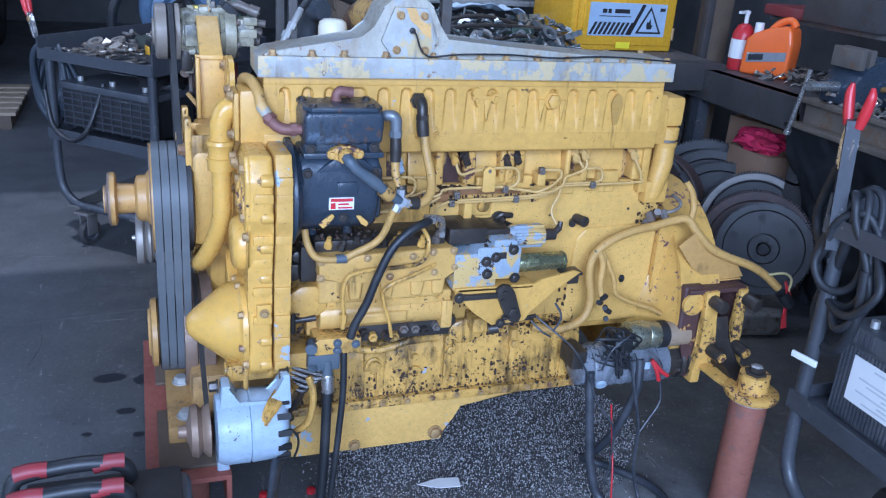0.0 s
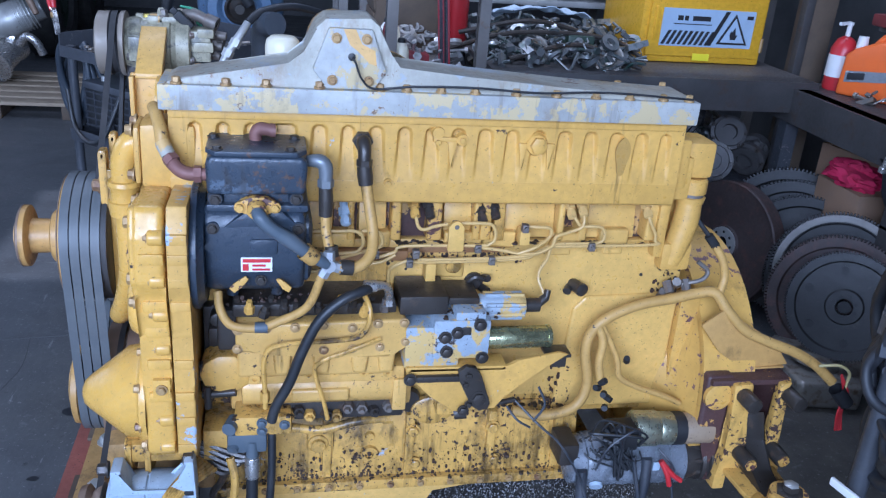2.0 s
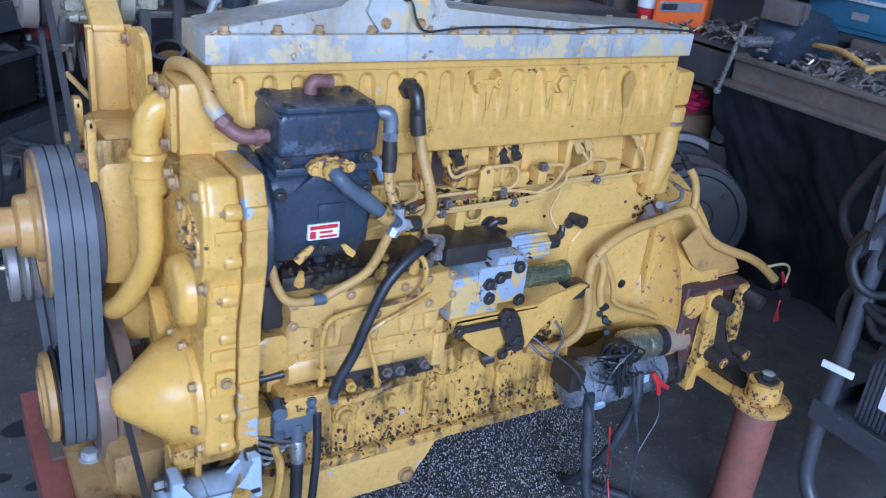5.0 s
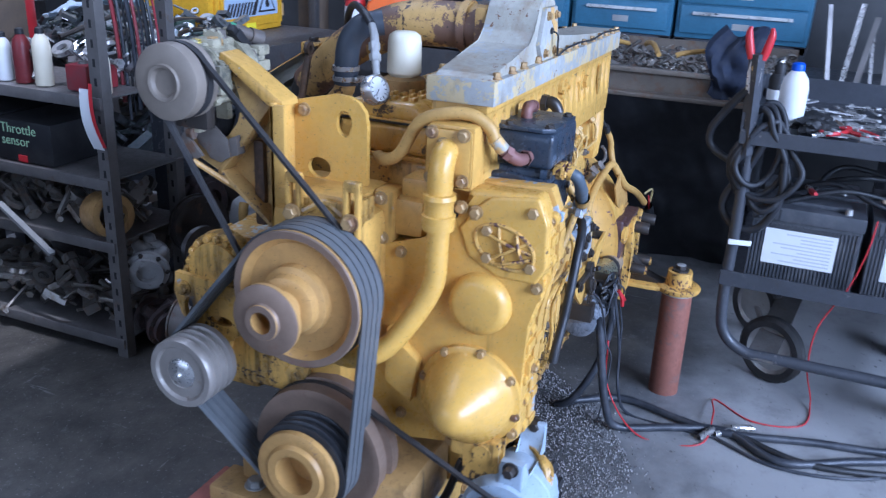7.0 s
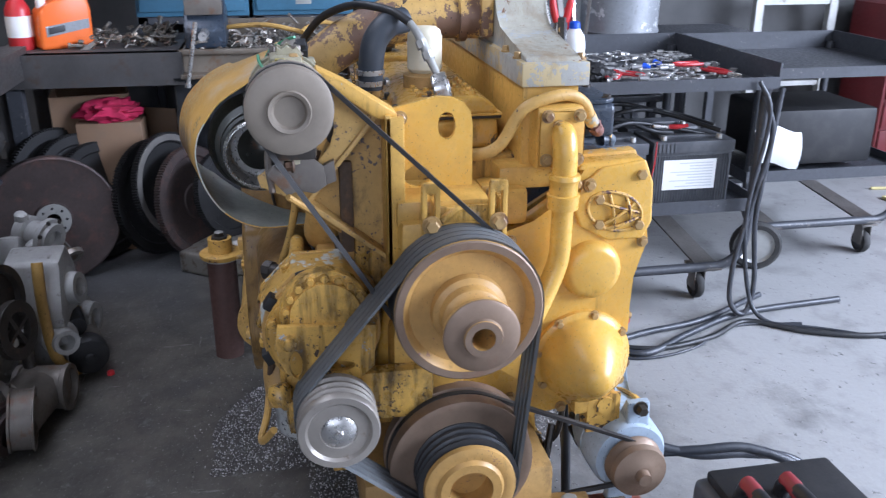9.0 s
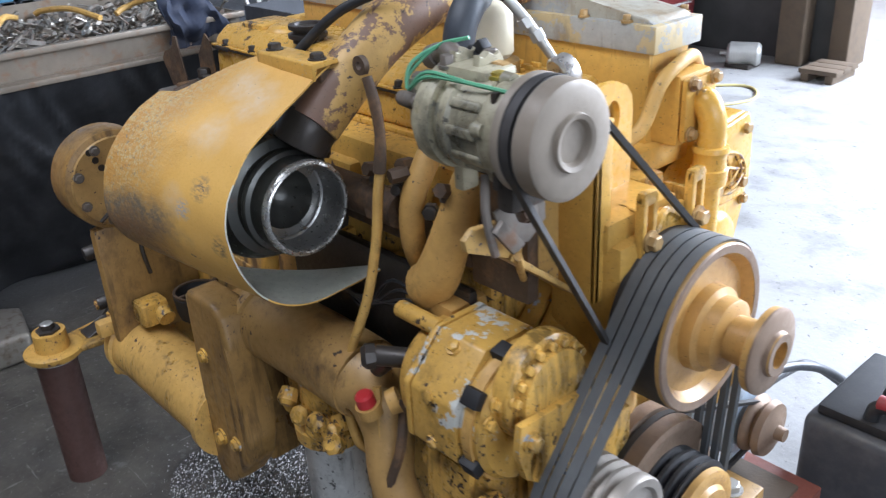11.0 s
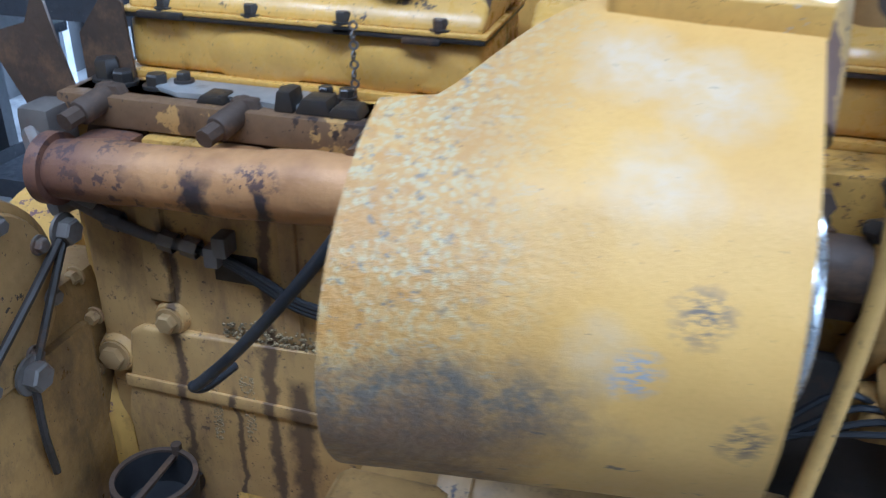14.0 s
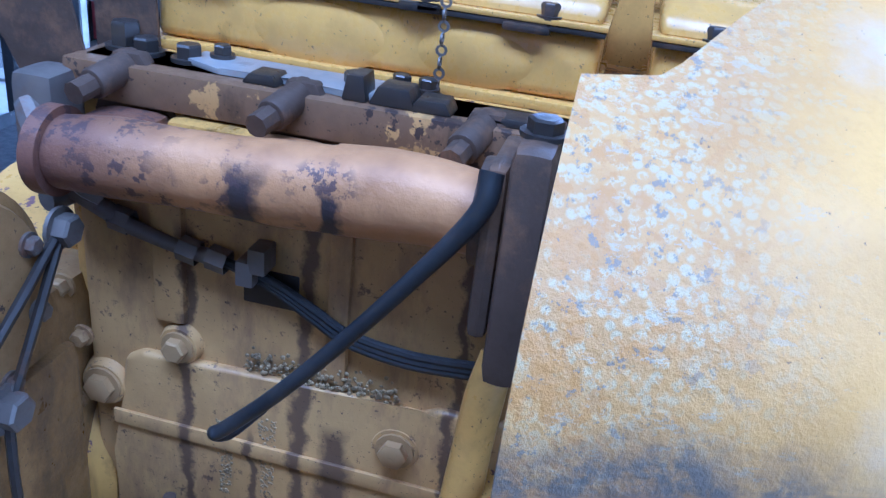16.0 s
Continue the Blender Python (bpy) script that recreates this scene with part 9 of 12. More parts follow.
# front cross-member under the crank
bm = B()
box(bm, -0.13, 0.11, -0.20, 0.20, 0.285, 0.42, 0.02)
box(bm, -0.19, -0.10, -0.28, 0.24, 0.285, 0.33, 0.006)
ep("front_support", bm, "yellow_brown", "grimy yellow front support")
bm = B()
for p in ((-0.145, -0.23, 0.33), (-0.15, -0.06, 0.33), (-0.145, 0.15, 0.33)):
    bolt(bm, p, Z, 0.018, 0.016)
ep("support_bolt", bm, "zinc", "bright support bolt")

# ---- stands under the engine ----
for sy in (-1, 1):
    st = thing("pipe_stand", (1.306, STAND[sy], 0), "red-oxide steel pipe stand under the rear mount" if sy < 0 else "red-oxide pipe stand under the rear mount, its shade painted in dark brown", "stand", "pipe stands")
    bm = B()
    lathe(bm, (1.306, STAND[sy], 0), Z, [(0, 0.042), (0, 0.050), (0.37, 0.050), (0.37, 0.042), (0, 0.042)], 32)
    # the right-hand pipe takes the copy with shade painted in
    part("pipe", bm, "redpipe" if sy < 0 else "redpipe_dark", st)
    bm = B()
    lathe(bm, (1.306, STAND[sy], 0.37), Z, [(0, 0), (0, 0.058), (0.008, 0.058), (0.008, 0)], 32)
    part("cap_plate", bm, "zinc", st)
st = thing("front_stand", (-0.17, -0.03, 0), "red-oxide steel channel on pipe legs under the front", "stand")
bm = B()
box(bm, -0.245, -0.055, -0.42, 0.30, 0.262, 0.276, 0.003)
box(bm, -0.245, -0.232, -0.42, 0.30, 0.17, 0.264, 0.003)
box(bm, -0.068, -0.055, -0.42, 0.30, 0.17, 0.264, 0.003)
part("channel", bm, "redlead", st)
for y in (-0.30, 0.20):
    bm = B()
    cyl(bm, (-0.15, y, 0), (-0.15, y, 0.263), 0.05, n=28)
    part("leg", bm, "redpipe", st)
bm = B()
box(bm, -0.215, -0.085, -0.38, -0.12, 0.2765, 0.286, 0.003)
box(bm, -0.215, -0.09, 0.02, 0.24, 0.2765, 0.286, 0.003)
part("packing_plate", bm, "wood", st, "grimy timber packing piece")

# ---- floor under the engine ----
rng = random.Random(3)
bm = B()
for _ in range(30000):
    a, r = rng.uniform(0, 6.283), math.sqrt(rng.random())
    edge = 0.80 + 0.3 * noise.noise(Vector((math.cos(a) * 1.5, math.sin(a) * 1.5, 5)))
    r *= edge * (1.12 if rng.random() < 0.06 else 1)
    x, y = 0.70 + 0.70 * r * math.cos(a), 0.03 + 0.64 * r * math.sin(a)
    if y > 0.30 and x < 0.55:
        continue
    s = rng.uniform(0.0014, 0.0040)
    z = 0.001 + max(0, 0.012 * (1 - r)) * rng.random()
    v = [bm.verts.new((x + s * dx, y + s * dy, z + s * dz)) for dx, dy, dz in ((1, 0, -0.2), (-0.5, 0.9, -0.2), (-0.5, -0.9, -0.2), (rng.uniform(-0.3, 0.3), rng.uniform(-0.3, 0.3), 1.0))]
    for q in ((0, 1, 3), (1, 2, 3), (2, 0, 3)):
        bm.faces.new([v[k] for k in q])
solo("absorbent_granules", bm, "granule", "scattered grey oil-absorbent granules on the floor", "granules", kind="stuff", smooth=1, recalc=False)
bm = B()
for x, y, r, q in ((-0.36, 0.58, 0.055, 0.5), (-0.22, 0.55, 0.07, 0.55), (-0.14, 0.44, 0.035, 0.8), (-0.13, 0.33, 0.03, 0.8), (-0.31, 0.36, 0.03, 0.6), (-0.24, 0.30, 0.02, 0.7), (-0.27, 0.22, 0.022, 0.6), (-0.22, 0.13, 0.02, 0.6),
                   (-0.35, 0.13, 0.02, 0.5), (-0.42, 0.25, 0.015, 0.7), (-0.30, -0.08, 0.02, 0.6), (-0.37, -0.02, 0.012, 0.7)):
    vs = []
    for k in range(26):
        a = 2 * math.pi * k / 26
        rr = r * (1 + 0.25 * noise.noise(Vector((math.cos(a) * 2 + x * 9, math.sin(a) * 2 + y * 9, 1))))
        vs.append(bm.verts.new((x + rr * math.cos(a), y + rr * q * math.sin(a), 0.0016)))
    bm.faces.new(vs)
n = Nodes("wet_oil")
wet = n.done((0.03, 0.03, 0.032), 0.28)
solo("oil_spots", bm, wet, "dark wet oil spots on the concrete floor", "oil stain", kind="stuff")
bm = B()
tube(bm, [(-0.85, 1.02, 0.0), (-0.62, 1.06, 0.0), (-0.40, 1.08, 0.0), (-0.15, 1.12, 0.0)], 0.0012, 5)
tube(bm, [(-0.62, 1.06, 0.0), (-0.60, 0.86, 0.0), (-0.63, 0.7, 0.0)], 0.0010, 5)
solo("floor_crack_fill", bm, "wall", "pale filled crack in the concrete", "crack", kind="structure")
bm = B()
prism(bm, [(0.472, -0.227), (0.54, -0.212), (0.598, -0.222), (0.592, -0.262), (0.53, -0.256)], "z", 0.016, 0.018)
solo("paper_scrap", bm, "label", "torn scrap of white paper on the granules", "paper")
for x, y in ((0.05, -0.16), (0.18, -0.17), (1.22, 0.95)):
    bm = B()
    lathe(bm, (x, y, 0), Z, [(0, 0), (0, 0.013), (0.012, 0.012), (0.014, 0.008), (0.014, 0)], 14)
    solo("red_plug", bm, "red", "small red plastic plug on the floor", "plug", "red plugs")

# cables on the floor
def cable(name, label, pts, r, mat, category="cable"):
    bm = B()
    tube(bm, pts, r, 10, 8)
    return solo(name, bm, mat, label, category)


cable("welding_cable", "thick grey-black cable from the starter to the cart", [(0.905, -0.345, 0.40), (0.915, -0.365, 0.25), (0.93, -0.39, 0.10), (0.965, -0.43, 0.016), (1.05, -0.60, 0.014), (1.10, -0.75, 0.014), (1.0, -0.92, 0.014), (1.12, -1.15, 0.014), (1.25, -1.45, 0.014), (1.3, -1.9, 0.014)], 0.013, "cable")
cable("starter_cable", "thick dark cable looping down from the starter", [(1.06, -0.34, 0.42), (1.055, -0.355, 0.33), (1.02, -0.33, 0.18), (0.985, -0.27, 0.06), (1.01, -0.22, 0.016), (1.08, -0.29, 0.014), (1.15, -0.42, 0.014), (1.10, -0.62, 0.014), (1.09, -0.76, 0.014), (1.16, -1.0, 0.014), (1.22, -1.25, 0.014), (1.40, -1.6, 0.014)], 0.0125, "cable")
cable("thin_cable", "thin dark cable lying across the floor", [(1.06, -0.72, 0.006), (0.98, -0.9, 0.006), (1.02, -1.12, 0.006), (1.16, -1.35, 0.006), (1.12, -1.6, 0.006), (0.95, -1.9, 0.006)], 0.0055, "cable")
cable("thick_floor_cable", "doubled black cable snaking over the floor", [(1.10, -0.78, 0.012), (1.03, -0.98, 0.012), (1.08, -1.22, 0.012), (1.18, -1.42, 0.012), (1.05, -1.62, 0.012), (0.98, -1.9, 0.012), (1.1, -2.3, 0.012)], 0.011, "rubber")
cable("red_wire", "thin pink-red wire from the floor up to the battery cart", [(0.975, -0.365, 0.30), (1.0, -0.38, 0.12), (0.96, -0.50, 0.005), (1.0, -0.68, 0.004), (1.16, -0.70, 0.03), (1.31, -0.69, 0.004), (1.22, -0.82, 0.004), (1.27, -0.97, 0.004), (1.42, -0.99, 0.02), (1.36, -0.955, 0.17), (1.36, -0.96, 0.32), (1.352, -1.02, 0.47), (1.35, -1.05, 0.60), (1.36, -1.06, 0.70)], 0.0026, "red", "wire")
for p, d in (((1.09, -0.74, 0.014), (0.6, -0.7, 0.05)), ((1.05, -0.69, 0.016), (0.8, -0.5, 0.1)), ((1.14, -0.79, 0.016), (0.3, -0.8, 0.0))):
    bm = B()
    lathe(bm, p, d, [(-0.03, 0.010), (0.03, 0.013), (0.045, 0.007), (0.045, 0)], 9)
    solo("cable_lug", bm, "steel", "bright cable lug clamped to others on the floor", "cable lug", "cable lugs")

# yellow cord by the red cabinet
cable("extension_cord", "pale yellow extension cord in loose loops on the floor", [(2.68, -3.05, 0.008), (2.62, -3.4, 0.008), (2.5, -3.55, 0.008), (2.3, -3.5, 0.008), (2.17, -3.75, 0.008), (1.95, -3.95, 0.008), (1.80, -3.88, 0.008), (1.74, -3.65, 0.008), (1.95, -3.3, 0.008), (2.15, -3.2, 0.008), (2.3, -3.42, 0.02), (2.45, -3.15, 0.008), (2.5, -3.0, 0.008), (2.2, -3.1, 0.008)], 0.009, "cord", "cord")

# ---- carts, benches and clutter round the engine ----
def bar(bm, a, b, w, h=None, up=(0, 0, 1)):
    """A square bar from a to b."""
    a, b = vec(a), vec(b)
    d = (b - a).normalized()
    u = d.cross(vec(up))
    u = d.cross(Vector((1, 0, 0))) if u.length < 1e-3 else u
    u.normalize()
    v = d.cross(u)
    h = w if h is None else h
    vs = [bm.verts.new(c + u * i * w / 2 + v * j * h / 2) for c in (a, b) for i in (-1, 1) for j in (-1, 1)]
    hull_faces(bm, vs, CUBE)
    return bm


def cloth(bm, nx, ny, at, thick=0.006):
    """A sheet of nx by ny cells; at(u, v) gives a point."""
    g = [[bm.verts.new(at(i / nx, j / ny)) for j in range(ny + 1)] for i in range(nx + 1)]
    fs = [bm.faces.new((g[i][j], g[i + 1][j], g[i + 1][j + 1], g[i][j + 1])) for i in range(nx) for j in range(ny)]
    bmesh.ops.recalc_face_normals(bm, faces=fs)
    bmesh.ops.solidify(bm, geom=fs, thickness=thick)
    return bm


def at_matrix(x, y, z, turn=0.0, tilt=0.0):
    return Matrix.Translation((x, y, z)) @ Euler((tilt, 0, radians(turn))).to_matrix().to_4x4()


def lp(name, bm, mat, parent, m, label="", **more):
    """A part built in local coordinates, set at m."""
    bm.transform(m)
    return part(name, bm, mat, parent, label, **more)


def wheel(parent, name, m, r, w, spoked=False):
    """A wheel round the local y axis."""
    bm = B()
    lathe(bm, (0, -w / 2, 0), (0, 1, 0), [(0, r * 0.72), (0, r * 0.9), (w * 0.25, r), (w * 0.75, r), (w, r * 0.9), (w, r * 0.72), (0, r * 0.72)], 28)
    wh = lp("tyre" if spoked else name, bm, "tyre", parent, m)
    bm = B()
    lathe(bm, (0, -w * 0.4, 0), (0, 1, 0), [(0, 0), (0, r * 0.18), (w * 0.1, r * 0.2), (w * 0.22, r * 0.62), (w * 0.05, r * 0.74), (w * 0.8, r * 0.74), (w * 0.6, r * 0.62), (w * 0.75, r * 0.2), (w * 0.8, 0)], 28)
    lp("rim", bm, "zinc" if spoked else "cartsteel", wh, m)
    if spoked:
        for k in range(6):
            a = math.pi * k / 3
            bm = B()
            cyl(bm, (r * 0.48 * math.cos(a), -w * 0.42, r * 0.48 * math.sin(a)), (r * 0.48 * math.cos(a), -w * 0.30, r * 0.48 * math.sin(a)), r * 0.07, n=8)
            lp("wheel_nut", bm, "bolt", wh, m)
    return wh


def caster(parent, m, x, y, r=0.055):
    bm = B()
    box(bm, x - 0.03, x + 0.03, y - 0.024, y - 0.019, r - 0.01, 2 * r + 0.035, 0.001)
    box(bm, x - 0.03, x + 0.03, y + 0.019, y + 0.024, r - 0.01, 2 * r + 0.035, 0.001)
    box(bm, x - 0.045, x + 0.045, y - 0.04, y + 0.04, 2 * r + 0.03, 2 * r + 0.04, 0.001)
    fork = lp("caster_fork", bm, "binsteel", parent, m)
    wheel(fork, "caster_wheel", m @ Matrix.Translation((x, y, r)), r, 0.032)


def trolley(name, label, m, W, D, top, shelf, lip=0.05):
    """A steel trolley: local x runs back from its front, local y along its width."""
    c = thing(name, m @ Vector((0, 0, 0)), label, "tool cart")
    for x in (0.0, D):
        bm = B()
        tube(bm, [(x, 0, top), (x, 0, 0.6), (x, 0, 0.36), (x, 0.02, 0.25), (x, 0.09, 0.195), (x, 0.2, 0.19), (x, W - 0.2, 0.19), (x, W - 0.09, 0.195), (x, W - 0.02, 0.25), (x, W, 0.36), (x, W, 0.6), (x, W, top)], 0.019, 10, 5)
        lp("leg_hoop", bm, "cartsteel", c, m)
    bm = B()
    box(bm, -0.02, D + 0.02, -0.02, W + 0.02, shelf - 0.035, shelf - 0.029)
    low = lp("lower_shelf", bm, "cartsteel", c, m)
    for a, b in (((-0.02, -0.02), (D + 0.02, -0.02)), ((-0.02, W + 0.02), (D + 0.02, W + 0.02)), ((-0.02, -0.02), (-0.02, W + 0.02)), ((D + 0.02, -0.02), (D + 0.02, W + 0.02))):
        bm = B()
        bar(bm, (*a, shelf - 0.02), (*b, shelf - 0.02), 0.006, 0.05)
        lp("shelf_edge", bm, "cartsteel", low, m)
    bm = B()
    box(bm, -0.03, D + 0.03, -0.03, W + 0.03, top - 0.04, top - 0.034)
    tray = lp("top_tray", bm, "cartsteel", c, m, "dark steel tray with raised edges")
    for a, b in (((-0.03, -0.03), (D + 0.03, -0.03)), ((-0.03, W + 0.03), (D + 0.03, W + 0.03)), ((-0.03, -0.03), (-0.03, W + 0.03)), ((D + 0.03, -0.03), (D + 0.03, W + 0.03))):
        h = 0.045 if a[0] == b[0] == -0.03 else 0.045 + lip
        bm = B()
        bar(bm, (*a, top - 0.045 + h / 2), (*b, top - 0.045 + h / 2), 0.008, h)
        lp("tray_edge", bm, "cartsteel", tray, m)
    for y in (W * 0.82, W * 0.18):
        bm = B()
        bar(bm, (-0.02, y, 0.185), (D + 0.02, y - 0.1, 0.185), 0.09, 0.008)
        lp("cross_plate", bm, "binsteel", c, m)
    return c


def battery(m, w, d, h, label, sheet=True, group="batteries on the cart"):
    """A lead battery; its front is local x = 0 and local y runs along the front."""
    b = thing("battery", m @ Vector((0, 0, 0)), label, "battery", group)
    bm = B()
    box(bm, 0.006, d, 0, w, 0, h * 0.78, 0.006)
    case_ = lp("case", bm, "battery", b, m)
    bm = B()
    for k in range(int(w / 0.011)):
        y = 0.008 + k * 0.011
        box(bm, 0.0015, 0.008, y, y + 0.006, 0.01, h * 0.74)
    tagged(lp("case_ribbing", bm, "battery", case_, m), kind="stuff")
    bm = B()
    box(bm, -0.004, d + 0.004, -0.004, w + 0.004, h * 0.78, h * 0.95, 0.005)
    box(bm, 0.05, d - 0.05, 0.04, w - 0.04, h * 0.94, h, 0.006)
    for k in range(5):
        box(bm, -0.007, 0.0, w * 0.72 + k * 0.016, w * 0.72 + k * 0.016 + 0.010, h * 0.80, h * 0.93)
    lp("lid", bm, "battery", b, m, "dusty black lid with moulded cell covers")
    for y in (0.05, w - 0.05):
        bm = B()
        lathe(bm, (0.03, y, h * 0.94), Z, [(0, 0), (0, 0.012), (0.02, 0.010), (0.02, 0)], 12)
        lp("terminal", bm, "zinc", b, m)
    if sheet:
        bm = B()
        box(bm, -0.001, 0.0012, w * 0.2, w * 0.86, h * 0.24, h * 0.68)
        s = lp("paper_sheet", bm, "label", b, m, "white printed paper sheet")
        rng = random.Random(int(w * 1000))
        for k in range(9):
            z, y0 = h * (0.63 - 0.043 * k), w * 0.24
            bm = B()
            box(bm, -0.0018, -0.0005, y0, y0 + w * rng.uniform(0.25, 0.56), z - 0.0022, z + 0.0022)
            lp("text_bar", bm, "grey_ink", s, m)
    return b


n = Nodes("faded_print")
M["grey_ink"] = n.done((0.52, 0.53, 0.54), 0.6)
M["sign"] = soft("blue_grey_sign", (0.40, 0.50, 0.62), 0.4, dirt=0.15)
M["flesh_box"] = soft("dark_red_box", (0.20, 0.03, 0.03), 0.5, dirt=0.4)
M["olive"] = soft("olive_glass", (0.05, 0.06, 0.05), 0.3, dirt=0.2)
M["gear"] = metal("blackened_ring_gear", (0.034, 0.033, 0.033), 0.45, 0.12, metallic=0.5)
M["fly_dark"] = metal("scuffed_flywheel_face", (0.034, 0.033, 0.033), 0.42, 0.3, (0.05, 0.042, 0.036), metallic=0.4)
M["wood_pale"] = soft("pale_timber", (0.36, 0.28, 0.19), 0.75, bump=0.5, dirt=0.5, dirt_col=(0.16, 0.125, 0.09))
M["gear_rust"] = metal("brown_rusty_disc", (0.075, 0.055, 0.05), 0.55, 0.5, (0.10, 0.055, 0.045), metallic=0.3)
M["casting"] = metal("dull_alloy_casting", (0.42, 0.41, 0.385), 0.55, 0.3, (0.10, 0.085, 0.07), metallic=0.35, bump=0.5)
M["tank"] = painted("scuffed_grey_tank", (0.22, 0.23, 0.24), rough=0.45, chip=0.1, patch=0.2, patch_col=(0.5, 0.5, 0.5), grime=0.2)
M["bluemach"] = painted("blue_machine_paint", (0.13, 0.20, 0.31), rough=0.4, chip=0.15, grime=0.25)
M["greenveh"] = painted("dark_green_vehicle", (0.03, 0.05, 0.035), rough=0.5, chip=0.1, grime=0.3)


def tool_spread(bm, rng, n, x0, x1, y0, y1, z):
    """Spanners and sockets lying about, joined."""
    for _ in range(n):
        x, y, a = rng.uniform(x0, x1), rng.uniform(y0, y1), rng.uniform(0, 6.28)
        L, r = rng.uniform(0.04, 0.11), rng.uniform(0.003, 0.006)
        zz = z + rng.uniform(0.006, 0.035)
        d = Vector((math.cos(a), math.sin(a), rng.uniform(-0.12, 0.12)))
        p, q = Vector((x, y, zz)) - d * L / 2, Vector((x, y, zz)) + d * L / 2
        bar(bm, p, q, r * 2.2, r)
        k = rng.random()
        if k < 0.5:
            ring(bm, q, (0, 0, 1), r * 1.1, r * 2.6, r * 1.4, 12)
            ring(bm, p, (0.1, 0, 1), r * 1.0, r * 2.3, r * 1.4, 10)
        elif k < 0.8:
            cyl(bm, q, q + d * L * 0.4, r * 2.2, n=10)
    return bm


def pliers(x, y, z, turn, label):
    m = at_matrix(x, y, z, turn)
    t = thing("pliers", (x, y, z), label, "pliers", "pliers on the cart")
    bm = B()
    prism(bm, [(0, -0.012), (0.05, -0.006), (0.06, 0.0), (0.05, 0.006), (0, 0.012), (-0.01, 0)], "z", 0, 0.010, 0.002)
    lp("jaw", bm, "steel", t, m)
    for s in (-1, 1):
        bm = B()
        tube(bm, [(0, s * 0.006, 0.006), (-0.03, s * 0.022, 0.006), (-0.08, s * 0.024, 0.006), (-0.12, s * 0.018, 0.006)], 0.007, 8, 4)
        lp("grip", bm, "red", t, m, "red plastic grip")


def clamp(m, parent_label):
    """A jumper clamp standing upright: two red grips over steel jaws."""
    c = thing("jumper_clamp", m @ Vector((0, 0, 0)), parent_label, "clamp")
    for s in (-1, 1):
        bm = B()
        prism(bm, [(s * 0.004, -0.075), (s * 0.017, -0.06), (s * 0.021, -0.01), (s * 0.014, 0.03), (s * 0.03, 0.07), (s * 0.022, 0.07), (s * 0.004, 0.03)][::s], "x", -0.008, 0.008, 0.001)
        lp("jaw", bm, "steel", c, m)
        bm = B()
        tube(bm, [(0, s * 0.016, 0.03), (0, s * 0.024, 0.06), (0, s * 0.032, 0.10), (0, s * 0.030, 0.122)], [0.011, 0.013, 0.011, 0.005], 10, 4)
        lp("grip", bm, "red", c, m, "bright red plastic grip")
    bm = B()
    lathe(bm, (-0.013, 0, 0.005), (1, 0, 0), [(0, 0), (0, 0.011), (0.026, 0.011), (0.026, 0)], 14)
    lp("pivot", bm, "bolt", c, m)


# battery cart
m = at_matrix(1.33, -1.46, 0)
trolley_1 = trolley("battery_cart", "dark steel trolley with tools on top and batteries below", m, 0.80, 0.82, 0.94, 0.47)
bm = B()
bar(bm, (1.315, -0.652, 0.86), (1.300, -0.640, 1.165), 0.035, 0.03)
part("end_post", bm, "cartsteel", trolley_1)
for x, y in ((1.55, -0.84), (1.95, -0.76)):
    wheel(trolley_1, "cart_wheel", Matrix.Translation((x, y, 0.122)) @ Euler((0, 0, radians(62 if x < 1.8 else 50))).to_matrix().to_4x4(), 0.122, 0.045, True)
bm = B()
cyl(bm, (1.55, -0.84, 0.112), (1.95, -0.76, 0.112), 0.012, n=10)
part("axle", bm, "binsteel", trolley_1)
caster(trolley_1, Matrix.Identity(4), 1.46, -1.34)
caster(trolley_1, Matrix.Identity(4), 1.98, -1.30)
battery(at_matrix(1.37, -1.03, 0.442), 0.325, 0.19, 0.265, "black truck battery with a white paper sheet on its front")
battery(at_matrix(1.37, -1.38, 0.442), 0.325, 0.19, 0.265, "dusty black truck battery beside its twin")
battery(at_matrix(1.66, -1.02, 0.442), 0.30, 0.18, 0.25, "black battery behind, under loose leads", False)
battery(at_matrix(1.66, -1.37, 0.442), 0.30, 0.18, 0.25, "black battery behind, with a bare lid", False)
clamp(Matrix.Translation((1.302, -0.640, 1.12)), "battery jumper clamp with red grips on the cart post")
bm = B()
box(bm, -0.004, 0.004, -0.035, 0.035, -0.008, 0.008, 0.002)
bm.transform(at_matrix(1.287, -0.682, 0.583, 12))
solo("cable_tag", bm, "label", "white tag clipped on the cart post", "tag")
rng = random.Random(11)
for k in range(5):
    pts = []
    cx, cy, cz = 1.312 + 0.010 * (k % 3), -0.685 - 0.010 * k, 0.885 - 0.014 * k
    ry, rz = 0.052 + 0.012 * (k % 4), 0.120 + 0.022 * (k % 3)
    for i in range(13):
        a = 2 * math.pi * i / 12 + 0.3 * k
        pts.append((cx + 0.016 * math.sin(a * 2 + k), cy + ry * math.sin(a) * (1.25 if math.cos(a) < 0 else 0.8), cz + rz * math.cos(a)))
    cable("jumper_cable", "coiled black jumper cable hung on the cart post", pts, 0.0095, "jumper")
cable("jumper_lead", "thick black lead dropping from the jumper clamp", [(1.304, -0.632, 1.06), (1.320, -0.605, 1.03), (1.345, -0.565, 0.97), (1.365, -0.535, 0.91), (1.370, -0.545, 0.86), (1.35, -0.60, 0.83), (1.32, -0.66, 0.83)], 0.0125, "jumper")
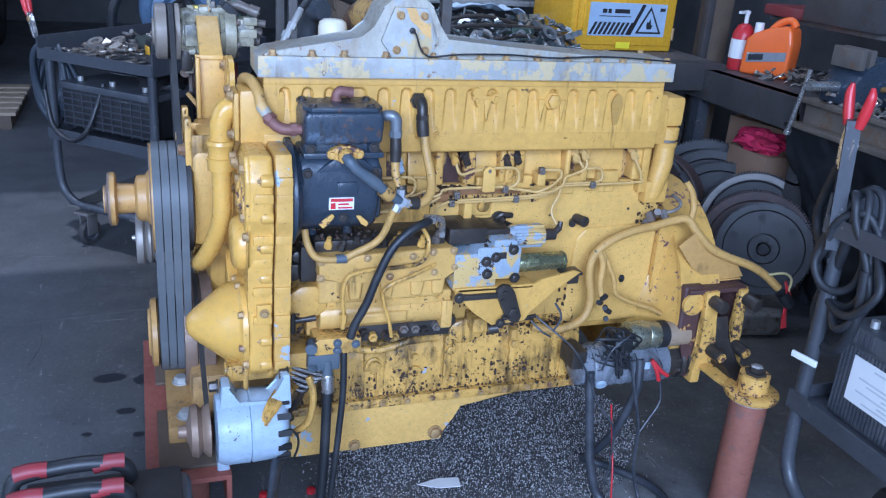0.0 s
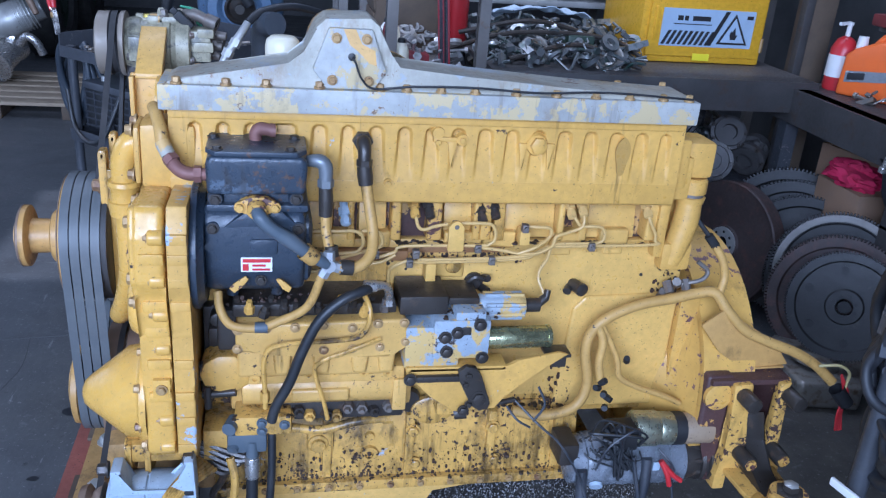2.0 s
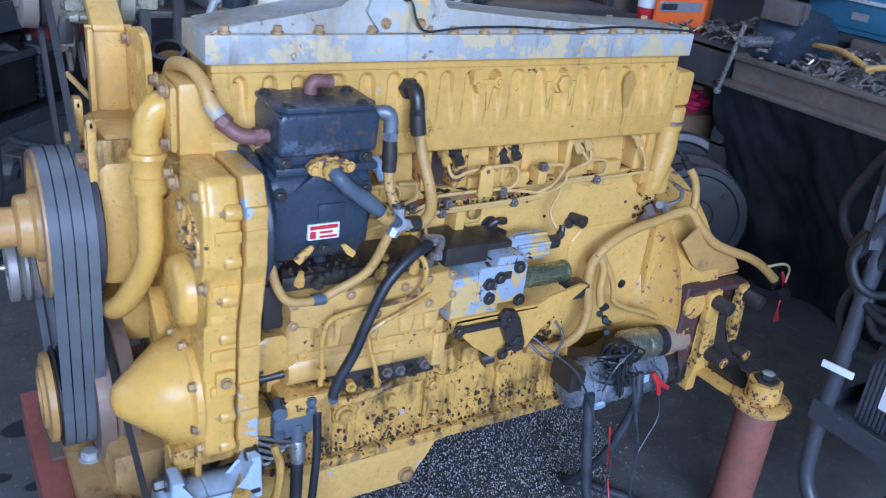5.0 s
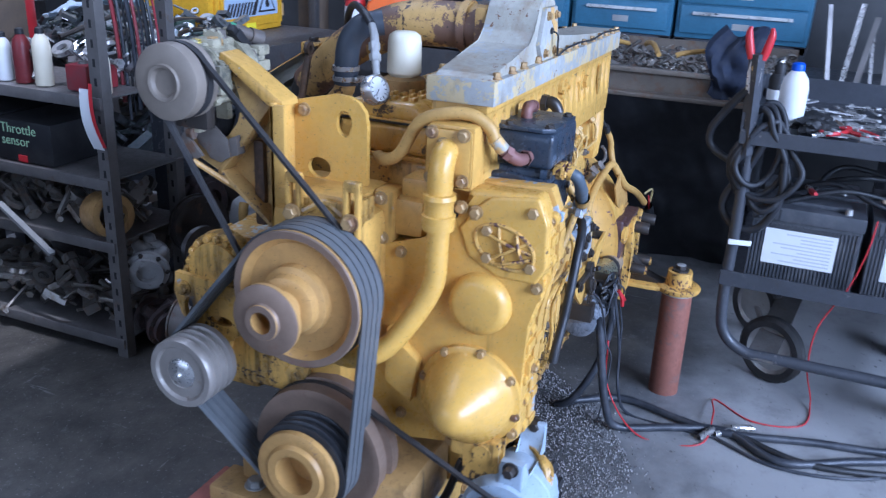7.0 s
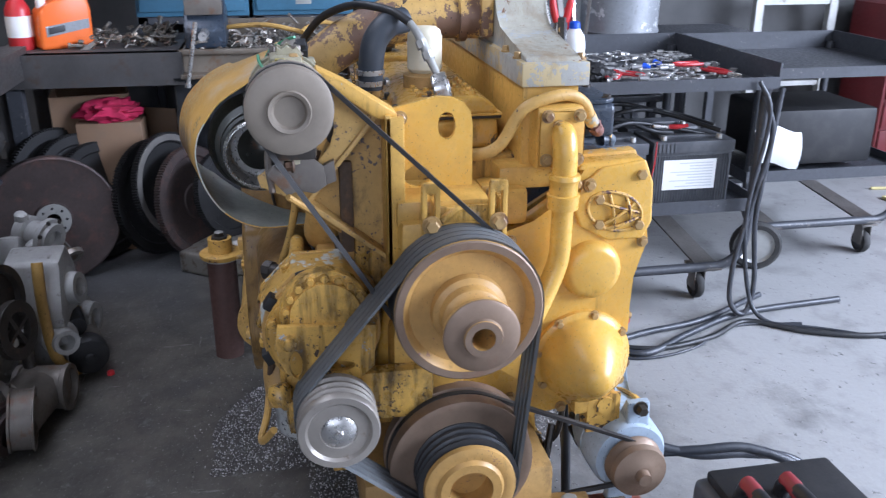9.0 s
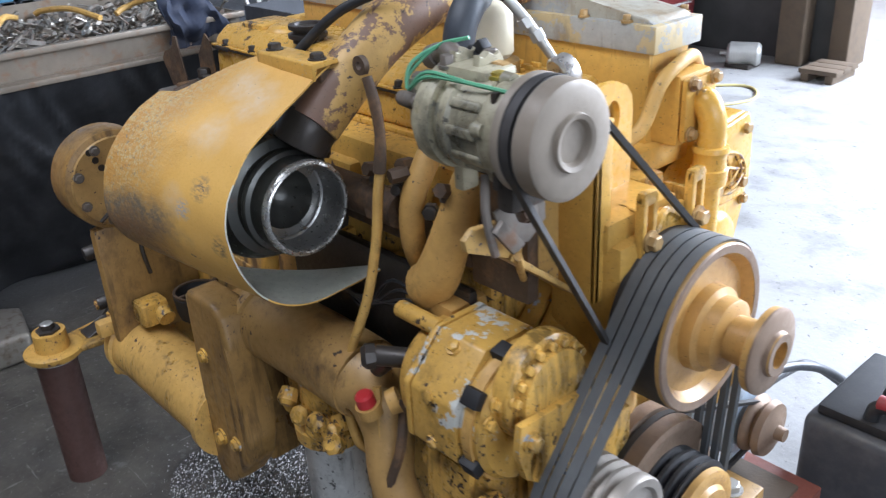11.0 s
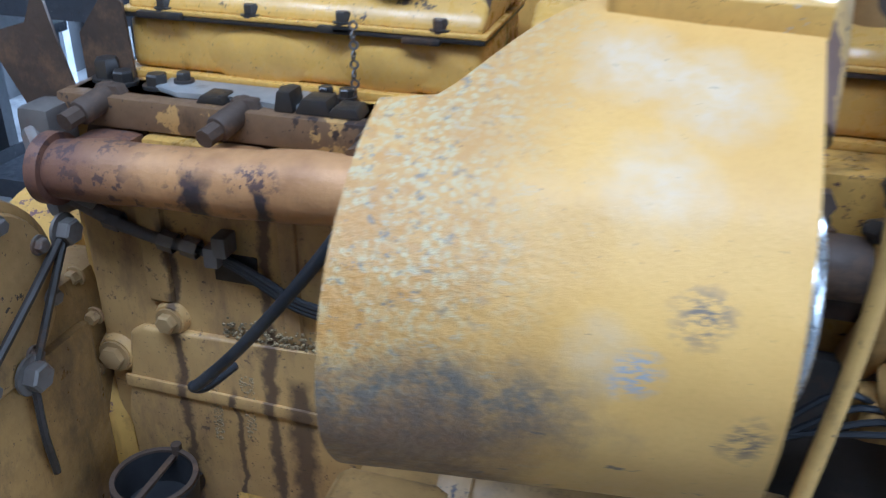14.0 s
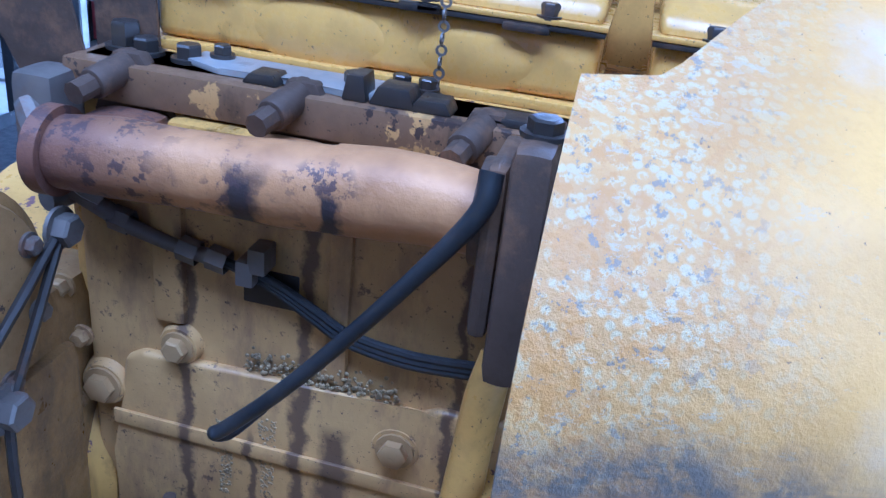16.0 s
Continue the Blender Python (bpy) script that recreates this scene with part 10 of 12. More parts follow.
cable("jumper_lead", "thick black cable hung in a deep loop", [(1.31, -0.70, 0.90), (1.335, -0.66, 0.80), (1.355, -0.615, 0.72), (1.36, -0.61, 0.66), (1.345, -0.66, 0.615), (1.33, -0.73, 0.63), (1.315, -0.775, 0.73), (1.31, -0.77, 0.85)], 0.0125, "jumper")
cable("hanging_lead", "black cable looped down the end of the cart", [(1.27, -1.42, 0.88), (1.25, -1.46, 0.74), (1.26, -1.43, 0.50), (1.24, -1.37, 0.26), (1.22, -1.36, 0.09), (1.21, -1.42, 0.03), (1.23, -1.46, 0.14), (1.25, -1.44, 0.40), (1.26, -1.46, 0.62), (1.29, -1.50, 0.90)], 0.010, "cable")
cable("hanging_lead", "grey cable trailing from the cart to the floor", [(1.28, -1.40, 0.93), (1.25, -1.44, 0.80), (1.25, -1.40, 0.42), (1.22, -1.44, 0.10), (1.16, -1.50, 0.012), (1.12, -1.62, 0.010)], 0.0085, "cable")
for k, pts in enumerate(([(1.40, -0.80, 0.71), (1.42, -0.95, 0.76), (1.45, -1.10, 0.74), (1.44, -1.30, 0.70)], [(1.50, -0.78, 0.71), (1.46, -0.92, 0.77), (1.42, -1.06, 0.73), (1.45, -1.16, 0.71)],
                         [(1.46, -0.85, 0.71), (1.58, -0.95, 0.80), (1.55, -1.18, 0.76), (1.41, -1.34, 0.72)], [(1.60, -0.80, 0.70), (1.5, -1.0, 0.79), (1.62, -1.22, 0.75), (1.50, -1.36, 0.72)])):
    cable("battery_lead", "black battery lead lying over the batteries", pts, 0.009, "rubber")
for x, y, tn, lab in ((1.40, -1.12, 65, "crocodile clip with a pink-red grip on the battery"), (1.43, -0.86, 10, "small red-gripped clip by the terminal")):
    m = at_matrix(x, y, 0.745, tn, 0.2)
    c = thing("crocodile_clip", (x, y, 0.74), lab, "clip", "clips on the batteries")
    bm = B()
    prism(bm, [(0, -0.008), (0.055, -0.010), (0.07, 0), (0.055, 0.010), (0, 0.008)], "z", -0.006, 0.006, 0.002)
    lp("jaw", bm, "steel", c, m)
    bm = B()
    tube(bm, [(0, 0, 0), (-0.03, 0, 0.003), (-0.07, 0, 0.010)], [0.009, 0.010, 0.006], 8, 4)
    lp("grip", bm, "red", c, m)
bm = tool_spread(B(), random.Random(5), 150, 1.34, 2.02, -1.40, -0.74, 0.908)
solo("tool_spread", bm, "tools", "loose spanners and sockets strewn on the cart tray", "hand tools", kind="stuff")
for x, y, tn, lab in ((1.37, -0.86, 150, "red-handled pliers lying on the cart tray"), (1.50, -0.92, 40, "red-handled pliers among the spanners"), (1.40, -1.34, 200, "red-handled pliers at the end of the tray"), (1.62, -1.22, 95, "worn red pliers among the tools")):
    pliers(x, y, 0.935, tn, lab)
for x, y in ((1.62, -1.12), (1.70, -1.20)):
    bm = B()
    lathe(bm, (x, y, 0.925), (0.6, 0.7, 0.3), [(0, 0), (0, 0.015), (0.03, 0.016), (0.03, 0.010), (0.005, 0.010), (0.005, 0)], 14)
    solo("blue_socket", bm, "bluecap", "small blue socket among the tools", "socket", "blue sockets")
bm = B()
lathe(bm, (1.52, -0.92, 0.93), (1, 0.4, 0.05), [(0, 0), (0, 0.012), (0.05, 0.016), (0.10, 0.014), (0.12, 0.006), (0.12, 0)], 14)
solo("wooden_handle", bm, "wood", "turned wooden tool handle on the tray", "handle")
bm = B()
bmesh.ops.create_icosphere(bm, subdivisions=4, radius=1)
for p in bm.verts:
    k = 1 + 0.45 * noise.noise(p.co * 1.8) + 0.25 * noise.noise(p.co * 4.5)
    p.co = Vector((1.47 + p.co.x * 0.075 * k, -0.83 + p.co.y * 0.06 * k, 0.945 + p.co.z * 0.035 * k))
solo("work_glove", bm, "black", "crumpled black work glove on the tray", "glove")


def bottle(name, x, y, z, r, h, mat, cap, capmat, label, group=""):
    b = thing(name, (x, y, z), label, "bottle", group)
    bm = B()
    lathe(bm, (x, y, z), Z, [(0, 0), (0, r * 0.95), (0.006, r), (h * 0.66, r), (h * 0.78, r * 0.86), (h * 0.88, r * 0.48), (h * 0.90, r * 0.42), (h * 0.92, 0)], 24)
    part("body", bm, mat, b)
    bm = B()
    lathe(bm, (x, y, z + h * 0.89), Z, [(0, 0), (0, r * 0.5), (h * 0.09, r * 0.46), (h * 0.11, r * 0.3), (h * 0.11, 0)], 18)
    part("cap", bm, capmat, b, cap)
    return b


bottle("squeeze_bottle", 1.485, -0.755, 0.905, 0.042, 0.225, "label", "blue screw cap", "bluecap", "white plastic bottle with a blue cap on the cart")
c = thing("spray_can", (1.63, -0.70, 0.90), "black spray can with a pink and white band", "spray can")
bm = B()
lathe(bm, (1.63, -0.70, 0.905), Z, [(0, 0), (0, 0.030), (0.15, 0.030), (0.165, 0.022), (0.165, 0.018), (0.19, 0.018), (0.20, 0.012), (0.20, 0)], 22)
part("can", bm, "black", c)
bm = B()
lathe(bm, (1.63, -0.70, 0.985), Z, [(0, 0.0308), (0.035, 0.0308)], 22)
part("band", bm, "label", c, "white and pink printed band")

# drum and bottles behind the cart
bm = B()
prof = [(0, 0), (0, 0.17), (0.03, 0.20), (0.30, 0.20), (0.315, 0.208), (0.33, 0.20), (0.62, 0.20), (0.66, 0.17), (0.68, 0.08), (0.68, 0)]
lathe(bm, (2.78, -1.45, 0.62), Z, prof, 40)
t = thing("air_tank", (2.78, -1.45, 0.0), "scuffed grey steel drum on a dark stand", "tank")
part("shell", bm, "tank", t)
bm = B()
for x, y in ((2.62, -1.3), (2.94, -1.3), (2.62, -1.6), (2.94, -1.6)):
    bar(bm, (x, y, 0), (x, y, 0.6), 0.04)
box(bm, 2.58, 2.98, -1.65, -1.25, 0.585, 0.62, 0.004)
part("stand", bm, "cartsteel", t)
for x, y, h, mat, lab in ((2.62, -1.12, 0.17, "red", "red bottle behind the cart"),):
    bottle("oil_bottle", x, y, 0.92, 0.035, h, mat, "plain cap", "black", lab, "bottles behind the cart")
c = thing("side_shelf", (2.7, -1.1, 0), "dark steel shelf stand behind the cart", "shelf")
for ya, yb in ((-1.22, -0.75), (-2.2, -1.68)):
    bm = B()
    box(bm, 2.5, 3.1, ya, yb, 0.885, 0.915, 0.004)
    part("shelf_board", bm, "cartsteel", c)
    for x, y in ((2.52, ya + 0.03), (3.08, ya + 0.03), (2.52, yb - 0.03), (3.08, yb - 0.03)):
        bm = B()
        bar(bm, (x, y, 0), (x, y, 0.885), 0.04)
        part("leg", bm, "cartsteel", c)
for k in range(7):
    y = -0.86 - 0.055 * k
    bm = B()
    rr = rng.uniform(0.006, 0.014)
    bar(bm, (2.56, y, 0.915), (2.60 + rng.uniform(0, 0.1), y + rng.uniform(-0.05, 0.05), 1.12 + rng.uniform(0, 0.25)), rr * 2, rr)
    solo("pry_bar", bm, "steel" if k % 2 else "binsteel", "long steel bar standing against the wall", "bar", "upright bars")

# second trolley: only its end shows beyond the battery cart
m = at_matrix(1.72, -2.45, 0)
t2 = trolley("parts_cart", "dark steel parts trolley with a large front wheel", m, 0.78, 0.7, 0.90, 0.45)
wheel(t2, "cart_wheel", Matrix.Translation((1.70, -1.74, 0.112)) @ Euler((0, 0, radians(70))).to_matrix().to_4x4(), 0.112, 0.045, True)
caster(t2, Matrix.Identity(4), 1.80, -2.35)
bm = B()
box(bm, 1.78, 2.2, -2.3, -1.8, 0.45, 0.70, 0.02)
solo("parts_box", bm, "black", "black plastic box on the parts trolley", "box")
bm = cloth(B(), 6, 6, lambda u, v: (1.70 - 0.02 * math.sin(3 * v), -1.66 - 0.22 * u, 0.64 - 0.16 * v + 0.02 * math.sin(5 * u)), 0.003)
solo("paper_towel", bm, "label", "white paper towel hanging off the trolley", "paper towel")

# scrap bin bench with a tarpaulin skirt
bn = thing("scrap_bin", (2.45, 0.0, 0), "long steel bin on legs heaped with bolts and scrap", "bin")
for x0, x1, y0, y1, z1 in ((2.40, 2.408, -0.72, 0.72, 0.935), (3.10, 3.108, -0.72, 0.72, 0.99), (2.408, 3.10, -0.72, -0.712, 0.935), (2.408, 3.10, 0.712, 0.72, 0.935), (2.408, 3.10, -0.712, 0.712, 0.79)):
    part("tray_floor" if z1 < 0.8 else "tray_side", box(B(), x0, x1, y0, y1, 0.78, z1), "bin_brown", bn)
bm = B()
box(bm, 2.37, 2.40, -0.73, 0.73, 0.915, 0.937, 0.004)
part("rim", bm, "bin_brown", bn)
bm = B()
box(bm, 2.33, 2.40, -0.73, 0.73, 0.815, 0.835, 0.004)
part("ledge", bm, "bin_brown", bn)
for x, y in ((2.62, -0.68), (2.62, 0.68), (3.07, -0.68), (3.07, 0.68)):
    bm = B()
    bar(bm, (x, y, 0), (x, y, 0.78), 0.05)
    part("leg", bm, "cartsteel", bn)
rng = random.Random(21)
bm = heap(B(), rng, 900, lambda g: (2.42 + 0.66 * g.random(), g.uniform(-0.70, 0.70), 0.89 + 0.10 * g.random() * g.random()), (0.012, 0.045), 0.9)
solo("scrap_heap", bm, "scrap", "heap of mixed bolts, fittings and small parts", "scrap metal", kind="stuff", smooth=30)
for k, (x, y, tn, L) in enumerate(((2.52, 0.35, 70, 0.34), (2.56, -0.12, 20, 0.30), (2.50, -0.40, 110, 0.26), (2.60, 0.10, 150, 0.3))):
    bm = B()
    d = Vector((math.cos(radians(tn)), math.sin(radians(tn)), 0.05)) * L / 2
    tube(bm, [Vector((x, y, 1.0)) - d, Vector((x, y, 1.02)), Vector((x, y, 1.0)) + d, Vector((x, y, 0.985)) + d * 1.3], 0.011, 8, 4)
    solo("bent_pipe", bm, "hose_y", "tan bent pipe lying on the scrap heap", "pipe", "pipes on the scrap")


def tarp_point(u, v):
    y = -0.74 + 1.50 * u
    z = 0.82 * (1 - v)
    fold = 0.07 * abs(math.sin(9 * u + 1.6 * v + 0.8)) * v + 0.05 * noise.noise(Vector((u * 6, v * 1.5, 2))) * (0.3 + v) + 0.03 * abs(noise.noise(Vector((u * 16 + v * 5, v * 2.5, 5))))
    swag = 0.05 * noise.noise(Vector((u * 4 + v * 3, v * 5 - u * 4, 7)))
    return (2.345 + 0.26 * v + fold + swag * min(1, 2 * v), y, max(0.004, z))


bm = cloth(B(), 90, 30, tarp_point, 0.004)
solo("tarpaulin", bm, "tarp", "black plastic sheet hanging in folds before the bin", "tarpaulin")
bm = cloth(B(), 14, 18, lambda u, v: (2.42 - 0.05 * math.sin(2.4 * v) - 0.05 * noise.noise(Vector((u * 5, v * 4, 4))), -0.62 + 0.26 * u * (0.7 + 0.3 * v) + 0.04 * math.sin(5 * v), 1.12 - 0.28 * v + 0.03 * math.sin(7 * u)), 0.008)
solo("work_jacket", bm, "jeans", "dark blue work clothes draped over the bin end", "clothes")

# blue drawer cabinets behind the bin
def drawer_cabinet(x, y0, y1, z0, z1, rows, label, mat="locker", group="blue drawer cabinets"):
    c = thing("drawer_cabinet", (x, (y0 + y1) / 2, z0), label, "cabinet", group)
    bm = B()
    box(bm, x, x + 0.42, y0, y1, z0, z1, 0.008)
    part("body", bm, mat, c)
    h = (z1 - z0 - 0.04) / rows
    for k in range(rows):
        z = z0 + 0.02 + k * h
        bm = B()
        box(bm, x - 0.014, x + 0.002, y0 + 0.02, y1 - 0.02, z + 0.006, z + h - 0.006, 0.004)
        d = part("drawer", bm, mat, c)
        bm = B()
        box(bm, x - 0.030, x - 0.013, y0 + 0.08, y1 - 0.08, z + h * 0.66, z + h * 0.66 + 0.016, 0.004)
        part("handle", bm, "whitepaint", d, "pale pull handle")
        bm = B()
        box(bm, x - 0.0165, x - 0.0135, (y0 + y1) / 2 - 0.04, (y0 + y1) / 2 + 0.04, z + h * 0.25, z + h * 0.25 + 0.03)
        part("card_holder", bm, "whitepaint" if k % 2 else "zinc", d)
    return c


for y0, y1, z1, rows in ((-0.75, -0.12, 1.62, 4), (-0.10, 0.42, 1.62, 4), (0.44, 1.0, 1.56, 3)):
    drawer_cabinet(3.12, y0, y1, 1.0, z1, rows, "blue painted steel drawer cabinet above the scrap bin")
    bm = B()
    for x in (3.14, 3.48):
        bar(bm, (x, y0 + 0.03, 0), (x, y0 + 0.03, 1.0), 0.05)
        bar(bm, (x, y1 - 0.03, 0), (x, y1 - 0.03, 1.0), 0.05)
    box(bm, 3.115, 3.52, y0, y1, 0.965, 0.998)
    solo("cabinet_stand", bm, "cartsteel", "dark steel stand carrying a drawer cabinet", "stand", "cabinet stands")
# long vice bench
bn = thing("vice_bench", (2.6, 0.9, 0), "heavy black steel beam bench with a shelf above", "workbench")
bm = B()
box(bm, 2.36, 3.05, 0.74, 1.52, 0.915, 0.93, 0.002)
part("bench_top", bm, "beam", bn)
bm = B()
prism(bm, [(2.35, 0.93), (2.35, 0.79), (2.42, 0.79), (2.42, 0.80), (2.363, 0.80), (2.363, 0.914), (2.42, 0.914), (2.42, 0.93)], "y", 0.0, 1.0)
for v in bm.verts:
    v.co = Vector((v.co.x, 0.72 + v.co.y * 0.80, v.co.z))
part("front_beam", bm, "beam", bn)
for x, y in ((2.42, 1.48), (3.0, 0.80), (3.0, 1.48)):
    bm = B()
    bar(bm, (x, y, 0), (x, y, 0.915), 0.06)
    part("leg", bm, "beam", bn)
bm = B()
box(bm, 2.78, 3.10, 0.74, 1.52, 1.165, 1.19, 0.003)
part("upper_shelf", bm, "binsteel", bn)
bm = B()
box(bm, 2.70, 3.05, 0.74, 1.20, 1.195, 1.33, 0.006)
solo("parts_tray", bm, "beam", "black steel parts tray on the upper shelf", "tray")
bm = heap(B(), random.Random(4), 90, lambda g: (g.uniform(2.5, 2.95), g.uniform(0.78, 1.18), 0.935 + 0.05 * g.random()), (0.015, 0.05), 0.7)
solo("bench_clutter", bm, "scrap_dark", "oily fittings and small parts on the bench", "scrap metal", kind="stuff")
bm = B()
box(bm, 2.72, 3.0, 1.2, 1.5, 1.19, 1.24, 0.01)
solo("red_box", bm, "flesh_box", "flat red box on the upper shelf", "box")
# vice
v = thing("bench_vice", (2.55, 0.62, 0.93), "large dark grey bench vice with a bar handle", "vice")
bm = B()
lathe(bm, (2.56, 0.62, 0.83), Z, [(0, 0), (0, 0.09), (0.035, 0.09), (0.06, 0.06), (0.10, 0.06), (0.10, 0)], 24)
part("swivel_base", bm, "pump_black", v)
bm = B()
prism(bm, [(2.44, 0.93), (2.44, 1.02), (2.50, 1.09), (2.58, 1.13), (2.66, 1.11), (2.74, 1.04), (2.74, 0.96), (2.66, 0.93)], "y", 0.53, 0.71, 0.018)
part("body", bm, "primer_dark" if "primer_dark" in M else "pump_black", v)
for x in (2.455, 2.50):
    bm = B()
    box(bm, x, x + 0.026, 0.54, 0.70, 1.075, 1.155, 0.004)
    part("jaw", bm, "cast", v)
bm = B()
cyl(bm, (2.30, 0.62, 1.00), (2.46, 0.62, 1.00), 0.020, n=16)
part("screw", bm, "steel", v)
bm = B()
cyl(bm, (2.315, 0.645, 1.06), (2.315, 0.70, 0.80), 0.009, n=10)
cyl(bm, (2.315, 0.70, 0.80), (2.315, 0.703, 0.785), 0.014, n=10)
part("handle", bm, "steel", v)
bm = B()
bar(bm, (2.46, 0.745, 0.55), (2.46, 0.745, 0.915), 0.06)
part("post", bm, "beam", bn)
for x in (2.46, 2.9):
    bm = B()
    bar(bm, (x, 0.745, 0), (x, 0.745, 0.56), 0.06)
    part("end_leg", bm, "beam", bn)

# soap bottles
t = thing("pump_bottle", (2.56, 1.41, 0.93), "red pump soap bottle with a white label", "bottle")
bm = B()
lathe(bm, (2.56, 1.41, 0.93), Z, [(0, 0), (0, 0.050), (0.01, 0.054), (0.17, 0.052), (0.205, 0.036), (0.215, 0.022), (0.225, 0)], 24)
part("body", bm, "red", t)
bm = B()
lathe(bm, (2.56, 1.41, 0.985), Z, [(0, 0.0552), (0.09, 0.0545)], 24)
part("printed_label", bm, "label", t, "white printed label")
bm = B()
cyl(bm, (2.56, 1.41, 1.15), (2.56, 1.41, 1.20), 0.010, n=10)
lathe(bm, (2.56, 1.41, 1.195), Z, [(0, 0), (0, 0.014), (0.012, 0.014), (0.012, 0)], 12)
bar(bm, (2.56, 1.41, 1.204), (2.50, 1.39, 1.20), 0.012)
part("pump_head", bm, "label", t, "white pump head")
t = thing("soap_jug", (2.64, 1.27, 0.93), "bright orange soap jug with a carry handle", "jug")
m = at_matrix(2.60, 1.245, 0.93, -62)
bm = B()
prism(bm, [(-0.115, 0.0), (0.115, 0.0), (0.118, 0.16), (0.105, 0.225), (0.08, 0.24), (0.0, 0.225), (-0.07, 0.19), (-0.105, 0.165)], "y", -0.06, 0.06, 0.018, 3)
lp("body", bm, "orange", t, m)
bm = B()
tube(bm, [(-0.01, 0, 0.212), (0.02, 0, 0.245), (0.07, 0, 0.262), (0.10, 0, 0.235)], 0.017, 12, 5)
lp("carry_handle", bm, "orange", t, m)
bm = B()
cyl(bm, (-0.075, 0, 0.175), (-0.075, 0, 0.235), 0.022, 0.02, n=16)
lp("cap", bm, "label", t, m, "white screw cap")
bm = B()
prism(bm, [(-0.085, 0.055), (0.10, 0.085), (0.10, 0.125), (-0.085, 0.10)], "y", -0.0622, -0.0605)
band = lp("printed_band", bm, "tank", t, m, "silver printed band")
bm = B()
prism(bm, [(-0.075, 0.066), (-0.005, 0.077), (-0.005, 0.104), (-0.075, 0.094)], "y", -0.0645, -0.062, 0.0005)
lp("logo_patch", bm, "ink", band, m, "dark plain patch")

# timber post
bm = B()
box(bm, 2.50, 2.62, 1.60, 1.72, 0, 4.55, 0.012)
structure("post", bm, "wood", "rough grimy timber roof post", "post")
bm = B()
box(bm, 2.46, 2.50, 1.585, 1.63, 0.0, 2.4, 0.006)
structure("post_strip", bm, "beam", "steel strip up the timber post", "post")

# under the vice bench
for x, y, tn, w, d, h, lab in ((2.75, 1.20, 10, 0.42, 0.34, 0.72, "open brown cardboard box under the bench"), (2.72, 0.92, -22, 0.03, 0.24, 0.62, "flap of cardboard leaning under the bench")):
    bm = B()
    if w > 0.1:
        for a in ((-w / 2, -w / 2 + 0.006, -d / 2, d / 2), (w / 2 - 0.006, w / 2, -d / 2, d / 2), (-w / 2 + 0.006, w / 2 - 0.006, -d / 2, -d / 2 + 0.006), (-w / 2 + 0.006, w / 2 - 0.006, d / 2 - 0.006, d / 2)):
            box(bm, a[0], a[1], a[2], a[3], 0, h)
        box(bm, -w / 2 + 0.006, w / 2 - 0.006, -d / 2 + 0.006, d / 2 - 0.006, 0.0, 0.40)
    else:
        box(bm, 0, 0.006, -d / 2, d / 2, 0, h)
    bm.transform(at_matrix(x, y, 0, tn))
    solo("cardboard_box" if w > 0.1 else "cardboard_sheet", bm, "card", lab, "cardboard")
bm = B()
rng = random.Random(31)
bmesh.ops.create_icosphere(bm, subdivisions=4, radius=1)
for p in bm.verts:
    k = 1 + 0.35 * noise.noise(p.co * 2.2) + 0.22 * noise.noise(p.co * 5) + 0.1 * noise.noise(p.co * 11)
    p.co = Vector((2.52 + p.co.x * 0.09 * k, 1.08 + p.co.y * 0.13 * k, 0.655 + p.co.z * 0.055 * k))
solo("rag", bm, "pink", "crumpled crimson rag on the boxes", "rag")
bm = B()
box(bm, 2.45, 2.62, 0.94, 1.22, 0.0, 0.61, 0.004)
solo("cardboard_box", bm, "card", "closed brown cardboard box holding up a rag", "cardboard")

# stack of ring gears leaning on each other
def ring_gear(c, d, r, label, mat="gear", holes=True, teeth=96, rim=""):
    d, u, w = frame_of(d)
    c = vec(c)
    t = thing("ring_gear", (c.x, c.y, c.z - r), label, "flywheel", "stacked flywheels")
    bm = B()
    lathe(bm, c, d, [(-0.012, 0.03), (-0.012, r * 0.30), (-0.006, r * 0.33), (-0.006, r * 0.80), (-0.014, r * 0.83), (-0.014, r * 0.965), (0.016, r * 0.965), (0.016, 0.03), (-0.012, 0.03)], 56)
    part("plate", bm, mat, t)
    bm = B()
    for k in range(teeth):
        a = 2 * math.pi * k / teeth
        e = u * math.cos(a) + w * math.sin(a)
        s = -u * math.sin(a) + w * math.cos(a)
        q = r * math.pi / teeth * 0.55
        vs = [bm.verts.new(c + e * rr + s * q * i * sc + d * z) for rr, sc in ((r * 0.96, 1), (r, 0.6)) for i in (-1, 1) for z in (-0.014, 0.014)]
        hull_faces(bm, vs, CUBE)
    tp = part("tooth_ring", bm, mat, t)
    tagged(tp, kind="stuff")
    if rim:
        bm = B()
        lathe(bm, c, d, [(-0.0145, r * 0.84), (-0.018, r * 0.85), (-0.018, r * 0.955), (-0.0145, r * 0.96)], 64)
        part("rim_face", bm, rim, t, "grey worn rim")
    if holes:
        for rr, n, s in ((0.66, 6, 0.075), (0.20, 8, 0.030), (0.0, 1, 0.11)):
            for k in range(n):
                a = 2 * math.pi * k / n + 0.3
                e = u * math.cos(a) + w * math.sin(a)
                bm = B()
                lathe(bm, c + e * r * rr, -d, [(0.0145 if rr < 0.3 else 0.0085, 0), (0.0145 if rr < 0.3 else 0.0085, r * s), (0.0, r * s)], 14)
                part("bolt_hole" if rr else "hub_bore", bm, "black", t)
    return t


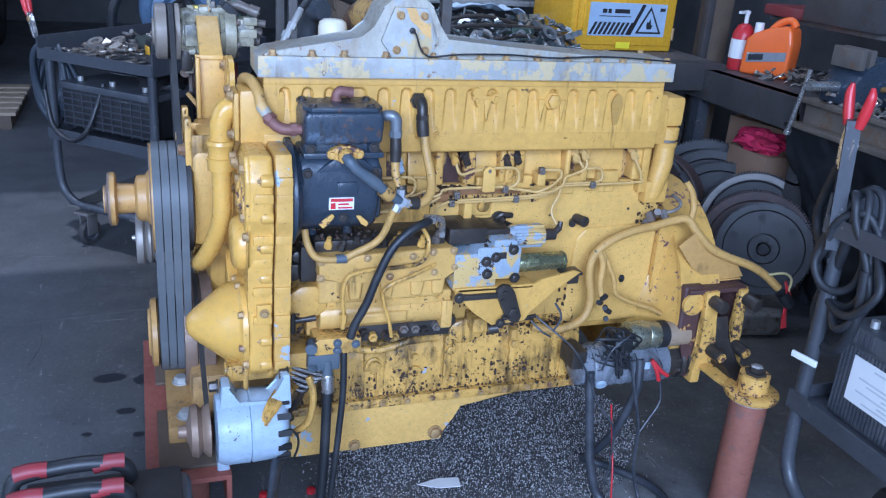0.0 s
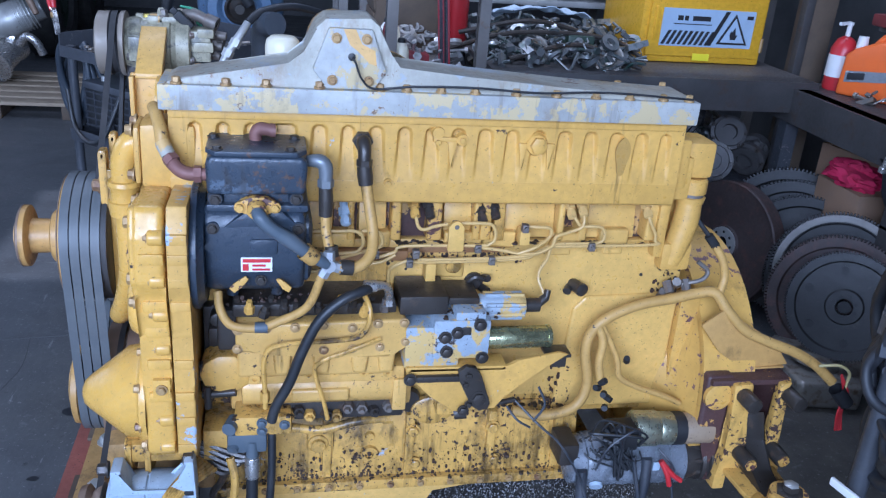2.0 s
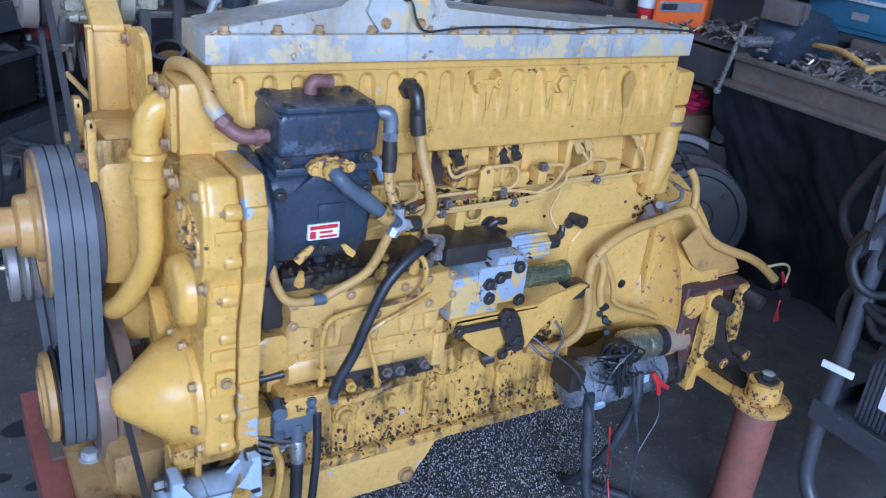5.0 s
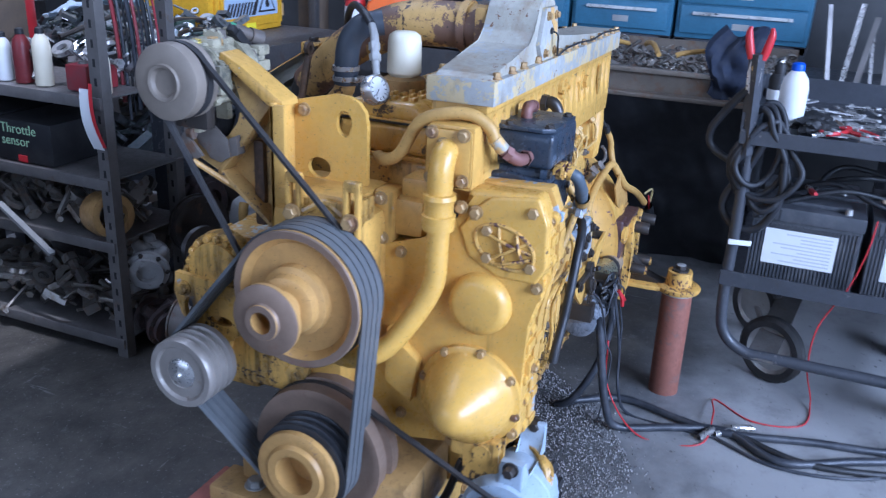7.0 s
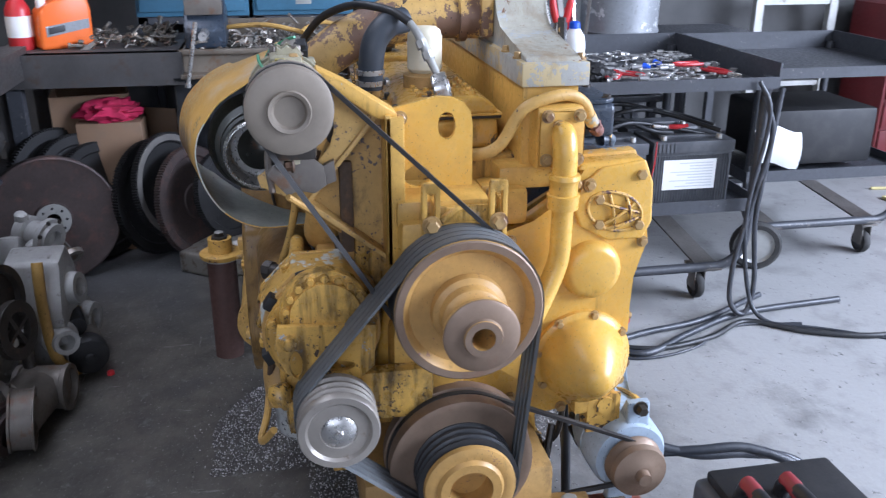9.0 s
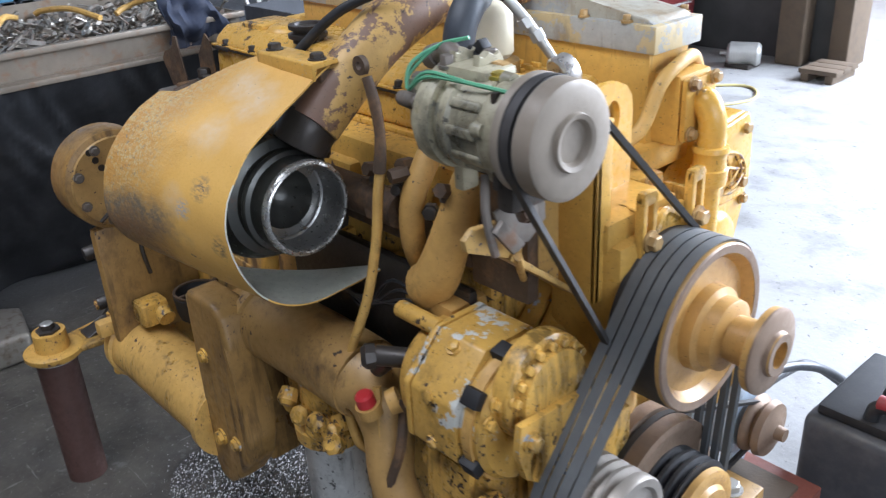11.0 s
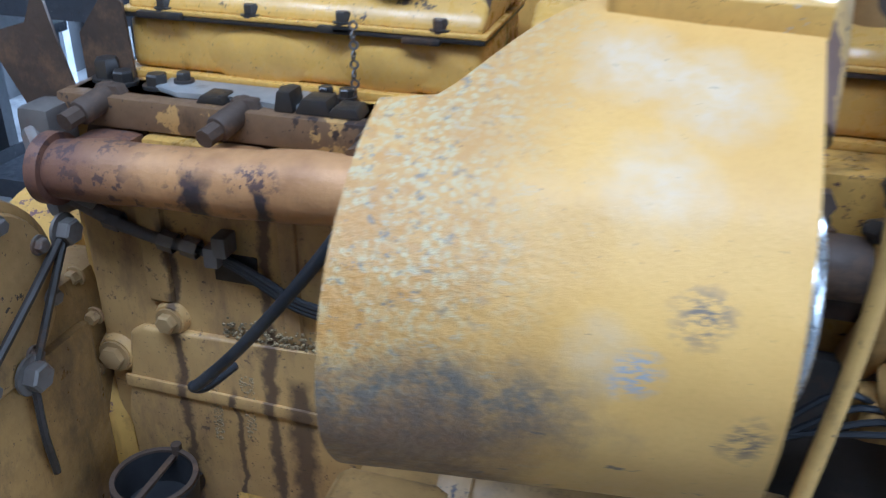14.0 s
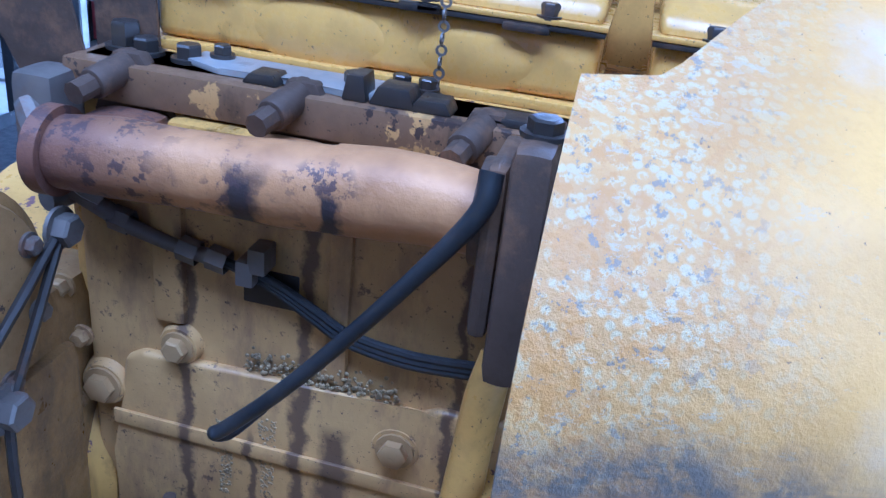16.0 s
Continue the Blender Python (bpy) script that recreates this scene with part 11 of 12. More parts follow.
d0 = Vector((0.62, 0.76, -0.22))
ring_gear((2.205, 0.565, 0.330), d0, 0.198, "dark flywheel plate with a toothed rim leaning on others", "fly_dark", True, 110)
bm = B()
prism(bm, [(2.02, 0.44), (2.02, 0.66), (2.12, 0.80), (2.34, 0.74), (2.36, 0.55), (2.24, 0.40)], "z", 0.0, 0.10, 0.02, 3)
lathe(bm, (2.16, 0.58, 0.095), (0.2, 0.1, 1), [(0, 0.09), (0.03, 0.085), (0.045, 0.06), (0.045, 0)], 26)
solo("bell_casting", bm, "scrap_dark", "dark oily casting lying under the flywheels", "casting")
for k, (c, r, mat) in enumerate((((2.29, 0.72, 0.275), 0.25, "gear_rust"), ((2.34, 0.82, 0.34), 0.24, "fly_dark"), ((2.40, 0.90, 0.27), 0.265, "gear"), ((2.40, 1.14, 0.27), 0.265, "gear"), ((2.40, 1.22, 0.29), 0.285, "gear"), ((2.42, 1.31, 0.30), 0.30, "gear"))):
    ring_gear(c, (0.55, 0.82, -0.16), r, "large toothed ring gear standing in the stack" if mat == "gear" else "brown rusty ring gear in the stack" if mat == "gear_rust" else "ring gear with a bare grey rim in the stack", mat, False, 120, "binsteel" if mat == "fly_dark" else "")
t = thing("rusty_flywheel", (2.12, 1.26, 0), "large brown rusty flywheel disc standing on edge", "flywheel")
c, d = vec((2.15, 1.30, 0.27)), Vector((-0.93, -0.33, 0.10))
bm = B()
lathe(bm, c, d, [(-0.03, 0.05), (-0.03, 0.27), (0.03, 0.27), (0.034, 0.262), (0.026, 0.24), (0.022, 0.08), (0.03, 0.075), (0.03, 0.03), (-0.03, 0.05)], 56)
part("disc", bm, "gear_rust", t)
bm = B()
lathe(bm, c + d * 0.026, d, [(0, 0.03), (0, 0.072), (0.012, 0.07), (0.012, 0.03), (0, 0.03)], 30)
hub = part("hub_plate", bm, "zinc", t)
_, u, w = frame_of(d)
for k in range(8):
    a = math.pi * k / 4
    bm = B()
    lathe(bm, c + d * 0.037 + (u * math.cos(a) + w * math.sin(a)) * 0.052, d, [(0.0025, 0), (0.0025, 0.006), (0, 0.006)], 8)
    part("bolt_hole", bm, "black", hub)

# back bench with the fire-safety cabinet
bn = thing("back_bench", (1.6, 1.7, 0), "greasy steel workbench with an open shelf below", "workbench")
bm = B()
box(bm, 1.06, 2.46, 1.39, 2.30, 0.935, 0.957, 0.003)
part("bench_top", bm, "beam", bn)
bm = B()
box(bm, 1.06, 2.46, 1.372, 1.388, 0.83, 0.957, 0.002)
part("front_rail", bm, "beam", bn)
for x, y in ((1.10, 1.43), (1.62, 1.43), (2.40, 1.43), (1.10, 2.24), (2.40, 2.24)):
    bm = B()
    bar(bm, (x, y, 0), (x, y, 0.935), 0.06)
    part("leg", bm, "cartsteel", bn)
bm = B()
box(bm, 1.08, 2.42, 1.45, 2.25, 0.46, 0.475)
part("lower_shelf", bm, "cartsteel", bn)
def hub_casting(c, d, r, L, seed, mat, label, group=""):
    """A stored part: stepped barrel with a flange, bosses, bolts and an open bore."""
    g = random.Random(seed)
    d, u, w = frame_of(vec(d))
    c = vec(c)
    t = thing("stored_casting", c, label, "engine part", group)
    bm = B()
    lathe(bm, c, d, [(0.02, 0), (0.02, r * 0.42), (0, r * 0.45), (0, r * 0.8), (L * 0.10, r * 0.82), (L * 0.12, r), (L * 0.24, r), (L * 0.26, r * 0.74), (L * 0.62, r * 0.66), (L * 0.66, r * 0.86), (L * 0.9, r * 0.8), (L, r * 0.5), (L, 0)], 26)
    for k in range(5):
        a = g.uniform(0, 6.28)
        e = u * math.cos(a) + w * math.sin(a)
        p = c + d * L * g.uniform(0.3, 0.85)
        lathe(bm, p + e * r * 0.5, e + d * g.uniform(-0.4, 0.4), [(0, r * 0.34), (r * g.uniform(0.3, 0.6), r * 0.26), (r * 0.62, r * 0.2), (r * 0.62, 0)], 12)
    part("barrel", bm, mat, t)
    for k in range(7):
        a = 2 * math.pi * k / 7
        bm = B()
        bolt(bm, c + d * L * 0.12 + (u * math.cos(a) + w * math.sin(a)) * r * 0.9, -d, r * 0.09, r * 0.10)
        part("flange_bolt", bm, "dark", t)
    return t


for k, (c, r, L) in enumerate((((1.96, 1.52, 0.56), 0.085, 0.18), ((2.14, 1.54, 0.565), 0.09, 0.16), ((2.30, 1.55, 0.56), 0.085, 0.16), ((2.05, 1.60, 0.69), 0.075, 0.15), ((2.22, 1.58, 0.69), 0.08, 0.15), ((1.78, 1.54, 0.56), 0.08, 0.2))):
    hub_casting(c, ((-0.9, 0.5, 0.8, -0.6, 0.2, -0.3)[k], 0.7, (0.3, -0.2, 0.4, 0.5, -0.4, 0.1)[k]), r, L, 400 + k, "beam", "dusty dark casting with an open bore on the bench shelf", "castings on the bench shelf")
bm = heap(B(), random.Random(41), 90, lambda g: (g.uniform(1.12, 2.36), g.uniform(1.72, 2.1), 0.50 + 0.12 * g.random()), (0.03, 0.10), 0.8)
solo("stored_parts", bm, "bench_scrap", "dusty grey engine parts crowded on the bench shelf", "engine parts", kind="stuff")
bm = heap(B(), random.Random(42), 60, lambda g: (g.uniform(1.15, 2.3), g.uniform(1.5, 2.1), 0.05 + 0.12 * g.random()), (0.03, 0.10), 0.8)
solo("floor_parts", bm, "scrap_dark", "dark oily parts piled under the bench", "engine parts", kind="stuff")

cb = thing("safety_cabinet", (2.08, 1.92, 0.957), "yellow steel fire-safety cabinet on the workbench", "cabinet")
m = Matrix.Translation((1.785, 1.705, 0.957)) @ Euler((0, 0, radians(1.5))).to_matrix().to_4x4()
bm = B()
box(bm, 0, 0.595, 0.02, 0.45, 0, 0.62, 0.012)
lp("body", bm, "yellowbox", cb, m)
bm = B()
box(bm, 0.03, 0.575, 0.0, 0.022, 0.03, 0.60, 0.006)
door = lp("cabinet_door", bm, "yellowbox", cb, m)
bm = B()
box(bm, 0.05, 0.062, -0.012, 0.002, 0.10, 0.24, 0.003)
lp("handle", bm, "yellowbox", door, m)
for z in (0.06, 0.50):
    bm = B()
    cyl(bm, (0.583, 0.008, z), (0.583, 0.008, z + 0.06), 0.010, n=10)
    lp("hinge", bm, "bolt", door, m)
bm = B()
box(bm, 0.085, 0.525, -0.003, 0.001, 0.075, 0.235)
sign = lp("warning_sign", bm, "sign", door, m, "blue-grey sign with black stripes and a flame triangle")
bm = B()
for k in range(9):
    x = 0.09 + 0.026 * k
    prism(bm, [(x, 0.082), (x + 0.015, 0.082), (x + 0.045, 0.142), (x + 0.03, 0.142)], "y", -0.0045, -0.0025)
prism(bm, [(0.31, 0.082), (0.33, 0.082), (0.40, 0.23), (0.38, 0.23)], "y", -0.0045, -0.0025)
st = lp("hazard_stripes", bm, "ink", sign, m)
st["kind"] = "stuff"
bm = B()
prism(bm, [(0.355, 0.09), (0.505, 0.09), (0.43, 0.222)], "y", -0.0055, -0.0025)
tri_ = lp("triangle_border", bm, "ink", sign, m)
bm = B()
prism(bm, [(0.372, 0.099), (0.488, 0.099), (0.43, 0.204)], "y", -0.0068, -0.0050)
lp("triangle_face", bm, "sign", sign, m)
bm = B()
prism(bm, [(0.418, 0.112), (0.442, 0.112), (0.450, 0.135), (0.441, 0.130), (0.434, 0.165), (0.424, 0.145), (0.416, 0.150), (0.412, 0.130)], "y", -0.0082, -0.0062)
lp("flame", bm, "ink", sign, m)
for x0, x1, z0, z1 in ((0.155, 0.18, 0.185, 0.205), (0.187, 0.205, 0.185, 0.205), (0.225, 0.31, 0.185, 0.205), (0.14, 0.32, 0.168, 0.172), (0.485, 0.515, 0.20, 0.216)):
    bm = B()
    box(bm, x0, x1, -0.0045, -0.0025, z0, z1)
    lp("text_bar", bm, "ink", sign, m)
bm = B()
box(bm, 0.255, 0.335, -0.002, 0.001, 0.015, 0.045)
n = Nodes("sticker_yellow")
M["sticker"] = n.done((0.85, 0.72, 0.02), 0.4)
lp("sticker", bm, "sticker", door, m, "small bright yellow sticker")

bm = heap(B(), random.Random(51), 520, lambda g: (g.uniform(1.08, 1.76), g.uniform(1.46, 2.2), 0.97 + 0.13 * g.random() * g.random()), (0.015, 0.062), 0.8)
solo("parts_pile", bm, "bench_scrap", "pile of oily engine parts on the bench", "engine parts", kind="stuff")
for k, pts in enumerate(([(0.9, 1.55, 1.0), (1.2, 1.6, 1.07), (1.6, 1.62, 1.06), (1.75, 1.55, 0.99)], [(1.0, 1.8, 1.03), (1.3, 1.75, 1.10), (1.62, 1.8, 1.04)], [(1.15, 1.5, 0.98), (1.45, 1.55, 1.04), (1.7, 1.46, 0.97)])):
    bm = B()
    tube(bm, pts, 0.010, 8, 5)
    solo("linkage_rod", bm, "dark", "oily steel linkage rod in the parts pile", "rod", "rods in the pile")
for x, y in ((1.58, 1.52), (1.30, 1.66)):
    bm = B()
    lathe(bm, (x, y, 0.99), (-0.4, -0.8, 0.3), [(0, 0.015), (0, 0.06), (0.03, 0.06), (0.03, 0.05), (0.015, 0.03), (0.03, 0.025), (0.03, 0.015), (0, 0.015)], 28)
    solo("small_pulley", bm, "scrap_dark", "grimy pulley lying in the parts pile", "pulley", "pulleys in the pile")
bm = B()
box(bm, 1.42, 1.54, 1.6, 1.68, 1.0, 1.07, 0.015)
solo("green_casting", bm, "greenveh", "dark green casting in the parts pile", "casting")
bm = cloth(B(), 24, 10, lambda u, v: (1.18 + 0.46 * u, 1.95 + 0.12 * v, 1.10 + 0.03 * noise.noise(Vector((u * 6, v * 4, 3))) + 0.035 * math.sin(3.1 * u) - 0.02 * v), 0.004)
solo("shop_cloth", bm, "primer_blue", "pale blue shiny cloth over the parts", "cloth")
# rack behind
rk = thing("steel_rack", (1.3, 2.7, 0), "steel rack stacked with dark parts behind the bench", "rack")
for x in (0.57, 1.05, 2.05, 2.9):
    for y in (2.6, 3.05):
        bm = B()
        bar(bm, (x, y, 0), (x, y, 2.1), 0.045)
        part("upright", bm, "binsteel", rk)
for z in (0.35, 0.72, 1.10, 1.5):
    bm = B()
    box(bm, 0.55, 2.92, 2.58, 3.07, z - 0.03, z, 0.002)
    part("rack_shelf", bm, "zinc" if z == 1.10 else "binsteel", rk)
for z, n_, seed in ((0.35, 80, 61), (0.72, 100, 62), (1.10, 120, 63), (1.5, 80, 64)):
    bm = heap(B(), random.Random(seed), n_, lambda g: (g.uniform(0.62, 2.85), g.uniform(2.62, 3.0), z + 0.03 + 0.12 * g.random()), (0.03, 0.11), 0.8)
    solo("rack_parts", bm, "scrap_dark" if seed % 2 else "scrap", "assorted dusty engine parts on a rack shelf", "engine parts", "rack loads", kind="stuff")
bm = B()
lathe(bm, (1.03, 2.02, 0.72), Z, [(0.235, 0), (0.235, 0.052), (0.24, 0.054), (0.46, 0.054), (0.475, 0.057), (0.485, 0.054), (0.485, 0.046), (0.47, 0.044), (0.47, 0)], 28)
solo("red_cylinder", bm, "red", "red extinguisher-like cylinder behind the bench", "cylinder")

for k in range(16):
    g = random.Random(500 + k)
    x, y = 0.62 + 0.035 * k + g.uniform(-0.02, 0.02), 2.53
    z1 = g.uniform(0.80, 1.05)
    cable("rack_wire", "thin loose wire hanging down the steel rack", [(x, y, 1.62), (x + g.uniform(-0.05, 0.05), y - 0.01, 1.42), (x + g.uniform(-0.05, 0.05), y, 1.2), (x + g.uniform(-0.06, 0.06), y - 0.015, z1)], 0.0035, "dusty_red" if k % 3 == 0 else "rubber", "wire")

# blue machine far behind
t = thing("blue_machine", (0.0, 3.6, 0), "round blue machine with a dark hose behind the cart", "machine")
bm = B()
lathe(bm, (0.04, 3.75, 0.87), (0, -1, 0), [(0, 0), (0, 0.22), (0.03, 0.25), (0.22, 0.25), (0.30, 0.235), (0.34, 0.20), (0.36, 0.19), (0.40, 0.18), (0.41, 0.13), (0.38, 0.10), (0.38, 0)], 48)
part("drum", bm, "bluemach", t)
bm = B()
lathe(bm, (0.04, 3.375, 0.87), (0, -1, 0), [(0, 0.05), (0, 0.085), (0.03, 0.088), (0.04, 0.075), (0.015, 0.06), (0.03, 0.03), (0.05, 0.028), (0.05, 0)], 32)
part("shaft_seal", bm, "dark", t, "black shaft seal")
bm = B()
prism(bm, [(-0.30, 0.0), (0.36, 0.0), (0.20, 0.70), (-0.12, 0.70)], "y", 3.38, 3.8, 0.02)
part("stand", bm, "bluemach", t)
bm = B()
tube(bm, [(-0.32, 3.35, 0.5), (-0.35, 3.30, 0.9), (-0.1, 3.28, 1.15), (0.1, 3.3, 0.9)], 0.03, 10, 6)
part("hose", bm, "rubber", t)

# front tool cart beyond the pulleys
u = Vector((0.385, -0.35, 0)).normalized()
w = Vector((-u.y, u.x, 0))
m = Matrix(((w.x, u.x, 0, -0.585), (w.y, u.y, 0, 1.93), (0, 0, 1, 0), (0, 0, 0, 1)))
t3 = trolley("tool_cart", "black tube-framed tool cart with a tray of tools", m, 0.56, 0.72, 0.88, 0.53)
for x, y in ((0.02, 0.13), (0.02, 0.5), (0.68, 0.13), (0.68, 0.5)):
    caster(t3, m, x, y, 0.06)
bm = tool_spread(B(), random.Random(71), 90, 0.02, 0.68, 0.02, 0.5, 0.85)
bm.transform(m)
solo("tool_spread", bm, "scrap_dark", "oily tools and sockets heaped on the cart tray", "hand tools", kind="stuff")
bm = heap(B(), random.Random(72), 60, lambda g: (g.uniform(0.05, 0.6), g.uniform(0.03, 0.3), 0.87 + 0.03 * g.random()), (0.015, 0.05), 0.5)
bm.transform(m)
solo("loose_fittings", bm, "scrap", "bright loose fittings on the cart tray", "fittings", kind="stuff")
for k in range(2):
    mm = m @ Matrix.Translation((0.02 + 0.30 * k, 0.03, 0.545))
    bt = thing("crated_battery", mm @ Vector((0, 0, 0)), "black battery in a gridded case on the cart shelf", "battery", "batteries on the tool cart")
    bm = B()
    box(bm, 0.005, 0.27, 0.005, 0.50, 0, 0.17, 0.005)
    lp("case", bm, "black", bt, mm)
    bm = B()
    for j in range(6):
        bar(bm, (0.002, 0.0, 0.012 + 0.028 * j), (0.002, 0.505, 0.012 + 0.028 * j), 0.006, 0.006)
    for j in range(10):
        bar(bm, (0.002, 0.01 + 0.054 * j, 0.0), (0.002, 0.01 + 0.054 * j, 0.16), 0.005, 0.006)
    g = lp("side_grid", bm, "cartsteel", bt, mm)
    g["kind"] = "stuff"
    bm = B()
    box(bm, -0.003, 0.275, -0.003, 0.508, 0.165, 0.195, 0.006)
    lp("lid", bm, "battery", bt, mm)
    for y in (0.06, 0.24, 0.42):
        bm = B()
        cyl(bm, (0.06, y, 0.193), (0.06, y, 0.215), 0.013, n=10)
        lp("terminal", bm, "zinc", bt, mm)
bm = B()
box(bm, 0.42, 0.66, 0.06, 0.50, 0.53, 0.83, 0.012)
bm.transform(m)
solo("red_box", bm, "flesh_box", "dull red plastic box on the cart shelf", "box")
d = thing("jump_pack", m @ Vector((0.3, 0.40, 0.88)), "black and yellow cordless tool lying on the cart", "power tool")
mm = m @ Matrix.Translation((0.25, 0.40, 0.85)) @ Euler((0, 0, 0.6)).to_matrix().to_4x4()
bm = B()
box(bm, -0.06, 0.06, -0.05, 0.05, 0, 0.085, 0.012)
lp("battery_pack", bm, "black", d, mm)
bm = B()
lathe(bm, (-0.02, -0.06, 0.045), (-0.2, -1, 0.1), [(0, 0), (0, 0.035), (0.08, 0.037), (0.10, 0.025), (0.15, 0.018), (0.15, 0)], 16)
lp("housing", bm, "olive", d, mm)
bm = B()
box(bm, -0.065, -0.058, -0.03, 0.03, 0.02, 0.06, 0.002)
lp("yellow_band", bm, "yellowbox", d, mm)
bm = cloth(B(), 10, 8, lambda u_, v_: (0.08 + 0.28 * u_, 0.34 + 0.2 * v_, 0.875 + 0.012 * noise.noise(Vector((u_ * 5, v_ * 5, 1)))), 0.006)
bm.transform(m)
solo("rubber_mat", bm, "black", "black rubber mat on the cart tray", "mat")
for k in range(5):
    pts = []
    for i in range(13):
        a = 2 * math.pi * i / 12
        pts.append(m @ Vector((0.05 + 0.014 * k + 0.02 * math.sin(2 * a + k), -0.05 + (0.075 + 0.008 * k) * math.sin(a) - 0.02, 0.72 - 0.008 * k + (0.165 + 0.012 * (k % 3)) * math.cos(a))))
    cable("coiled_hose", "dark grey hose coiled over the cart end", pts, 0.0135, "hose_dark", "hose")
cable("cart_cable", "black cable drooping along the cart side", [m @ Vector(p) for p in ((-0.02, -0.02, 0.70), (-0.03, 0.02, 0.55), (-0.035, 0.12, 0.50), (-0.03, 0.22, 0.56), (0.05, 0.25, 0.75))], 0.010, "rubber")
clamp(m @ Matrix.Translation((-0.02, -0.06, 0.99)) @ Euler((0.5, 0, 0.4)).to_matrix().to_4x4(), "jumper clamp hooked on the cart end")
bm = B()
rng = random.Random(77)
bmesh.ops.create_icosphere(bm, subdivisions=3, radius=1)
for p in bm.verts:
    k = 1 + 0.3 * noise.noise(p.co * 2) + 0.2 * noise.noise(p.co * 5)
    p.co = m @ Vector((0.22 + p.co.x * 0.10 * k, 0.42 + p.co.y * 0.10 * k, 0.80 + p.co.z * 0.055 * k - 0.02))
    p.co.z -= 0.02
solo("black_rag", bm, "black", "crumpled black rag on the batteries", "rag")

# rack of parts by the compressor side
rk = thing("parts_rack", (0.85, 1.7, 0), "grimy slotted-angle rack crowded with dark parts", "rack")
for x, y in ((0.62, 1.24), (0.96, 1.26), (0.62, 2.24), (0.96, 2.24)):
    bm = B()
    prism(bm, [(x, y), (x + 0.04, y), (x + 0.04, y + 0.005), (x + 0.005, y + 0.005), (x + 0.005, y + 0.045), (x, y + 0.045)], "z", 0, 1.9 if x < 0.8 else 1.6)
    up = part("upright", bm, "binsteel", rk)
    if y < 1.3:
        for k in range(24):
            for dx, dy in ((-0.0006, 0.022),):
                bm = B()
                box(bm, x + dx, x + 0.001, y + dy - 0.005, y + dy + 0.005, 0.06 + 0.06 * k, 0.085 + 0.06 * k)
                part("slot", bm, "black", up)
for z in (0.07, 0.43, 0.65, 0.92):
    bm = B()
    box(bm, 0.626, 0.995, 1.25, 2.27, z - 0.006, z, 0.002)
    sh = part("rack_shelf", bm, "binsteel", rk)
    bm = B()
    box(bm, 0.612, 0.626, 1.246, 2.28, z - 0.034, z + 0.004, 0.002)
    part("shelf_lip", bm, "binsteel", sh)
for z, n_, seed, size in ((0.07, 110, 81, (0.03, 0.11)), (0.43, 90, 82, (0.03, 0.09)), (0.92, 60, 83, (0.02, 0.07))):
    bm = heap(B(), random.Random(seed), n_, lambda g: (g.uniform(0.67, 0.93), g.uniform(1.32, 2.2), z + 0.03 + 0.09 * g.random()), size, 0.8)
    solo("rack_parts", bm, "scrap_dark" if seed < 83 else "tools", "dark oily parts on a rack shelf" if seed < 83 else "sockets and fittings on the top shelf", "engine parts", "rack loads", kind="stuff")


def writing(text, size, m, mat, parent):
    """Hand lettering in the built-in font, facing the local z axis."""
    cu = bpy.data.curves.new("lettering", "FONT")
    cu.body, cu.size, cu.extrude = text, size, 0.0004
    cu.materials.append(M[mat])
    ob = new("lettering", cu)
    ob.parent = parent
    if parent.type == "EMPTY":
        ob.matrix_parent_inverse = Matrix.Translation(-parent.location)
    ob.matrix_world = m
    return ob


n = Nodes("chalk_green")
M["chalk"] = n.done((0.42, 0.62, 0.36), 0.7)
for y0, y1, words in ((1.50, 1.76, ("Throttle", "sensor")), (1.79, 2.04, ("Data", "link", "plugs"))):
    t = thing("parts_box", (0.75, (y0 + y1) / 2, 0.654), "black box with green handwriting on the rack", "box", "labelled boxes")
    bm = B()
    box(bm, 0.635, 0.93, y0, y1, 0.655, 0.80, 0.006)
    bx = part("body", bm, "black", t)
    for k, w in enumerate(words):
        face = Matrix(((0, 0, -1, 0.6335), (-1, 0, 0, y1 - 0.03), (0, 1, 0, 0.755 - 0.042 * k), (0, 0, 0, 1)))
        writing(w, 0.048, face, "chalk", bx)
    bm = B()
    box(bm, 0.632, 0.636, y0 + 0.12, y0 + 0.16, 0.657, 0.68)
    part("red_tag", bm, "red", bx)
t = thing("drawer_unit", (0.78, 2.0, 0.92), "small brown drawer unit on the top shelf", "drawers")
bm = B()
box(bm, 0.65, 0.92, 1.86, 2.18, 0.924, 1.25, 0.006)
part("body", bm, "wood", t)
for k in range(4):
    bm = B()
    box(bm, 0.642, 0.651, 1.87, 2.17, 0.94 + 0.077 * k, 1.005 + 0.077 * k, 0.003)
    d = part("drawer", bm, "wood", t)
    bm = B()
    cyl(bm, (0.642, 2.02, 0.972 + 0.077 * k), (0.63, 2.02, 0.972 + 0.077 * k), 0.009, n=10)
    part("knob", bm, "zinc", d)
bm = B()
box(bm, 0.66, 0.80, 1.34, 1.43, 0.924, 1.01, 0.008)
solo("blister_pack", bm, "dusty_red", "red and white carton on the top shelf", "carton")
bm = B()
lathe(bm, (0.70, 1.38, 0.50), (-0.3, -0.8, 0.1), [(0, 0.03), (0, 0.075), (0.05, 0.08), (0.10, 0.075), (0.10, 0.05), (0.03, 0.045), (0.03, 0.03), (0, 0.03)], 26)
solo("brass_bowl", bm, "yellow_brown", "tan round housing on the rack shelf", "housing")
bm = B()
bar(bm, (0.60, 1.75, 0.50), (0.58, 1.50, 0.36), 0.022, 0.012)
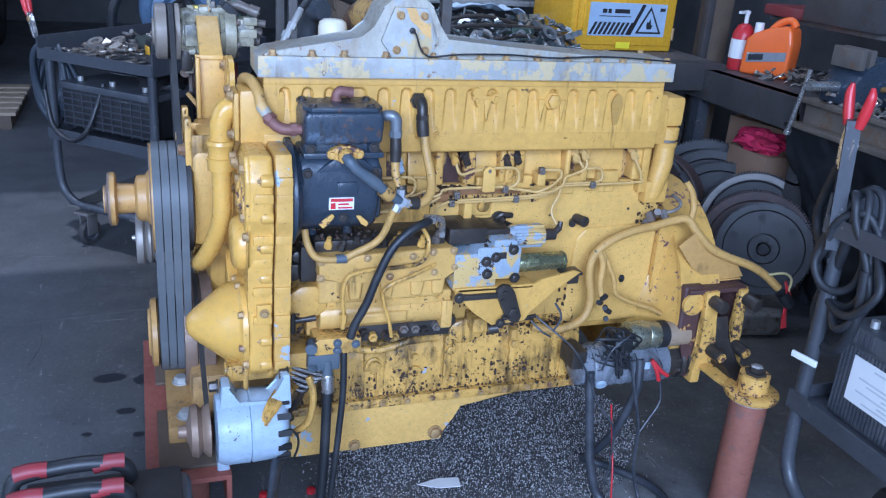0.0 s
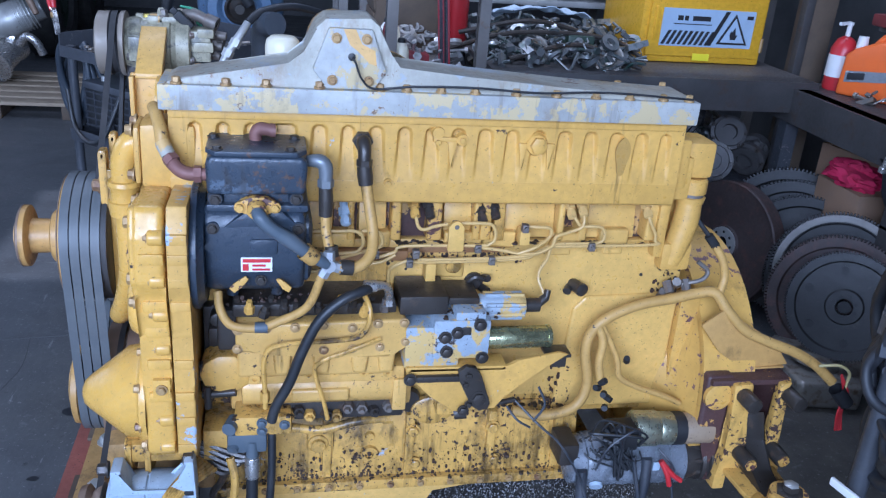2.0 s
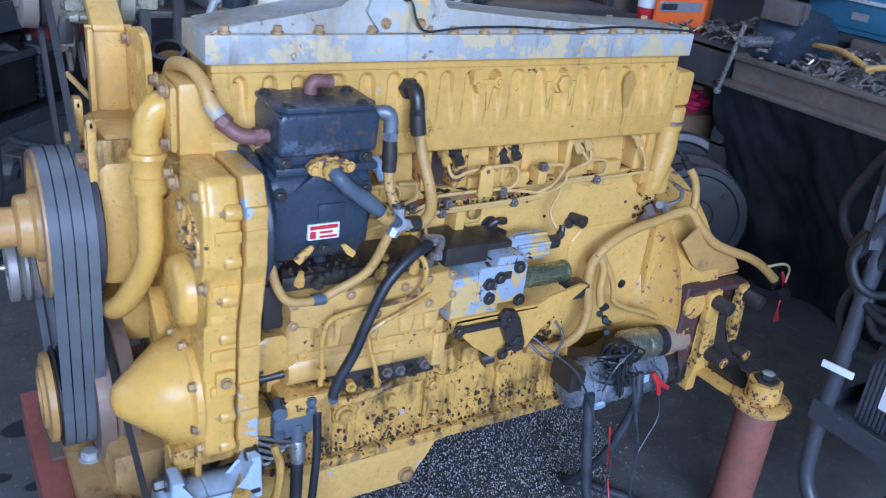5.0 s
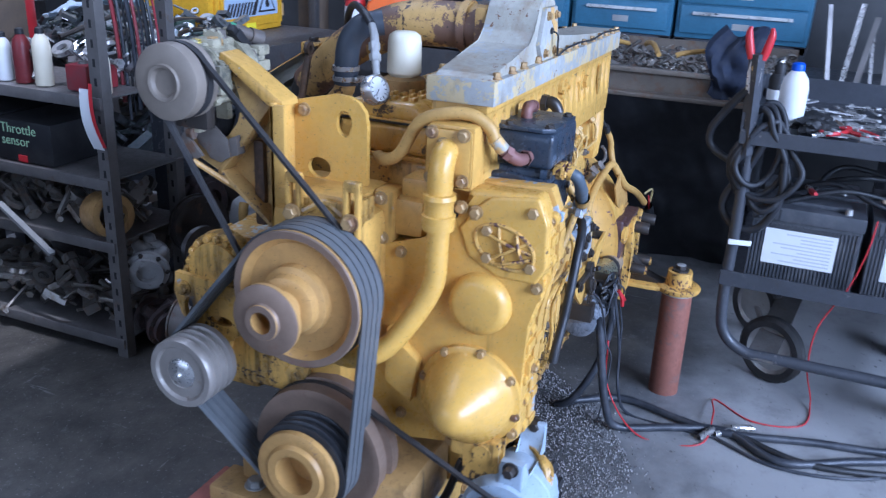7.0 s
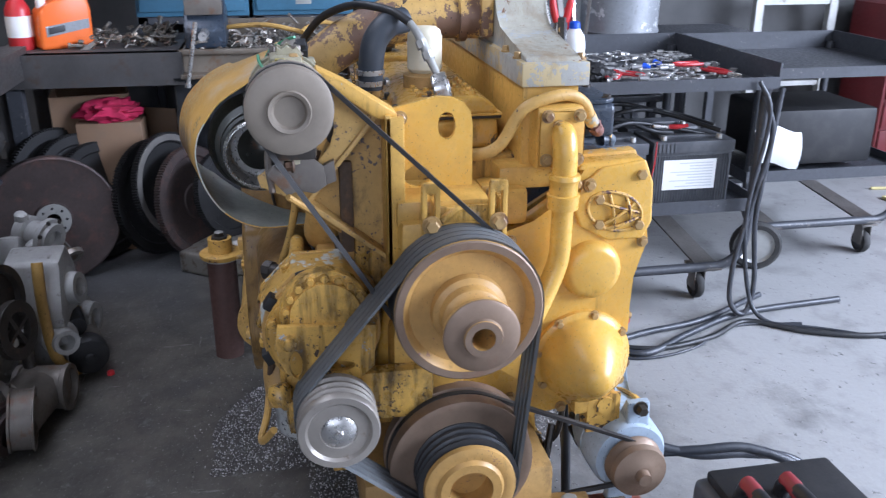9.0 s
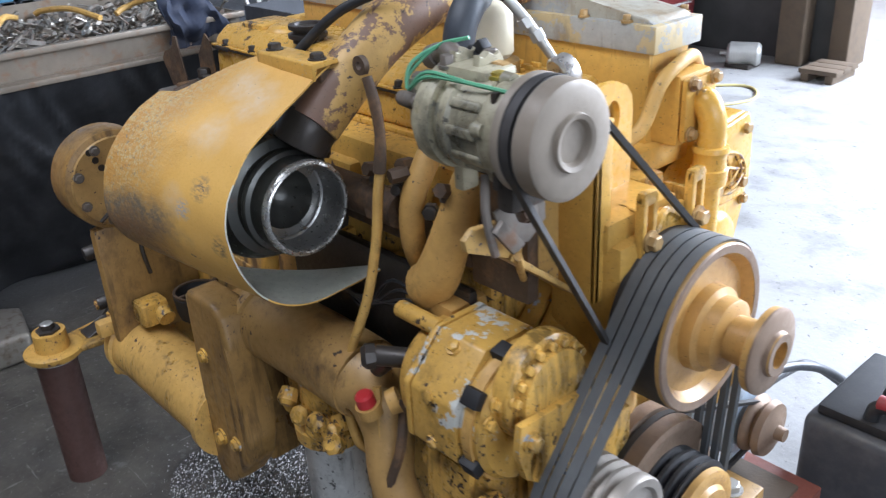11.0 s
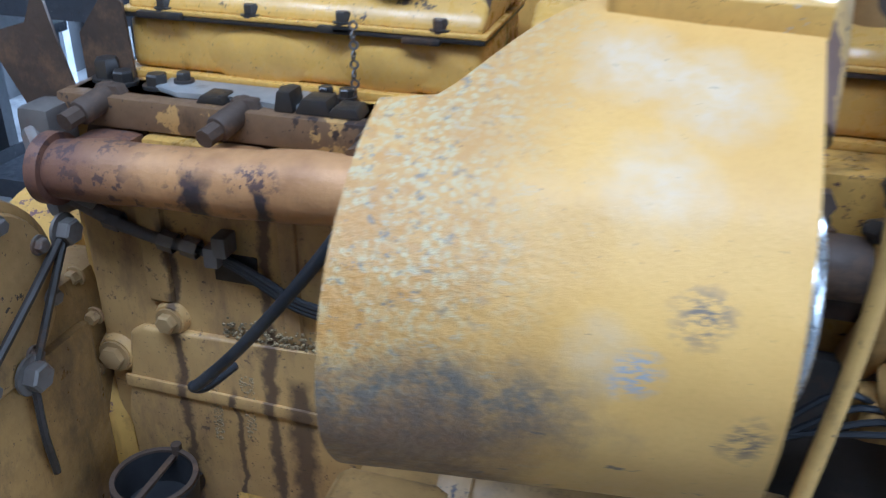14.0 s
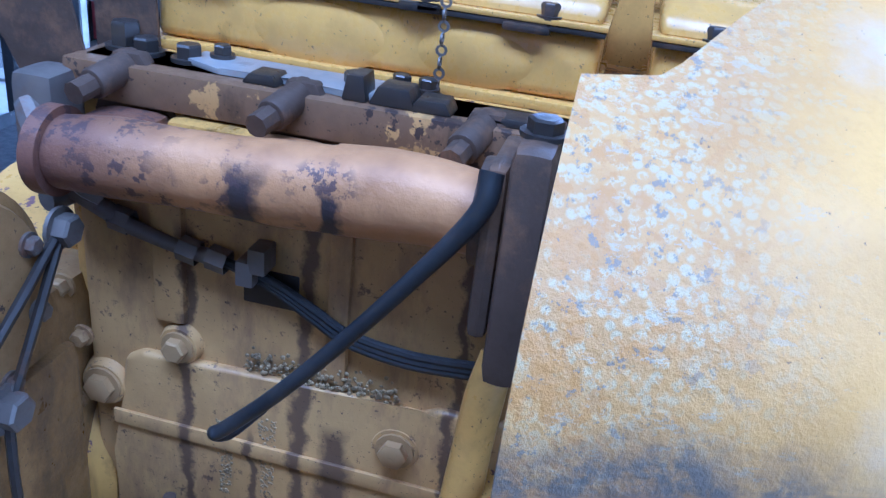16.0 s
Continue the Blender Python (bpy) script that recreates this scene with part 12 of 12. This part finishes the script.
solo("spanner", bm, "zinc", "long grey spanner leaning off the shelf", "spanner")
for k, (y, mat, h) in enumerate(((1.30, "white", 0.15), (1.55, "white", 0.19), (1.64, "redcab", 0.18), (1.73, "label", 0.16))):
    bottle("fluid_bottle", 0.685, y, 0.924, 0.030, h, mat, "dark cap", "black", "plastic fluid bottle with a smudged strip on the rack", "bottles on the rack")
bm = cloth(B(), 2, 10, lambda u_, v_: (0.606 - 0.02 * math.sin(3 * v_), 1.275 - 0.04 * v_ + 0.045 * u_, 0.95 - 0.19 * v_), 0.001)
s_ = thing("paper_strip", (0.61, 1.27, 0.76), "white paper strip with a red edge on the rack", "paper")
part("sheet", bm, "label", s_)
bm = cloth(B(), 1, 10, lambda u_, v_: (0.602 - 0.02 * math.sin(3 * v_), 1.262 - 0.04 * v_ + 0.014 * u_, 0.97 - 0.20 * v_), 0.001)
part("red_edge", bm, "red", s_)
for k in range(9):
    bm = B()
    y = 1.20 + 0.022 * k
    tube(bm, [(0.80 + 0.01 * (k % 3), y, 1.62), (0.82, y + 0.01, 1.35), (0.835, y - 0.01, 1.12), (0.86, y, 0.86 - 0.02 * (k % 4))], 0.004 + 0.002 * (k % 3), 6, 4)
    solo("hanging_wire", bm, "dusty_red" if k % 4 == 0 else ("cable" if k % 2 else "rubber"), "bunch of wire hanging down the rack", "wire", "wires on the rack")
# things on the floor by the rack
t = thing("gearbox", (1.32, 1.12, 0), "grey alloy gearbox casting standing on the floor", "gearbox")
bm = B()
prism(bm, [(1.20, 0.02), (1.46, 0.0), (1.50, 0.16), (1.44, 0.34), (1.36, 0.44), (1.24, 0.42), (1.18, 0.26)], "y", 1.06, 1.24, 0.02)
part("housing", bm, "casting", t)
for p, d_, r, h in (((1.30, 1.07, 0.30), (-0.2, -1, 0.1), 0.075, 0.05), ((1.40, 1.07, 0.14), (-0.2, -1, 0), 0.085, 0.06), ((1.22, 1.10, 0.16), (-0.8, -0.5, 0.1), 0.06, 0.09)):
    bm = B()
    lathe(bm, p, d_, [(0, 0), (0, r), (h * 0.3, r), (h * 0.4, r * 0.75), (h, r * 0.7), (h, r * 0.45), (h * 0.4, r * 0.4), (h * 0.4, 0)], 22)
    part("bearing_boss", bm, "casting", t)
for k in range(5):
    bm = B()
    bolt(bm, (1.22 + 0.05 * k, 1.058, 0.09 + 0.07 * (k % 3) + 0.1 * (k // 3)), (0, -1, 0), 0.010, 0.010)
    part("bolt", bm, "bolt", t)
for k, (c, d_, r, L) in enumerate((((1.10, 1.22, 0.14), (0.4, 1, 0.1), 0.10, 0.2), ((1.02, 1.34, 0.30), (-0.5, 1, 0.3), 0.09, 0.18), ((1.22, 1.30, 0.42), (0.1, 1, -0.2), 0.085, 0.16), ((1.46, 1.12, 0.42), (0.5, 1, 0.2), 0.07, 0.15), ((0.90, 1.16, 0.10), (-0.6, 0.7, 0.0), 0.085, 0.2), ((0.74, 1.14, 0.09), (0.3, 0.9, 0.1), 0.08, 0.16), ((0.70, 1.20, 0.30), (0.8, 0.5, 0.2), 0.075, 0.16))):
    hub_casting(c, d_, r, L, 450 + k, ("casting", "cast", "gear_rust")[k % 3], "brownish oily casting heaped beside the rack", "castings beside the rack")
t = thing("yellow_rod", (1.15, 1.12, 0.0), "bent yellow-painted pipe leaning on the gearbox", "pipe")
bm = B()
tube(bm, [(1.14, 1.10, 0.46), (1.13, 1.10, 0.42), (1.15, 1.11, 0.28), (1.16, 1.10, 0.12), (1.20, 1.06, 0.04), (1.27, 1.02, 0.025)], 0.018, 10, 6)
part("pipe", bm, "hose_y", t)
def drum(name, a, d_, r, L, mat, label, category):
    bm = B()
    lathe(bm, a, d_, [(0.02, 0), (0.02, r * 0.78), (0, r * 0.8), (0, r), (L * 0.08, r), (L * 0.1, r * 0.94), (L * 0.88, r * 0.94), (L * 0.9, r), (L, r), (L, 0)], 28)
    return solo(name, bm, mat, label, category)
drum("filter_canister", (1.22, 1.02, 0.075), (0.75, 0.35, 0.12), 0.07, 0.26, "casting", "dull grey canister lying on the floor", "canister")
drum("pipe_elbow", (1.02, 1.03, 0.075), (0.1, 0.9, 0.0), 0.075, 0.16, "cast", "short cast iron pipe flange on the floor", "pipe")
bm = B()
tube(bm, [(0.985, 1.13, 0.082), (0.88, 1.14, 0.085), (0.80, 1.14, 0.075)], [0.08, 0.075, 0.06], 18, 5)
solo("pipe_branch", bm, "cast", "grey cast pipe branch lying on the floor", "pipe")
drum("brake_drum", (0.80, 1.08, 0.10), (-0.15, 0.9, 0.1), 0.095, 0.07, "cast", "rusty hub with an open bore on the floor", "hub")
drum("sieve_disc", (0.98, 1.17, 0.40), (0.3, 0.9, -0.05), 0.115, 0.05, "dark", "dark round cover hung on the rack post", "cover")
t = thing("belt_pulley", (0.94, 1.16, 0.25), "black spoked pulley leaning on the rack", "pulley")
bm = B()
c = vec((0.93, 1.14, 0.33))
d_ = Vector((-0.3, -0.95, 0.1)).normalized()
lathe(bm, c, d_, [(0, 0.055), (0, 0.09), (0.012, 0.082), (0.024, 0.09), (0.024, 0.055), (0, 0.055)], 30)
part("rim", bm, "dark", t)
_, u, w = frame_of(d_)
for k in range(4):
    a = math.pi * k / 2 + 0.4
    bm = B()
    bar(bm, c + d_ * 0.012, c + d_ * 0.012 + (u * math.cos(a) + w * math.sin(a)) * 0.06, 0.02, 0.012)
    part("spoke", bm, "dark", t)
bm = B()
for p, q in (((0.95, 1.12, 0.02), (1.15, 1.18, 0.22)), ((1.30, 1.28, 0.30), (1.52, 1.34, 0.33))):
    tube(bm, [p, (vec(p) + vec(q)) / 2 + Vector((0, 0, 0.02)), q], 0.02, 10, 4)
    solo("exhaust_pipe", bm, "dark", "short dark pipe among the floor parts", "pipe", "pipes on the floor")
    bm = B()
bm.free()
bm = heap(B(), random.Random(91), 110, lambda g: (g.uniform(1.05, 1.85), g.uniform(1.16, 1.50), 0.03 + 0.24 * g.random()), (0.03, 0.085), 0.9)
solo("floor_parts", bm, "scrap", "oily castings and pipes piled on the floor", "engine parts", kind="stuff")
bm = B()
prism(bm, [(1.36, 0.30), (1.62, 0.24), (1.66, 0.38), (1.40, 0.46)], "y", 1.22, 1.30, 0.02)
solo("alloy_cover", bm, "casting", "pale alloy cover leaning behind the gearbox", "cover")

t = thing("loose_starter", (1.36, 1.07, 0.06), "olive grey starter motor with black ends lying on the floor", "starter motor")
bm = B()
cyl(bm, (1.27, 1.03, 0.085), (1.50, 1.12, 0.10), 0.062, n=26, bevel=0.008)
part("barrel", bm, "cast", t)
bm = B()
cyl(bm, (1.20, 1.003, 0.08), (1.27, 1.03, 0.085), 0.066, n=26, bevel=0.012)
cyl(bm, (1.183, 0.996, 0.079), (1.20, 1.003, 0.08), 0.018, n=14, bevel=0.003)
part("end_cap", bm, "black", t, "black end cap")
bm = B()
cyl(bm, (1.24, 1.04, 0.178), (1.38, 1.09, 0.188), 0.034, n=20, bevel=0.006)
part("solenoid", bm, "black", t)
t = thing("clutch_cover", (1.62, 1.62, 0.0), "dark tan bell cover leaning among the floor parts", "cover")
bm = B()
lathe(bm, (1.60, 1.58, 0.26), (-0.75, -0.6, 0.15), [(-0.06, 0.10), (-0.05, 0.24), (0.0, 0.25), (0.03, 0.22), (0.06, 0.13), (0.065, 0.05), (0.03, 0.045), (0.03, 0)], 40)
part("shell", bm, "cast", t)
bm = B()
for kk in range(8):
    a = 2 * math.pi * kk / 8
    u_ = Vector((0.62, -0.78, 0)).normalized()
    w_ = Vector((-0.75, -0.6, 0.15)).normalized()
    p = Vector((1.60, 1.58, 0.26)) + 0.232 * (math.cos(a) * u_ + math.sin(a) * Vector((0, 0, 1)))
    bolt(bm, p + 0.008 * w_, w_, 0.010, 0.012)
part("cover_bolt", bm, "zinc", t)

# jump starter box in front of the engine
t = thing("jump_starter", (-0.31, -0.66, 0), "dark grey boxy jump starter with a tube handle", "jump starter")
bm = B()
box(bm, -0.49, -0.15, -0.82, -0.50, 0.03, 0.37, 0.025, seg=3)
part("case", bm, "battery", t)
bm = B()
box(bm, -0.47, -0.17, -0.80, -0.52, 0.37, 0.395, 0.01)
part("top_panel", bm, "black", t)
for y in (-0.545, -0.63):
    bm = B()
    tube(bm, [(-0.50, y, 0.38), (-0.48, y, 0.425), (-0.40, y, 0.44), (-0.33, y, 0.44), (-0.28, y, 0.425), (-0.27, y, 0.38)], 0.016, 12, 6)
    h = part("handle", bm, "rubber", t)
    for x in (-0.455, -0.31):
        bm = B()
        tube(bm, [(x - 0.03, y, 0.4335), (x, y, 0.439), (x + 0.03, y, 0.438)], 0.0168, 12, 4)
        part("red_sleeve", bm, "dusty_red", h)
for x, y in ((-0.45, -0.54), (-0.19, -0.54), (-0.45, -0.78), (-0.19, -0.78)):
    bm = B()
    cyl(bm, (x, y, 0), (x, y, 0.035), 0.018, n=12)
    part("foot", bm, "rubber", t)
for k, off in enumerate((0.0, 0.03)):
    cable("booster_cable", "thick black booster cable arching past the box", [(0.04, -0.47, 0.33 - off), (0.01, -0.60, 0.30 + off * 0.4), (0.0, -0.72, 0.295 + off * 0.5), (-0.01 - off, -0.85, 0.262), (-0.06 - off, -0.98, 0.15), (-0.10, -1.10 - off, 0.013), (-0.05, -1.35, 0.012)], 0.012, "cable")

# far corner by the doorway
c = drawer_cabinet(2.72, -4.58, -3.98, 0.06, 1.0, 5, "tall red steel tool cabinet by the wall", "redcab", "red tool cabinets")
c = drawer_cabinet(3.05, -3.9, -3.3, 0.06, 1.0, 5, "dark red steel tool cabinet by the wall", "redcab", "red tool cabinets")
for c_ in (0, 1):
    y = -4.28 + 0.68 * c_
    for x in (2.80 + 0.33 * c_, 3.08 + 0.33 * c_):
        for yy in (y - 0.24, y + 0.24):
            bm = B()
            cyl(bm, (x, yy, 0), (x, yy, 0.06), 0.03, n=10)
            solo("castor", bm, "black", "black castor under a red cabinet", "castor", "cabinet castors")
t = thing("electric_motor", (2.22, -4.40, 0), "small dusty silver electric motor on the floor", "motor")
bm = B()
lathe(bm, (2.10, -4.46, 0.09), (0.9, 0.4, 0), [(0, 0), (0, 0.06), (0.02, 0.08), (0.20, 0.08), (0.22, 0.06), (0.22, 0.015), (0.27, 0.015), (0.27, 0)], 24)
part("housing", bm, "zinc", t)
bm = B()
box(bm, 2.12, 2.30, -4.50, -4.34, 0, 0.03, 0.004)
part("foot", bm, "dark", t)
t = thing("plank_step", (1.62, -4.45, 0), "low timber step by the doorway", "step")
for k in range(3):
    bm = B()
    box(bm, 1.50, 1.75, -4.62 + 0.11 * k, -4.52 + 0.11 * k, 0.05, 0.08, 0.004)
    part("board", bm, "wood", t)
for x in (1.52, 1.68):
    bm = B()
    box(bm, x, x + 0.05, -4.62, -4.30, 0, 0.05)
    part("bearer", bm, "wood", t)
t = thing("post_rack", (3.3, -2.9, 0), "slim steel rack with bars standing at the wall", "rack")
for y in (-3.1, -2.6):
    bm = B()
    bar(bm, (3.4, y, 0), (3.4, y, 2.2), 0.05)
    part("upright", bm, "zinc", t)
for z in (0.5, 1.0, 1.5, 2.0):
    bm = B()
    bar(bm, (3.4, -3.1, z), (3.4, -2.6, z), 0.03)
    part("rung", bm, "zinc", t)

# far left: lorry wheel and a pallet of engine parts
t = thing("lorry", (-2.2, 7.2, 0), "dark green lorry standing at the far end", "vehicle")
for x, y in ((-1.62, 6.25), (-1.62, 7.6)):
    bm = B()
    lathe(bm, (x - 0.2, y, 0.47), (1, 0, 0), [(0, 0.25), (0, 0.42), (0.04, 0.47), (0.26, 0.47), (0.30, 0.42), (0.30, 0.25), (0, 0.25)], 36)
    wh = part("wheel", bm, "tyre", t)
    bm = B()
    lathe(bm, (x - 0.18, y, 0.47), (1, 0, 0), [(0, 0), (0, 0.26), (0.24, 0.26), (0.20, 0.14), (0.26, 0.10), (0.26, 0)], 28)
    part("rim", bm, "greenveh", wh)
bm = B()
box(bm, -2.9, -1.42, 5.5, 8.6, 0.75, 1.0, 0.02)
box(bm, -2.95, -1.38, 6.95, 8.7, 1.0, 2.5, 0.06)
part("body", bm, "greenveh", t)
t = thing("pallet", (-1.5, 4.5, 0), "pale timber pallet on the floor", "pallet")
for k in range(6):
    bm = B()
    box(bm, -2.1, -1.02, 4.05 + 0.17 * k, 4.17 + 0.17 * k, 0.09, 0.112, 0.003)
    part("deck_board", bm, "wood_pale", t)
for x in (-2.08, -1.6, -1.14):
    bm = B()
    box(bm, x, x + 0.09, 4.05, 5.02, 0.0, 0.09, 0.003)
    part("bearer", bm, "wood", t)
t = thing("turbo_duct", (-1.60, 4.55, 0.112), "shiny grey exhaust ducting with a red cap on the pallet", "duct")
bm = B()
d_ = Vector((0.32, 0.72, 0.34)).normalized()
lathe(bm, (-1.66, 4.48, 0.262), d_, [(0.006, 0), (0.006, 0.115), (0.0, 0.118), (0.006, 0.140), (0.030, 0.140), (0.05, 0.115), (0.20, 0.105), (0.24, 0.115), (0.27, 0.115), (0.27, 0)], 36)
part("lower_barrel", bm, "steel", t)
bm = B()
lathe(bm, (-1.70, 4.55, 0.485), Vector((0.75, 0.2, 0.32)), [(0, 0), (0, 0.070), (0.02, 0.082), (0.14, 0.105), (0.17, 0.115), (0.28, 0.110), (0.33, 0.08), (0.40, 0.075), (0.40, 0)], 32)
for k in range(6):
    ring(bm, Vector((-1.50, 4.60, 0.57)) + Vector((0.75, 0.2, 0.32)).normalized() * 0.022 * k, (0.75, 0.2, 0.32), 0.09, 0.118, 0.006, 28)
part("upper_barrel", bm, "zinc", t)
bm = B()
lathe(bm, (-1.715, 4.530, 0.478), Vector((0.45, 0.7, 0.25)), [(0, 0), (0, 0.062), (0.030, 0.070), (0.030, 0)], 26)
part("red_cap", bm, "red", t, "red plastic cap")
bm = B()
tube(bm, [(-1.48, 4.52, 0.40), (-1.42, 4.50, 0.46), (-1.36, 4.50, 0.42), (-1.33, 4.52, 0.34)], 0.028, 12)
part("branch_pipe", bm, "steel", t)
bm = B()
cyl(bm, (-1.33, 4.45, 0.62), (-1.42, 4.50, 0.80), 0.020, 0.030, n=12)
part("copper_pipe", bm, "pulley", t, "copper brown pipe")
for k in range(6):
    hub_casting((-1.98 + 0.11 * k, 4.72 + 0.04 * (k % 2), 0.24 + 0.17 * (k % 3)), (0.3 - 0.15 * k, -1, 0.2), 0.085, 0.16, 430 + k, "zinc" if k % 2 else "steel", "bright alloy engine part heaped on the pallet", "alloy parts on the pallet")
bm = B()
for k in range(9):
    box(bm, -1.86 + 0.028 * k, -1.848 + 0.028 * k, 4.60, 4.78, 0.60, 0.78, 0.002)
box(bm, -1.87, -1.61, 4.64, 4.78, 0.36, 0.74, 0.01)
solo("finned_block", bm, "steel", "bright finned alloy block standing on the pallet", "engine part")
bm = B()
lathe(bm, (-1.93, 4.36, 0.36), (0.3, 1, 0), [(0, 0), (0, 0.17), (0.02, 0.20), (0.05, 0.20), (0.07, 0.12), (0.16, 0.10), (0.16, 0)], 32)
box(bm, -2.02, -1.84, 4.38, 4.48, 0.113, 0.25, 0.01)
solo("red_drum", bm, "redcab", "dark red round engine part on the pallet", "engine part")
